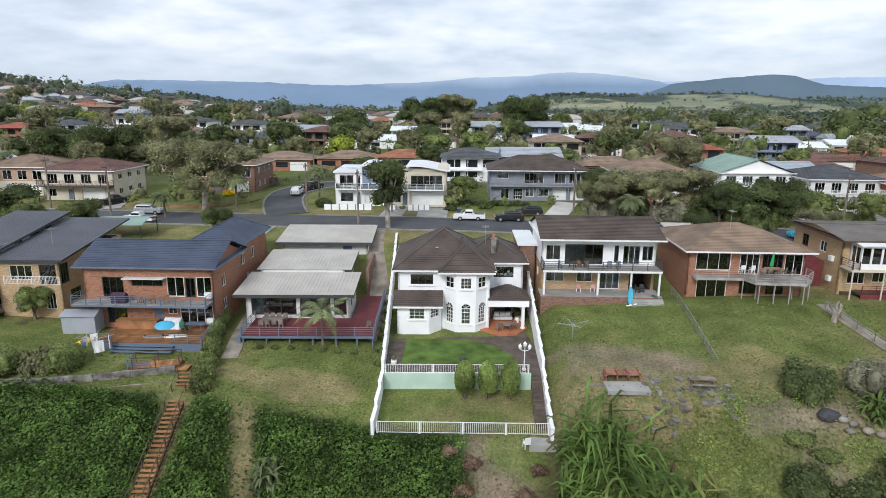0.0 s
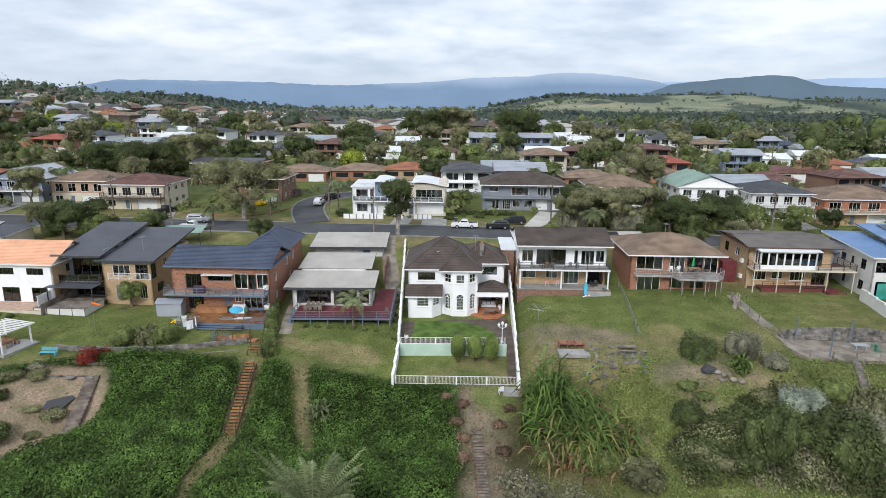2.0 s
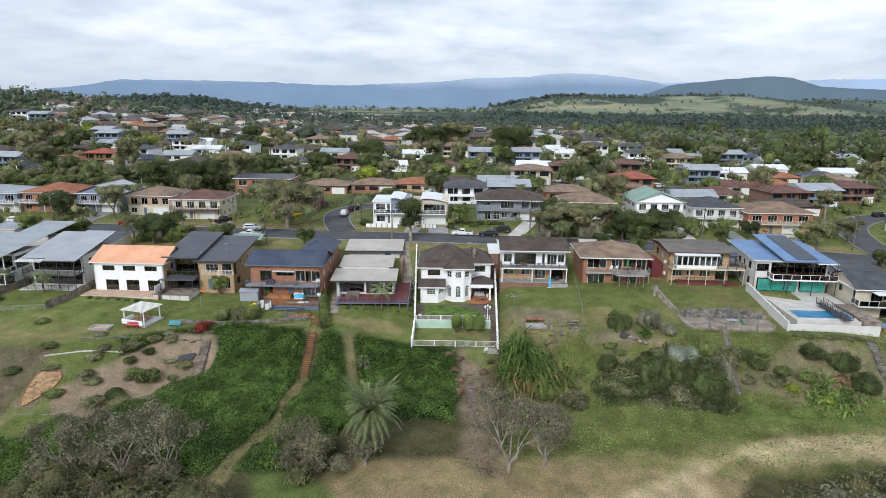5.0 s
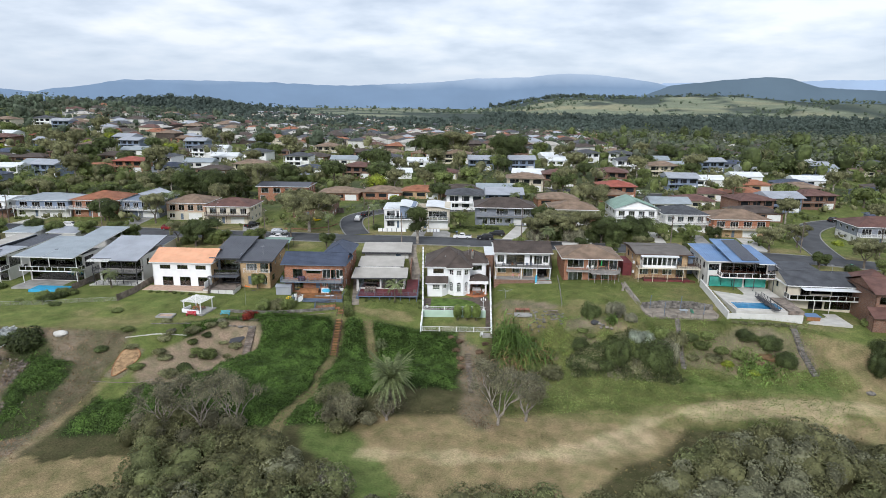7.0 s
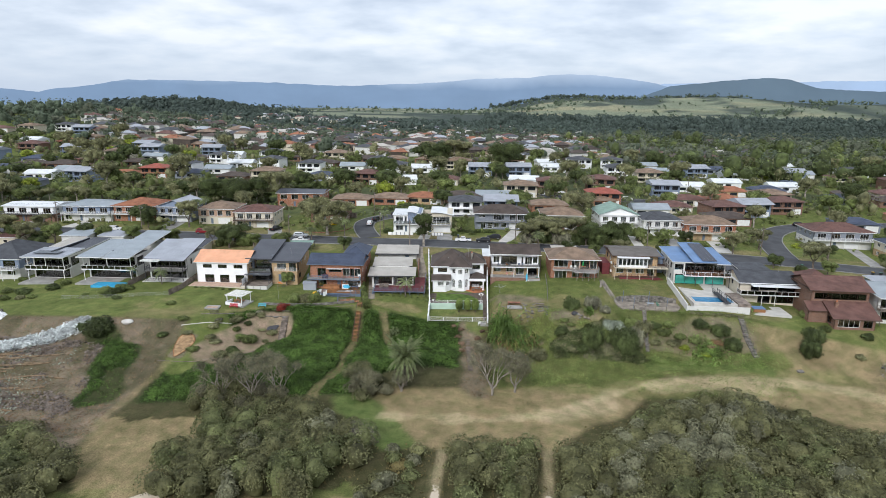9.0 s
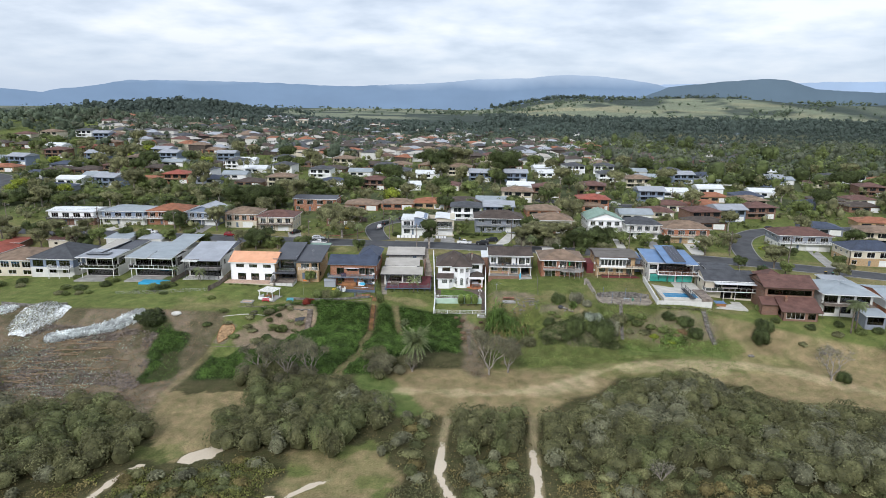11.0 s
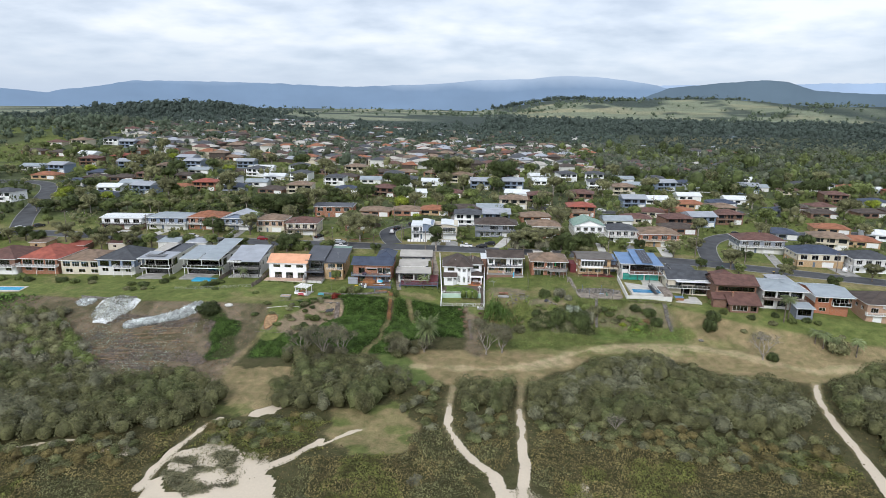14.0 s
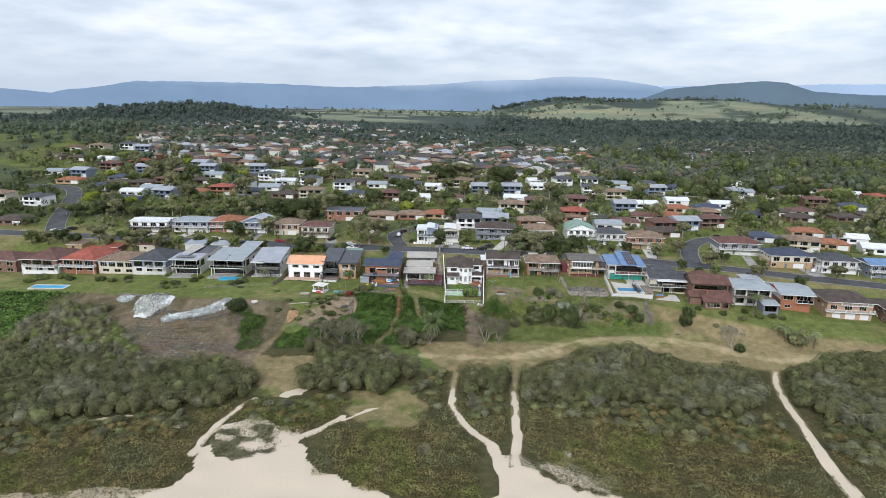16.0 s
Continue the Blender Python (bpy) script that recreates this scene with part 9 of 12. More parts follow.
def canes(label, x, y, rx, ry, n, h, material, seed):
    """A clump of tall strappy leaves."""
    r = np.random.RandomState(seed)
    V, F = [], []
    for _ in range(n):
        px, py = x + rx * r.normal() * 0.5, y + ry * r.normal() * 0.5
        pz, az, ln = gz(px, py), r.uniform(0, 2 * np.pi), h * r.uniform(0.5, 1.15)
        d = np.array([np.cos(az), np.sin(az), 0])
        s = np.array([-d[1], d[0], 0]) * 0.11
        stem = r.uniform(0.3, 0.75)
        a = np.array([px, py, pz])
        b = a + np.array([0, 0, ln * stem]) + d * ln * 0.08
        c = b + d * ln * 0.35 + np.array([0, 0, ln * 0.12])
        e = c + d * ln * 0.3 - np.array([0, 0, ln * 0.22])
        k = len(V)
        V += [a - s * 0.5, a + s * 0.5, b - s, b + s, c - s, c + s, e]
        F += [(k, k + 1, k + 3), (k, k + 3, k + 2), (k + 2, k + 3, k + 5), (k + 2, k + 5, k + 4), (k + 4, k + 5, k + 6)]
    me = raw_mesh("canes", np.array(V), np.array(F))
    me.materials.append(M[material])
    return tagged(new("cane_clump", me), label, "plants", kind="stuff")


SHRUBBERY = [(20.5, 33.5), (28, 32.5), (41.5, 33.5), (42, 42.5), (36, 45.5), (31, 43.5), (25, 41.5), (20, 38)]
for n, mt, seed, lo in ((11000, "leaf_dark", 231, -0.1), (6000, "leaf_olive", 232, 0.15), (3500, "leaf_thicket", 233, 0.3)):
    scatter("undergrowth", "tangled undergrowth between shrubs on the slope", (19, 43, 31, 47), n, 0.13, mt, seed, lambda x, y, seed=seed, lo=lo: inside(x + vnoise(x, y, 3, 95), y + vnoise(x, y, 3, 96), SHRUBBERY) * smooth(lo - 0.3, lo + 0.2, vnoise(x, y, 3.5, seed)), (-0.2, 0.4), 0.7, 0.9, (2.2, 0.9), 1.1, 1.0)
WEEDS = [(15.2, 46.5), (18.0, 48.6), (21.0, 46.5), (22.5, 43.0), (22.0, 38.0), (19.0, 36.0), (16.5, 39.0), (15.0, 43.0)]
scatter("long_grass", "long yellow-green grass and weeds on the slope", (13, 25, 34, 51), 4200, 0.11, "leaf_weed", 236, lambda x, y: inside(x + vnoise(x, y, 3, 97), y + vnoise(x, y, 3, 98), WEEDS) * smooth(-0.9, 0.0, vnoise(x, y, 2.6, 99)), (-0.08, 0.16), 0.6, 0.1, (2.2, 0.9), 0.0, 1.0)
canes("tall clump of green canes with arching leaves", 9.9, 42.0, 3.3, 3.0, 900, 4.6, "leaf_cane", 91)
canes("dead brown cane leaves under the clump", 11.5, 38.8, 4.2, 3.2, 620, 2.9, "leaf_brown", 97)
canes("yellowing canes at the edge of the clump", 12.4, 38.8, 3.4, 2.8, 300, 4.2, "leaf_cane_dry", 92)
canes("green canes at the edge of the clump", 12.6, 38.4, 3.6, 2.8, 380, 4.4, "leaf_cane", 96)
canes("spiky green cycad on the slope", -17.3, 41.2, 0.8, 0.8, 90, 2.0, "leaf_palm", 93)
canes("spiky green agave beside the lawn", 29.8, 45.4, 0.8, 0.8, 90, 1.6, "leaf_flax", 94)
canes("grassy tufts on a planted bank", 56.0, 37.0, 4.0, 2.5, 500, 1.2, "leaf_flax", 95)


# ---- the town behind ----
def far_house_meshes(wall, roofing, kind, storeys, w, d):
    """Meshes of a house seen from afar: walls, roof, windows, garage door."""
    h = 2.7 * storeys
    bm = boxes((0, w, 0, d, -2.5, h))
    if storeys == 2:
        box(bm, -0.3, w * 0.7, -1.6, -0.004, 2.55, 2.75)
        for k in range(4):
            box(bm, -0.2 + k * w * 0.23, -0.1 + k * w * 0.23, -1.55, -1.45, -1.5, 5.2)
    out = [("wall", bm, wall)]
    o, rise = 0.6, 1.9
    x0, x1, y0, y1, z = -o, w + o, -o - (1.2 if storeys == 2 else 0), d + o, h + 0.05
    A, B, C, D = (x0, y0, z), (x1, y0, z), (x1, y1, z), (x0, y1, z)
    ym = (y0 + y1) / 2
    r = (y1 - y0) / 2 if kind == "hip" else 0.02
    P, Q = (x0 + r, ym, z + rise), (x1 - r, ym, z + rise)
    bm = bmesh.new()
    for q in ((A, B, Q, P), (C, D, P, Q), (B, C, Q, Q), (D, A, P, P)):
        tiled(bm, *q, course=0.9, lip=0.06)
    bm.faces.new([bm.verts.new(v) for v in (D, C, B, A)])
    out.append(("roof", bm, roofing))
    for s in range(storeys):
        for a, b in ((0.08, 0.32), (0.42, 0.62), (0.72, 0.94)):
            if s == 0 and a > 0.7:
                out.append(("garage_door", boxes((w * 0.66, w * 0.95, -0.05, -0.004, 0.0, 2.2)), "trim_white"))
                continue
            z0 = s * 2.7 + (0.5 if s else 0.9)
            out.append(("window", boxes((w * a, w * b, -0.05, -0.004, z0, s * 2.7 + 2.2)), "dark_glass"))
    made = []
    for nm, bm, m in out:
        me = bpy.data.meshes.new(nm)
        bm.to_mesh(me)
        bm.free()
        me.materials.append(M[m])
        made.append((nm, me))
    return made


FAR = [
    (far_house_meshes("red_brick", "tile_tan", "hip", 1, 15, 11), "brick bungalow with a weathered tan tiled roof"),
    (far_house_meshes("brown_brick", "tile_brown", "hip", 1, 16, 11), "brown brick bungalow with a brown tiled roof"),
    (far_house_meshes("cream", "tile_maroon", "hip", 1, 14, 11), "cream bungalow with a maroon tiled roof"),
    (far_house_meshes("white", "tile_dark", "hip", 2, 13, 11), "white two-storey house with a charcoal roof"),
    (far_house_meshes("red_brick", "tile_red", "hip", 2, 14, 11), "red brick two-storey house with a red tiled roof"),
    (far_house_meshes("offwhite", "metal_pale", "gable", 1, 14, 10), "pale cottage with a light sheet roof"),
    (far_house_meshes("tan_brick", "tile_orange", "hip", 1, 16, 11), "tan brick bungalow with a terracotta roof"),
    (far_house_meshes("bluegrey", "metal_silver", "gable", 2, 13, 11), "blue-grey two-storey house with a silver roof"),
    (far_house_meshes("white", "metal_white", "gable", 1, 14, 10), "white house with a white sheet roof"),
    (far_house_meshes("cream", "tile_tan", "hip", 2, 15, 11), "cream two-storey house with a tan tiled roof"),
    (far_house_meshes("brown_brick", "tile_maroon", "hip", 2, 14, 11), "brown brick two-storey house with a maroon roof"),
    (far_house_meshes("greywall", "tile_blue", "hip", 1, 15, 11), "grey house with a slate-blue roof"),
]


def far_house(i, x, y, rot, group="houses of the town"):
    meshes, label = FAR[i]
    T = thing("house", label, "house", pose(x, y, gz(x + 5, y) + 0.15, 0, 0, rot), group)
    for nm, me in meshes:
        part_of(nm, me, None, T)
    return T


# houses that stand out behind the first two rows: kind, x, y, turn
PLACED = [(0, -62, 152, 4), (0, -46, 156, 2), (6, -32, 160, -4), (1, -16, 164, 5), (5, -2, 168, 3), (3, -12, 140, 3), (7, 2, 143, 3), (9, 10, 182, 0), (10, 26, 196, 0), (0, 21, 150, 6), (0, 42, 164, 0), (4, 46, 168, 2), (5, 62, 150, 4), (2, 73, 158, 0), (1, 88, 140, 3), (10, 92, 150, 12), (7, 106, 158, 10), (10, 122, 168, 8),
          (9, 124, 186, 5), (6, 100, 182, 2), (7, 80, 198, 3), (8, 96, 214, 4), (6, 112, 205, 3), (3, 68, 254, 0), (11, 134, 214, 4), (8, 120, 232, 3), (2, 84, 176, 0), (11, 136, 143, -8), (9, 150, 128, -12), (6, 166, 134, -10), (8, 186, 128, -12), (10, 204, 122, -10),
          (3, -272, 158, -6), (6, -298, 221, 5), (5, -325, 246, 5), (7, -303, 244, -6), (1, -263, 222, 5), (1, -247, 226, 5), (10, -231, 231, -6), (11, -228, 173, 5), (8, -235, 195, 5), (7, -211, 193, -6), (6, -196, 203, 5), (4, -181, 209, 5), (3, -174, 228, -6), (11, -163, 211, 5), (5, -155, 228, 5), (9, -236, 263, -6), (5, -213, 266, 5), (1, -213, 243, 5), (8, -322, 302, -6), (7, -318, 351, 5), (6, -276, 342, 5), (7, -241, 304, -6), (7, -192, 301, 5), (2, -374, 336, 5), (9, -354, 340, -6), (3, -336, 356, 5), (1, -366, 298, 5), (1, -345, 299, -6), (10, -299, 271, 5), (8, -152, 252, 5), (3, -134, 254, -6), (8, -173, 287, 5), (0, -220, 335, 5), (1, -138, 206, -6), (9, -120, 208, 5), (1, -252, 112, 5), (1, -320, 122, -6), (9, -300, 160, 5), (2, -255, 335, 5), (0, -300, 330, -6),
          (8, 137, 267, 2), (6, 250, 300, -4), (8, 265, 290, 6), (5, 181, 283, 3), (2, 198, 272, -6), (1, 181, 194, 4), (11, 160, 197, -4), (1, 209, 198, 8), (1, 228, 205, 4), (4, 263, 265, 0), (8, 184, 148, -14), (6, 166, 158, -8), (9, 81, 238, 3), (8, 147, 228, 0), (8, 190, 330, 4), (2, 116, 345, 0),
          (3, -58, 242, 0), (8, -42, 248, 2), (5, -84, 250, 3), (3, -70, 262, 0), (9, -24, 262, 0)]
for i, x, y, rot in PLACED:
    far_house(i, x, y, rot)
taken = [(x + 7, y + 5) for _, x, y, _ in PLACED]
rt = random.Random(8)
row_y = 210.0
while row_y < 312:
    half = 230 + 0.72 * (row_y - 100)
    x = -half
    while x < half * 0.9:
        dens = 0.85 * float(smooth(300, 120, abs(x + 60) * 0.8 - (row_y - 200) * 0.1)) + 0.12
        if 60 < x < 340:
            dens = max(dens, 0.62)
        xx, yy = x + rt.uniform(-3, 3), row_y + rt.uniform(-6, 6)
        if rt.random() < dens and all(abs(xx - a + 7) > 17 or abs(yy - b + 5) > 14 for a, b in taken) and min(float(near_line(np.array(xx + 6), np.array(yy + 5), p)) for p in (SIDE_ROAD_3, BACK_ROAD)) > 14:
            far_house(rt.choice((0, 1, 1, 1, 2, 3, 3, 4, 5, 7, 7, 8, 9, 10, 11, 11)), xx, yy, rt.uniform(-14, 14))
            taken.append((xx + 7, yy + 5))
        x += 20
    row_y += 27


def far_town():
    """The furthest roofs: small hipped houses, past counting."""
    r = np.random.RandomState(4)
    V, F, mats_ = [], [], []
    kinds = ["tile_tan", "tile_brown", "tile_maroon", "metal_silver", "tile_orange", "metal_grey", "tile_dark", "cream", "offwhite"]
    spots = []
    for _ in range(1900):
        y = 340 + 910 * r.uniform() ** 1.3
        x = r.uniform(-0.85 * y, 0.5 * y)
        w = np.exp(-(((x + 480) / 320) ** 2 + ((y - 1050) / 260) ** 2)) + 0.75 * np.exp(-(((x + 130) / 330) ** 2 + ((y - 560) / 130) ** 2)) + 0.45 * (y < 480) * np.exp(-(((x + 60) / 380) ** 2)) + 0.12 * (y < 900)
        if r.uniform() < w:
            spots.append((x, y))
    for x, y in spots:
        z, a, w, d, h = gz(x, y), r.uniform(-0.5, 0.5), r.uniform(6, 8.5), r.uniform(4.5, 6), r.choice([3.2, 5.6])
        ca, sa = np.cos(a), np.sin(a)
        P = lambda u, v, q: (x + u * ca - v * sa, y + u * sa + v * ca, z + q)  # noqa: E731
        k = len(V)
        V += [P(-w, -d, -2), P(w, -d, -2), P(w, d, -2), P(-w, d, -2), P(-w, -d, h), P(w, -d, h), P(w, d, h), P(-w, d, h)]
        o = 0.7
        V += [P(-w - o, -d - o, h), P(w + o, -d - o, h), P(w + o, d + o, h), P(-w - o, d + o, h), P(-w + d, 0, h + 2.2), P(w - d, 0, h + 2.2)]
        wall, rf = int(r.choice([7, 8, 8, 1])), int(r.choice([0, 1, 1, 2, 3, 4, 5, 6, 6]))
        for q, m in (((0, 1, 5, 4), wall), ((1, 2, 6, 5), wall), ((3, 0, 4, 7), wall), ((8, 9, 13, 12), rf), ((10, 11, 12, 13), rf), ((9, 10, 13, 13), rf), ((11, 8, 12, 12), rf)):
            F.append([k + i for i in (q if q[2] != q[3] else (q[0], q[1], q[2], q[2]))])
            mats_.append(m)
    me = bpy.data.meshes.new("far_town")
    me.from_pydata(V, [], [list(dict.fromkeys(f)) for f in F])
    for k in kinds:
        me.materials.append(M[k])
    me.polygons.foreach_set("material_index", np.array(mats_, np.int32))
    return tagged(new("far_town", me), "distant tiled and sheet roofs among trees", "houses", kind="stuff")


far_town()

# trees among the houses
MIDS = ["mid_a", "mid_a", "mid_b", "mid_b", "mid_c", "mid_c", "mid_d"]
LABELS = {"mid_a": "dark green suburban tree", "mid_b": "tall olive-green gum tree", "mid_c": "leafy green garden tree", "mid_d": "leafy yellow-green garden tree"}
walls_ = [(x + w / 2, y + d / 2, max(w, d) / 2) for _, x, y, _, w, d, *_ in STREET] + [(a, b, 8) for a, b in taken] + [(-19, 114, 11), (8, 123, 11)]
roads_ = (MAIN_ROAD, SIDE_ROAD, SIDE_ROAD_2, SIDE_ROAD_3, BACK_ROAD)
count = 0
for _ in range(5200):
    if count >= 195:
        break
    y = 106 + 225 * rt.random() ** 0.9
    half = 205 + 0.72 * (y - 100)
    x = rt.uniform(-half, half)
    woody = 0.6 + 0.65 * float(smooth(60, 220, x + (y - 200) * 0.5)) + 0.4 * float(smooth(-120, -260, x))
    if y < 120 and rt.random() < 0.4 or rt.random() > woody + 0.25:
        continue
    if any(abs(x - a) < c * 0.95 and abs(y - b) < 9 for a, b, c in walls_) or min(float(near_line(np.array(x), np.array(y), p)) for p in roads_) < 7.5:
        continue
    k = rt.choice(MIDS)
    s = rt.uniform(0.55, 1.0) if y < 170 else rt.uniform(0.75, 1.3)
    tree(k, LABELS[k], x, y, s, s * rt.uniform(0.85, 1.15), rt.uniform(0, 360), "trees of the town")
    count += 1
# the hedge of trees behind the second row
for i in range(46):
    t = i / 45
    x, y = -232 + 152 * t + rt.uniform(-3, 3), 140 + 30 * t + rt.uniform(-6, 6) + 28 * max(0, t - 0.55)
    k = rt.choice(("mid_a", "mid_c", "mid_a", "mid_b"))
    s = rt.uniform(0.5, 0.95)
    tree(k, "dark green tree in a long shelter belt", x, y, s, s * 0.8, rt.uniform(0, 360), "shelter belt")


def woods(name, label, n, seed, where, size, tone, per=14):
    """Canopy past counting: lumpy rounded crowns with leaf sprays over them, one mesh."""
    r = np.random.RandomState(seed)
    x, y = where(r, n)
    z = land(x, y)
    ok = np.ones(len(x), bool)
    for a, b, c in walls_:
        ok &= (np.abs(x - a) > c + 0.3 * size) | (y - b > 9) | (y - b < -7 - size)
    for p in roads_:
        ok &= near_line(x, y, p) > 5 + 0.6 * size
    x, y, z = x[ok], y[ok], z[ok]
    m = len(x)
    s = size * np.exp(r.normal(-0.1, 0.34, m).clip(-0.8, 0.4))
    hgt = s * r.uniform(0.75, 1.25, m)
    ang = r.uniform(0, 6.28, (m, 4)) * 0.25 + np.arange(4) * 1.57 + r.uniform(0, 6.28, (m, 1))
    cen = np.stack([x, y, z + hgt * 0.7], -1)[:, None] + np.stack([np.cos(ang) * 0.52, np.sin(ang) * 0.52, r.uniform(-0.35, 0.45, (m, 4))], -1) * np.stack([s, s, hgt], -1)[:, None]
    rad = np.stack([s, s, hgt], -1)[:, None] * r.uniform(0.32, 0.66, (m, 4, 1))
    hearts = 2 if size < 7 and per > 10 else 1
    cv, cf = lumps_of(cen[:, :hearts].reshape(-1, 3), (rad[:, :hearts] * (0.78 if hearts == 2 else 1.0)).reshape(-1, 3), r, 5)
    lump = r.randint(0, 4, (m, per))
    row = np.arange(m)[:, None]
    d = r.normal(size=(m, per, 3))
    d /= np.linalg.norm(d, axis=2)[..., None]
    d[..., 2] = np.where(d[..., 2] < -0.25, -d[..., 2], d[..., 2])
    pos = cen[row, lump] + d * rad[row, lump] * r.uniform(0.85, 1.1, (m, per, 1))
    nor = d * 0.9 + r.normal(size=d.shape) * 0.35 + np.array([0, 0, 0.35])
    nor /= np.linalg.norm(nor, axis=2)[..., None]
    t = np.cross(nor, r.normal(size=d.shape))
    t /= np.linalg.norm(t, axis=2)[..., None]
    b = np.cross(nor, t)
    q = (s * 0.95 / math.sqrt(per))[:, None, None] * r.uniform(0.6, 1.3, (m, per, 1))
    V = np.stack([pos - t * q, pos - b * q * 0.7, pos + t * q, pos + b * q * 0.7], 2).reshape(-1, 3)
    k = np.arange(len(V) // 4) * 4
    F = np.concatenate([np.stack([k, k + 1, k + 2], 1), np.stack([k, k + 2, k + 3], 1), cf + len(V)])
    me = raw_mesh(name, np.concatenate([V, cv]), F)
    me.materials.append(M[tone])
    return tagged(new(name, me), label, "woodland", kind="stuff")


# haze of distance is mixed into these leaf colours, bluer than near trees
M["leaf_far"] = leaf_mat("hazed_woodland", (0.078, 0.098, 0.066), 0.8, 0.2, 0.2)
M["leaf_forest"] = leaf_mat("hazed_forest", (0.060, 0.078, 0.066), 0.8, 0.15, 0.15)
M["leaf_far_olive"] = leaf_mat("hazed_olive_woodland", (0.088, 0.098, 0.068), 0.8, 0.2, 0.2)


def wide(y0, y1, left=0.9, right=0.9, power=1.0):
    def f(r, n):
        y = y0 + (y1 - y0) * r.uniform(0, 1, n) ** power
        return r.uniform(-left * (y + 60), right * (y + 60), n), y

    return f


woods("garden_shrubs", "hedges and shrubs in the gardens of the town", 2300, 111, wide(104, 320, 1.1, 1.1), 1.25, "leaf_mid", 24)
woods("garden_bushes", "olive bushes in the gardens of the town", 1100, 112, wide(106, 330, 1.1, 1.1), 2.0, "leaf_olive", 36)
woods("town_trees", "rounded green trees among the houses of the town", 430, 113, wide(150, 335, 1.1, 1.1), 3.3, "leaf_mid", 130)
woods("town_gums", "olive gum trees among the houses of the town", 430, 114, wide(155, 335, 1.1, 1.1), 3.8, "leaf_olive", 140)
woods("west_trees", "dense dark trees beside a side road", 330, 115, lambda r, n: (r.uniform(-330, -212, n), r.uniform(106, 250, n)), 3.6, "leaf_dark", 110)
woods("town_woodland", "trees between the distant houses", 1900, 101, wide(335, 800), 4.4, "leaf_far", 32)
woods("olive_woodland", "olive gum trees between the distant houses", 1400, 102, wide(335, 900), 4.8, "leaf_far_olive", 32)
woods("right_dark_trees", "dark green trees beyond the town", 330, 116, lambda r, n: ((lambda y: (r.uniform(0.08, 0.95, n) * (y + 80) + 40, y))(r.uniform(250, 640, n))), 7.4, "leaf_dark", 110)
woods("right_green_trees", "fresh green trees beyond the town", 240, 117, lambda r, n: ((lambda y: (r.uniform(0.05, 0.95, n) * (y + 80) + 40, y))(r.uniform(240, 600, n))), 5.6, "leaf_mid", 90)
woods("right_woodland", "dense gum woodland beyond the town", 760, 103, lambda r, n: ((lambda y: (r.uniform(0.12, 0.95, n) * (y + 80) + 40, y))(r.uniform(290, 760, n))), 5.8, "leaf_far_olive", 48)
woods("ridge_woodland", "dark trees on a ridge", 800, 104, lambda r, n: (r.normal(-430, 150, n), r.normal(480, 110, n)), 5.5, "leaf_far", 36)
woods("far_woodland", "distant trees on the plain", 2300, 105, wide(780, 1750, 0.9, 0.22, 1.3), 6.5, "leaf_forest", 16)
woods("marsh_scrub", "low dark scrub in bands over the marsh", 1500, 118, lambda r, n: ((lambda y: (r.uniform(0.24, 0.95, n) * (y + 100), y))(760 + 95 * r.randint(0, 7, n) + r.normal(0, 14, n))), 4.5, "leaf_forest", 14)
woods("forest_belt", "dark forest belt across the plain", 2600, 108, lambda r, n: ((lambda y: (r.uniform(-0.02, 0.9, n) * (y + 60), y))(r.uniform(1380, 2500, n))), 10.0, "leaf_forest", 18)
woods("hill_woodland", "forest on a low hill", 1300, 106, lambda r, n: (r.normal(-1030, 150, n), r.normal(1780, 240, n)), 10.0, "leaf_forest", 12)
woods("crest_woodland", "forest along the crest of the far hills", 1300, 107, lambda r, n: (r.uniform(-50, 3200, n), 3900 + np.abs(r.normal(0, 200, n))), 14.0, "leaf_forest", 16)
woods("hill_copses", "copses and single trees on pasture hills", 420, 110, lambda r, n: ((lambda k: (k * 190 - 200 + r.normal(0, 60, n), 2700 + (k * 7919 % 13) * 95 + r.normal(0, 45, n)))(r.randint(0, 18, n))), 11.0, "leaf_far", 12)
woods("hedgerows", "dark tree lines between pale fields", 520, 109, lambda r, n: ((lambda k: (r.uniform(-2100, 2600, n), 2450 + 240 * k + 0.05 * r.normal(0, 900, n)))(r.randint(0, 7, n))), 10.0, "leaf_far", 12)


bm = bmesh.new()
prism(bm, [(560 + 34 * math.cos(a) * (1 + 0.25 * math.sin(3 * a)) + 0.35 * 60 * math.sin(a), 1395 + 62 * math.sin(a) * (1 + 0.15 * math.cos(2 * a))) for a in np.arange(28) * math.tau / 28], -16.0, -11.2)
tagged(part("water", bm, mat("still_lagoon", (0.16, 0.19, 0.21), 0.06, 0.05, 0.02, 0.2, 0.02, spec=0.6), None), "pale still lagoon in the marsh", "water", kind="structure")


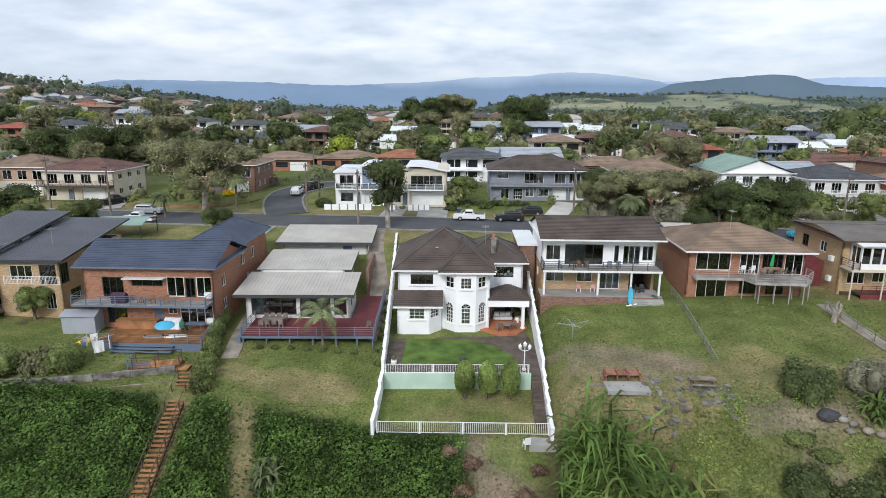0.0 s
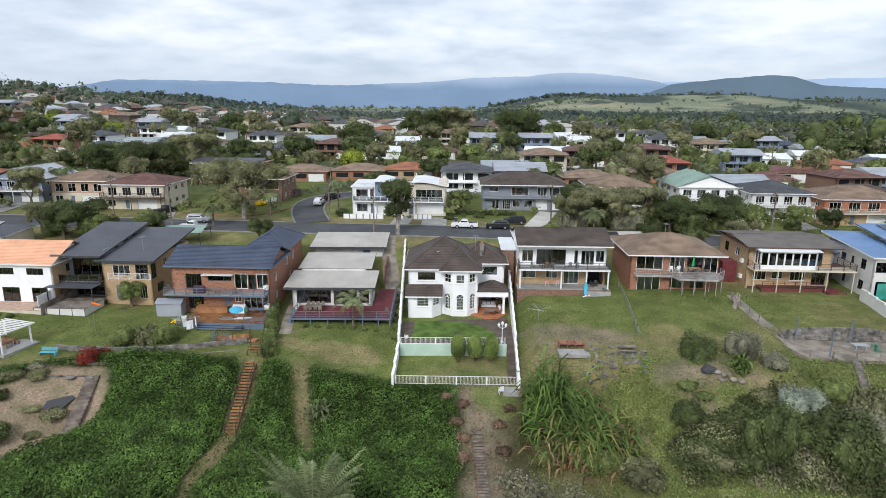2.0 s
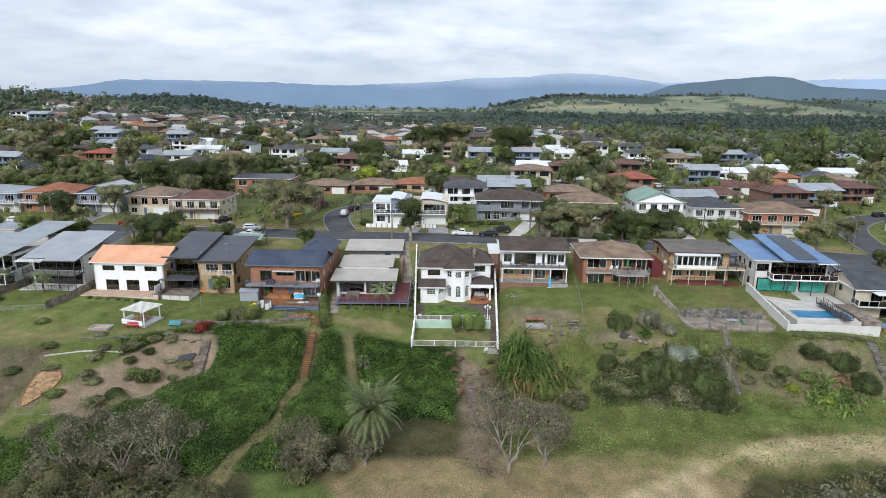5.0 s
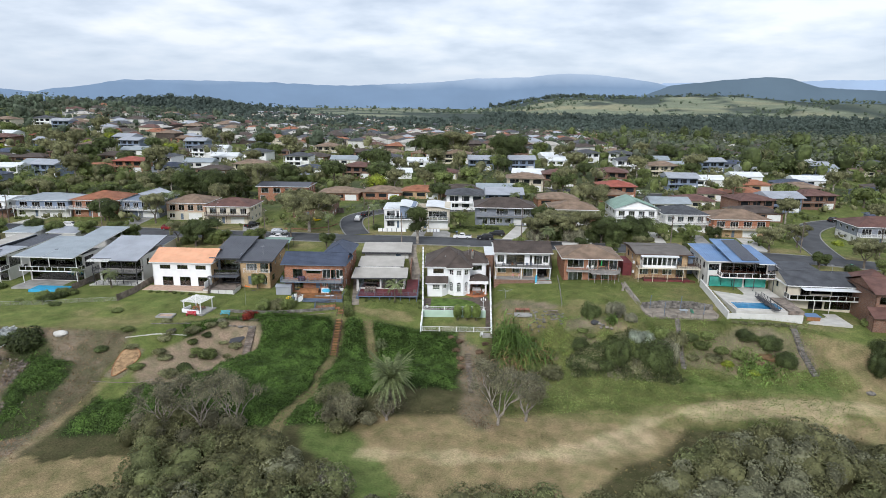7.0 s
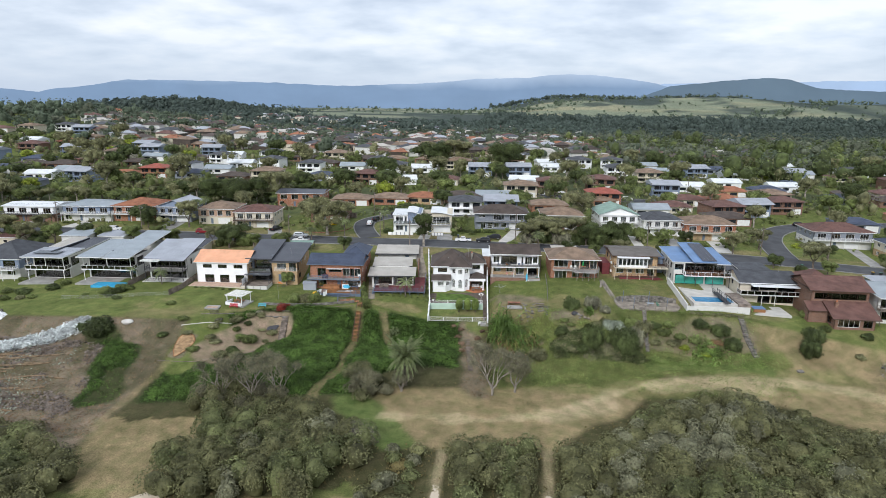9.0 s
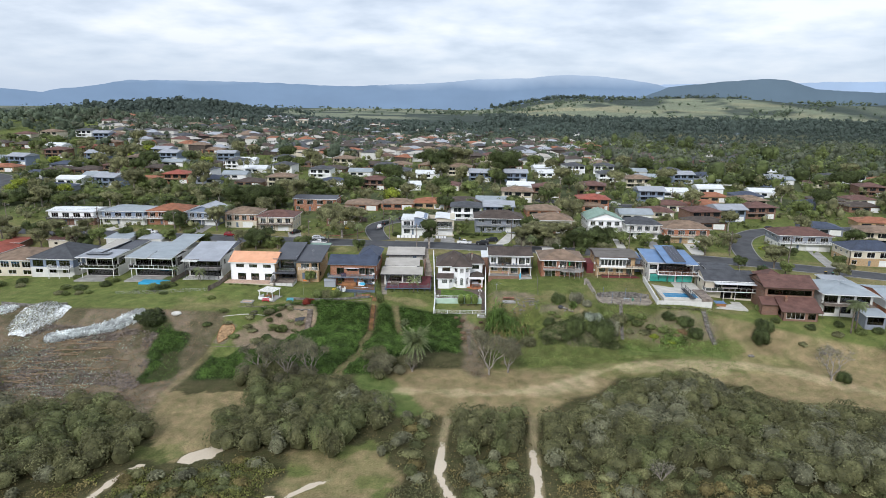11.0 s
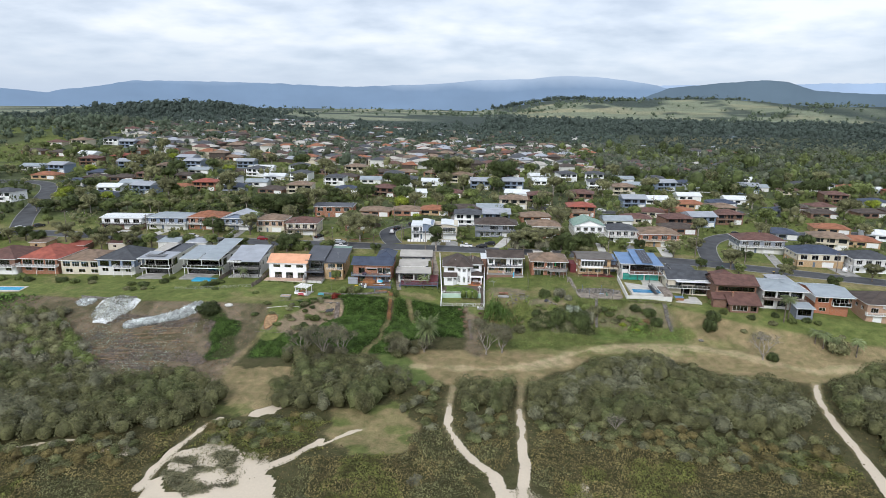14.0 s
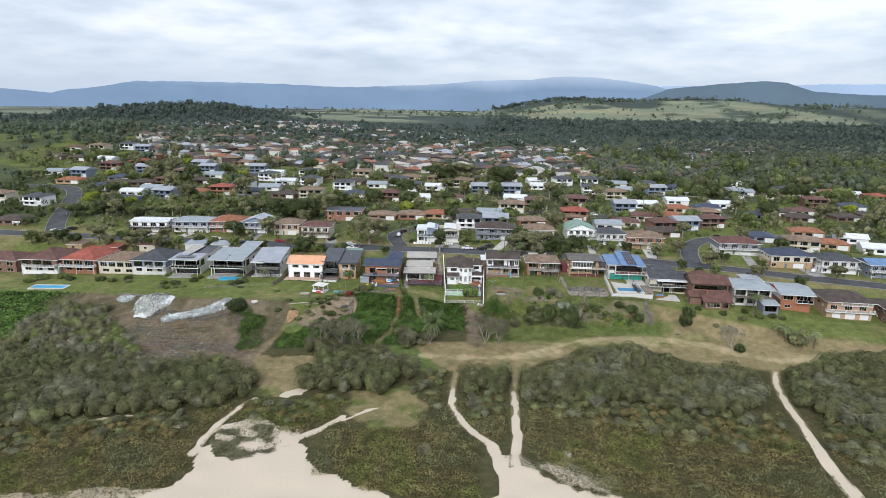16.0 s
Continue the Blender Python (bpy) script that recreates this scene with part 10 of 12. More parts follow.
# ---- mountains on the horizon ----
# distance haze painted as emission: the ranges glow blue without any lamp
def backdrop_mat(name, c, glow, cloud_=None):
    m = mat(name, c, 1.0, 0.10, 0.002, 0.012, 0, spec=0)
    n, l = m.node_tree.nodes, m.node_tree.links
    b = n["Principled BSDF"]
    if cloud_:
        # a pale cloud tone is painted into the glow towards the summits
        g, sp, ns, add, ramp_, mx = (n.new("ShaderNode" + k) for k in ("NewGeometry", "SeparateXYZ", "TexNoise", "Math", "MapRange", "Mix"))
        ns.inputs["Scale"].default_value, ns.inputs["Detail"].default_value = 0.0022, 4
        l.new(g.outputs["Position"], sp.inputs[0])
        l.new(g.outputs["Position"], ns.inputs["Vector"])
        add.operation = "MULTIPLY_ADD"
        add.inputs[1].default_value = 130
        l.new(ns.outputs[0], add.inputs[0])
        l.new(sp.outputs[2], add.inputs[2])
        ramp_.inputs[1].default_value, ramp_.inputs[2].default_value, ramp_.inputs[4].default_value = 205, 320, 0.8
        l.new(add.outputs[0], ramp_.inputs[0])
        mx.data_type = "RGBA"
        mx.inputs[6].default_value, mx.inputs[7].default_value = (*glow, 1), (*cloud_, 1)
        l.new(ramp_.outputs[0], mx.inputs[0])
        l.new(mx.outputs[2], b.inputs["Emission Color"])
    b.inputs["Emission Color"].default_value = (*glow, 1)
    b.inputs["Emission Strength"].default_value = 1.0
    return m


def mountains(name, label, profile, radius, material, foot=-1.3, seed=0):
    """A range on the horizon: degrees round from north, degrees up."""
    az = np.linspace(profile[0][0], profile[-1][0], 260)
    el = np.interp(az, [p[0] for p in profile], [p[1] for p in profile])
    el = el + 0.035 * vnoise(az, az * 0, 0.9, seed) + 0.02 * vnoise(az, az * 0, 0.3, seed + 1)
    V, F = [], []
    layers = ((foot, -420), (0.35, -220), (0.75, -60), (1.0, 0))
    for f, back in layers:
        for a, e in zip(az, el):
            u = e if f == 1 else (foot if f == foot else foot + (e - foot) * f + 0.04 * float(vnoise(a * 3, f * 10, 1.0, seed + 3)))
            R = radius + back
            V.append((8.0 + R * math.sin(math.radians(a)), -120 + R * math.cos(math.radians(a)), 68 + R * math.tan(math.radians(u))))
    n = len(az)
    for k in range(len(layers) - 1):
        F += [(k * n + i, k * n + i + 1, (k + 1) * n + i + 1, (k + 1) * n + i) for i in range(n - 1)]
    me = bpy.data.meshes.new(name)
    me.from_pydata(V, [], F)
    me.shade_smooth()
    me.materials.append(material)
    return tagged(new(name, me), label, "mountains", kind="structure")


mountains("backdrop", "far plateau with blue haze painted on", [(8, 1.0), (14, 1.40), (22, 1.55), (30, 1.62), (44, 1.5)], 4820, backdrop_mat("hazed_plateau", (0.10, 0.14, 0.20), (0.25, 0.32, 0.43)), seed=3)
mountains("backdrop", "escarpment with blue haze and low cloud painted on", [(-46, 0.4), (-40.4, 0.34), (-37.6, 0.11), (-37.0, 0.29), (-34, 0.7), (-31.5, 1.16), (-26, 1.2), (-20.6, 1.18), (-16, 1.0), (-12.7, 1.04), (-6, 1.35), (-2.0, 1.75), (2, 1.85), (5.5, 2.21), (8.5, 2.1), (10.5, 1.9), (13.5, 1.46), (15.5, 0.9), (18, 0.4)], 4640, backdrop_mat("hazed_escarpment", (0.07, 0.10, 0.14), (0.125, 0.18, 0.265), (0.40, 0.46, 0.55)), seed=5)
mountains("backdrop", "dark wooded hill with blue haze painted on", [(12.5, 0.4), (14.6, 1.23), (17, 1.45), (19.4, 1.72), (21.9, 1.85), (23.5, 1.75), (25.5, 1.08), (27.5, 0.9), (31, 0.8), (36, 0.9), (44, 0.8)], 4480, backdrop_mat("hazed_hill", (0.05, 0.07, 0.085), (0.070, 0.10, 0.135)), seed=7)


# ---- cars ----
M["car_white"] = mat("white_car_paint", (0.72, 0.72, 0.72), 0.25, 0.02, bump=0, spec=0.6)
M["car_black"] = mat("black_car_paint", (0.02, 0.021, 0.024), 0.25, 0.05, bump=0, spec=0.6)
M["car_silver"] = mat("silver_car_paint", (0.42, 0.44, 0.47), 0.3, 0.03, metal=0.4, bump=0, spec=0.6)
M["car_red"] = mat("dark_red_car_paint", (0.22, 0.015, 0.02), 0.25, 0.05, bump=0, spec=0.6)
M["car_blue"] = mat("blue_paint", (0.08, 0.42, 0.62), 0.4, 0.05, bump=0)
M["tyre"] = mat("tyre_rubber", (0.02, 0.02, 0.02), 0.9, 0.1)
M["lamp_red"] = mat("red_lamp_lens", (0.4, 0.02, 0.02), 0.2, 0.05, bump=0)
M["lamp_clear"] = mat("clear_lamp_lens", (0.7, 0.7, 0.68), 0.15, 0.05, bump=0)


def car_meshes(kind):
    """Meshes of a wagon or a pickup, nose towards +x, wheels on z = 0."""
    def solid(prof, w0, w1):
        bm = bmesh.new()
        top = max(z for _, z in prof)
        low = min(z for _, z in prof)
        rows = []
        for s in (-1, 1):
            rows.append([bm.verts.new((x, s * (w0 + (w1 - w0) * (z - low) / (top - low)), z)) for x, z in prof])
        n = len(prof)
        bm.faces.new(rows[0])
        bm.faces.new(rows[1][::-1])
        for i in range(n):
            bm.faces.new((rows[0][i], rows[1][i], rows[1][(i + 1) % n], rows[0][(i + 1) % n]))
        bmesh.ops.recalc_face_normals(bm, faces=bm.faces)
        bmesh.ops.bevel(bm, geom=bm.edges[:], offset=0.05, segments=2, affect="EDGES")
        return bm

    L = 2.65 if kind == "ute" else 2.35
    body = solid([(-L, 0.35), (L, 0.35), (L + 0.02, 0.75), (L - 0.15, 0.98), (1.0, 1.08), (-L + 0.02, 1.08), (-L - 0.02, 0.7)], 0.9, 0.86)
    if kind == "ute":
        cab = solid([(-0.75, 1.06), (1.25, 1.06), (0.55, 1.72), (-0.55, 1.76)], 0.84, 0.64)
        glass = boxes((-0.55, 0.75, -0.79, 0.79, 1.2, 1.55))
        tray = boxes((-2.5, -0.9, -0.74, 0.74, 1.082, 1.10))
    else:
        cab = solid([(-L + 0.05, 1.06), (1.15, 1.06), (0.45, 1.62), (-L + 0.45, 1.66)], 0.84, 0.64)
        glass = boxes((-1.85, 0.65, -0.79, 0.79, 1.18, 1.48))
        tray = boxes((-1.6, 0.1, -0.5, 0.5, 1.66, 1.69))
    wind = bmesh.new()
    x0, z0, x1, z1 = (1.16, 1.14, 0.62, 1.66) if kind == "ute" else (1.06, 1.13, 0.52, 1.57)
    v = [wind.verts.new(p) for p in ((x0 + 0.05, -0.72, z0), (x0 + 0.05, 0.72, z0), (x1 + 0.05, 0.6, z1), (x1 + 0.05, -0.6, z1), (x0 - 0.02, -0.72, z0 - 0.03), (x0 - 0.02, 0.72, z0 - 0.03), (x1 - 0.02, 0.6, z1 - 0.03), (x1 - 0.02, -0.6, z1 - 0.03))]
    for f in ((0, 1, 2, 3), (7, 6, 5, 4), (0, 4, 5, 1), (1, 5, 6, 2), (2, 6, 7, 3), (3, 7, 4, 0)):
        wind.faces.new([v[i] for i in f])
    tyre = bmesh.new()
    tube(tyre, (0, -0.12, 0), (0, 0.12, 0), 0.36, 0.36, 18)
    rim = bmesh.new()
    tube(rim, (0, -0.13, 0), (0, 0.13, 0), 0.21, 0.21, 12)
    out = {}
    for nm, bm in (("body", body), ("cabin", cab), ("side_window", glass), ("windscreen", wind), ("tray", tray), ("wheel", tyre), ("rim", rim), ("headlight", boxes((L - 0.12, L + 0.035, -0.14, 0.14, 0.72, 0.86))), ("tail_light", boxes((-L - 0.05, -L + 0.1, -0.08, 0.08, 0.72, 1.0)))):
        me = bpy.data.meshes.new(nm)
        bm.to_mesh(me)
        bm.free()
        out[nm] = me
    out["L"] = L
    return out


CARS = {k: car_meshes(k) for k in ("ute", "wagon")}


def car(label, kind, paint, x, y, rz, z=None):
    c = CARS[kind]
    T = thing("car", label, "car", pose(x, y, (gz(x, y) + 0.10 if z is None else z), 0, 0, rz), "parked cars")
    mats_ = {"body": paint, "cabin": paint, "side_window": "dark_glass", "windscreen": "dark_glass", "tray": "car_black" if kind == "ute" else paint}
    for nm, m in mats_.items():
        ob = new(nm, c[nm].copy())
        ob.data.materials.append(M[m])
        ob.parent = T
    for sx in (-1.45, 1.45):
        for sy in (-0.78, 0.78):
            w = new("wheel", c["wheel"])
            if not c["wheel"].materials:
                c["wheel"].materials.append(M["tyre"])
                c["rim"].materials.append(M["steel"])
                c["headlight"].materials.append(M["lamp_clear"])
                c["tail_light"].materials.append(M["lamp_red"])
            w.parent, w.location = T, (sx, sy, 0.36)
            part_of("rim", c["rim"], None, w)
    for sy in (-0.62, 0.62):
        for nm in ("headlight", "tail_light"):
            o = part_of(nm, c[nm], None, T)
            o.location = (0, sy, 0)
    return T


car("white dual-cab pickup parked at the kerb", "ute", "car_white", -4.0, 99.3, 182)
car("black wagon parked at the kerb", "wagon", "car_black", 2.6, 99.4, 182)
car("dark car parked on the verge", "wagon", "car_black", 6.0, 104.2, 184)
car("silver wagon parked at the kerb", "wagon", "car_silver", -58.8, 98.6, 2)
car("dark pickup parked on a driveway", "ute", "car_black", -70.5, 107.0, 70)
car("white tray truck parked at the near kerb", "ute", "car_white", -56.5, 91.4, 182)
car("white hatchback in the side street", "wagon", "car_white", -39.6, 119.6, 95)
car("dark hatchback in the side street", "wagon", "car_black", -38.2, 126.5, 70)
car("red hatchback on a driveway", "wagon", "car_red", -12.5, 160, 280)
car("white van at the end of the side street", "wagon", "car_white", -26.0, 139.5, 15)
car("dark car at the end of the side street", "wagon", "car_black", -32.0, 135.5, 35)
car("white pickup in the back street", "ute", "car_white", 28.6, 189.0, 0)
car("white car in the back street", "wagon", "car_white", 66.0, 184.5, 0)
car("white car at the street corner", "wagon", "car_white", -211.5, 104.5, 60)
car("dark car behind another at the corner", "wagon", "car_black", -206.5, 110, 60)
car("white wagon parked at the kerb", "wagon", "car_white", -126.0, 100.5, 2)
car("dark sedan parked at the kerb", "wagon", "car_black", -108.6, 94.2, 182)
car("dark red sedan parked at the kerb", "wagon", "car_red", -93.7, 100.0, 2)
car("white sedan on a concrete driveway", "wagon", "car_white", 147.0, 93.0, 60)
car("dark wagon parked in a side street", "wagon", "car_black", 124.0, 146.5, 20)
car("white sedan on a driveway", "wagon", "car_white", 46.5, 112.5, 80)
car("bright blue camper van by the carport", "wagon", "car_blue", 45.8, 92.0, 182)

# driveways and kerb crossings
for pts, half, m in (([(-17.5, 100.6), (-17.2, 108.9)], 1.9, "concrete"), ([(-10.4, 100.8), (-10.8, 108.6)], 2.6, "concrete"), ([(9.5, 100.2), (14.0, 117)], 2.0, "concrete_pale"), ([(-69, 102), (-72, 109.6)], 2.4, "concrete"), ([(53.5, 99.5), (54.5, 122)], 1.6, "concrete_pale"), ([(66, 99), (67, 117.6)], 2.0, "concrete"), ([(80, 98.5), (81, 113.6)], 2.4, "concrete_pale"), ([(122.5, 92), (126, 113.5)], 2.0, "concrete"), ([(146.5, 86), (145, 97)], 3.2, "concrete"), ([(-110, 102.5), (-111, 115)], 3.2, "concrete"), ([(-146, 103), (-144, 112.6)], 2.4, "concrete_pale"), ([(-164, 103), (-163, 109.6)], 2.6, "concrete_pale"), ([(-14.5, 141.5), (-13, 163)], 1.5, "concrete"), ([(76, 70), (78, 87)], 2.4, "concrete"), ([(33, 84), (33, 89.5)], 2.5, "concrete"), ([(-21, 78), (-21, 90)], 2.2, "concrete"), ([(-36, 79), (-36, 90)], 2.6, "concrete"), ([(60, 80), (61, 87.5)], 3.0, "concrete")):
    band("driveway", [pts[0], ((pts[0][0] + pts[1][0]) / 2, (pts[0][1] + pts[1][1]) / 2), pts[1]], -half, half, 0.13, M[m], "concrete driveway between lawn and street", "driveway")


# ---- power poles and wires ----
def power_pole(x, y, h=9.0, arm=1.1, rz=0.0, lamp=True):
    T = thing("power_pole", "weathered timber power pole with crossarm", "power pole", pose(x, y, gz(x, y), 0, 0, rz), "power poles along the street")
    bm = bmesh.new()
    tube(bm, (0, 0, -0.6), (0, 0, h), 0.17, 0.11, 8)
    part("pole", bm, M["timber_grey"], T)
    part("crossarm", boxes((-0.06, 0.06, -arm, arm, h - 0.7, h - 0.56)), M["timber_grey"], T)
    for k in (-0.9, -0.35, 0.35, 0.9):
        bm = bmesh.new()
        lathe(bm, 0, arm * k, [(0.05, h - 0.56), (0.07, h - 0.5), (0.05, h - 0.42), (0.03, h - 0.36)], 6)
        part("insulator", bm, M["trim_brown"], T)
    if lamp:
        bm = bmesh.new()
        tube(bm, (0, 0, h - 1.6), (0, 1.5, h - 1.1), 0.03, n=5)
        box(bm, -0.12, 0.12, 1.4, 2.0, h - 1.16, h - 1.04)
        part("street_lamp", bm, M["steel"], T)
    return T


POLES = [(-118, 103.6), (-80, 103.0), (-59.5, 89.2), (-32.6, 103.3), (-20.5, 90.0), (13.2, 101.4), (56.0, 101.5), (91, 99.5), (109.0, 94.5), (141.5, 88.8), (-150, 104.5), (-190, 106), (-41.5, 138), (52, 196), (98, 203)]
for i, (x, y) in enumerate(POLES):
    power_pole(x, y, 8.6 + 0.5 * (i % 3), rz=2)


def wire(p, q, sag=0.8):
    W = bpy.data.curves.new("power_line", "CURVE")
    W.dimensions, W.bevel_depth, W.bevel_resolution = "3D", 0.012, 0
    s = W.splines.new("POLY")
    s.points.add(12)
    for i in range(13):
        t = i / 12
        c = Vector(p).lerp(Vector(q), t)
        s.points[i].co = (c.x, c.y, c.z - sag * 4 * t * (1 - t), 1)
    W.materials.append(M["trim_dark"])
    return tagged(new("power_line", W), "thin black overhead power wire", "cable", "wires over the street")


CHAIN = sorted([p for p in POLES if 99 < p[1] < 107 or p[1] < 96 and p[0] > 85], key=lambda p: p[0])
for a, b in zip(CHAIN, CHAIN[1:]):
    for k in (-0.9, 0.35):
        wire((a[0], a[1] + 1.1 * k, gz(*a) + 8.4), (b[0], b[1] + 1.1 * k, gz(*b) + 8.4))


# ---- garden things ----
def chair(label, x, y, z, rz, material, seat="trim_dark", s=1.0, group=""):
    T = thing("garden_chair", label, "chair", pose(x, y, z, 0, 0, rz) @ Matrix.Scale(s, 4), group)
    part("seat", boxes((-0.24, 0.24, -0.24, 0.24, 0.40, 0.45)), M[seat], T)
    part("backrest", boxes((-0.24, 0.24, 0.2, 0.25, 0.5, 0.95)), M[seat], T)
    for a in (-0.21, 0.21):
        for b in (-0.21, 0.21):
            part("leg", boxes((a - 0.025, a + 0.025, b - 0.025, b + 0.025, 0, 0.40 if b < 0 else 0.52)), M[material], T)
        part("armrest", boxes((a - 0.03, a + 0.03, -0.22, 0.22, 0.62, 0.66)), M[material], T)
    return T


def table(label, x, y, z, rz, w, d, material, h=0.74, round_=False):
    T = thing("garden_table", label, "table", pose(x, y, z, 0, 0, rz))
    bm = bmesh.new()
    if round_:
        lathe(bm, 0, 0, [(w / 2, h - 0.05), (w / 2, h)], 20)
    else:
        box(bm, -w / 2, w / 2, -d / 2, d / 2, h - 0.05, h)
    part("tabletop", bm, M[material], T)
    q = 0.33
    for a in (-w * q, w * q):
        for b in (-d * q, d * q):
            part("leg", boxes((a - 0.03, a + 0.03, b - 0.03, b + 0.03, 0, h - 0.05)), M[material], T)
    return T


def picnic_table(label, x, y, z, rz, material):
    T = thing("picnic_table", label, "table", pose(x, y, z, 0, 0, rz))
    for k in range(5):
        part("plank", boxes((-1.1, 1.1, -0.4 + 0.16 * k, -0.26 + 0.16 * k, 0.71, 0.75)), M[material], T)
    for s in (-1, 1):
        part("bench", boxes((-1.1, 1.1, s * 0.78 - 0.14, s * 0.78 + 0.14, 0.42, 0.46)), M[material], T)
        part("leg_frame", boxes((s * 0.8 - 0.04, s * 0.8 + 0.04, -0.85, 0.85, 0.36, 0.42), (s * 0.8 - 0.03, s * 0.8 + 0.03, -0.45, -0.35, 0, 0.71), (s * 0.8 - 0.03, s * 0.8 + 0.03, 0.35, 0.45, 0, 0.71)), M[material], T)
    return T


P = pose(-10.2, 62.5, 0.3, 0, 0, 5.0)


def at(x, y, z=0.0):
    v = P @ Vector((x, y, z))
    return v.x, v.y, v.z


x, y, z = at(12.1, 1.1, 0.16)
table("round pale garden table on a terracotta patio", x, y, z, 0, 1.3, 1.3, "timber_grey", round_=True)
for a in (20, 200):
    cx, cy, cz = at(12.1 + 0.95 * math.cos(math.radians(a)), 1.1 + 0.95 * math.sin(math.radians(a)), 0.16)
    chair("pale slatted garden chair on a patio", cx, cy, cz, a - 90, "timber_grey", "timber_grey", group="chairs on the patio")
x, y, z = at(12.0, 4.4, 0.16)
T = thing("outdoor_sofa", "grey cushioned outdoor sofa under a verandah", "sofa", pose(x, y, z, 0, 0, 5))
part("seat", boxes((-1.1, 1.1, -0.4, 0.4, 0.15, 0.45)), M["curtain"], T)
part("backrest", boxes((-1.1, 1.1, 0.28, 0.45, 0.45, 0.95)), M["timber_grey"], T)
for k in range(3):
    part("cushion", boxes((-0.95 + 0.65 * k, -0.4 + 0.65 * k, 0.1, 0.28, 0.46, 0.85)), M["curtain"], T)
x, y, z = at(13.6, 3.6, 0.16)
T = thing("potted_plant", "green plant in a white pot on the patio", "plant", pose(x, y, z))
bm = bmesh.new()
lathe(bm, 0, 0, [(0.2, 0), (0.3, 0.35), (0.26, 0.6)], 12)
part("pot", bm, M["white"], T)
me = leaves("foliage", [(0, 0, 1.2, 0.4, 0.4, 0.6)], 220, 0.16, 7)
me.materials.append(M["leaf_dark"])
part_of("foliage", me, None, T)


def pot(label, x, y, z, s=1.0, leaf="leaf_mid"):
    T = thing("flower_pot", label, "plant pot", pose(x, y, z) @ Matrix.Scale(s, 4))
    bm = bmesh.new()
    lathe(bm, 0, 0, [(0.22, 0), (0.36, 0.2), (0.38, 0.45), (0.28, 0.6), (0.33, 0.66)], 14)
    part("pot", bm, M["white"], T)
    me = leaves("foliage", [(0, 0, 0.85, 0.3, 0.3, 0.3)], 120, 0.1, 8)
    me.materials.append(M[leaf])
    part_of("foliage", me, None, T)


pot("round white urn with a green plant on paving", -9.3, 54.6, 0.28, 0.8)


def globe_lamp(x, y, z):
    T = thing("garden_lamp", "white cast garden lamp with three lanterns", "lamp", pose(x, y, z))
    bm = bmesh.new()
    lathe(bm, 0, 0, [(0.2, 0), (0.2, 0.1), (0.08, 0.2), (0.05, 0.6), (0.045, 1.9), (0.07, 1.95), (0.04, 2.0)], 10)
    part("post", bm, M["trim_white"], T)
    for dx in (-0.45, 0, 0.45):
        bm = bmesh.new()
        tube(bm, (0, 0, 1.9), (dx, 0, 2.1 + (0.25 if dx == 0 else 0)), 0.03, n=6)
        part("arm", bm, M["trim_white"], T)
        bm = bmesh.new()
        z0 = 2.1 + (0.25 if dx == 0 else 0)
        lathe(bm, dx, 0, [(0.06, z0), (0.15, z0 + 0.12), (0.17, z0 + 0.34), (0.19, z0 + 0.36), (0.05, z0 + 0.5), (0.02, z0 + 0.58)], 10)
        part("lantern", bm, M["trim_white"], T)


globe_lamp(3.3, 54.6, 0.28)
T = thing("kettle_barbecue", "black kettle barbecue on the lawn", "barbecue", pose(-2.6, 54.6, 0.33))
bm = bmesh.new()
lathe(bm, 0, 0, [(0.1, 0.5), (0.28, 0.6), (0.32, 0.8), (0.25, 0.98), (0.05, 1.05)], 12)
part("bowl", bm, M["trim_dark"], T)
for a in (0.5, 2.6, 4.7):
    bm = bmesh.new()
    tube(bm, (0.15 * math.cos(a), 0.15 * math.sin(a), 0.6), (0.35 * math.cos(a), 0.35 * math.sin(a), 0), 0.02, n=5)
    part("leg", bm, M["trim_dark"], T)
chair("white plastic chair at the foot of garden steps", 3.2, 45.3, gz(3.2, 45.3), 200, "trim_white", "trim_white", 1.1)
slab("step_landing", "concrete landing below a garden gate", "paving", [(3.4, 45.0), (5.6, 45.1), (5.7, 46.2), (3.6, 46.3)], -4.5, -1.95, M["concrete"])
steps("dark sleeper steps down the bank", (2.0, 27.5), (0.6, 41.5), gz(2.0, 27.5) + 0.1, gz(0.6, 41.5) + 0.25, 1.1, 30, "timber_grey", follow=True, open_=True)

# the blue-roofed house's garden
steps("orange timber stairs down the ivy slope", (-26.6, 38.2), (-27.8, 50.2), -5.15, 0.75, 1.25, 30, "timber_orange", rail="trim_brown", open_=True)
T = thing("landing", "brown timber landing with blue-grey rails", "landing", pose(-33.0, 51.2, 0.45, 0, 0, 4))
for k in range(16):
    part("board", boxes((-1.0 + 0.35 * k, -0.68 + 0.35 * k, -0.6, 0.6, 0, 0.06)), M["timber_orange"], T)
railing(T, (-1.0, -0.6), (1.2, -0.6), 0.05, "trim_blue", "rails", 1.0)
railing(T, (-1.0, 0.6), (-1.0, -0.6), 0.05, "trim_blue", "rails", 1.0)


T = thing("stair_landing", "brown timber landing with rails at the head of the stairs", "deck", pose(-33.4, 50.2, gz(-31, 51.6) + 0.35, 0, 0, 18))
for k in range(12):
    part("board", boxes((0.36 * k, 0.36 * k + 0.33, 0, 1.5, 0, 0.06)), M["timber_orange"], T)
for a in (0.1, 2.1, 4.2):
    for b in (0.0, 1.42):
        part("post", boxes((a, a + 0.08, b, b + 0.08, -1.2, 1.0)), M["trim_brown"], T)
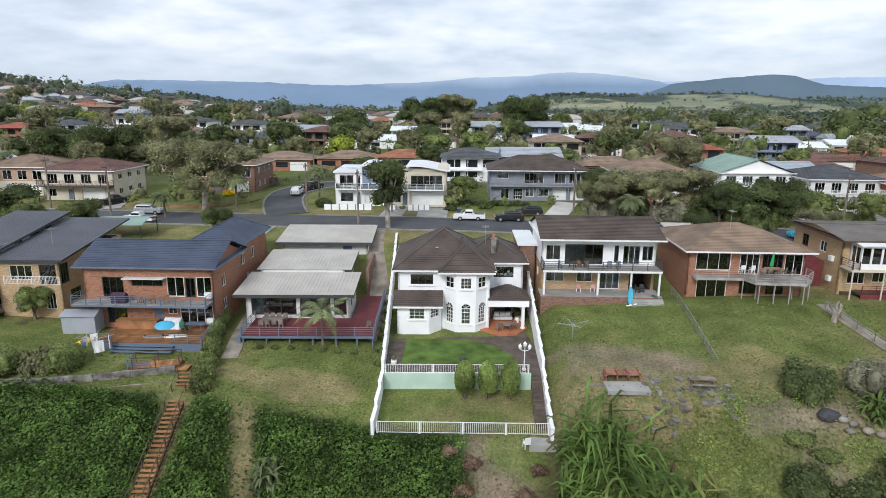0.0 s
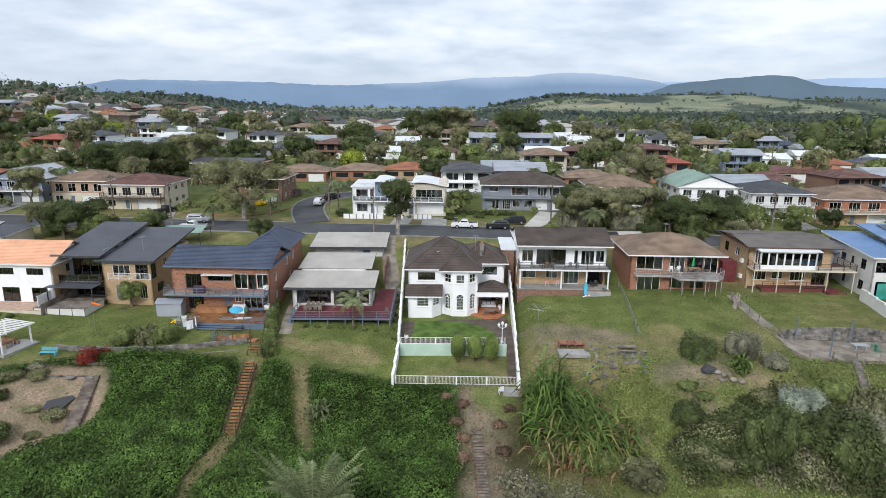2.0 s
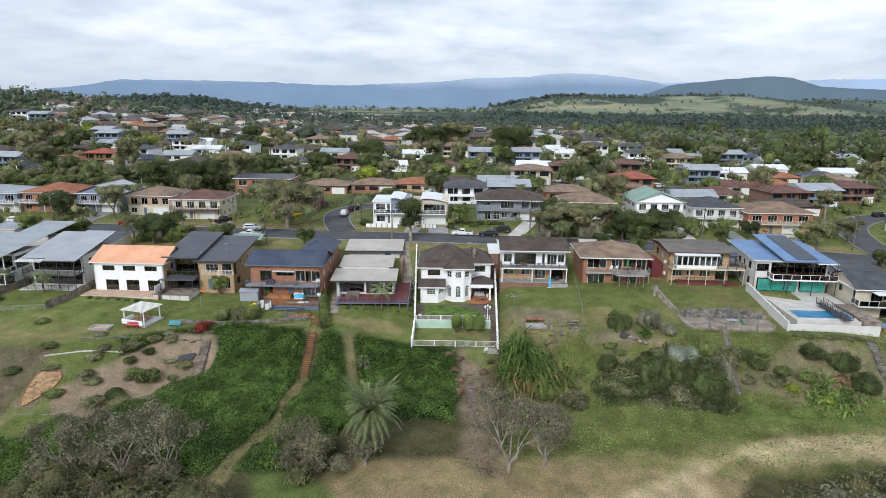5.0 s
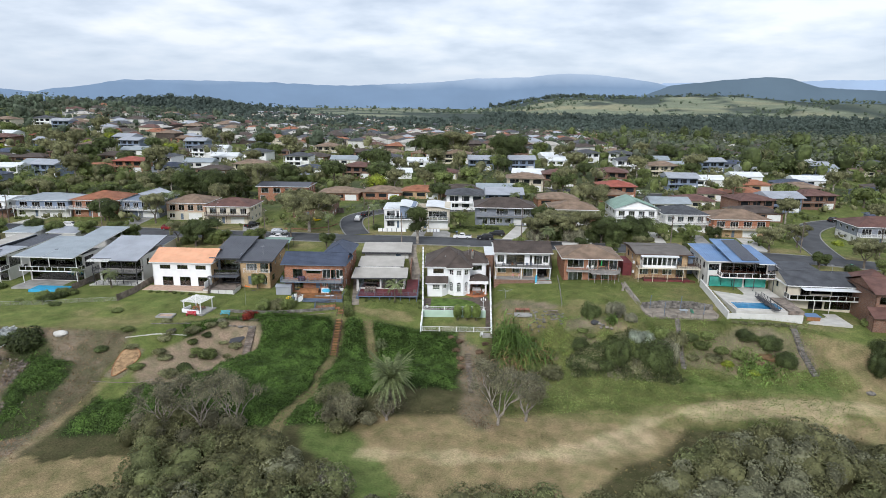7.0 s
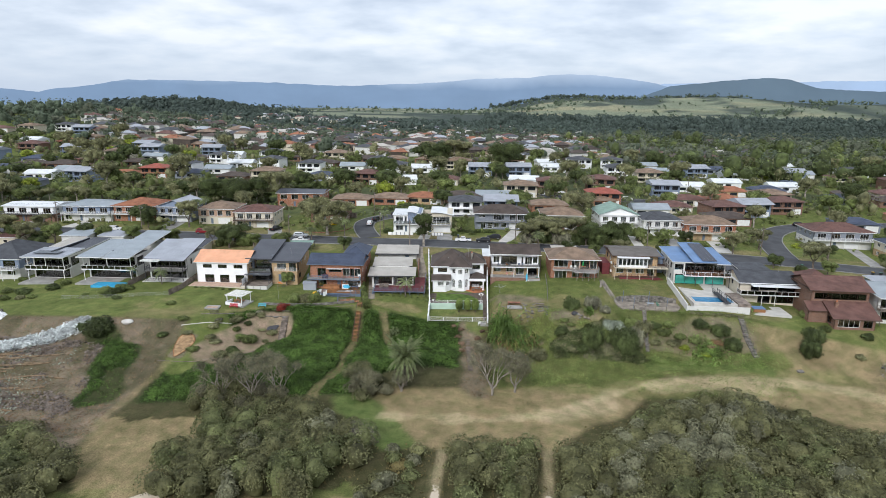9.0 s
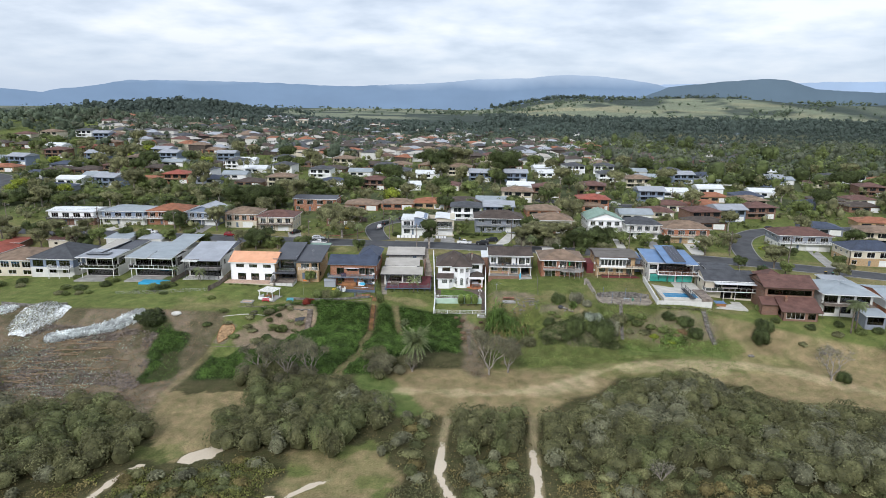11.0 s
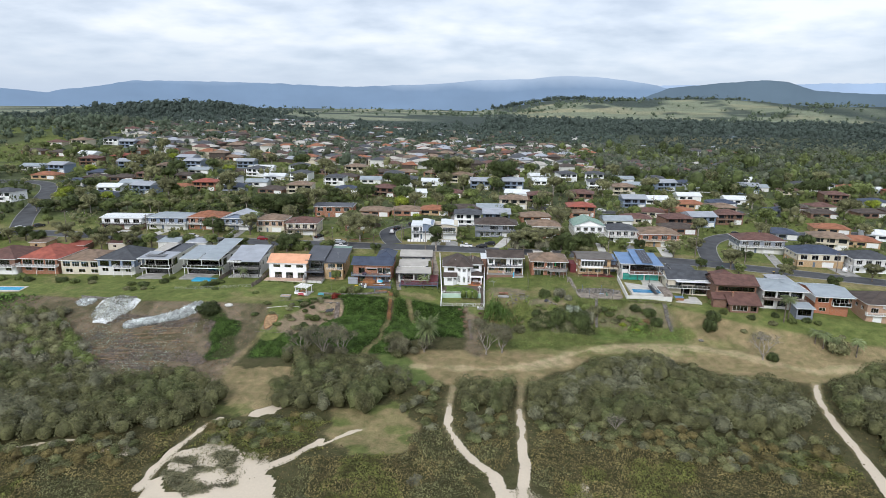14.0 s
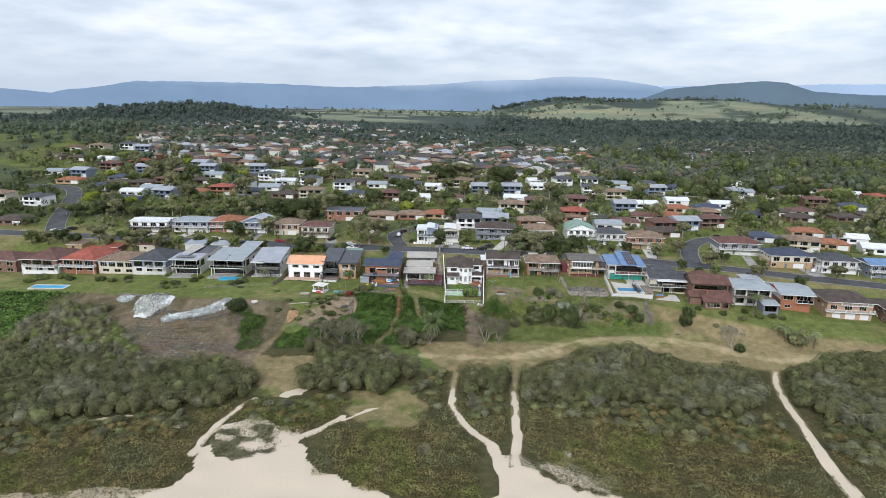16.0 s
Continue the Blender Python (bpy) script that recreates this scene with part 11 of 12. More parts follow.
for b in (0.0, 1.42):
    part("rail", boxes((0.1, 4.28, b, b + 0.08, 1.0, 1.06)), M["trim_brown"], T)


def rock_wall(label, pts, h, material, seed, w=0.35, course=0.28):
    """A low wall of separate rough blocks."""
    r = random.Random(seed)
    T = thing("stone_wall", label, "wall", pose(0, 0, 0))
    meshes = []
    for k in range(4):
        bm = boxes((-0.5, 0.5, -0.5, 0.5, 0, 1))
        for v in bm.verts:
            v.co += Vector((r.uniform(-0.08, 0.08), r.uniform(-0.08, 0.08), r.uniform(-0.06, 0.06)))
        bmesh.ops.bevel(bm, geom=bm.edges[:], offset=0.09, segments=1, affect="EDGES")
        me = bpy.data.meshes.new("stone")
        bm.to_mesh(me)
        bm.free()
        me.materials.append(M[material])
        meshes.append(me)
    for (x0, y0), (x1, y1) in zip(pts, pts[1:]):
        L = math.hypot(x1 - x0, y1 - y0)
        n = max(1, int(L / 0.75))
        for i in range(n):
            t = (i + 0.5) / n
            x, y = x0 + (x1 - x0) * t, y0 + (y1 - y0) * t
            for j in range(max(1, int(h / course))):
                o = new("stone", r.choice(meshes))
                o.parent = T
                o.matrix_local = pose(x, y, gz(x, y) - 0.25 + j * course, 0, 0, math.degrees(math.atan2(y1 - y0, x1 - x0)) + r.uniform(-4, 4)) @ Matrix.Diagonal((L / n * 1.0, w * r.uniform(0.8, 1.15), course * 1.04, 1))
    return T


rock_wall("grey stone retaining wall across the garden", [(-52, 46.0), (-44, 46.6), (-36, 48.6), (-29.5, 51.0)], 1.0, "stone", 1)
rock_wall("grey sleeper edging along the bank", [(-48, 43.8), (-40, 45.6), (-33, 48.0), (-29.2, 49.2)], 0.5, "timber_grey", 2, 0.2)
rock_wall("stone edging of a gravel bed", [(-64, 36.8), (-58, 38.5), (-50, 41.5), (-45, 43.0)], 0.5, "stone", 3)
rock_wall("sleeper edging of a gravel bed", [(-66, 20), (-58, 21.5), (-50, 28), (-44, 36)], 0.3, "timber_grey", 4, 0.2)
rock_wall("pale stone edging of a gravel bed", [(-66, 31), (-61, 34.0), (-56, 35.8)], 0.4, "concrete_pale", 5)
rock_wall("grey stone wall of a sunken terrace", [(37.6, 54.4), (42, 54.6), (48.0, 54.6), (52.6, 54.4)], 1.7, "stone", 6)
rock_wall("crumbling stone edging below the lawn", [(8.5, 50.6), (11, 50.4)], 0.4, "stone", 7)
rock_wall("stone steps edge in the bank", [(14.2, 52.4), (14.6, 49.0), (15.2, 46.0)], 0.35, "stone", 8)
slab("terrace", "grey concrete sunken terrace behind posts", "terrace", [(38.4, 48.3), (51.4, 48.2), (52.9, 51.0), (52.8, 54.2), (37.8, 54.2), (37.6, 51.0)], 0.0, 2.35, M["paving_tan"])
fence("pale pipe rail along a terrace edge", (38.5, 48.4), (51.3, 48.3), 2.35, 2.35, "timber_grey", "open", 1.0, 2.4, "railing")
steps("concrete steps down a planted bank", (42.2, 36.8), (43.3, 47.8), gz(42.2, 36.8), 2.3, 0.8, 26, "stone", rail="timber_grey", follow=True)
steps("stone steps with a timber rail down the bank", (66.0, 36.2), (65.2, 45.4), gz(66.0, 36.2), gz(65.2, 45.4) + 0.3, 1.2, 24, "stone", rail="timber_grey", follow=True)
for x, y in ((39.2, 53.6), (45.6, 53.6), (48.9, 48.9), (41.0, 49.0)):
    T = thing("shade_post", "blue-grey shade sail post on a terrace", "post", pose(x, y, 2.35))
    bm = bmesh.new()
    tube(bm, (0, 0, -0.3), (0.1, 0, 3.0), 0.07, n=8)
    part("pole", bm, M["trim_blue"], T)
    part("cap", boxes((0.02, 0.18, -0.08, 0.08, 3.0, 3.04)), M["trim_blue"], T)
table("pale blue table on a concrete terrace", 45.6, 51.4, 2.35, 0, 1.7, 0.9, "metal_pale")
M["chair_green"] = mat("green_plastic", (0.05, 0.22, 0.14), 0.5, 0.05)
chair("green plastic chair on a concrete terrace", 47.4, 51.0, 2.35, 90, "chair_green", "chair_green")
chair("green plastic chair on a concrete terrace", 47.5, 52.0, 2.35, 60, "chair_green", "chair_green")


def hoist(x, y, z, washing):
    T = thing("rotary_clothesline", "steel rotary clothesline on the lawn" + (" hung with washing" if washing else ""), "clothesline", pose(x, y, z, 0, 0, 20))
    part("pole", bars((0, 0, -0.4), (0, 0, 1.9), 0.04, 8), M["steel"], T)
    for k in range(4):
        a = k * math.pi / 2
        part("arm", bars((0, 0, 1.7), (1.7 * math.cos(a), 1.7 * math.sin(a), 2.0), 0.025), M["steel"], T)
    for q in (0.6, 1.1, 1.65):
        bm = bmesh.new()
        for k in range(4):
            a, b = k * math.pi / 2, (k + 1) * math.pi / 2
            zz = 1.7 + 0.3 * q / 1.7
            tube(bm, (q * math.cos(a), q * math.sin(a), zz), (q * math.cos(b), q * math.sin(b), zz), 0.008, n=3)
        part("line", bm, M["steel"], T)
    if washing:
        for k, (a, w, h, m) in enumerate(((0.3, 0.9, 1.3, "white"), (1.9, 0.7, 1.6, "white"), (2.7, 0.8, 1.0, "curtain"), (4.0, 0.9, 0.7, "trim_blue"), (5.2, 0.9, 1.2, "white"))):
            bm = bmesh.new()
            n = 6
            for s in (0, 0.015):
                for i in range(n + 1):
                    u = i / n
                    for j in (0, 1):
                        bm.verts.new(((u - 0.5) * w * (1 - 0.45 * j * (k % 2)), s + 0.06 * math.sin(u * 9) * j, -h * j))
            bm.verts.ensure_lookup_table()
            o = 2 * (n + 1)
            for i in range(n):
                a0 = 2 * i
                bm.faces.new([bm.verts[t] for t in (a0, a0 + 2, a0 + 3, a0 + 1)])
                bm.faces.new([bm.verts[t + o] for t in (a0 + 1, a0 + 3, a0 + 2, a0)])
            c = part("washing", bm, M[m], T, "hanging laundry sheet")
            c.matrix_local = pose(1.2 * math.cos(a), 1.2 * math.sin(a), 1.88, 0, 0, math.degrees(a) + 90)


hoist(-38.6, 53.0, gz(-38.6, 53.0), True)
hoist(8.2, 58.4, gz(8.2, 58.4), False)


def garden_shed(x, y, z, rz):
    T = thing("garden_shed", "small grey corrugated steel garden shed", "shed", pose(x, y, z, 0, 0, rz))
    bm, plan = bmesh.new(), []
    for (ax, ay), (bx, by) in (((0, 0), (3.4, 0)), ((3.4, 0), (3.4, 2.3)), ((3.4, 2.3), (0, 2.3)), ((0, 2.3), (0, 0))):
        k = int(math.hypot(bx - ax, by - ay) / 0.075)
        ox, oy = (by - ay) * 0.02 / math.hypot(bx - ax, by - ay), -(bx - ax) * 0.02 / math.hypot(bx - ax, by - ay)
        plan += [(ax + (bx - ax) * i / k + ox * (i % 2), ay + (by - ay) * i / k + oy * (i % 2)) for i in range(k)]
    prism(bm, plan, -0.5, 1.9)
    part("wall", bm, M["metal_silver"], T)
    bm = bmesh.new()
    ribbed(bm, (-0.15, -0.2, 1.92), (3.55, -0.2, 1.92), (3.55, 1.2, 2.35), (-0.15, 1.2, 2.35), 0.2, 0.02)
    ribbed(bm, (3.55, 2.5, 1.92), (-0.15, 2.5, 1.92), (-0.15, 1.2, 2.35), (3.55, 1.2, 2.35), 0.2, 0.02)
    part("roof", bm, M["metal_silver"], T)
    bm = bmesh.new()
    prism_x(bm, [(0, 1.9), (2.3, 1.9), (1.2, 2.3)], 3.38, 3.41)
    part("gable", bm, M["metal_silver"], T)


garden_shed(-45.0, 57.0, gz(-44, 58), 8)
T = thing("water_tank", "pale green round rainwater tank by the house", "tank", pose(-43.0, 60.3, gz(-40, 60)))
bm = bmesh.new()
lathe(bm, 0, 0, [(1.2, -0.3), (1.22, 0.2), (1.2, 0.22), (1.22, 0.9), (1.2, 0.92), (1.22, 1.7), (1.1, 1.85), (0.3, 2.05)], 20)
part("shell", bm, M["metal_green"], T)
part("lid", boxes((-0.25, 0.25, -0.25, 0.25, 2.05, 2.12)), M["trim_dark"], T)

B = pose(-43.6, 59.3, 1.5, 0, 0, 3.0)


def on(m, x, y, z=0.0):
    v = m @ Vector((x, y, z))
    return v.x, v.y, v.z


x, y, z = on(B, 10.6, -4.4, -0.03)
T = thing("parasol", "bright blue beach umbrella on the deck", "umbrella", pose(x, y, z, 8, 6, 0))
part("pole", bars((0, 0, 0), (0, 0, 2.0), 0.025), M["steel"], T)
bm = bmesh.new()
lathe(bm, 0, 0, [(0.95, 1.72), (0.9, 1.8), (0.5, 1.98), (0.05, 2.06)], 14)
part("canopy", bm, M["car_blue"], T)
for k, (dx, m) in enumerate(((9.2, "steel"), (11.0, "white"))):
    x, y, z = on(B, dx, -3.6 + 0.2 * k, -0.02)
    T = thing("surfboard", "surfboard lying on a timber deck" if k else "grey kayak lying on a timber deck", "surfboard", pose(x, y, z, 0, 0, 10))
    bm = bmesh.new()
    prism(bm, [(1.3 * math.cos(a) if abs(math.cos(a)) < 1 else 1.3, 0.33 * math.sin(a)) for a in np.linspace(0, math.tau, 20)[:-1]], 0, 0.14)
    part("hull", bm, M[m], T)
    part("fin", boxes((-1.2, -1.0, -0.02, 0.02, 0.14, 0.3)), M["trim_dark"], T)
x, y, z = on(B, 6.0, -0.9, -0.03)
T = thing("storage_bench", "long orange-brown timber storage bench", "bench", pose(x, y, z, 0, 0, 3))
part("box", boxes((-2.2, 2.2, -0.45, 0.45, 0, 0.85)), M["timber_orange"], T)
part("lid", boxes((-2.25, 2.25, -0.5, 0.5, 0.85, 0.92)), M["timber_orange"], T)
x, y, z = on(B, 9.8, -0.9, -0.03)
T = thing("covered_barbecue", "barbecue under a pale grey cover", "barbecue", pose(x, y, z, 0, 0, 3))
bm = bmesh.new()
prism_x(bm, [(-0.45, 0), (0.45, 0), (0.35, 0.95), (0.1, 1.15), (-0.3, 0.95)], -0.9, 0.9)
part("cover", bm, M["curtain"], T)
part("wheel", boxes((-0.92, -0.86, -0.1, 0.1, 0, 0.2)), M["trim_dark"], T)
table("grey table on the timber deck", *on(B, 12.4, -1.3, -0.03), 3, 2.0, 1.0, "trim_blue")
chair("green plastic chair on the timber deck", *on(B, 11.0, -1.6, -0.03), 30, "chair_green", "chair_green")
for k in range(3):
    chair("dark balcony chair of a brick house", *on(B, 6.5 + 1.4 * k, -1.0, 2.77), 180 + 25 * k, "trim_brown", "timber_orange", group="chairs on the balcony")
x, y, z = on(B, 4.3, -1.0, 2.77)
T = thing("covered_barbecue", "barbecue under a dark plum cover", "barbecue", pose(x, y, z, 0, 0, 3))
bm = bmesh.new()
prism_x(bm, [(-0.4, 0), (0.4, 0), (0.35, 0.85), (0.0, 1.15), (-0.35, 0.85)], -0.75, 0.75)
M["plum"] = mat("plum_cover", (0.06, 0.03, 0.05), 0.8, 0.1)
part("cover", bm, M["plum"], T)
part("wheel", boxes((-0.78, -0.72, -0.1, 0.1, 0, 0.2)), M["trim_dark"], T)

S = pose(-25.6, 62.2, 1.0, 0, 0, 5.5)
table("weathered dining table on a red deck", *on(S, 1.9, -1.6, 0.53), 5, 2.4, 1.1, "timber_grey")
for k in range(4):
    chair("weathered dining chair on a red deck", *on(S, 0.9 + 0.7 * k, -2.5, 0.53), 185, "timber_grey", "timber_grey", group="chairs round the deck table")
    chair("weathered dining chair on a red deck", *on(S, 0.9 + 0.7 * k, -0.6, 0.53), 5, "timber_grey", "timber_grey", group="chairs round the deck table")
chair("weathered chair at the deck corner", *on(S, 12.4, -2.6, 0.53), 200, "timber_grey", "timber_grey")

N = pose(5.7, 69.6, 3.2, 0, 0, 3.5)
for k, (dx, dy, a) in enumerate(((2.0, -1.5, 60), (7.6, -1.2, 180), (8.6, -1.2, 180), (4.9, -1.3, 200))):
    chair("dark mesh chair on a balcony", *on(N, dx, dy, 3.57), a, "trim_dark", "bluegrey" if k < 3 else "timber_grey", group="chairs on the white balcony")
chair("orange timber chair at a balcony table", *on(N, 4.2, -1.2, 3.57), 150, "timber_orange", "timber_orange")
table("small dark balcony table", *on(N, 3.4, -1.3, 3.57), 0, 1.0, 0.8, "trim_dark")
M["stripe"] = mat("red_striped_canvas", (0.5, 0.16, 0.15), 0.8, 0.1, 0.5, 40, tint=(0.6, 0.45, 0.42))
for dx in (4.3, 5.9):
    chair("red and white striped folding chair on a porch", *on(N, dx, -1.0, 0.7), 180, "trim_white", "stripe", group="striped chairs on the porch")


def board(label, x, y, z, rz, lean, material, L=1.1, w=0.27):
    T = thing("surfboard", label, "surfboard", pose(x, y, z, lean, 0, rz))
    bm = bmesh.new()
    prism_y(bm, [(w * math.cos(a), L + L * math.sin(a)) for a in np.linspace(0, math.tau, 24)[:-1]], -0.035, 0.035)
    part("deck", bm, M[material], T)
    part("fin", boxes((-0.01, 0.01, 0.035, 0.14, 0.15, 0.35)), M["trim_dark"], T)


board("bright blue surfboard leaning on a porch", *on(N, 9.7, -3.35, -0.15), 3, -8, "car_blue")
board("white surfboard lying beside a porch", *on(N, 9.2, -3.6, -0.1), 95, 78, "white", 0.6, 0.2)
board("green bodyboard on the porch steps", *on(N, 12.4, -2.2, 0.72), 20, 84, "chair_green", 0.55, 0.27)
chair("pile of dark chairs on the porch", *on(N, 11.6, -1.0, 0.7), 0, "trim_dark", "trim_dark")
chair("pile of dark chairs on the porch", *on(N, 11.0, -1.3, 0.7), 70, "trim_dark", "trim_dark")

R = pose(21.2, 69.3, 3.6, 0, 0, 2.5)
T = thing("parasol", "closed green garden umbrella on a deck", "umbrella", pose(*on(R, 9.6, -1.4, 3.3), 0, 4, 0))
part("pole", bars((0, 0, 0), (0, 0, 2.4), 0.025), M["steel"], T)
bm = bmesh.new()
lathe(bm, 0, 0, [(0.1, 0.7), (0.2, 0.9), (0.14, 1.7), (0.03, 2.35)], 10)
M["green_cloth"] = mat("green_canvas", (0.03, 0.35, 0.10), 0.8, 0.1)
part("canopy", bm, M["green_cloth"], T)
table("brown timber table on a deck", *on(R, 9.6, -2.0, 3.3), 0, 1.7, 0.9, "timber_orange")
for k in range(5):
    chair("timber chair on a deck", *on(R, 8.2 + 0.8 * k, -2.7 + 0.3 * (k % 2), 3.3), 170 + 20 * k, "timber_grey", "timber_grey", group="chairs on the deck")
for k in range(2):
    chair("white plastic chair on a deck", *on(R, 6.4 + 1.1 * k, -1.6, 3.3), 190, "trim_white", "trim_white", group="chairs on the deck")

# brick barbecue ruin, picnic table, fences, driftwood
T = thing("brick_barbecue", "crumbling brick and stone barbecue in the garden", "barbecue", pose(11.8, 51.6, gz(11.8, 51.6), 0, 0, 3))
rb = random.Random(9)
me = bpy.data.meshes.new("brick")
bm = boxes((-0.115, 0.115, -0.055, 0.055, 0, 0.076))
bm.to_mesh(me)
bm.free()
M["old_brick"] = mat("old_brick", (0.28, 0.13, 0.085), 0.9, 0.25, 1.5, 9, obj=0.3)
me.materials.append(M["old_brick"])
for wx in (-1.5, -0.5, 0.5, 1.5):
    for j in range(9):
        for k in range(5):
            o = new("brick", me)
            o.parent = T
            o.matrix_local = pose(wx + rb.uniform(-0.02, 0.02), -0.5 + 0.24 * k + (0.12 if j % 2 else 0), j * 0.085, 0, 0, 90 + rb.uniform(-5, 5))
part("slab", boxes((-1.6, 1.6, -0.5, 0.7, 0.55, 0.62)), M["old_brick"], T)
part("hearth", boxes((-1.8, 1.9, -2.6, -0.7, -0.3, 0.08)), M["concrete"], T)
picnic_table("weathered grey timber picnic table", 18.2, 50.0, gz(18.2, 50.0), 2, "timber_grey")
rp = random.Random(12)
T = thing("flagstones", "broken mossy flagstones in the grass", "paving", pose(0, 0, 0))
for k in range(34):
    x, y = rp.uniform(13.2, 20.5), rp.uniform(46.5, 51.5)
    a = rp.uniform(0, 6)
    q = rp.uniform(0.25, 0.5)
    bm = bmesh.new()
    prism(bm, [(q * rp.uniform(0.8, 1.2) * math.cos(a + b), q * rp.uniform(0.8, 1.2) * math.sin(a + b)) for b in np.linspace(0, math.tau, 7)[:-1]], -0.1, 0.07)
    part("flagstone", bm, M["stone"], T).matrix_local = pose(x, y, gz(x, y))


def wire_fence(label, pts, h=1.1, material="timber_grey"):
    """Posts with rails and a wire mesh that follow the ground."""
    T = thing("wire_fence", label, "fence", pose(0, 0, 0))
    for (x0, y0), (x1, y1) in zip(pts, pts[1:]):
        L = math.hypot(x1 - x0, y1 - y0)
        n = max(1, int(L / 2.2))
        for i in range(n):
            a = (x0 + (x1 - x0) * i / n, y0 + (y1 - y0) * i / n)
            b = (x0 + (x1 - x0) * (i + 1) / n, y0 + (y1 - y0) * (i + 1) / n)
            za, zb = gz(*a), gz(*b)
            part("post", bars((*a, za - 0.3), (*a, za + h), 0.045), M[material], T)
            bm = bmesh.new()
            tube(bm, (*a, za + h - 0.05), (*b, zb + h - 0.05), 0.025, n=5)
            for q in range(1, 6):
                tube(bm, (*a, za + h * q / 6.5), (*b, zb + h * q / 6.5), 0.007, n=3)
            for q in range(1, 12):
                c = (a[0] + (b[0] - a[0]) * q / 12, a[1] + (b[1] - a[1]) * q / 12)
                tube(bm, (*c, za + (zb - za) * q / 12), (*c, za + (zb - za) * q / 12 + h - 0.05), 0.006, n=3)
            part("mesh_panel", bm, M["steel"], T)
    return T


def paling_fence(label, pts, h=1.6, material="timber_grey"):
    T = thing("paling_fence", label, "fence", pose(0, 0, 0))
    for (x0, y0), (x1, y1) in zip(pts, pts[1:]):
        L = math.hypot(x1 - x0, y1 - y0)
        n = max(1, int(L / 2.4))
        for i in range(n):
            a = (x0 + (x1 - x0) * i / n, y0 + (y1 - y0) * i / n)
            b = (x0 + (x1 - x0) * (i + 1) / n, y0 + (y1 - y0) * (i + 1) / n)
            z = (gz(*a) + gz(*b)) / 2
            m = pose(a[0], a[1], z, 0, 0, math.degrees(math.atan2(b[1] - a[1], b[0] - a[0])))
            bm, k = bmesh.new(), max(2, int(L / n / 0.125))
            plan = [(L / n * (j + e) / k, -0.02 * (j % 2)) for j in range(k) for e in (0.0, 0.92)]
            prism(bm, plan + [(x, y + 0.03) for x, y in plan[::-1]], -0.4, h)
            part("fence_panel", bm, M[material], T).matrix_local = m
    return T


wire_fence("low wire mesh fence between two lawns", [(21.0, 70.5), (20.8, 62), (20.4, 52.8)], 1.0)
wire_fence("low wire fence beside a concrete path", [(36.0, 66), (36.6, 58), (37.6, 51.5)], 0.9)
band("driveway", [(-13.3, 60.0), (-14.0, 72.0), (-16.6, 83.0), (-17.4, 90.0)], -1.2, 1.2, 0.06, M["paving_tan"], "worn concrete strip between a house and a white wall", "driveway")
band("path", [(-29.6, 74.0), (-27.4, 63.0), (-25.6, 54.0)], -0.8, 0.8, 0.06, M["paving_tan"], "worn stony path between two houses", "path")
band("path", [(36.2, 67), (36.8, 59), (37.9, 51)], -0.7, 0.7, 0.06, M["paving_tan"], "worn concrete path beside a lawn", "path")
paling_fence("weathered paling fence between gardens", [(-60.6, 70), (-60.4, 62), (-60.2, 54.5)])
paling_fence("weathered paling fence between gardens", [(-77.0, 66), (-76.8, 58), (-76.6, 52.0), (-77.6, 47)], 1.5)
paling_fence("weathered paling fence between gardens", [(-92.2, 68), (-92.0, 58), (-92.4, 53)], 1.5)
wire_fence("low wire fence across a lawn", [(-77.6, 47), (-90, 43.5), (-104, 42.5)], 1.0)
paling_fence("brown paling fence behind the street houses", [(-60, 132), (-47, 130.5)], 1.8)
paling_fence("pale paling fence beside the white house", [(20, 75), (20.2, 86)], 1.7)
paling_fence("pale paling fence beside a brick house", [(36.4, 74), (36.6, 86)], 1.7)
paling_fence("timber fence beside a brown house", [(96.4, 48), (96.2, 58)], 1.6)
rock_wall("stone retaining wall above the bank", [(-132, 33), (-122, 31.5), (-112, 32.8)], 1.2, "stone", 14)
T = thing("driftwood_stump", "pale twisted driftwood stump on the lawn", "stump", pose(35.1, 62.4, gz(35.1, 62.4)))
bm, tips = bmesh.new(), []
limbs(bm, random.Random(3), Vector((0, 0, -0.2)), Vector((0.1, 0, 1)), 1.0, 0.32, 2, tips, 0.8)
part("trunk", bm, M["bark_pale"], T)

# climbing hedge between two gardens
for i in range(9):
    t = i / 8
    shrub("climbing green hedge along a side fence", DOMES["mid"][i % 2], -30.8 + 5.2 * t, 64.6 - 16.5 * t, 1.25, 2.3, "hedge_bush", None, "hedge")
for i in range(8):
    shrub("creeper against the white boundary wall", DOMES["mid"][i % 2], -11.0 - 0.12 * i * 1.9, 56 + 2.4 * i, 0.75, 1.2, "hedge_bush", None, "hedge")
for i in range(9):
    shrub("clipped dark green hedge before a grey house", DOMES["dark"][i % 2], -6.6 + 1.55 * i, 112.6 + 0.05 * i, 1.15, 1.3, "hedge_bush", None, "street hedge")
for i in range(7):
    shrub("low plants along the deck", DOMES["mid"][i % 2], -23.5 + 1.6 * i, 56.6 + 0.12 * i, 0.55, 0.55, "garden_plant", None, "plants along the deck")
for i in range(6):
    shrub("low shrubs below a terrace wall", DOMES["mid"][i % 2], -73.5 + 1.9 * i, 53.4, 0.7, 0.7, "garden_plant", None, "plants below the terrace")
for i in range(9):
    shrub("low shrubs below a pool wall", DOMES["olive"][i % 2], 54.5 + 1.6 * i, 46.6 - 0.3 * (i % 2), 0.9, 0.75, "garden_plant", None, "plants below the pool")

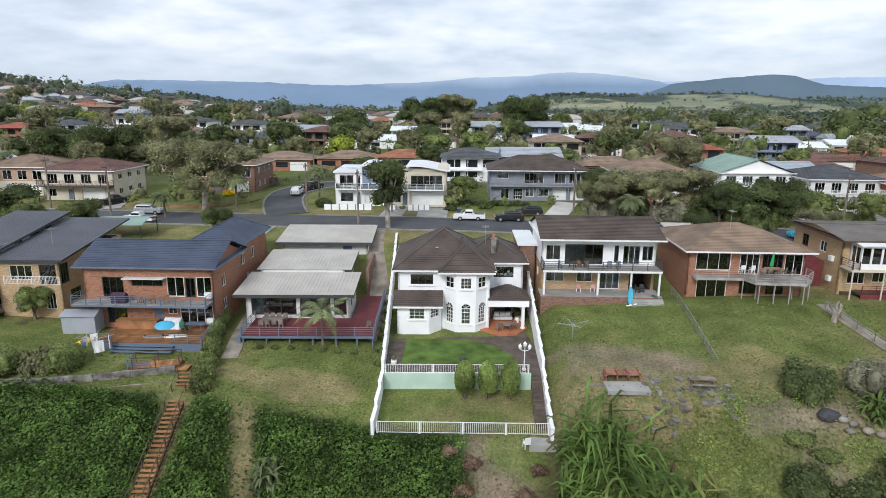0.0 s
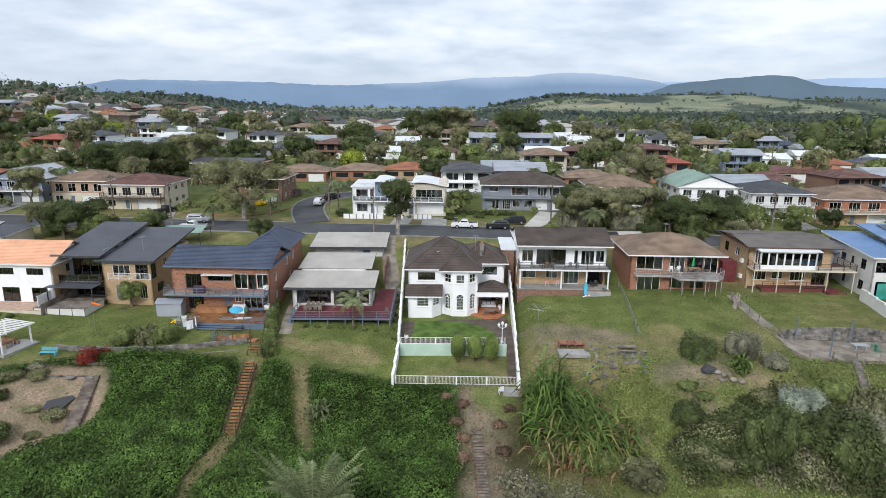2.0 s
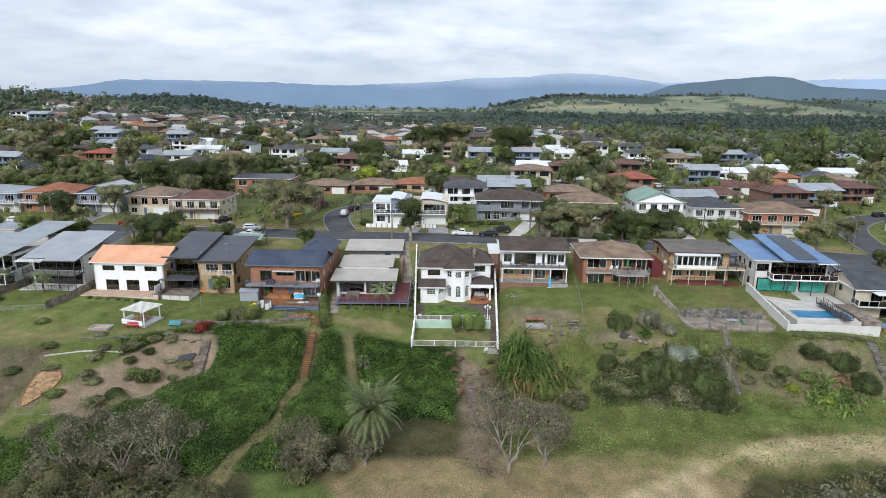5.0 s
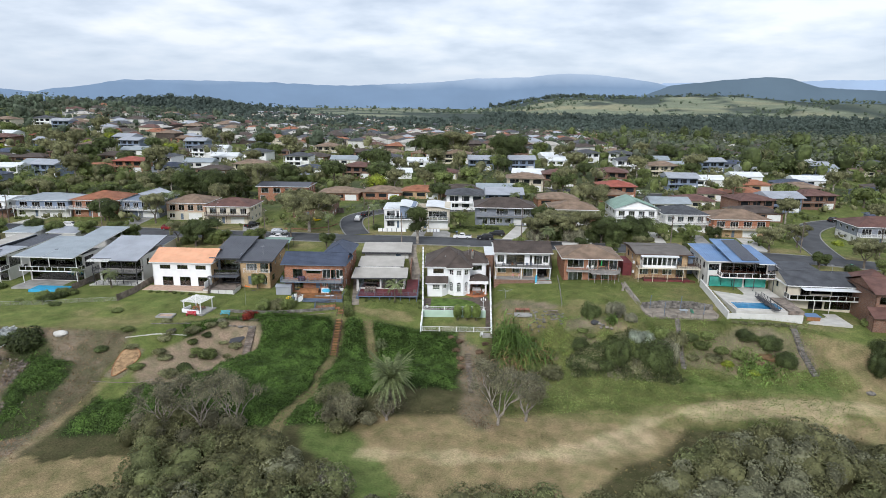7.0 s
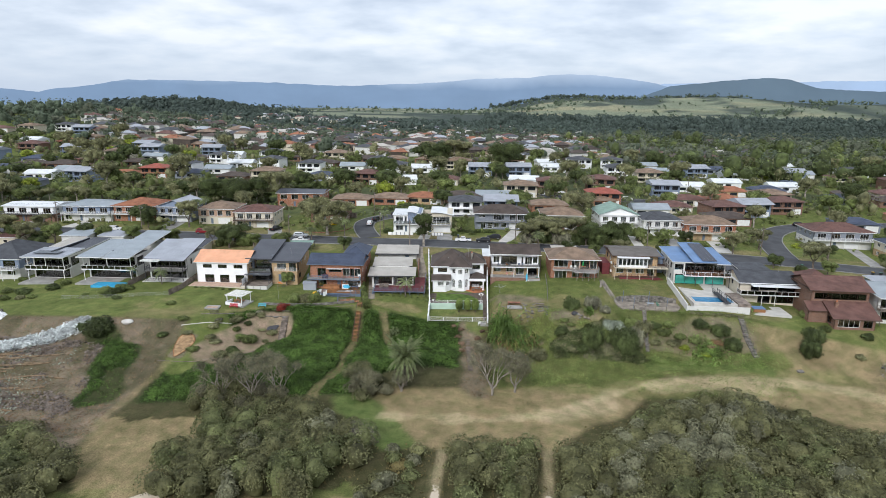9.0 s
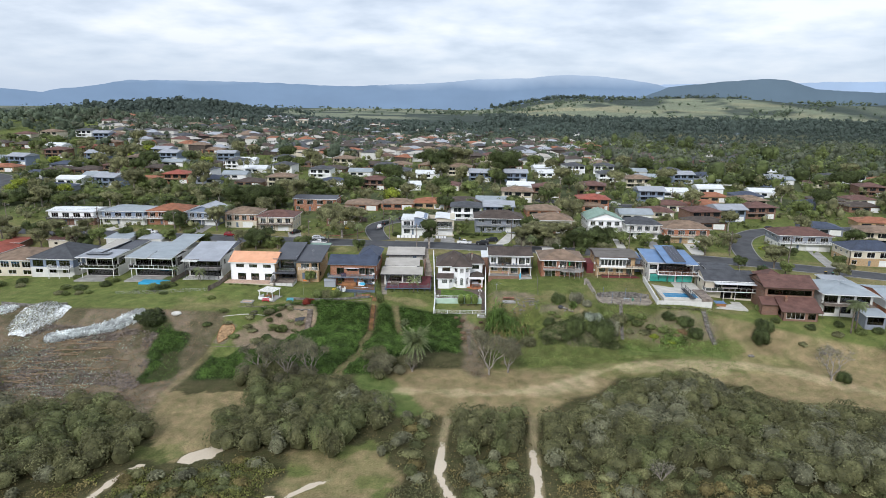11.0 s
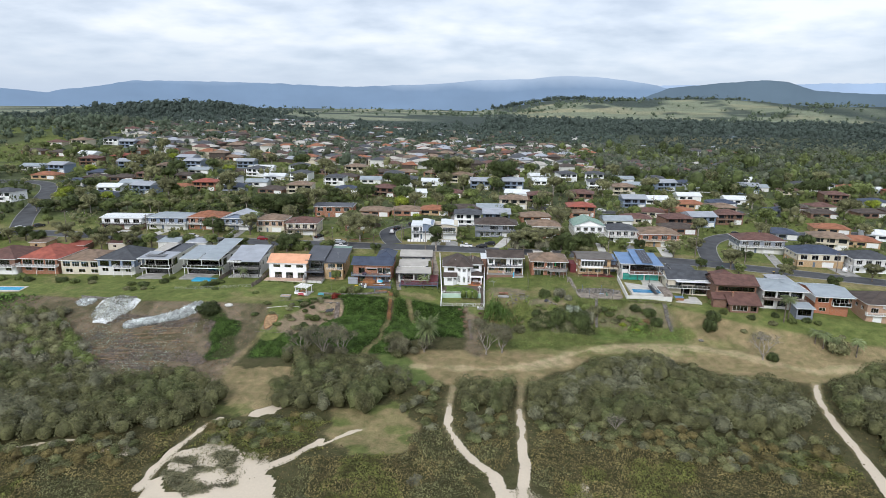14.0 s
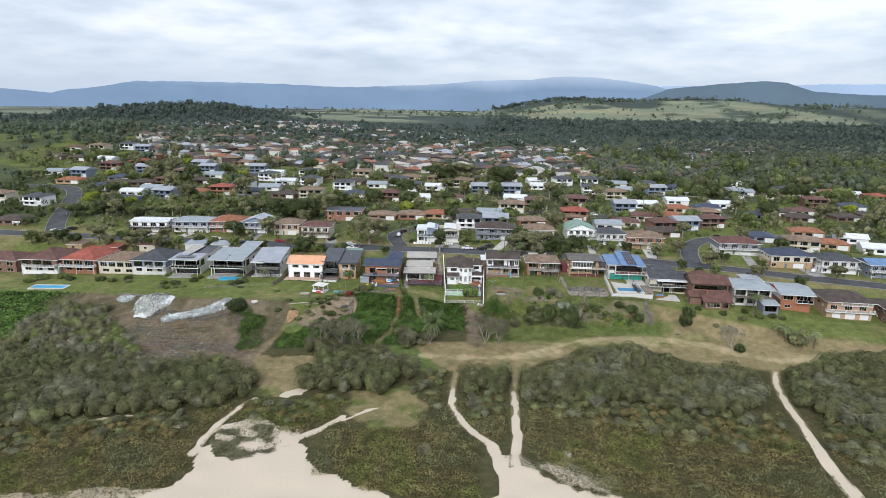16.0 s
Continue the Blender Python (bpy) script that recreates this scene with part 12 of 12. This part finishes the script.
# the pergola and benches on the lawn
T = thing("pergola", "white timber pergola over an outdoor table", "pergola", pose(-58.0, 45.2, gz(-58, 45.2) + 0.1, 0, 0, -12))
part("floor_slab", boxes((-2.4, 2.6, -2.2, 2.6, -0.6, 0.03)), M["concrete"], T)
for sx in (-2.1, 2.1):
    for sy in (-1.9, 1.9):
        part("post", boxes((sx - 0.08, sx + 0.08, sy - 0.08, sy + 0.08, 0, 2.35)), M["trim_white"], T)
    part("beam", boxes((sx - 0.06, sx + 0.06, -2.4, 2.4, 2.35, 2.5)), M["trim_white"], T)
for k in range(11):
    part("rafter", boxes((-2.5, 2.5, -2.3 + 0.46 * k, -2.22 + 0.46 * k, 2.5, 2.62)), M["trim_white"], T)
part("half_wall", boxes((-2.4, 2.0, -2.3, -2.15, 0, 0.8), (-2.4, -2.25, -2.15, 0.5, 0, 0.8)), M["white"], T)
G = pose(-58.0, 45.2, gz(-58, 45.2) + 0.13, 0, 0, -12)
table("brown outdoor table under a pergola", *on(G, 0, 0.2, 0), -12, 1.8, 1.0, "timber_orange")
for k in range(4):
    chair("brown timber chair under a pergola", *on(G, -0.8 + 1.6 * (k % 2), -0.6 + 1.6 * (k // 2), 0), 40 * k, "trim_brown", "timber_orange", group="chairs under the pergola")
M["bench_red"] = mat("red_bench_paint", (0.5, 0.04, 0.06), 0.6, 0.08)
M["bench_cyan"] = mat("turquoise_bench_paint", (0.12, 0.42, 0.5), 0.6, 0.08)
for x, y, m, label in ((-58.2, 42.3, "bench_red", "red painted garden bench by a pergola"), (-51.7, 44.4, "bench_cyan", "turquoise painted garden bench on the lawn")):
    T = thing("garden_bench", label, "bench", pose(x, y, gz(x, y), 0, 0, 3))
    for k in range(3):
        part("slat", boxes((-1.0, 1.0, -0.3 + 0.2 * k, -0.14 + 0.2 * k, 0.42, 0.46)), M[m], T)
        part("back_slat", boxes((-1.0, 1.0, 0.3, 0.34, 0.52 + 0.16 * k, 0.64 + 0.16 * k)), M[m], T)
    for s in (-0.9, 0.9):
        part("leg", boxes((s - 0.04, s + 0.04, -0.3, 0.34, 0, 0.42)), M[m], T)
T = thing("fire_pit", "pale brick fire pit on the lawn", "fire pit", pose(-63.0, 40.9, gz(-63, 40.9), 0, 0, 4))
part("kerb", boxes((-1.7, 1.7, -1.1, -0.8, -0.2, 0.3), (-1.7, 1.7, 0.8, 1.1, -0.2, 0.3), (-1.7, -1.4, -0.8, 0.8, -0.2, 0.3), (1.4, 1.7, -0.8, 0.8, -0.2, 0.3)), M["concrete"], T)
part("bed", boxes((-1.4, 1.4, -0.8, 0.8, -0.2, 0.12)), M["paving_pink"], T)
T = thing("garden_bed", "pale wood-chip garden bed edged with timber", "garden bed", pose(0, 0, 0))
bm = bmesh.new()
ring = [(-63.2 + 1.7 * math.cos(a) + 0.4 * math.sin(2 * a), 25.8 + 3.8 * math.sin(a)) for a in np.linspace(0, math.tau, 25)[:-1]]
v = [bm.verts.new((x, y, gz(x, y) + 0.10)) for x, y in ring]
bm.faces.new(v)
bmesh.ops.poke(bm, faces=bm.faces[:])
M["woodchip"] = mat("pale_woodchip", (0.40, 0.26, 0.14), 0.95, 0.2, 1.2, 10, 0.5)
part("mulch", bm, M["woodchip"], T)
for (x0, y0), (x1, y1) in zip(ring, ring[1:] + ring[:1]):
    part("edging", bars((x0, y0, gz(x0, y0) + 0.1), (x1, y1, gz(x1, y1) + 0.1), 0.09), M["timber_orange"], T)
for i, (x, y, s) in enumerate(((-78.5, 30.0, 1.6), (-47.4, 42.0, 0.7), (-45.5, 42.5, 0.6), (74.0, 32.5, 0.9), (92.0, 33.5, 1.0), (93.5, 33.0, 0.8))):
    bm = bmesh.new()
    bmesh.ops.create_icosphere(bm, subdivisions=2, radius=s * 0.6)
    for v in bm.verts:
        v.co = Vector((v.co.x * 1.5, v.co.y, v.co.z * 0.7)) * (1 + 0.25 * noise.noise(v.co * 2.2 + Vector((i, 0, 0))))
    ob = part("boulder", bm, M["concrete_pale" if i == 0 else "stone"], None)
    ob.location = (x, y, gz(x, y) + 0.1)
    tagged(ob, "large pale weathered boulder on the bank" if i == 0 else "rough grey boulder in the grass", "boulder")
for i, (x, y, s, m) in enumerate(((26.4, 45.6, 1.1, "trim_dark"), (27.3, 45.2, 0.55, "stone"), (27.9, 44.8, 0.5, "stone"), (27.5, 44.4, 0.45, "stone"), (28.7, 44.3, 0.6, "paving_tan"), (29.5, 44.0, 0.5, "paving_tan"))):
    bm = bmesh.new()
    bmesh.ops.create_icosphere(bm, subdivisions=2, radius=s * 0.6)
    for v in bm.verts:
        v.co = Vector((v.co.x * 1.3, v.co.y, v.co.z * 0.8)) * (1 + 0.3 * noise.noise(v.co * 2.0 + Vector((i + 9, 0, 0))))
    ob = part("boulder", bm, M[m], None)
    ob.location = (x, y, gz(x, y) + 0.2)
    tagged(ob, "dark round rock among rubble below a lawn" if m == "trim_dark" else "rough grey stone among rubble below a lawn", "boulder")
T = thing("wind_sock", "orange wind sock on a thin steel pole", "wind sock", pose(-49.5, 50.2, gz(-49.5, 50.2)))
part("pole", bars((0, 0, -0.4), (0, 0, 4.6), 0.03), M["steel"], T)
bm = bmesh.new()
tube(bm, (0.05, 0, 4.5), (1.15, 0.1, 4.25), 0.2, 0.1, 10, False)
M["sock"] = mat("orange_cloth", (0.75, 0.20, 0.04), 0.8, 0.1)
part("sock", bm, M["sock"], T)
T = thing("shade_cloth", "black shade cloth spread on a garden bed", "cloth", pose(-47.2, 39.6, gz(-47.2, 39.6) + 0.15, 20, 0, 20))
bm = bmesh.new()
prism(bm, [(-1.6, -1.0), (0.2, -1.6), (1.5, 0.2), (0.6, 1.4), (-1.2, 1.1)], 0, 0.05)
part("cloth", bm, M["trim_dark"], T)
part("weight", boxes((0.3, 0.7, 0.9, 1.2, 0.05, 0.2)), M["stone"], T)
steps("grey timber garden steps in a gravel bed", (-44.4, 36.5), (-45.2, 43.0), gz(-44.4, 36.5), gz(-45.2, 43.0), 1.5, 14, "timber_grey")
rock_wall("sleeper wall above a garden bed", [(-48.5, 43.6), (-44.4, 44.4)], 0.6, "timber_grey", 15, 0.25)

# the slip: white sheeting, silver succulents, felled timber
T = thing("rock_slide", "white sheeted mound of stones on the cliff", "mound", pose(-116.3, 26.5, gz(-116.3, 26.5) - 0.6))
bm = bmesh.new()
bmesh.ops.create_grid(bm, x_segments=46, y_segments=46, size=1)
for v in bm.verts:
    r0 = math.hypot(v.co.x, v.co.y) / (1 + 0.2 * math.sin(3 * math.atan2(v.co.y, v.co.x)))
    hgt = max(0.0, 1 - r0 * r0)
    x, y = v.co.x * 6.8, v.co.y * 8.2
    rough = noise.noise(Vector((x * 0.9, y * 0.9, 0))) * 0.35 + noise.noise(Vector((x * 2.6, y * 2.6, 3))) * 0.2
    v.co = Vector((x, y, gz(x - 116.3, y + 26.5) - gz(-116.3, 26.5) + 1.7 * math.sqrt(hgt) + rough * (hgt > 0) - 0.3 * (hgt == 0)))
M["sheeting"] = mat("white_stone", (0.68, 0.69, 0.70), 0.8, 0.3, 2.2, 7, 0.7, tint=(0.36, 0.37, 0.36))
part("mound", bm, M["sheeting"], T)


def on_mound(x, y):
    return smooth(1.05, 0.85, np.hypot((x + 116.3) / 6.8, (y - 26.5) / 8.2))


scatter("succulents", "white and silver succulents over a stony mound", (-125, -108, 16, 36), 2600, 0.17, "leaf_succulent", 79, on_mound, (-0.3, 0.25), 0.9, 0.3, (1.6, 0.7), 1.3, 2.0)
scatter("succulents", "grey-green plants over a stony mound", (-125, -108, 16, 36), 1500, 0.2, "leaf_grey", 80, on_mound, (-0.1, 0.35), 0.9, 0.3, (1.6, 0.7), 1.3, 2.0)
scatter("succulents", "pale succulents in a small bed on the bank", (-133, -124, 26, 34), 1500, 0.18, "leaf_succulent", 82, lambda x, y: smooth(1.1, 0.8, np.hypot((x + 128.5) / 3.4, (y - 30.2) / 2.6)), (0.0, 0.5), 0.9)
scatter("succulents", "silver-blue succulents along the slip", (-110, -84, 12, 33), 11000, 0.27, "leaf_succulent", 76, lambda x, y: smooth(2.4, 1.0, near_line(x, y, [(-106, 18.5), (-99, 21.5), (-93, 24.5), (-88.5, 28)])), (0.1, 0.9), 0.9)
scatter("succulents", "scattered silver plants on bare earth", (-122, -84, -4, 20), 1500, 0.18, "leaf_silver", 77, lambda x, y: cover(x, y)["earth"] * smooth(0.1, 0.4, vnoise(x, y, 5, 63)), (0.0, 0.5), 0.9)
scatter("brushwood", "grey cut brushwood strewn over the slip", (-114, -74, -4, 24), 7000, 0.3, "timber_grey", 78, lambda x, y: cover(x, y)["earth"] * smooth(-0.2, 0.3, vnoise(x, y, 4, 64)), (0.0, 0.25), 0.5)
T = thing("erosion_logs", "long brown coir logs laid along the slip's contours", "logs", pose(0, 0, 0))
M["coir"] = mat("brown_coir", (0.24, 0.17, 0.105), 0.95, 0.25, 1.5, 8, 0.5)
rl = random.Random(21)
for k in range(22):
    x, y, L, bow = rl.uniform(-113, -92), 20.5 - 1.05 * k + rl.uniform(-0.5, 0.5), rl.uniform(6, 15), rl.uniform(-0.9, 0.9)
    line = [(x + L * t, y + 0.16 * L * t + bow * math.sin(math.pi * t) + 0.25 * math.sin(7 * t + k)) for t in np.linspace(0, 1, 9)]
    bm = bmesh.new()
    rings = [[bm.verts.new((x, y + 0.17 * math.cos(a * math.pi / 3), gz(x, y) + 0.12 + 0.17 * math.sin(a * math.pi / 3))) for a in range(6)] for x, y in line]
    for u, v in zip(rings, rings[1:]):
        for a in range(6):
            bm.faces.new((u[a], u[a - 1], v[a - 1], v[a]))
    bm.faces.new(rings[0])
    bm.faces.new(rings[-1][::-1])
    part("log", bm, M["coir"], T)
scatter("seedlings", "rows of pale seedlings in guards on the slip", (-114, -84, -6, 22), 2600, 0.16, "leaf_silver", 85, lambda x, y: cover(x, y)["earth"] * (np.abs(((y - 0.16 * x) % 1.6) - 0.8) < 0.3) * smooth(-0.3, 0.2, vnoise(x, y, 6, 86)), (0.0, 0.55), 1.2)

# pools of the houses up the shore
for x, y, w, d in ((-173, 37.5, 13, 4.0),):
    T = thing("swimming_pool", "blue swimming pool with pale coping", "pool", pose(x, y, gz(x + w / 2, y + d / 2) + 0.25, 0, 0, 6))
    part("coping", boxes((-0.6, w + 0.6, -0.6, 0, -2.5, 0.1), (-0.6, w + 0.6, d, d + 0.6, -2.5, 0.1), (-0.6, 0, 0, d, -2.5, 0.1), (w, w + 0.6, 0, d, -2.5, 0.1)), M["concrete_pale"], T)
    part("water", boxes((0, w, 0, d, -2.0, -0.05)), M["pool_cyan"], T)

# street odds and ends
def wheelie_bin(x, y, lid, label):
    T = thing("wheelie_bin", label, "bin", pose(x, y, gz(x, y) + 0.1, 0, 0, 10), "bins at the kerb")
    bm = bmesh.new()
    prism_y(bm, [(-0.24, 0), (0.24, 0), (0.3, 0.95), (-0.3, 0.95)], -0.28, 0.28)
    part("body", bm, M["trim_dark"], T)
    part("lid", boxes((-0.32, 0.32, -0.32, 0.34, 0.95, 1.03)), M[lid], T)


M["lid_yellow"] = mat("yellow_plastic", (0.6, 0.38, 0.03), 0.5, 0.05)
for x, y, m, c in ((89.5, 86.2, "lid_yellow", "yellow"), (91.2, 86.2, "chair_green", "green"), (115, 81.6, "lid_yellow", "yellow"), (117, 81.2, "chair_green", "green"), (-6.0, 104.2, "metal_blue", "blue"), (97, 85, "chair_green", "green")):
    wheelie_bin(x, y, m, f"dark wheelie bin with a {c} lid")
for i in range(9):
    a, b = (-29.5 + 1.05 * i, 104.6), None
    T = thing("fence_pier", "white rendered fence panel beside a street", "fence", pose(-30.2 + 1.45 * i, 105.6 + 0.06 * i, gz(-30 + 1.45 * i, 105.6), 0, 0, 4)) if i not in (6, 7) else None
    if T:
        part("panel", boxes((0, 1.2, -0.06, 0.06, -0.3, 1.0)), M["white"], T)
        part("pier", boxes((1.2, 1.4, -0.1, 0.1, -0.3, 1.05)), M["greywall"], T)
for i in range(4):
    T = thing("fence_pier", "white rendered fence panel beside a street", "fence", pose(-15.2 + 1.0 * i, 106.4, gz(-15, 106.4), 0, 0, 4))
    part("panel", boxes((0, 0.8, -0.06, 0.06, -0.3, 1.0)), M["white"], T)
    part("pier", boxes((0.8, 0.98, -0.1, 0.1, -0.3, 1.05)), M["greywall"], T)
rock_wall("curved red brick garden edging on the corner lawn", [(-60, 106), (-52, 105.5), (-46.5, 109.5), (-45, 114)], 0.5, "old_brick", 16, 0.25, 0.24)
T = thing("carport", "clear-roofed carport with a parked trailer", "carport", pose(-56.5, 80.5, gz(-54, 82), 0, 0, 4))
for a in (0, 6.5):
    for b in (0, 5.0):
        part("post", boxes((a, a + 0.1, b, b + 0.1, -0.5, 2.6)), M["trim_dark"], T)
bm = bmesh.new()
n = 8
prof = [(-0.3 + 5.7 * i / n, 2.6 + 0.7 * math.sin(math.pi * i / n)) for i in range(n + 1)]
prism_x(bm, prof + [(yy, zz - 0.05) for yy, zz in prof[::-1]], -0.4, 7.0)
part("roof", bm, M["metal_green"], T)
